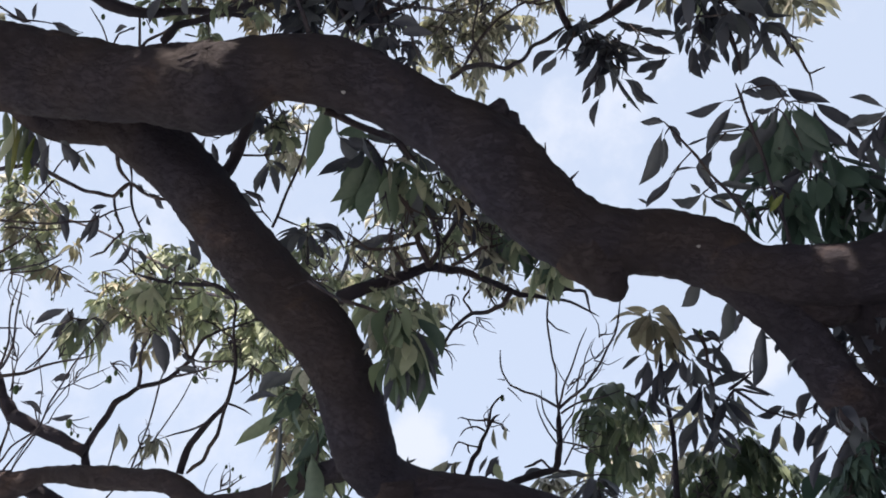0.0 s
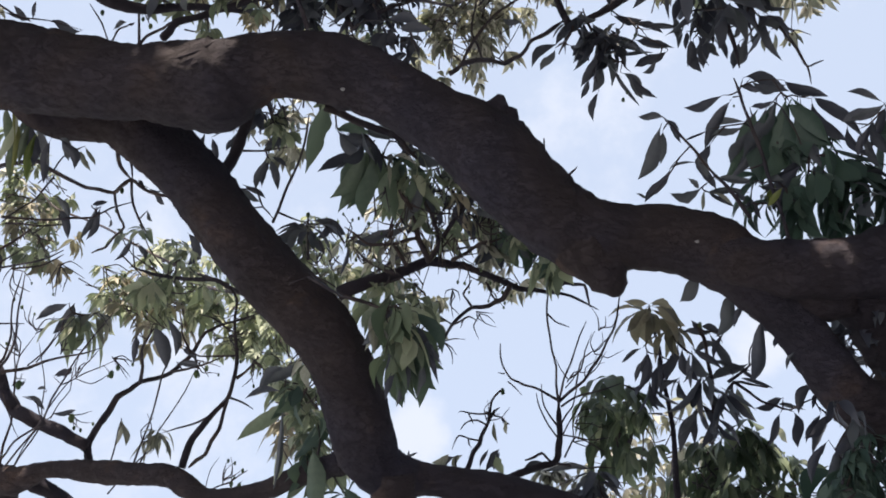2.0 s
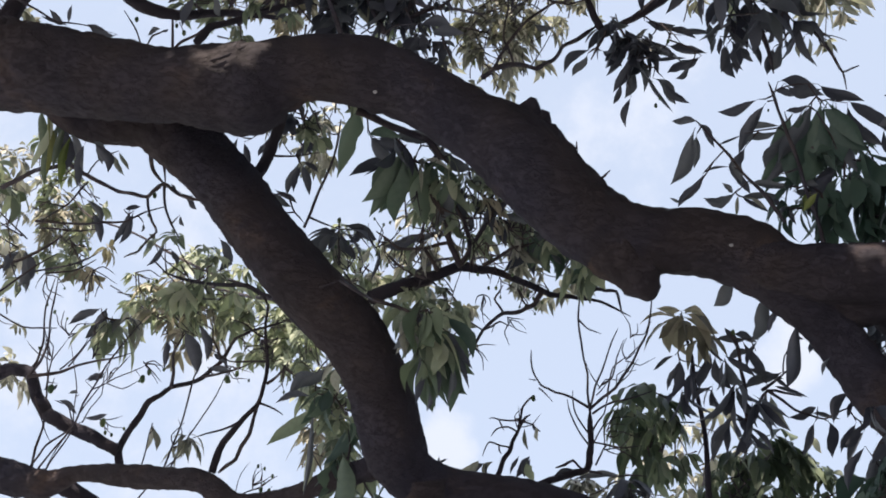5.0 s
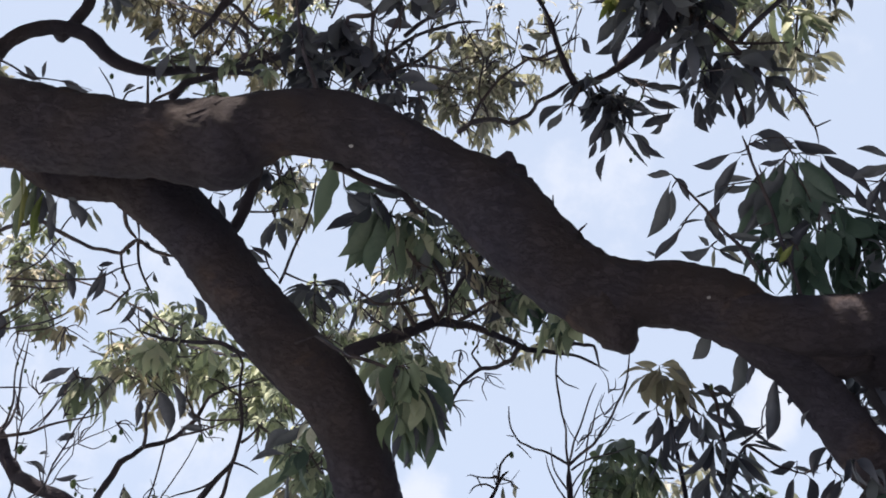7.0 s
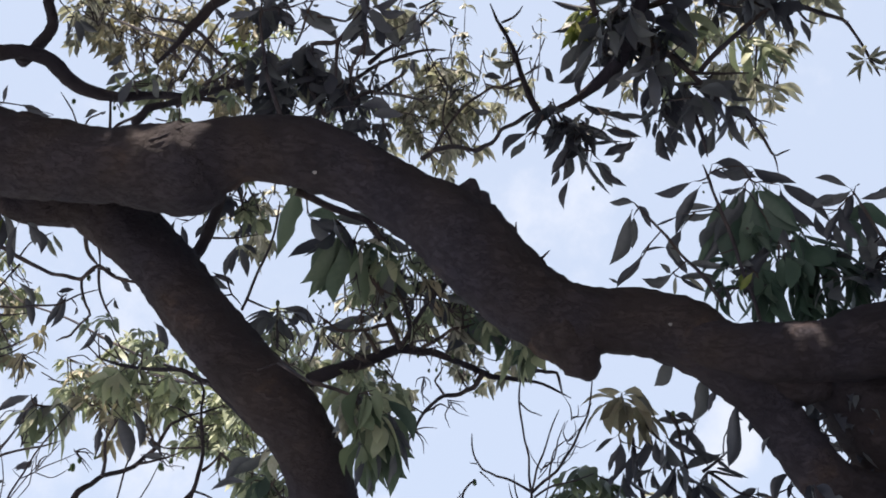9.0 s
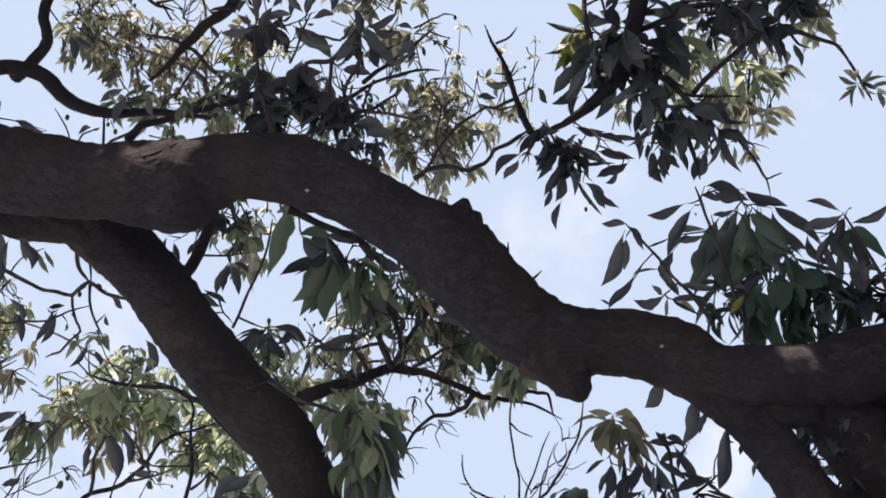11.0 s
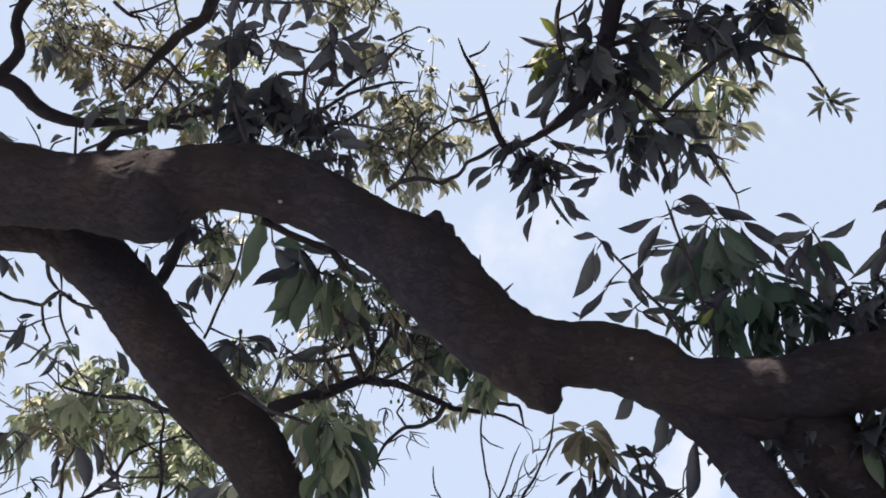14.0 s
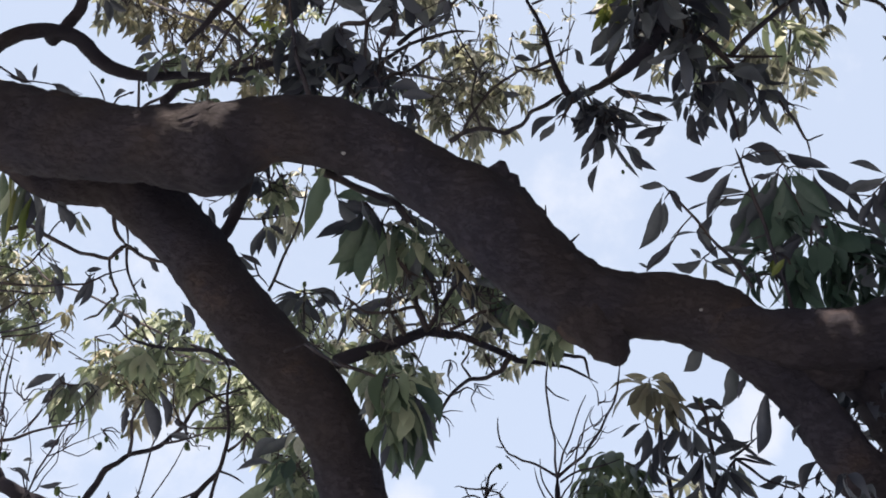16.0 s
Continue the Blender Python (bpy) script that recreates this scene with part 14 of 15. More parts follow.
rosette(right_limb, (1.457, 3.349, 3.973), (0.003, 0.510, -0.883), 5, 0.131, 0.28, seed=209)
shoot(right_limb, (1.481, 3.391, 3.860, 0.0049), (1.467, 3.433, 3.844, 0.0041), (1.440, 3.484, 3.821, 0.0033))
rosette(right_limb, (1.440, 3.484, 3.821), (0.003, 0.510, -0.883), 6, 0.131, 0.28, seed=210)
shoot(right_limb, (1.832, 3.265, 3.812, 0.0049), (1.837, 3.300, 3.868, 0.0041), (1.843, 3.342, 3.948, 0.0033))
rosette(right_limb, (1.843, 3.342, 3.948), (0.500, 0.396, -0.796), 8, 0.180, 0.56, seed=211)
clump(right_limb, (1.701, 3.668, 3.892), 0.23, 0.19, 0.35, 8, 0.181, 0.75, LEAF, 212, 8)
clump(right_limb, (1.849, 3.587, 3.745), 0.16, 0.25, 0.35, 6, 0.196, 0.75, LEAF, 213, 8)
clump(right_limb, (1.942, 3.363, 3.841), 0.16, 0.24, 0.35, 6, 0.192, 0.75, LEAF, 214, 8)
clump(right_limb, (1.571, 3.714, 3.792), 0.12, 0.13, 0.35, 5, 0.152, 0.75, LEAF, 215, 8)
clump(right_limb, (1.644, 3.871, 3.568), 0.09, 0.19, 0.35, 5, 0.161, 0.75, LEAF, 216, 8)
clump(right_limb, (1.507, 3.660, 3.870), 0.07, 0.06, 0.35, 3, 0.125, 0.75, LEAF, 217, 8)
clump(right_limb, (1.697, 3.739, 3.758), 0.13, 0.17, 0.35, 4, 0.156, 0.75, LEAF, 218, 8)
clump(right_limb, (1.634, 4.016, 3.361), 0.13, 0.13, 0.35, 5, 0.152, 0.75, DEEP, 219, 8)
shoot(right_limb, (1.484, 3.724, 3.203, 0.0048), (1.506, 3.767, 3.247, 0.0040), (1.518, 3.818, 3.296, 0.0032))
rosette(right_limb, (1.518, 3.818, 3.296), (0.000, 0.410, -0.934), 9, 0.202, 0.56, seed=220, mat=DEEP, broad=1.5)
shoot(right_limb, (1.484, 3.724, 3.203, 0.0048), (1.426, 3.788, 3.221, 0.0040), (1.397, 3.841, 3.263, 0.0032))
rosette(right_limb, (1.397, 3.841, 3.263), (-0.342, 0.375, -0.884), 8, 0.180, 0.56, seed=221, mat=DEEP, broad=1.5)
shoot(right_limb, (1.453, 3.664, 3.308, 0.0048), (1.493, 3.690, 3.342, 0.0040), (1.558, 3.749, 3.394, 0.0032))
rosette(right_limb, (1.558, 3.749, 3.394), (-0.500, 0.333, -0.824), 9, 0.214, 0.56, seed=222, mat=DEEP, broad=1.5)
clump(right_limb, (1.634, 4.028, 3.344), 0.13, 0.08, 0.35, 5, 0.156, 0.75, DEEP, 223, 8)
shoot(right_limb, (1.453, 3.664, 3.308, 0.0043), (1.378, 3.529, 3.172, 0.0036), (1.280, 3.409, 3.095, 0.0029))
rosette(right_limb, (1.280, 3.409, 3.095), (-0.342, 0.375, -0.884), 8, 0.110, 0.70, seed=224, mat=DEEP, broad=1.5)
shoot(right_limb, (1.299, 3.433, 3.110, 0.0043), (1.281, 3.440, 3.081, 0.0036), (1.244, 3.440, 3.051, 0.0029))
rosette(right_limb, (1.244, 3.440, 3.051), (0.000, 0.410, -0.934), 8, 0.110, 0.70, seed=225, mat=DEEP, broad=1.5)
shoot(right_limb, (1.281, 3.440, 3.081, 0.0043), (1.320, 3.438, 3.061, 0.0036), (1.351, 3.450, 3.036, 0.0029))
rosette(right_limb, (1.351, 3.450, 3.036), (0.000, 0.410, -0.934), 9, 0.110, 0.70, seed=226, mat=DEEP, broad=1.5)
shoot(right_limb, (1.299, 3.433, 3.110, 0.0028), (1.269, 3.388, 3.134, 0.0023), (1.226, 3.348, 3.183, 0.0019))
leaf(right_limb, (1.226, 3.348, 3.183), (1.184, 3.464, 3.080), 0.036, 10)
leaf(right_limb, (1.262, 3.358, 3.168), (1.233, 3.461, 3.060), 0.043, 0)
shoot(right_limb, (1.248, 3.368, 3.158, 0.0028), (1.271, 3.346, 3.194, 0.0023), (1.297, 3.317, 3.227, 0.0019))
leaf(right_limb, (1.297, 3.317, 3.227), (1.237, 3.359, 3.130), 0.039, 3)
shoot(right_limb, (1.271, 3.346, 3.194, 0.0028), (1.294, 3.345, 3.194, 0.0023), (1.315, 3.337, 3.197, 0.0019))
leaf(right_limb, (1.315, 3.337, 3.197), (1.318, 3.436, 3.068), 0.046, -22)
shoot(main, (0.982, 3.349, 3.894, 0.0031), (0.942, 3.398, 3.864, 0.0026), (0.915, 3.436, 3.841, 0.0021))
shoot(main, (1.060, 3.370, 3.849, 0.0031), (1.032, 3.424, 3.825, 0.0026), (1.016, 3.461, 3.805, 0.0021))
shoot(main, (1.032, 3.424, 3.825, 0.0031), (1.037, 3.446, 3.812, 0.0026), (1.036, 3.467, 3.797, 0.0021))
shoot(main, (1.037, 3.446, 3.812, 0.0031), (1.052, 3.466, 3.788, 0.0026), (1.056, 3.482, 3.776, 0.0021))
shoot(main, (1.204, 3.429, 3.734, 0.0031), (1.182, 3.468, 3.736, 0.0026), (1.148, 3.513, 3.731, 0.0021))
shoot(main, (1.182, 3.468, 3.736, 0.0031), (1.161, 3.494, 3.727, 0.0026), (1.136, 3.519, 3.723, 0.0021))
shoot(main, (1.161, 3.494, 3.727, 0.0031), (1.165, 3.505, 3.722, 0.0026), (1.172, 3.521, 3.720, 0.0021))
shoot(main, (1.308, 3.493, 3.615, 0.0031), (1.289, 3.538, 3.617, 0.0026), (1.253, 3.578, 3.638, 0.0021))
shoot(main, (1.165, 3.505, 3.722, 0.0031), (1.148, 3.516, 3.712, 0.0026), (1.126, 3.530, 3.707, 0.0021))
leaf(main, (0.928, 3.440, 3.860), (0.851, 3.500, 3.798), 0.062, 12)
leaf(main, (1.037, 3.460, 3.820), (0.966, 3.520, 3.661), 0.062, 5)
leaf(main, (1.063, 3.460, 3.777), (1.036, 3.520, 3.700), 0.026, 15)
leaf(main, (1.132, 3.460, 3.720), (1.067, 3.520, 3.483), 0.064, -6)
leaf(main, (1.173, 3.460, 3.653), (1.165, 3.520, 3.617), 0.030, 0)
leaf(main, (1.217, 3.460, 3.569), (1.194, 3.520, 3.529), 0.018, 10)
rosette(right_limb, (1.261, 3.300, 3.285), (-0.3, -0.3, -0.85), 6, 0.1, 0.9, seed=441, broad=1.4)
rosette(right_limb, (1.305, 3.300, 3.237), (0.2, -0.3, -0.85), 6, 0.1, 0.9, seed=442, broad=1.4)
clump(right_limb, (1.321, 3.320, 3.129), 0.07, 0.07, 0.05, 4, 0.1, 0.9, DEEP, 443, 7)
clump(right_limb, (1.239, 3.340, 3.043), 0.06, 0.06, 0.05, 3, 0.1, 0.9, DEEP, 444, 7)
shoot(right_limb, (1.447, 3.660, 3.342, 0.0080), (1.490, 3.690, 3.270, 0.0060), (1.484, 3.724, 3.203, 0.0045))
shoot(right_limb, (1.447, 3.660, 3.342, 0.0080), (1.453, 3.664, 3.308, 0.0050), (1.299, 3.433, 3.110, 0.0035))

# green leaves hanging under the limb beyond the fork
shoot(right_limb, (1.788, 3.300, 3.801, 0.0060), (1.794, 3.360, 3.806, 0.0045), (1.784, 3.400, 3.809, 0.0030))
leaf(right_limb, (1.786, 3.400, 3.816), (1.734, 3.450, 3.491), 0.075, 10, mat=GREEN)
leaf(right_limb, (1.798, 3.410, 3.818), (1.827, 3.460, 3.536), 0.070, -15, mat=GREEN)
leaf(right_limb, (1.787, 3.410, 3.823), (1.696, 3.460, 3.671), 0.050, 20, mat=GREEN)

# lower spray beyond the fork, green in the sun
b34 = branch((1.168, 5.388, 3.669, 0.0165), (1.136, 5.282, 3.812, 0.0148), (1.108, 5.094, 3.920, 0.0131), (1.099, 5.023, 4.035, 0.0119), (1.071, 4.933, 4.138, 0.0106), (1.040, 4.843, 4.224, 0.0095), (1.025, 4.757, 4.315, 0.0084), (0.992, 4.679, 4.376, 0.0075), (0.968, 4.604, 4.440, 0.0066))
shoot(b34, (0.976, 4.629, 4.418, 0.0063), (0.973, 4.610, 4.434, 0.0053), (0.968, 4.596, 4.450, 0.0042))
rosette(b34, (0.968, 4.596, 4.450), (0.000, -0.655, 0.762), 9, 0.200, 1.26, seed=229, mat=BROWNED)
shoot(b34, (0.973, 4.610, 4.434, 0.0040), (0.958, 4.555, 4.408, 0.0034), (0.945, 4.511, 4.398, 0.0027))
leaf(b34, (0.945, 4.511, 4.398), (0.841, 4.554, 4.288), 0.055, 6, mat=BROWNED)
shoot(b34, (0.958, 4.555, 4.408, 0.0040), (0.952, 4.531, 4.403, 0.0034), (0.950, 4.511, 4.398, 0.0027))
leaf(b34, (0.950, 4.511, 4.398), (0.982, 4.653, 4.255), 0.071, 6, mat=BROWNED)
leaf(b34, (0.963, 4.511, 4.398), (1.120, 4.570, 4.327), 0.065, 7, mat=BROWNED)
leaf(b34, (0.950, 4.519, 4.387), (0.891, 4.580, 4.228), 0.064, -2, mat=BROWNED)
shoot(b34, (0.976, 4.629, 4.418, 0.0040), (0.975, 4.588, 4.384, 0.0034), (0.976, 4.541, 4.355, 0.0027))
leaf(b34, (0.976, 4.541, 4.355), (1.128, 4.653, 4.271), 0.073, -16, mat=BROWNED)
shoot(b34, (0.952, 4.531, 4.403, 0.0040), (0.951, 4.519, 4.405, 0.0034), (0.950, 4.504, 4.408, 0.0027))
leaf(b34, (0.950, 4.504, 4.408), (1.050, 4.505, 4.379), 0.040, 15, mat=BROWNED)
leaf(b34, (0.950, 4.504, 4.408), (0.834, 4.502, 4.422), 0.039, 20, mat=BROWNED)
shoot(b34, (0.992, 4.679, 4.376, 0.0063), (1.040, 4.659, 4.366, 0.0053), (1.073, 4.649, 4.375, 0.0042))
rosette(b34, (1.073, 4.649, 4.375), (0.500, -0.661, 0.595), 7, 0.167, 1.26, seed=230, mat=BROWNED)
shoot(b34, (1.003, 4.705, 4.355, 0.0040), (0.955, 4.652, 4.294, 0.0034), (0.919, 4.620, 4.242, 0.0027))
leaf(b34, (0.919, 4.620, 4.242), (0.816, 4.634, 4.171), 0.027, -12)
shoot(b34, (0.937, 4.636, 4.268, 0.0040), (0.937, 4.631, 4.245, 0.0034), (0.945, 4.630, 4.228, 0.0027))
leaf(b34, (0.945, 4.630, 4.228), (0.899, 4.737, 4.089), 0.059, 15)
shoot(b34, (0.937, 4.631, 4.245, 0.0040), (0.940, 4.636, 4.232, 0.0034), (0.937, 4.638, 4.217, 0.0027))
leaf(b34, (0.937, 4.638, 4.217), (0.886, 4.720, 4.115), 0.031, -1)
shoot(b34, (0.940, 4.636, 4.232, 0.0040), (0.961, 4.642, 4.224, 0.0034), (0.989, 4.638, 4.217, 0.0027))
leaf(b34, (0.989, 4.638, 4.217), (0.996, 4.730, 4.033), 0.026, 2)
shoot(b34, (1.040, 4.659, 4.366, 0.0040), (1.067, 4.623, 4.303, 0.0034), (1.080, 4.608, 4.259, 0.0027))
leaf(b34, (1.080, 4.608, 4.259), (1.033, 4.736, 4.123), 0.072, -21)
shoot(b34, (1.067, 4.623, 4.303, 0.0040), (1.080, 4.623, 4.273, 0.0034), (1.105, 4.615, 4.249, 0.0027))
leaf(b34, (1.105, 4.615, 4.249), (1.182, 4.705, 4.107), 0.064, 12)
shoot(b34, (1.029, 4.778, 4.292, 0.0040), (1.038, 4.722, 4.241, 0.0034), (1.054, 4.653, 4.196, 0.0027))
leaf(b34, (1.054, 4.653, 4.196), (0.979, 4.774, 4.056), 0.057, -23)
shoot(b34, (1.235, 4.876, 3.877, 0.0117), (1.246, 4.854, 3.952, 0.0111), (1.254, 4.809, 4.016, 0.0106), (1.239, 4.749, 4.057, 0.0101), (1.243, 4.722, 4.116, 0.0097), (1.223, 4.671, 4.190, 0.0090), (1.209, 4.607, 4.259, 0.0084), (1.187, 4.566, 4.281, 0.0081), (1.170, 4.563, 4.323, 0.0078))
shoot(b34, (1.248, 4.787, 4.004, 0.0091), (1.300, 4.764, 4.063, 0.0081), (1.332, 4.688, 4.098, 0.0071), (1.412, 4.699, 4.092, 0.0062), (1.495, 4.727, 4.089, 0.0052))
shoot(b34, (1.313, 4.712, 4.111, 0.0078), (1.376, 4.669, 4.142, 0.0065), (1.443, 4.653, 4.196, 0.0052))
shoot(b34, (1.339, 4.712, 4.111, 0.0078), (1.398, 4.711, 4.062, 0.0071), (1.473, 4.777, 4.043, 0.0064), (1.534, 4.776, 4.020, 0.0058), (1.591, 4.765, 3.994, 0.0052), (1.666, 4.759, 4.031, 0.0046), (1.741, 4.749, 4.058, 0.0039))
shoot(b34, (1.187, 4.566, 4.281, 0.0040), (1.187, 4.565, 4.300, 0.0034), (1.183, 4.566, 4.319, 0.0027))
leaf(b34, (1.183, 4.566, 4.319), (1.290, 4.577, 4.286), 0.041, 1)
shoot(b34, (1.187, 4.565, 4.300, 0.0040), (1.209, 4.572, 4.302, 0.0034), (1.222, 4.578, 4.302, 0.0027))
leaf(b34, (1.222, 4.578, 4.302), (1.345, 4.720, 4.138), 0.054, -15)
leaf(b34, (1.209, 4.581, 4.298), (1.146, 4.555, 4.349), 0.032, 10)
shoot(b34, (1.209, 4.572, 4.302, 0.0040), (1.260, 4.573, 4.299, 0.0034), (1.300, 4.578, 4.302, 0.0027))
leaf(b34, (1.300, 4.578, 4.302), (1.240, 4.623, 4.179), 0.026, 7)
fruit(b34, 1.183, 4.560, 4.327, 0.0117)
leaf(b34, (1.417, 4.660, 4.185), (1.237, 4.736, 4.129), 0.062, -22)
leaf(b34, (1.235, 4.653, 4.196), (1.416, 4.680, 4.152), 0.039, 21)
leaf(b34, (1.365, 4.700, 4.128), (1.529, 4.739, 4.090), 0.021, -2)
leaf(b34, (1.456, 4.712, 4.111), (1.363, 4.661, 4.171), 0.021, -8)
leaf(b34, (1.352, 4.720, 4.100), (1.436, 4.780, 3.939), 0.056, -21, mat=PALE)
leaf(b34, (1.339, 4.712, 4.111), (1.378, 4.878, 3.963), 0.043, -16)
shoot(b34, (1.563, 4.771, 4.007, 0.0040), (1.562, 4.763, 4.026, 0.0034), (1.567, 4.754, 4.051, 0.0027))
leaf(b34, (1.567, 4.754, 4.051), (1.442, 4.796, 4.020), 0.048, 11)
leaf(b34, (1.534, 4.772, 4.026), (1.682, 4.817, 4.020), 0.027, 16)
shoot(b34, (1.563, 4.771, 4.007, 0.0040), (1.558, 4.783, 4.000, 0.0034), (1.554, 4.794, 3.994, 0.0027))
leaf(b34, (1.554, 4.794, 3.994), (1.506, 4.904, 3.876), 0.047, -9)
shoot(b34, (1.591, 4.765, 3.994, 0.0040), (1.600, 4.777, 3.994, 0.0034), (1.611, 4.790, 4.000, 0.0027))
leaf(b34, (1.611, 4.790, 4.000), (1.644, 4.916, 3.873), 0.063, 8)
shoot(b34, (1.703, 4.754, 4.044, 0.0040), (1.723, 4.732, 4.078, 0.0034), (1.733, 4.712, 4.111, 0.0027))
leaf(b34, (1.733, 4.712, 4.111), (1.626, 4.764, 3.970), 0.065, 11)
leaf(b34, (1.741, 4.739, 4.072), (1.708, 4.801, 4.017), 0.026, 4)
shoot(b34, (1.703, 4.754, 4.044, 0.0040), (1.727, 4.773, 4.011, 0.0034), (1.741, 4.794, 3.994, 0.0027))
leaf(b34, (1.741, 4.794, 3.994), (1.661, 4.845, 3.862), 0.055, -18)
shoot(b34, (1.727, 4.773, 4.011, 0.0040), (1.756, 4.790, 3.998, 0.0034), (1.780, 4.794, 3.994, 0.0027))
leaf(b34, (1.780, 4.794, 3.994), (1.661, 4.854, 3.895), 0.051, 22)
shoot(b34, (1.756, 4.790, 3.998, 0.0040), (1.767, 4.802, 3.981, 0.0034), (1.780, 4.816, 3.962, 0.0027))
leaf(b34, (1.780, 4.816, 3.962), (1.710, 4.928, 3.845), 0.056, -21)
shoot(b34, (1.409, 4.661, 4.169, 0.0040), (1.417, 4.628, 4.239, 0.0034), (1.469, 4.563, 4.323, 0.0027))
leaf(b34, (1.469, 4.563, 4.323), (1.511, 4.588, 4.308), 0.017, 14)
leaf(b34, (1.248, 4.578, 4.302), (1.111, 4.600, 4.315), 0.036, 4)
shoot(b34, (1.260, 4.573, 4.299, 0.0040), (1.274, 4.590, 4.279, 0.0034), (1.287, 4.608, 4.259, 0.0027))
leaf(b34, (1.287, 4.608, 4.259), (1.162, 4.656, 4.227), 0.042, -5)
shoot(b34, (1.236, 4.705, 4.141, 0.0061), (1.204, 4.661, 4.099, 0.0051), (1.174, 4.623, 4.063, 0.0041))
rosette(b34, (1.174, 4.623, 4.063), (0.000, 0.410, -0.934), 8, 0.205, 0.56, seed=231)
shoot(b34, (1.080, 4.623, 4.273, 0.0061), (1.109, 4.589, 4.210, 0.0051), (1.123, 4.550, 4.168, 0.0041))
rosette(b34, (1.123, 4.550, 4.168), (0.000, 0.410, -0.934), 5, 0.177, 0.56, seed=232)
shoot(b34, (1.241, 4.735, 4.086, 0.0061), (1.247, 4.694, 4.052, 0.0051), (1.263, 4.652, 4.022, 0.0041))
rosette(b34, (1.263, 4.652, 4.022), (0.342, 0.375, -0.884), 7, 0.200, 0.56, seed=233)
shoot(b34, (1.248, 4.787, 4.004, 0.0062), (1.210, 4.781, 3.997, 0.0052), (1.183, 4.787, 4.004, 0.0042))
rosette(b34, (1.183, 4.787, 4.004), (0.000, 0.410, -0.934), 6, 0.203, 0.56, seed=234)
shoot(b34, (1.048, 4.865, 4.202, 0.0062), (1.060, 4.784, 4.156, 0.0052), (1.080, 4.712, 4.111, 0.0042))
rosette(b34, (1.080, 4.712, 4.111), (-0.500, 0.333, -0.824), 5, 0.174, 0.56, seed=235)
shoot(b34, (1.056, 4.811, 4.171, 0.0063), (1.014, 4.804, 4.147, 0.0053), (0.968, 4.816, 4.136, 0.0042))
rosette(b34, (0.968, 4.816, 4.136), (0.000, 0.410, -0.934), 6, 0.178, 0.56, seed=236)
rosette(b34, (1.248, 4.816, 3.962), (0.000, 0.410, -0.934), 8, 0.203, 0.56, seed=237)
clump(b34, (0.841, 5.238, 4.231), 0.17, 0.10, 0.35, 9, 0.182, 1.20, LIT_GREEN, 238, 8)
clump(b34, (0.954, 5.295, 4.150), 0.17, 0.10, 0.35, 7, 0.167, 1.20, LIT_GREEN, 239, 8)
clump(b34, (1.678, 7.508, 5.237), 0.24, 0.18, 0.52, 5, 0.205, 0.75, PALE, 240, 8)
clump(b34, (1.465, 5.352, 4.068), 0.23, 0.11, 0.35, 9, 0.197, 1.35, LIT_GREEN, 241, 8)
clump(b34, (1.352, 5.417, 3.975), 0.26, 0.11, 0.35, 8, 0.190, 1.35, LIT_GREEN, 242, 8)
clump(b34, (1.636, 5.401, 3.999), 0.14, 0.11, 0.35, 6, 0.177, 1.20, LIT_GREEN, 243, 8)
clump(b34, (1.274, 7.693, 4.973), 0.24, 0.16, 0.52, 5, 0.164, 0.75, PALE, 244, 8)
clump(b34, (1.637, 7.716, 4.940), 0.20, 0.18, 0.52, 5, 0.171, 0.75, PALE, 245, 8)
clump(b34, (1.465, 5.499, 3.859), 0.34, 0.17, 0.35, 8, 0.177, 1.20, LIT_GREEN, 246, 8)
clump(b34, (1.806, 5.499, 3.859), 0.23, 0.14, 0.35, 6, 0.165, 0.75, LIT_GREEN, 247, 8)
clump(b34, (1.476, 7.878, 4.709), 0.48, 0.24, 0.52, 12, 0.223, 0.75, PALE, 248, 8)
leaf(b34, (0.841, 5.189, 4.301), (0.727, 5.270, 4.184), 0.066, 7, mat=OLIVE)
leaf(b34, (0.869, 5.173, 4.324), (0.726, 5.184, 4.298), 0.040, -6, mat=BROWNED)
leaf(b34, (0.826, 5.197, 4.289), (0.776, 5.282, 4.067), 0.095, -21, mat=OLIVE)
leaf(b34, (0.883, 5.197, 4.289), (0.930, 5.360, 4.103), 0.092, 16, mat=OLIVE)
leaf(b34, (1.494, 5.303, 4.138), (1.472, 5.459, 3.963), 0.082, 1, mat=OLIVE)
leaf(b34, (1.522, 5.303, 4.138), (1.617, 5.465, 3.966), 0.092, -17, mat=OLIVE)
leaf(b34, (1.409, 5.320, 4.115), (1.332, 5.484, 3.943), 0.094, -22, mat=OLIVE)
leaf(b34, (1.664, 5.287, 4.161), (1.737, 5.341, 4.094), 0.040, 0, mat=PALE)

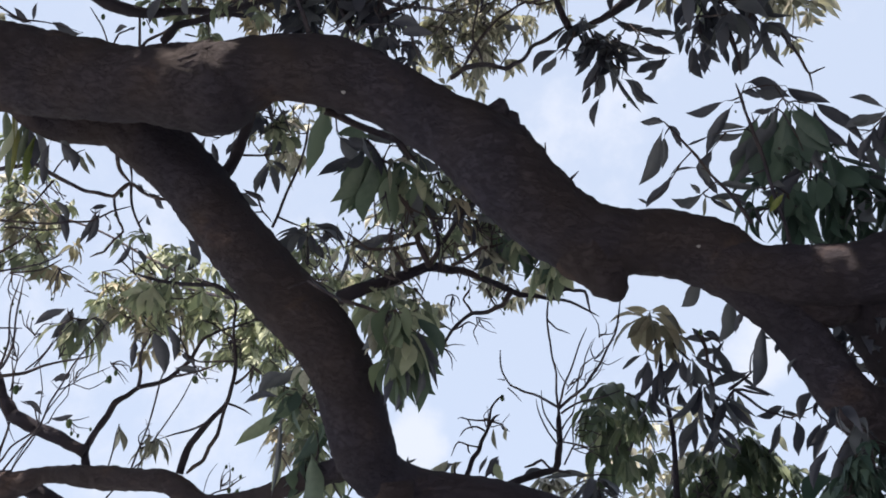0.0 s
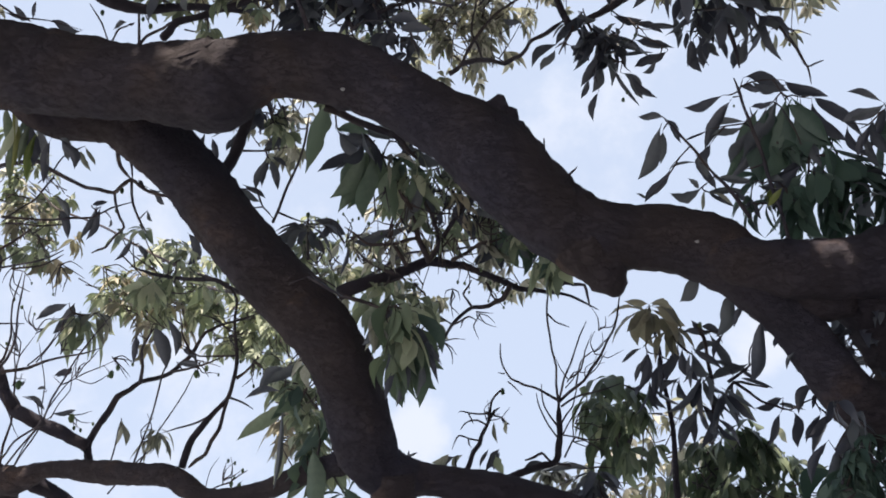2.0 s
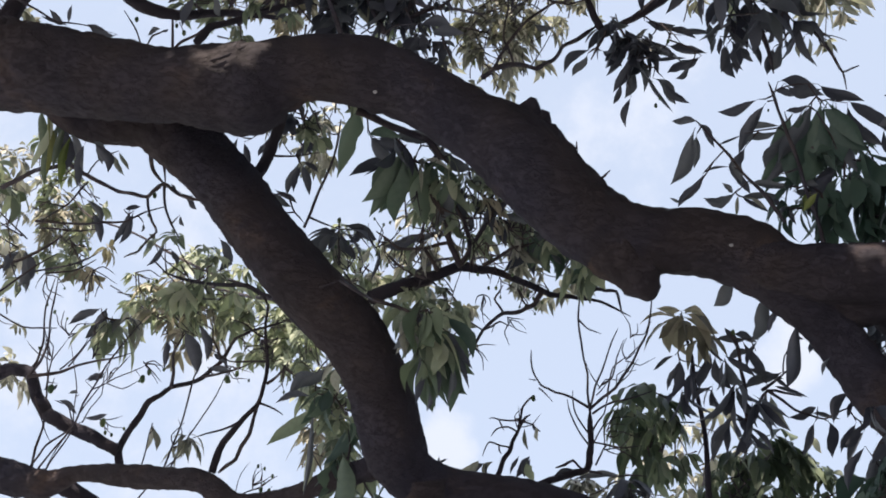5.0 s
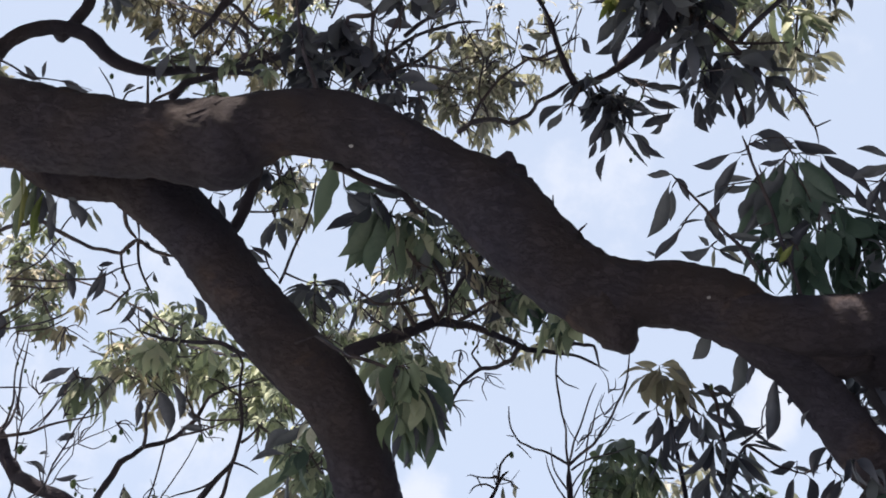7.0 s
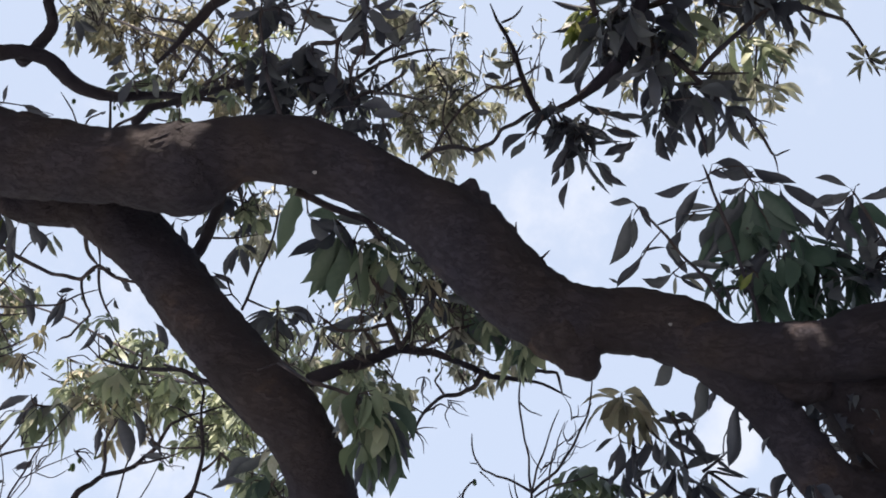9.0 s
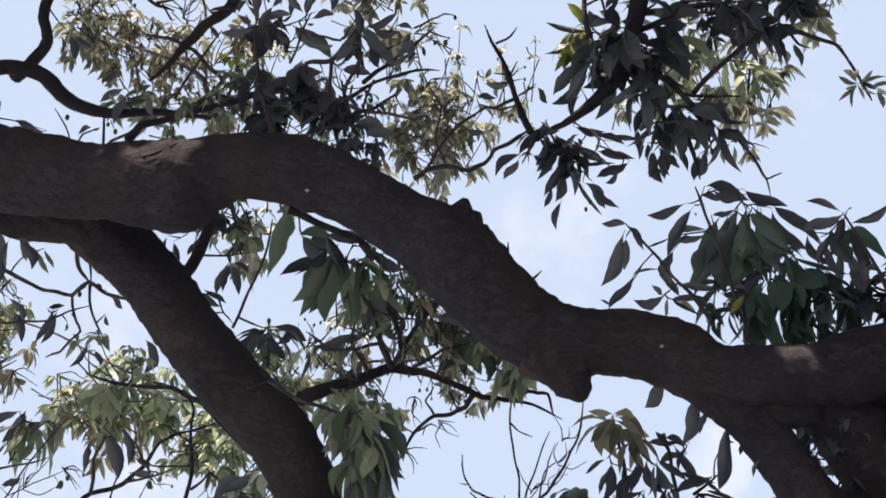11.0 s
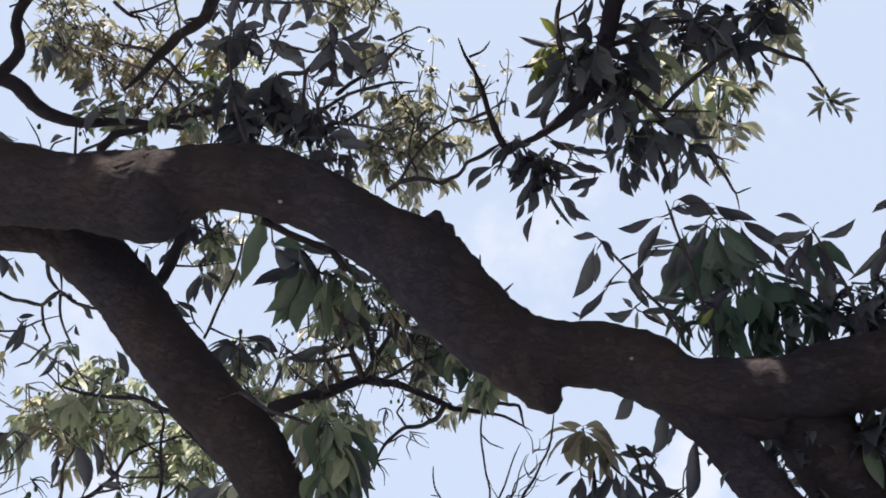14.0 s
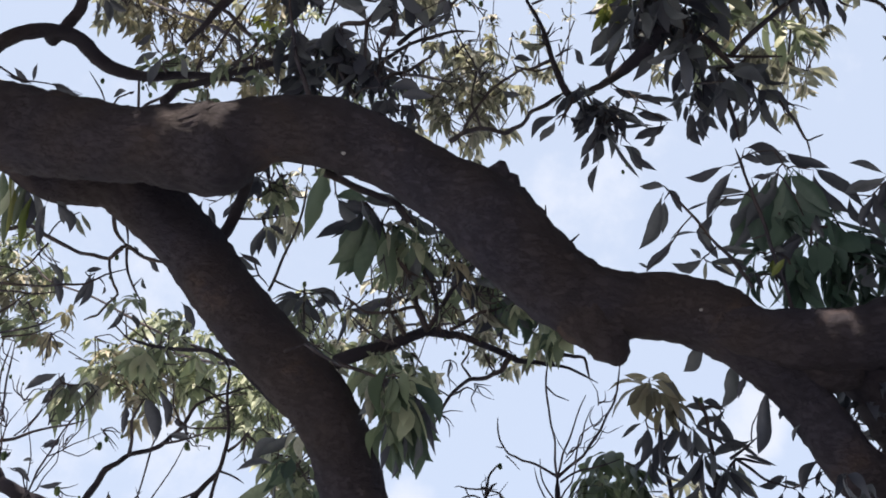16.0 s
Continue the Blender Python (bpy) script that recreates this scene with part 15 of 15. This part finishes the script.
# unseen rest of the crown, overhead and behind the walker, added for shade
crown = branch((2.3, 3.92, 1.6, 0.2), (3.1, 3.2, 3.0, 0.16), (3.6, 2.0, 5.0, 0.13), (2.6, 0.6, 7.0, 0.09), (0.4, -0.5, 8.0, 0.05))
rng = random.Random(11)
made = 0
gaps = [(Vector(g), r) for g, r in (((-1.150, 3.001, 4.523), 0.036), ((-1.108, 2.997, 4.526), 0.046), ((-0.949, 2.971, 4.500), 0.052), ((-0.929, 2.972, 4.511), 0.070), ((-0.900, 2.964, 4.492), 0.064), ((-0.874, 2.959, 4.503), 0.070), ((-0.852, 2.953, 4.506), 0.042), ((-0.772, 2.959, 4.535), 0.060), ((-0.751, 2.959, 4.528), 0.070), ((-0.730, 2.959, 4.525), 0.052), ((1.298, 3.215, 3.832), 0.066), ((1.328, 3.215, 3.832), 0.083), ((1.352, 3.213, 3.832), 0.083), ((1.376, 3.211, 3.830), 0.066),
    ((0.774, 3.460, 5.779), 0.16), ((1.619, 3.720, 5.898), 0.2), ((1.716, 3.820, 5.765), 0.16))]      # where the sun gets through to the limb and to the hanging bough


def off_sun_line(p, g):
    return ((p - g) - toward_sun * (p - g).dot(toward_sun)).length


def shading(at):
    """Which leaves of a shoot at this place stay: those clear of the sun's ways through the crown."""
    near = [(g, r) for g, r in gaps if off_sun_line(at, g) < r + 0.5]
    if not near:
        return None
    return lambda base, tip: all(off_sun_line(base.lerp(tip, f), g) > r for g, r in near for f in (0, 0.35, 0.65, 1))


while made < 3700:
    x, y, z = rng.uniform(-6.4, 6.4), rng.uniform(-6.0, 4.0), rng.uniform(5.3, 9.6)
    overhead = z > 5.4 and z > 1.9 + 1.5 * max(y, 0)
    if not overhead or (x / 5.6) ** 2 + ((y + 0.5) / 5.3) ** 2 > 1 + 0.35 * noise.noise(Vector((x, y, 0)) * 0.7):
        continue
    # thinned behind on the left, so that sun reaches the ground there
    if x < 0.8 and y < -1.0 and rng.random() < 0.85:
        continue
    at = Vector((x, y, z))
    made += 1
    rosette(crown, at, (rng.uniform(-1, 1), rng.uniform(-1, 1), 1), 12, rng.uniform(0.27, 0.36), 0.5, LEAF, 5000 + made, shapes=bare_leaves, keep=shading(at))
# unseen foliage out to the right, added to darken the limb and fork
made = 0
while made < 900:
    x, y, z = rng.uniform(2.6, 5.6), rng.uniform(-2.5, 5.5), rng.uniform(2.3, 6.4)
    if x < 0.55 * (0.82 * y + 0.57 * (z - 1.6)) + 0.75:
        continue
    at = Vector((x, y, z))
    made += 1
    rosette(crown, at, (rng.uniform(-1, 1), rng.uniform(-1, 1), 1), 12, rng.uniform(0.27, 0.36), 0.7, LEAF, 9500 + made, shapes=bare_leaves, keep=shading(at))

# unseen shoots set towards the sun from each bough, added to block it
for bough in (main, right_limb, second):
    for k in range(0, len(bough.data.vertices), 46):
        at = spot[bough] + bough.data.vertices[k].co + toward_sun * rng.uniform(3.0, 5.2) + Vector((rng.uniform(-.1, .1), rng.uniform(-.1, .1), 0))
        made += 1
        if at.z > 2.2 + 1.5 * max(at.y, 0):
            rosette(crown, at, (rng.uniform(-1, 1), rng.uniform(-1, 1), 1), 12, rng.uniform(0.27, 0.36), 0.5, LEAF, 12000 + made, shapes=bare_leaves, keep=shading(at))

# ---- the joined foliage and twigs ----
for (parent, mat, name), (verts, faces) in heaps.items():
    mesh = smooth_mesh(name, [v - spot[parent] for v in verts], faces)
    tagged(part(name, mesh, mat, parent, at=spot[parent]), kind="stuff")
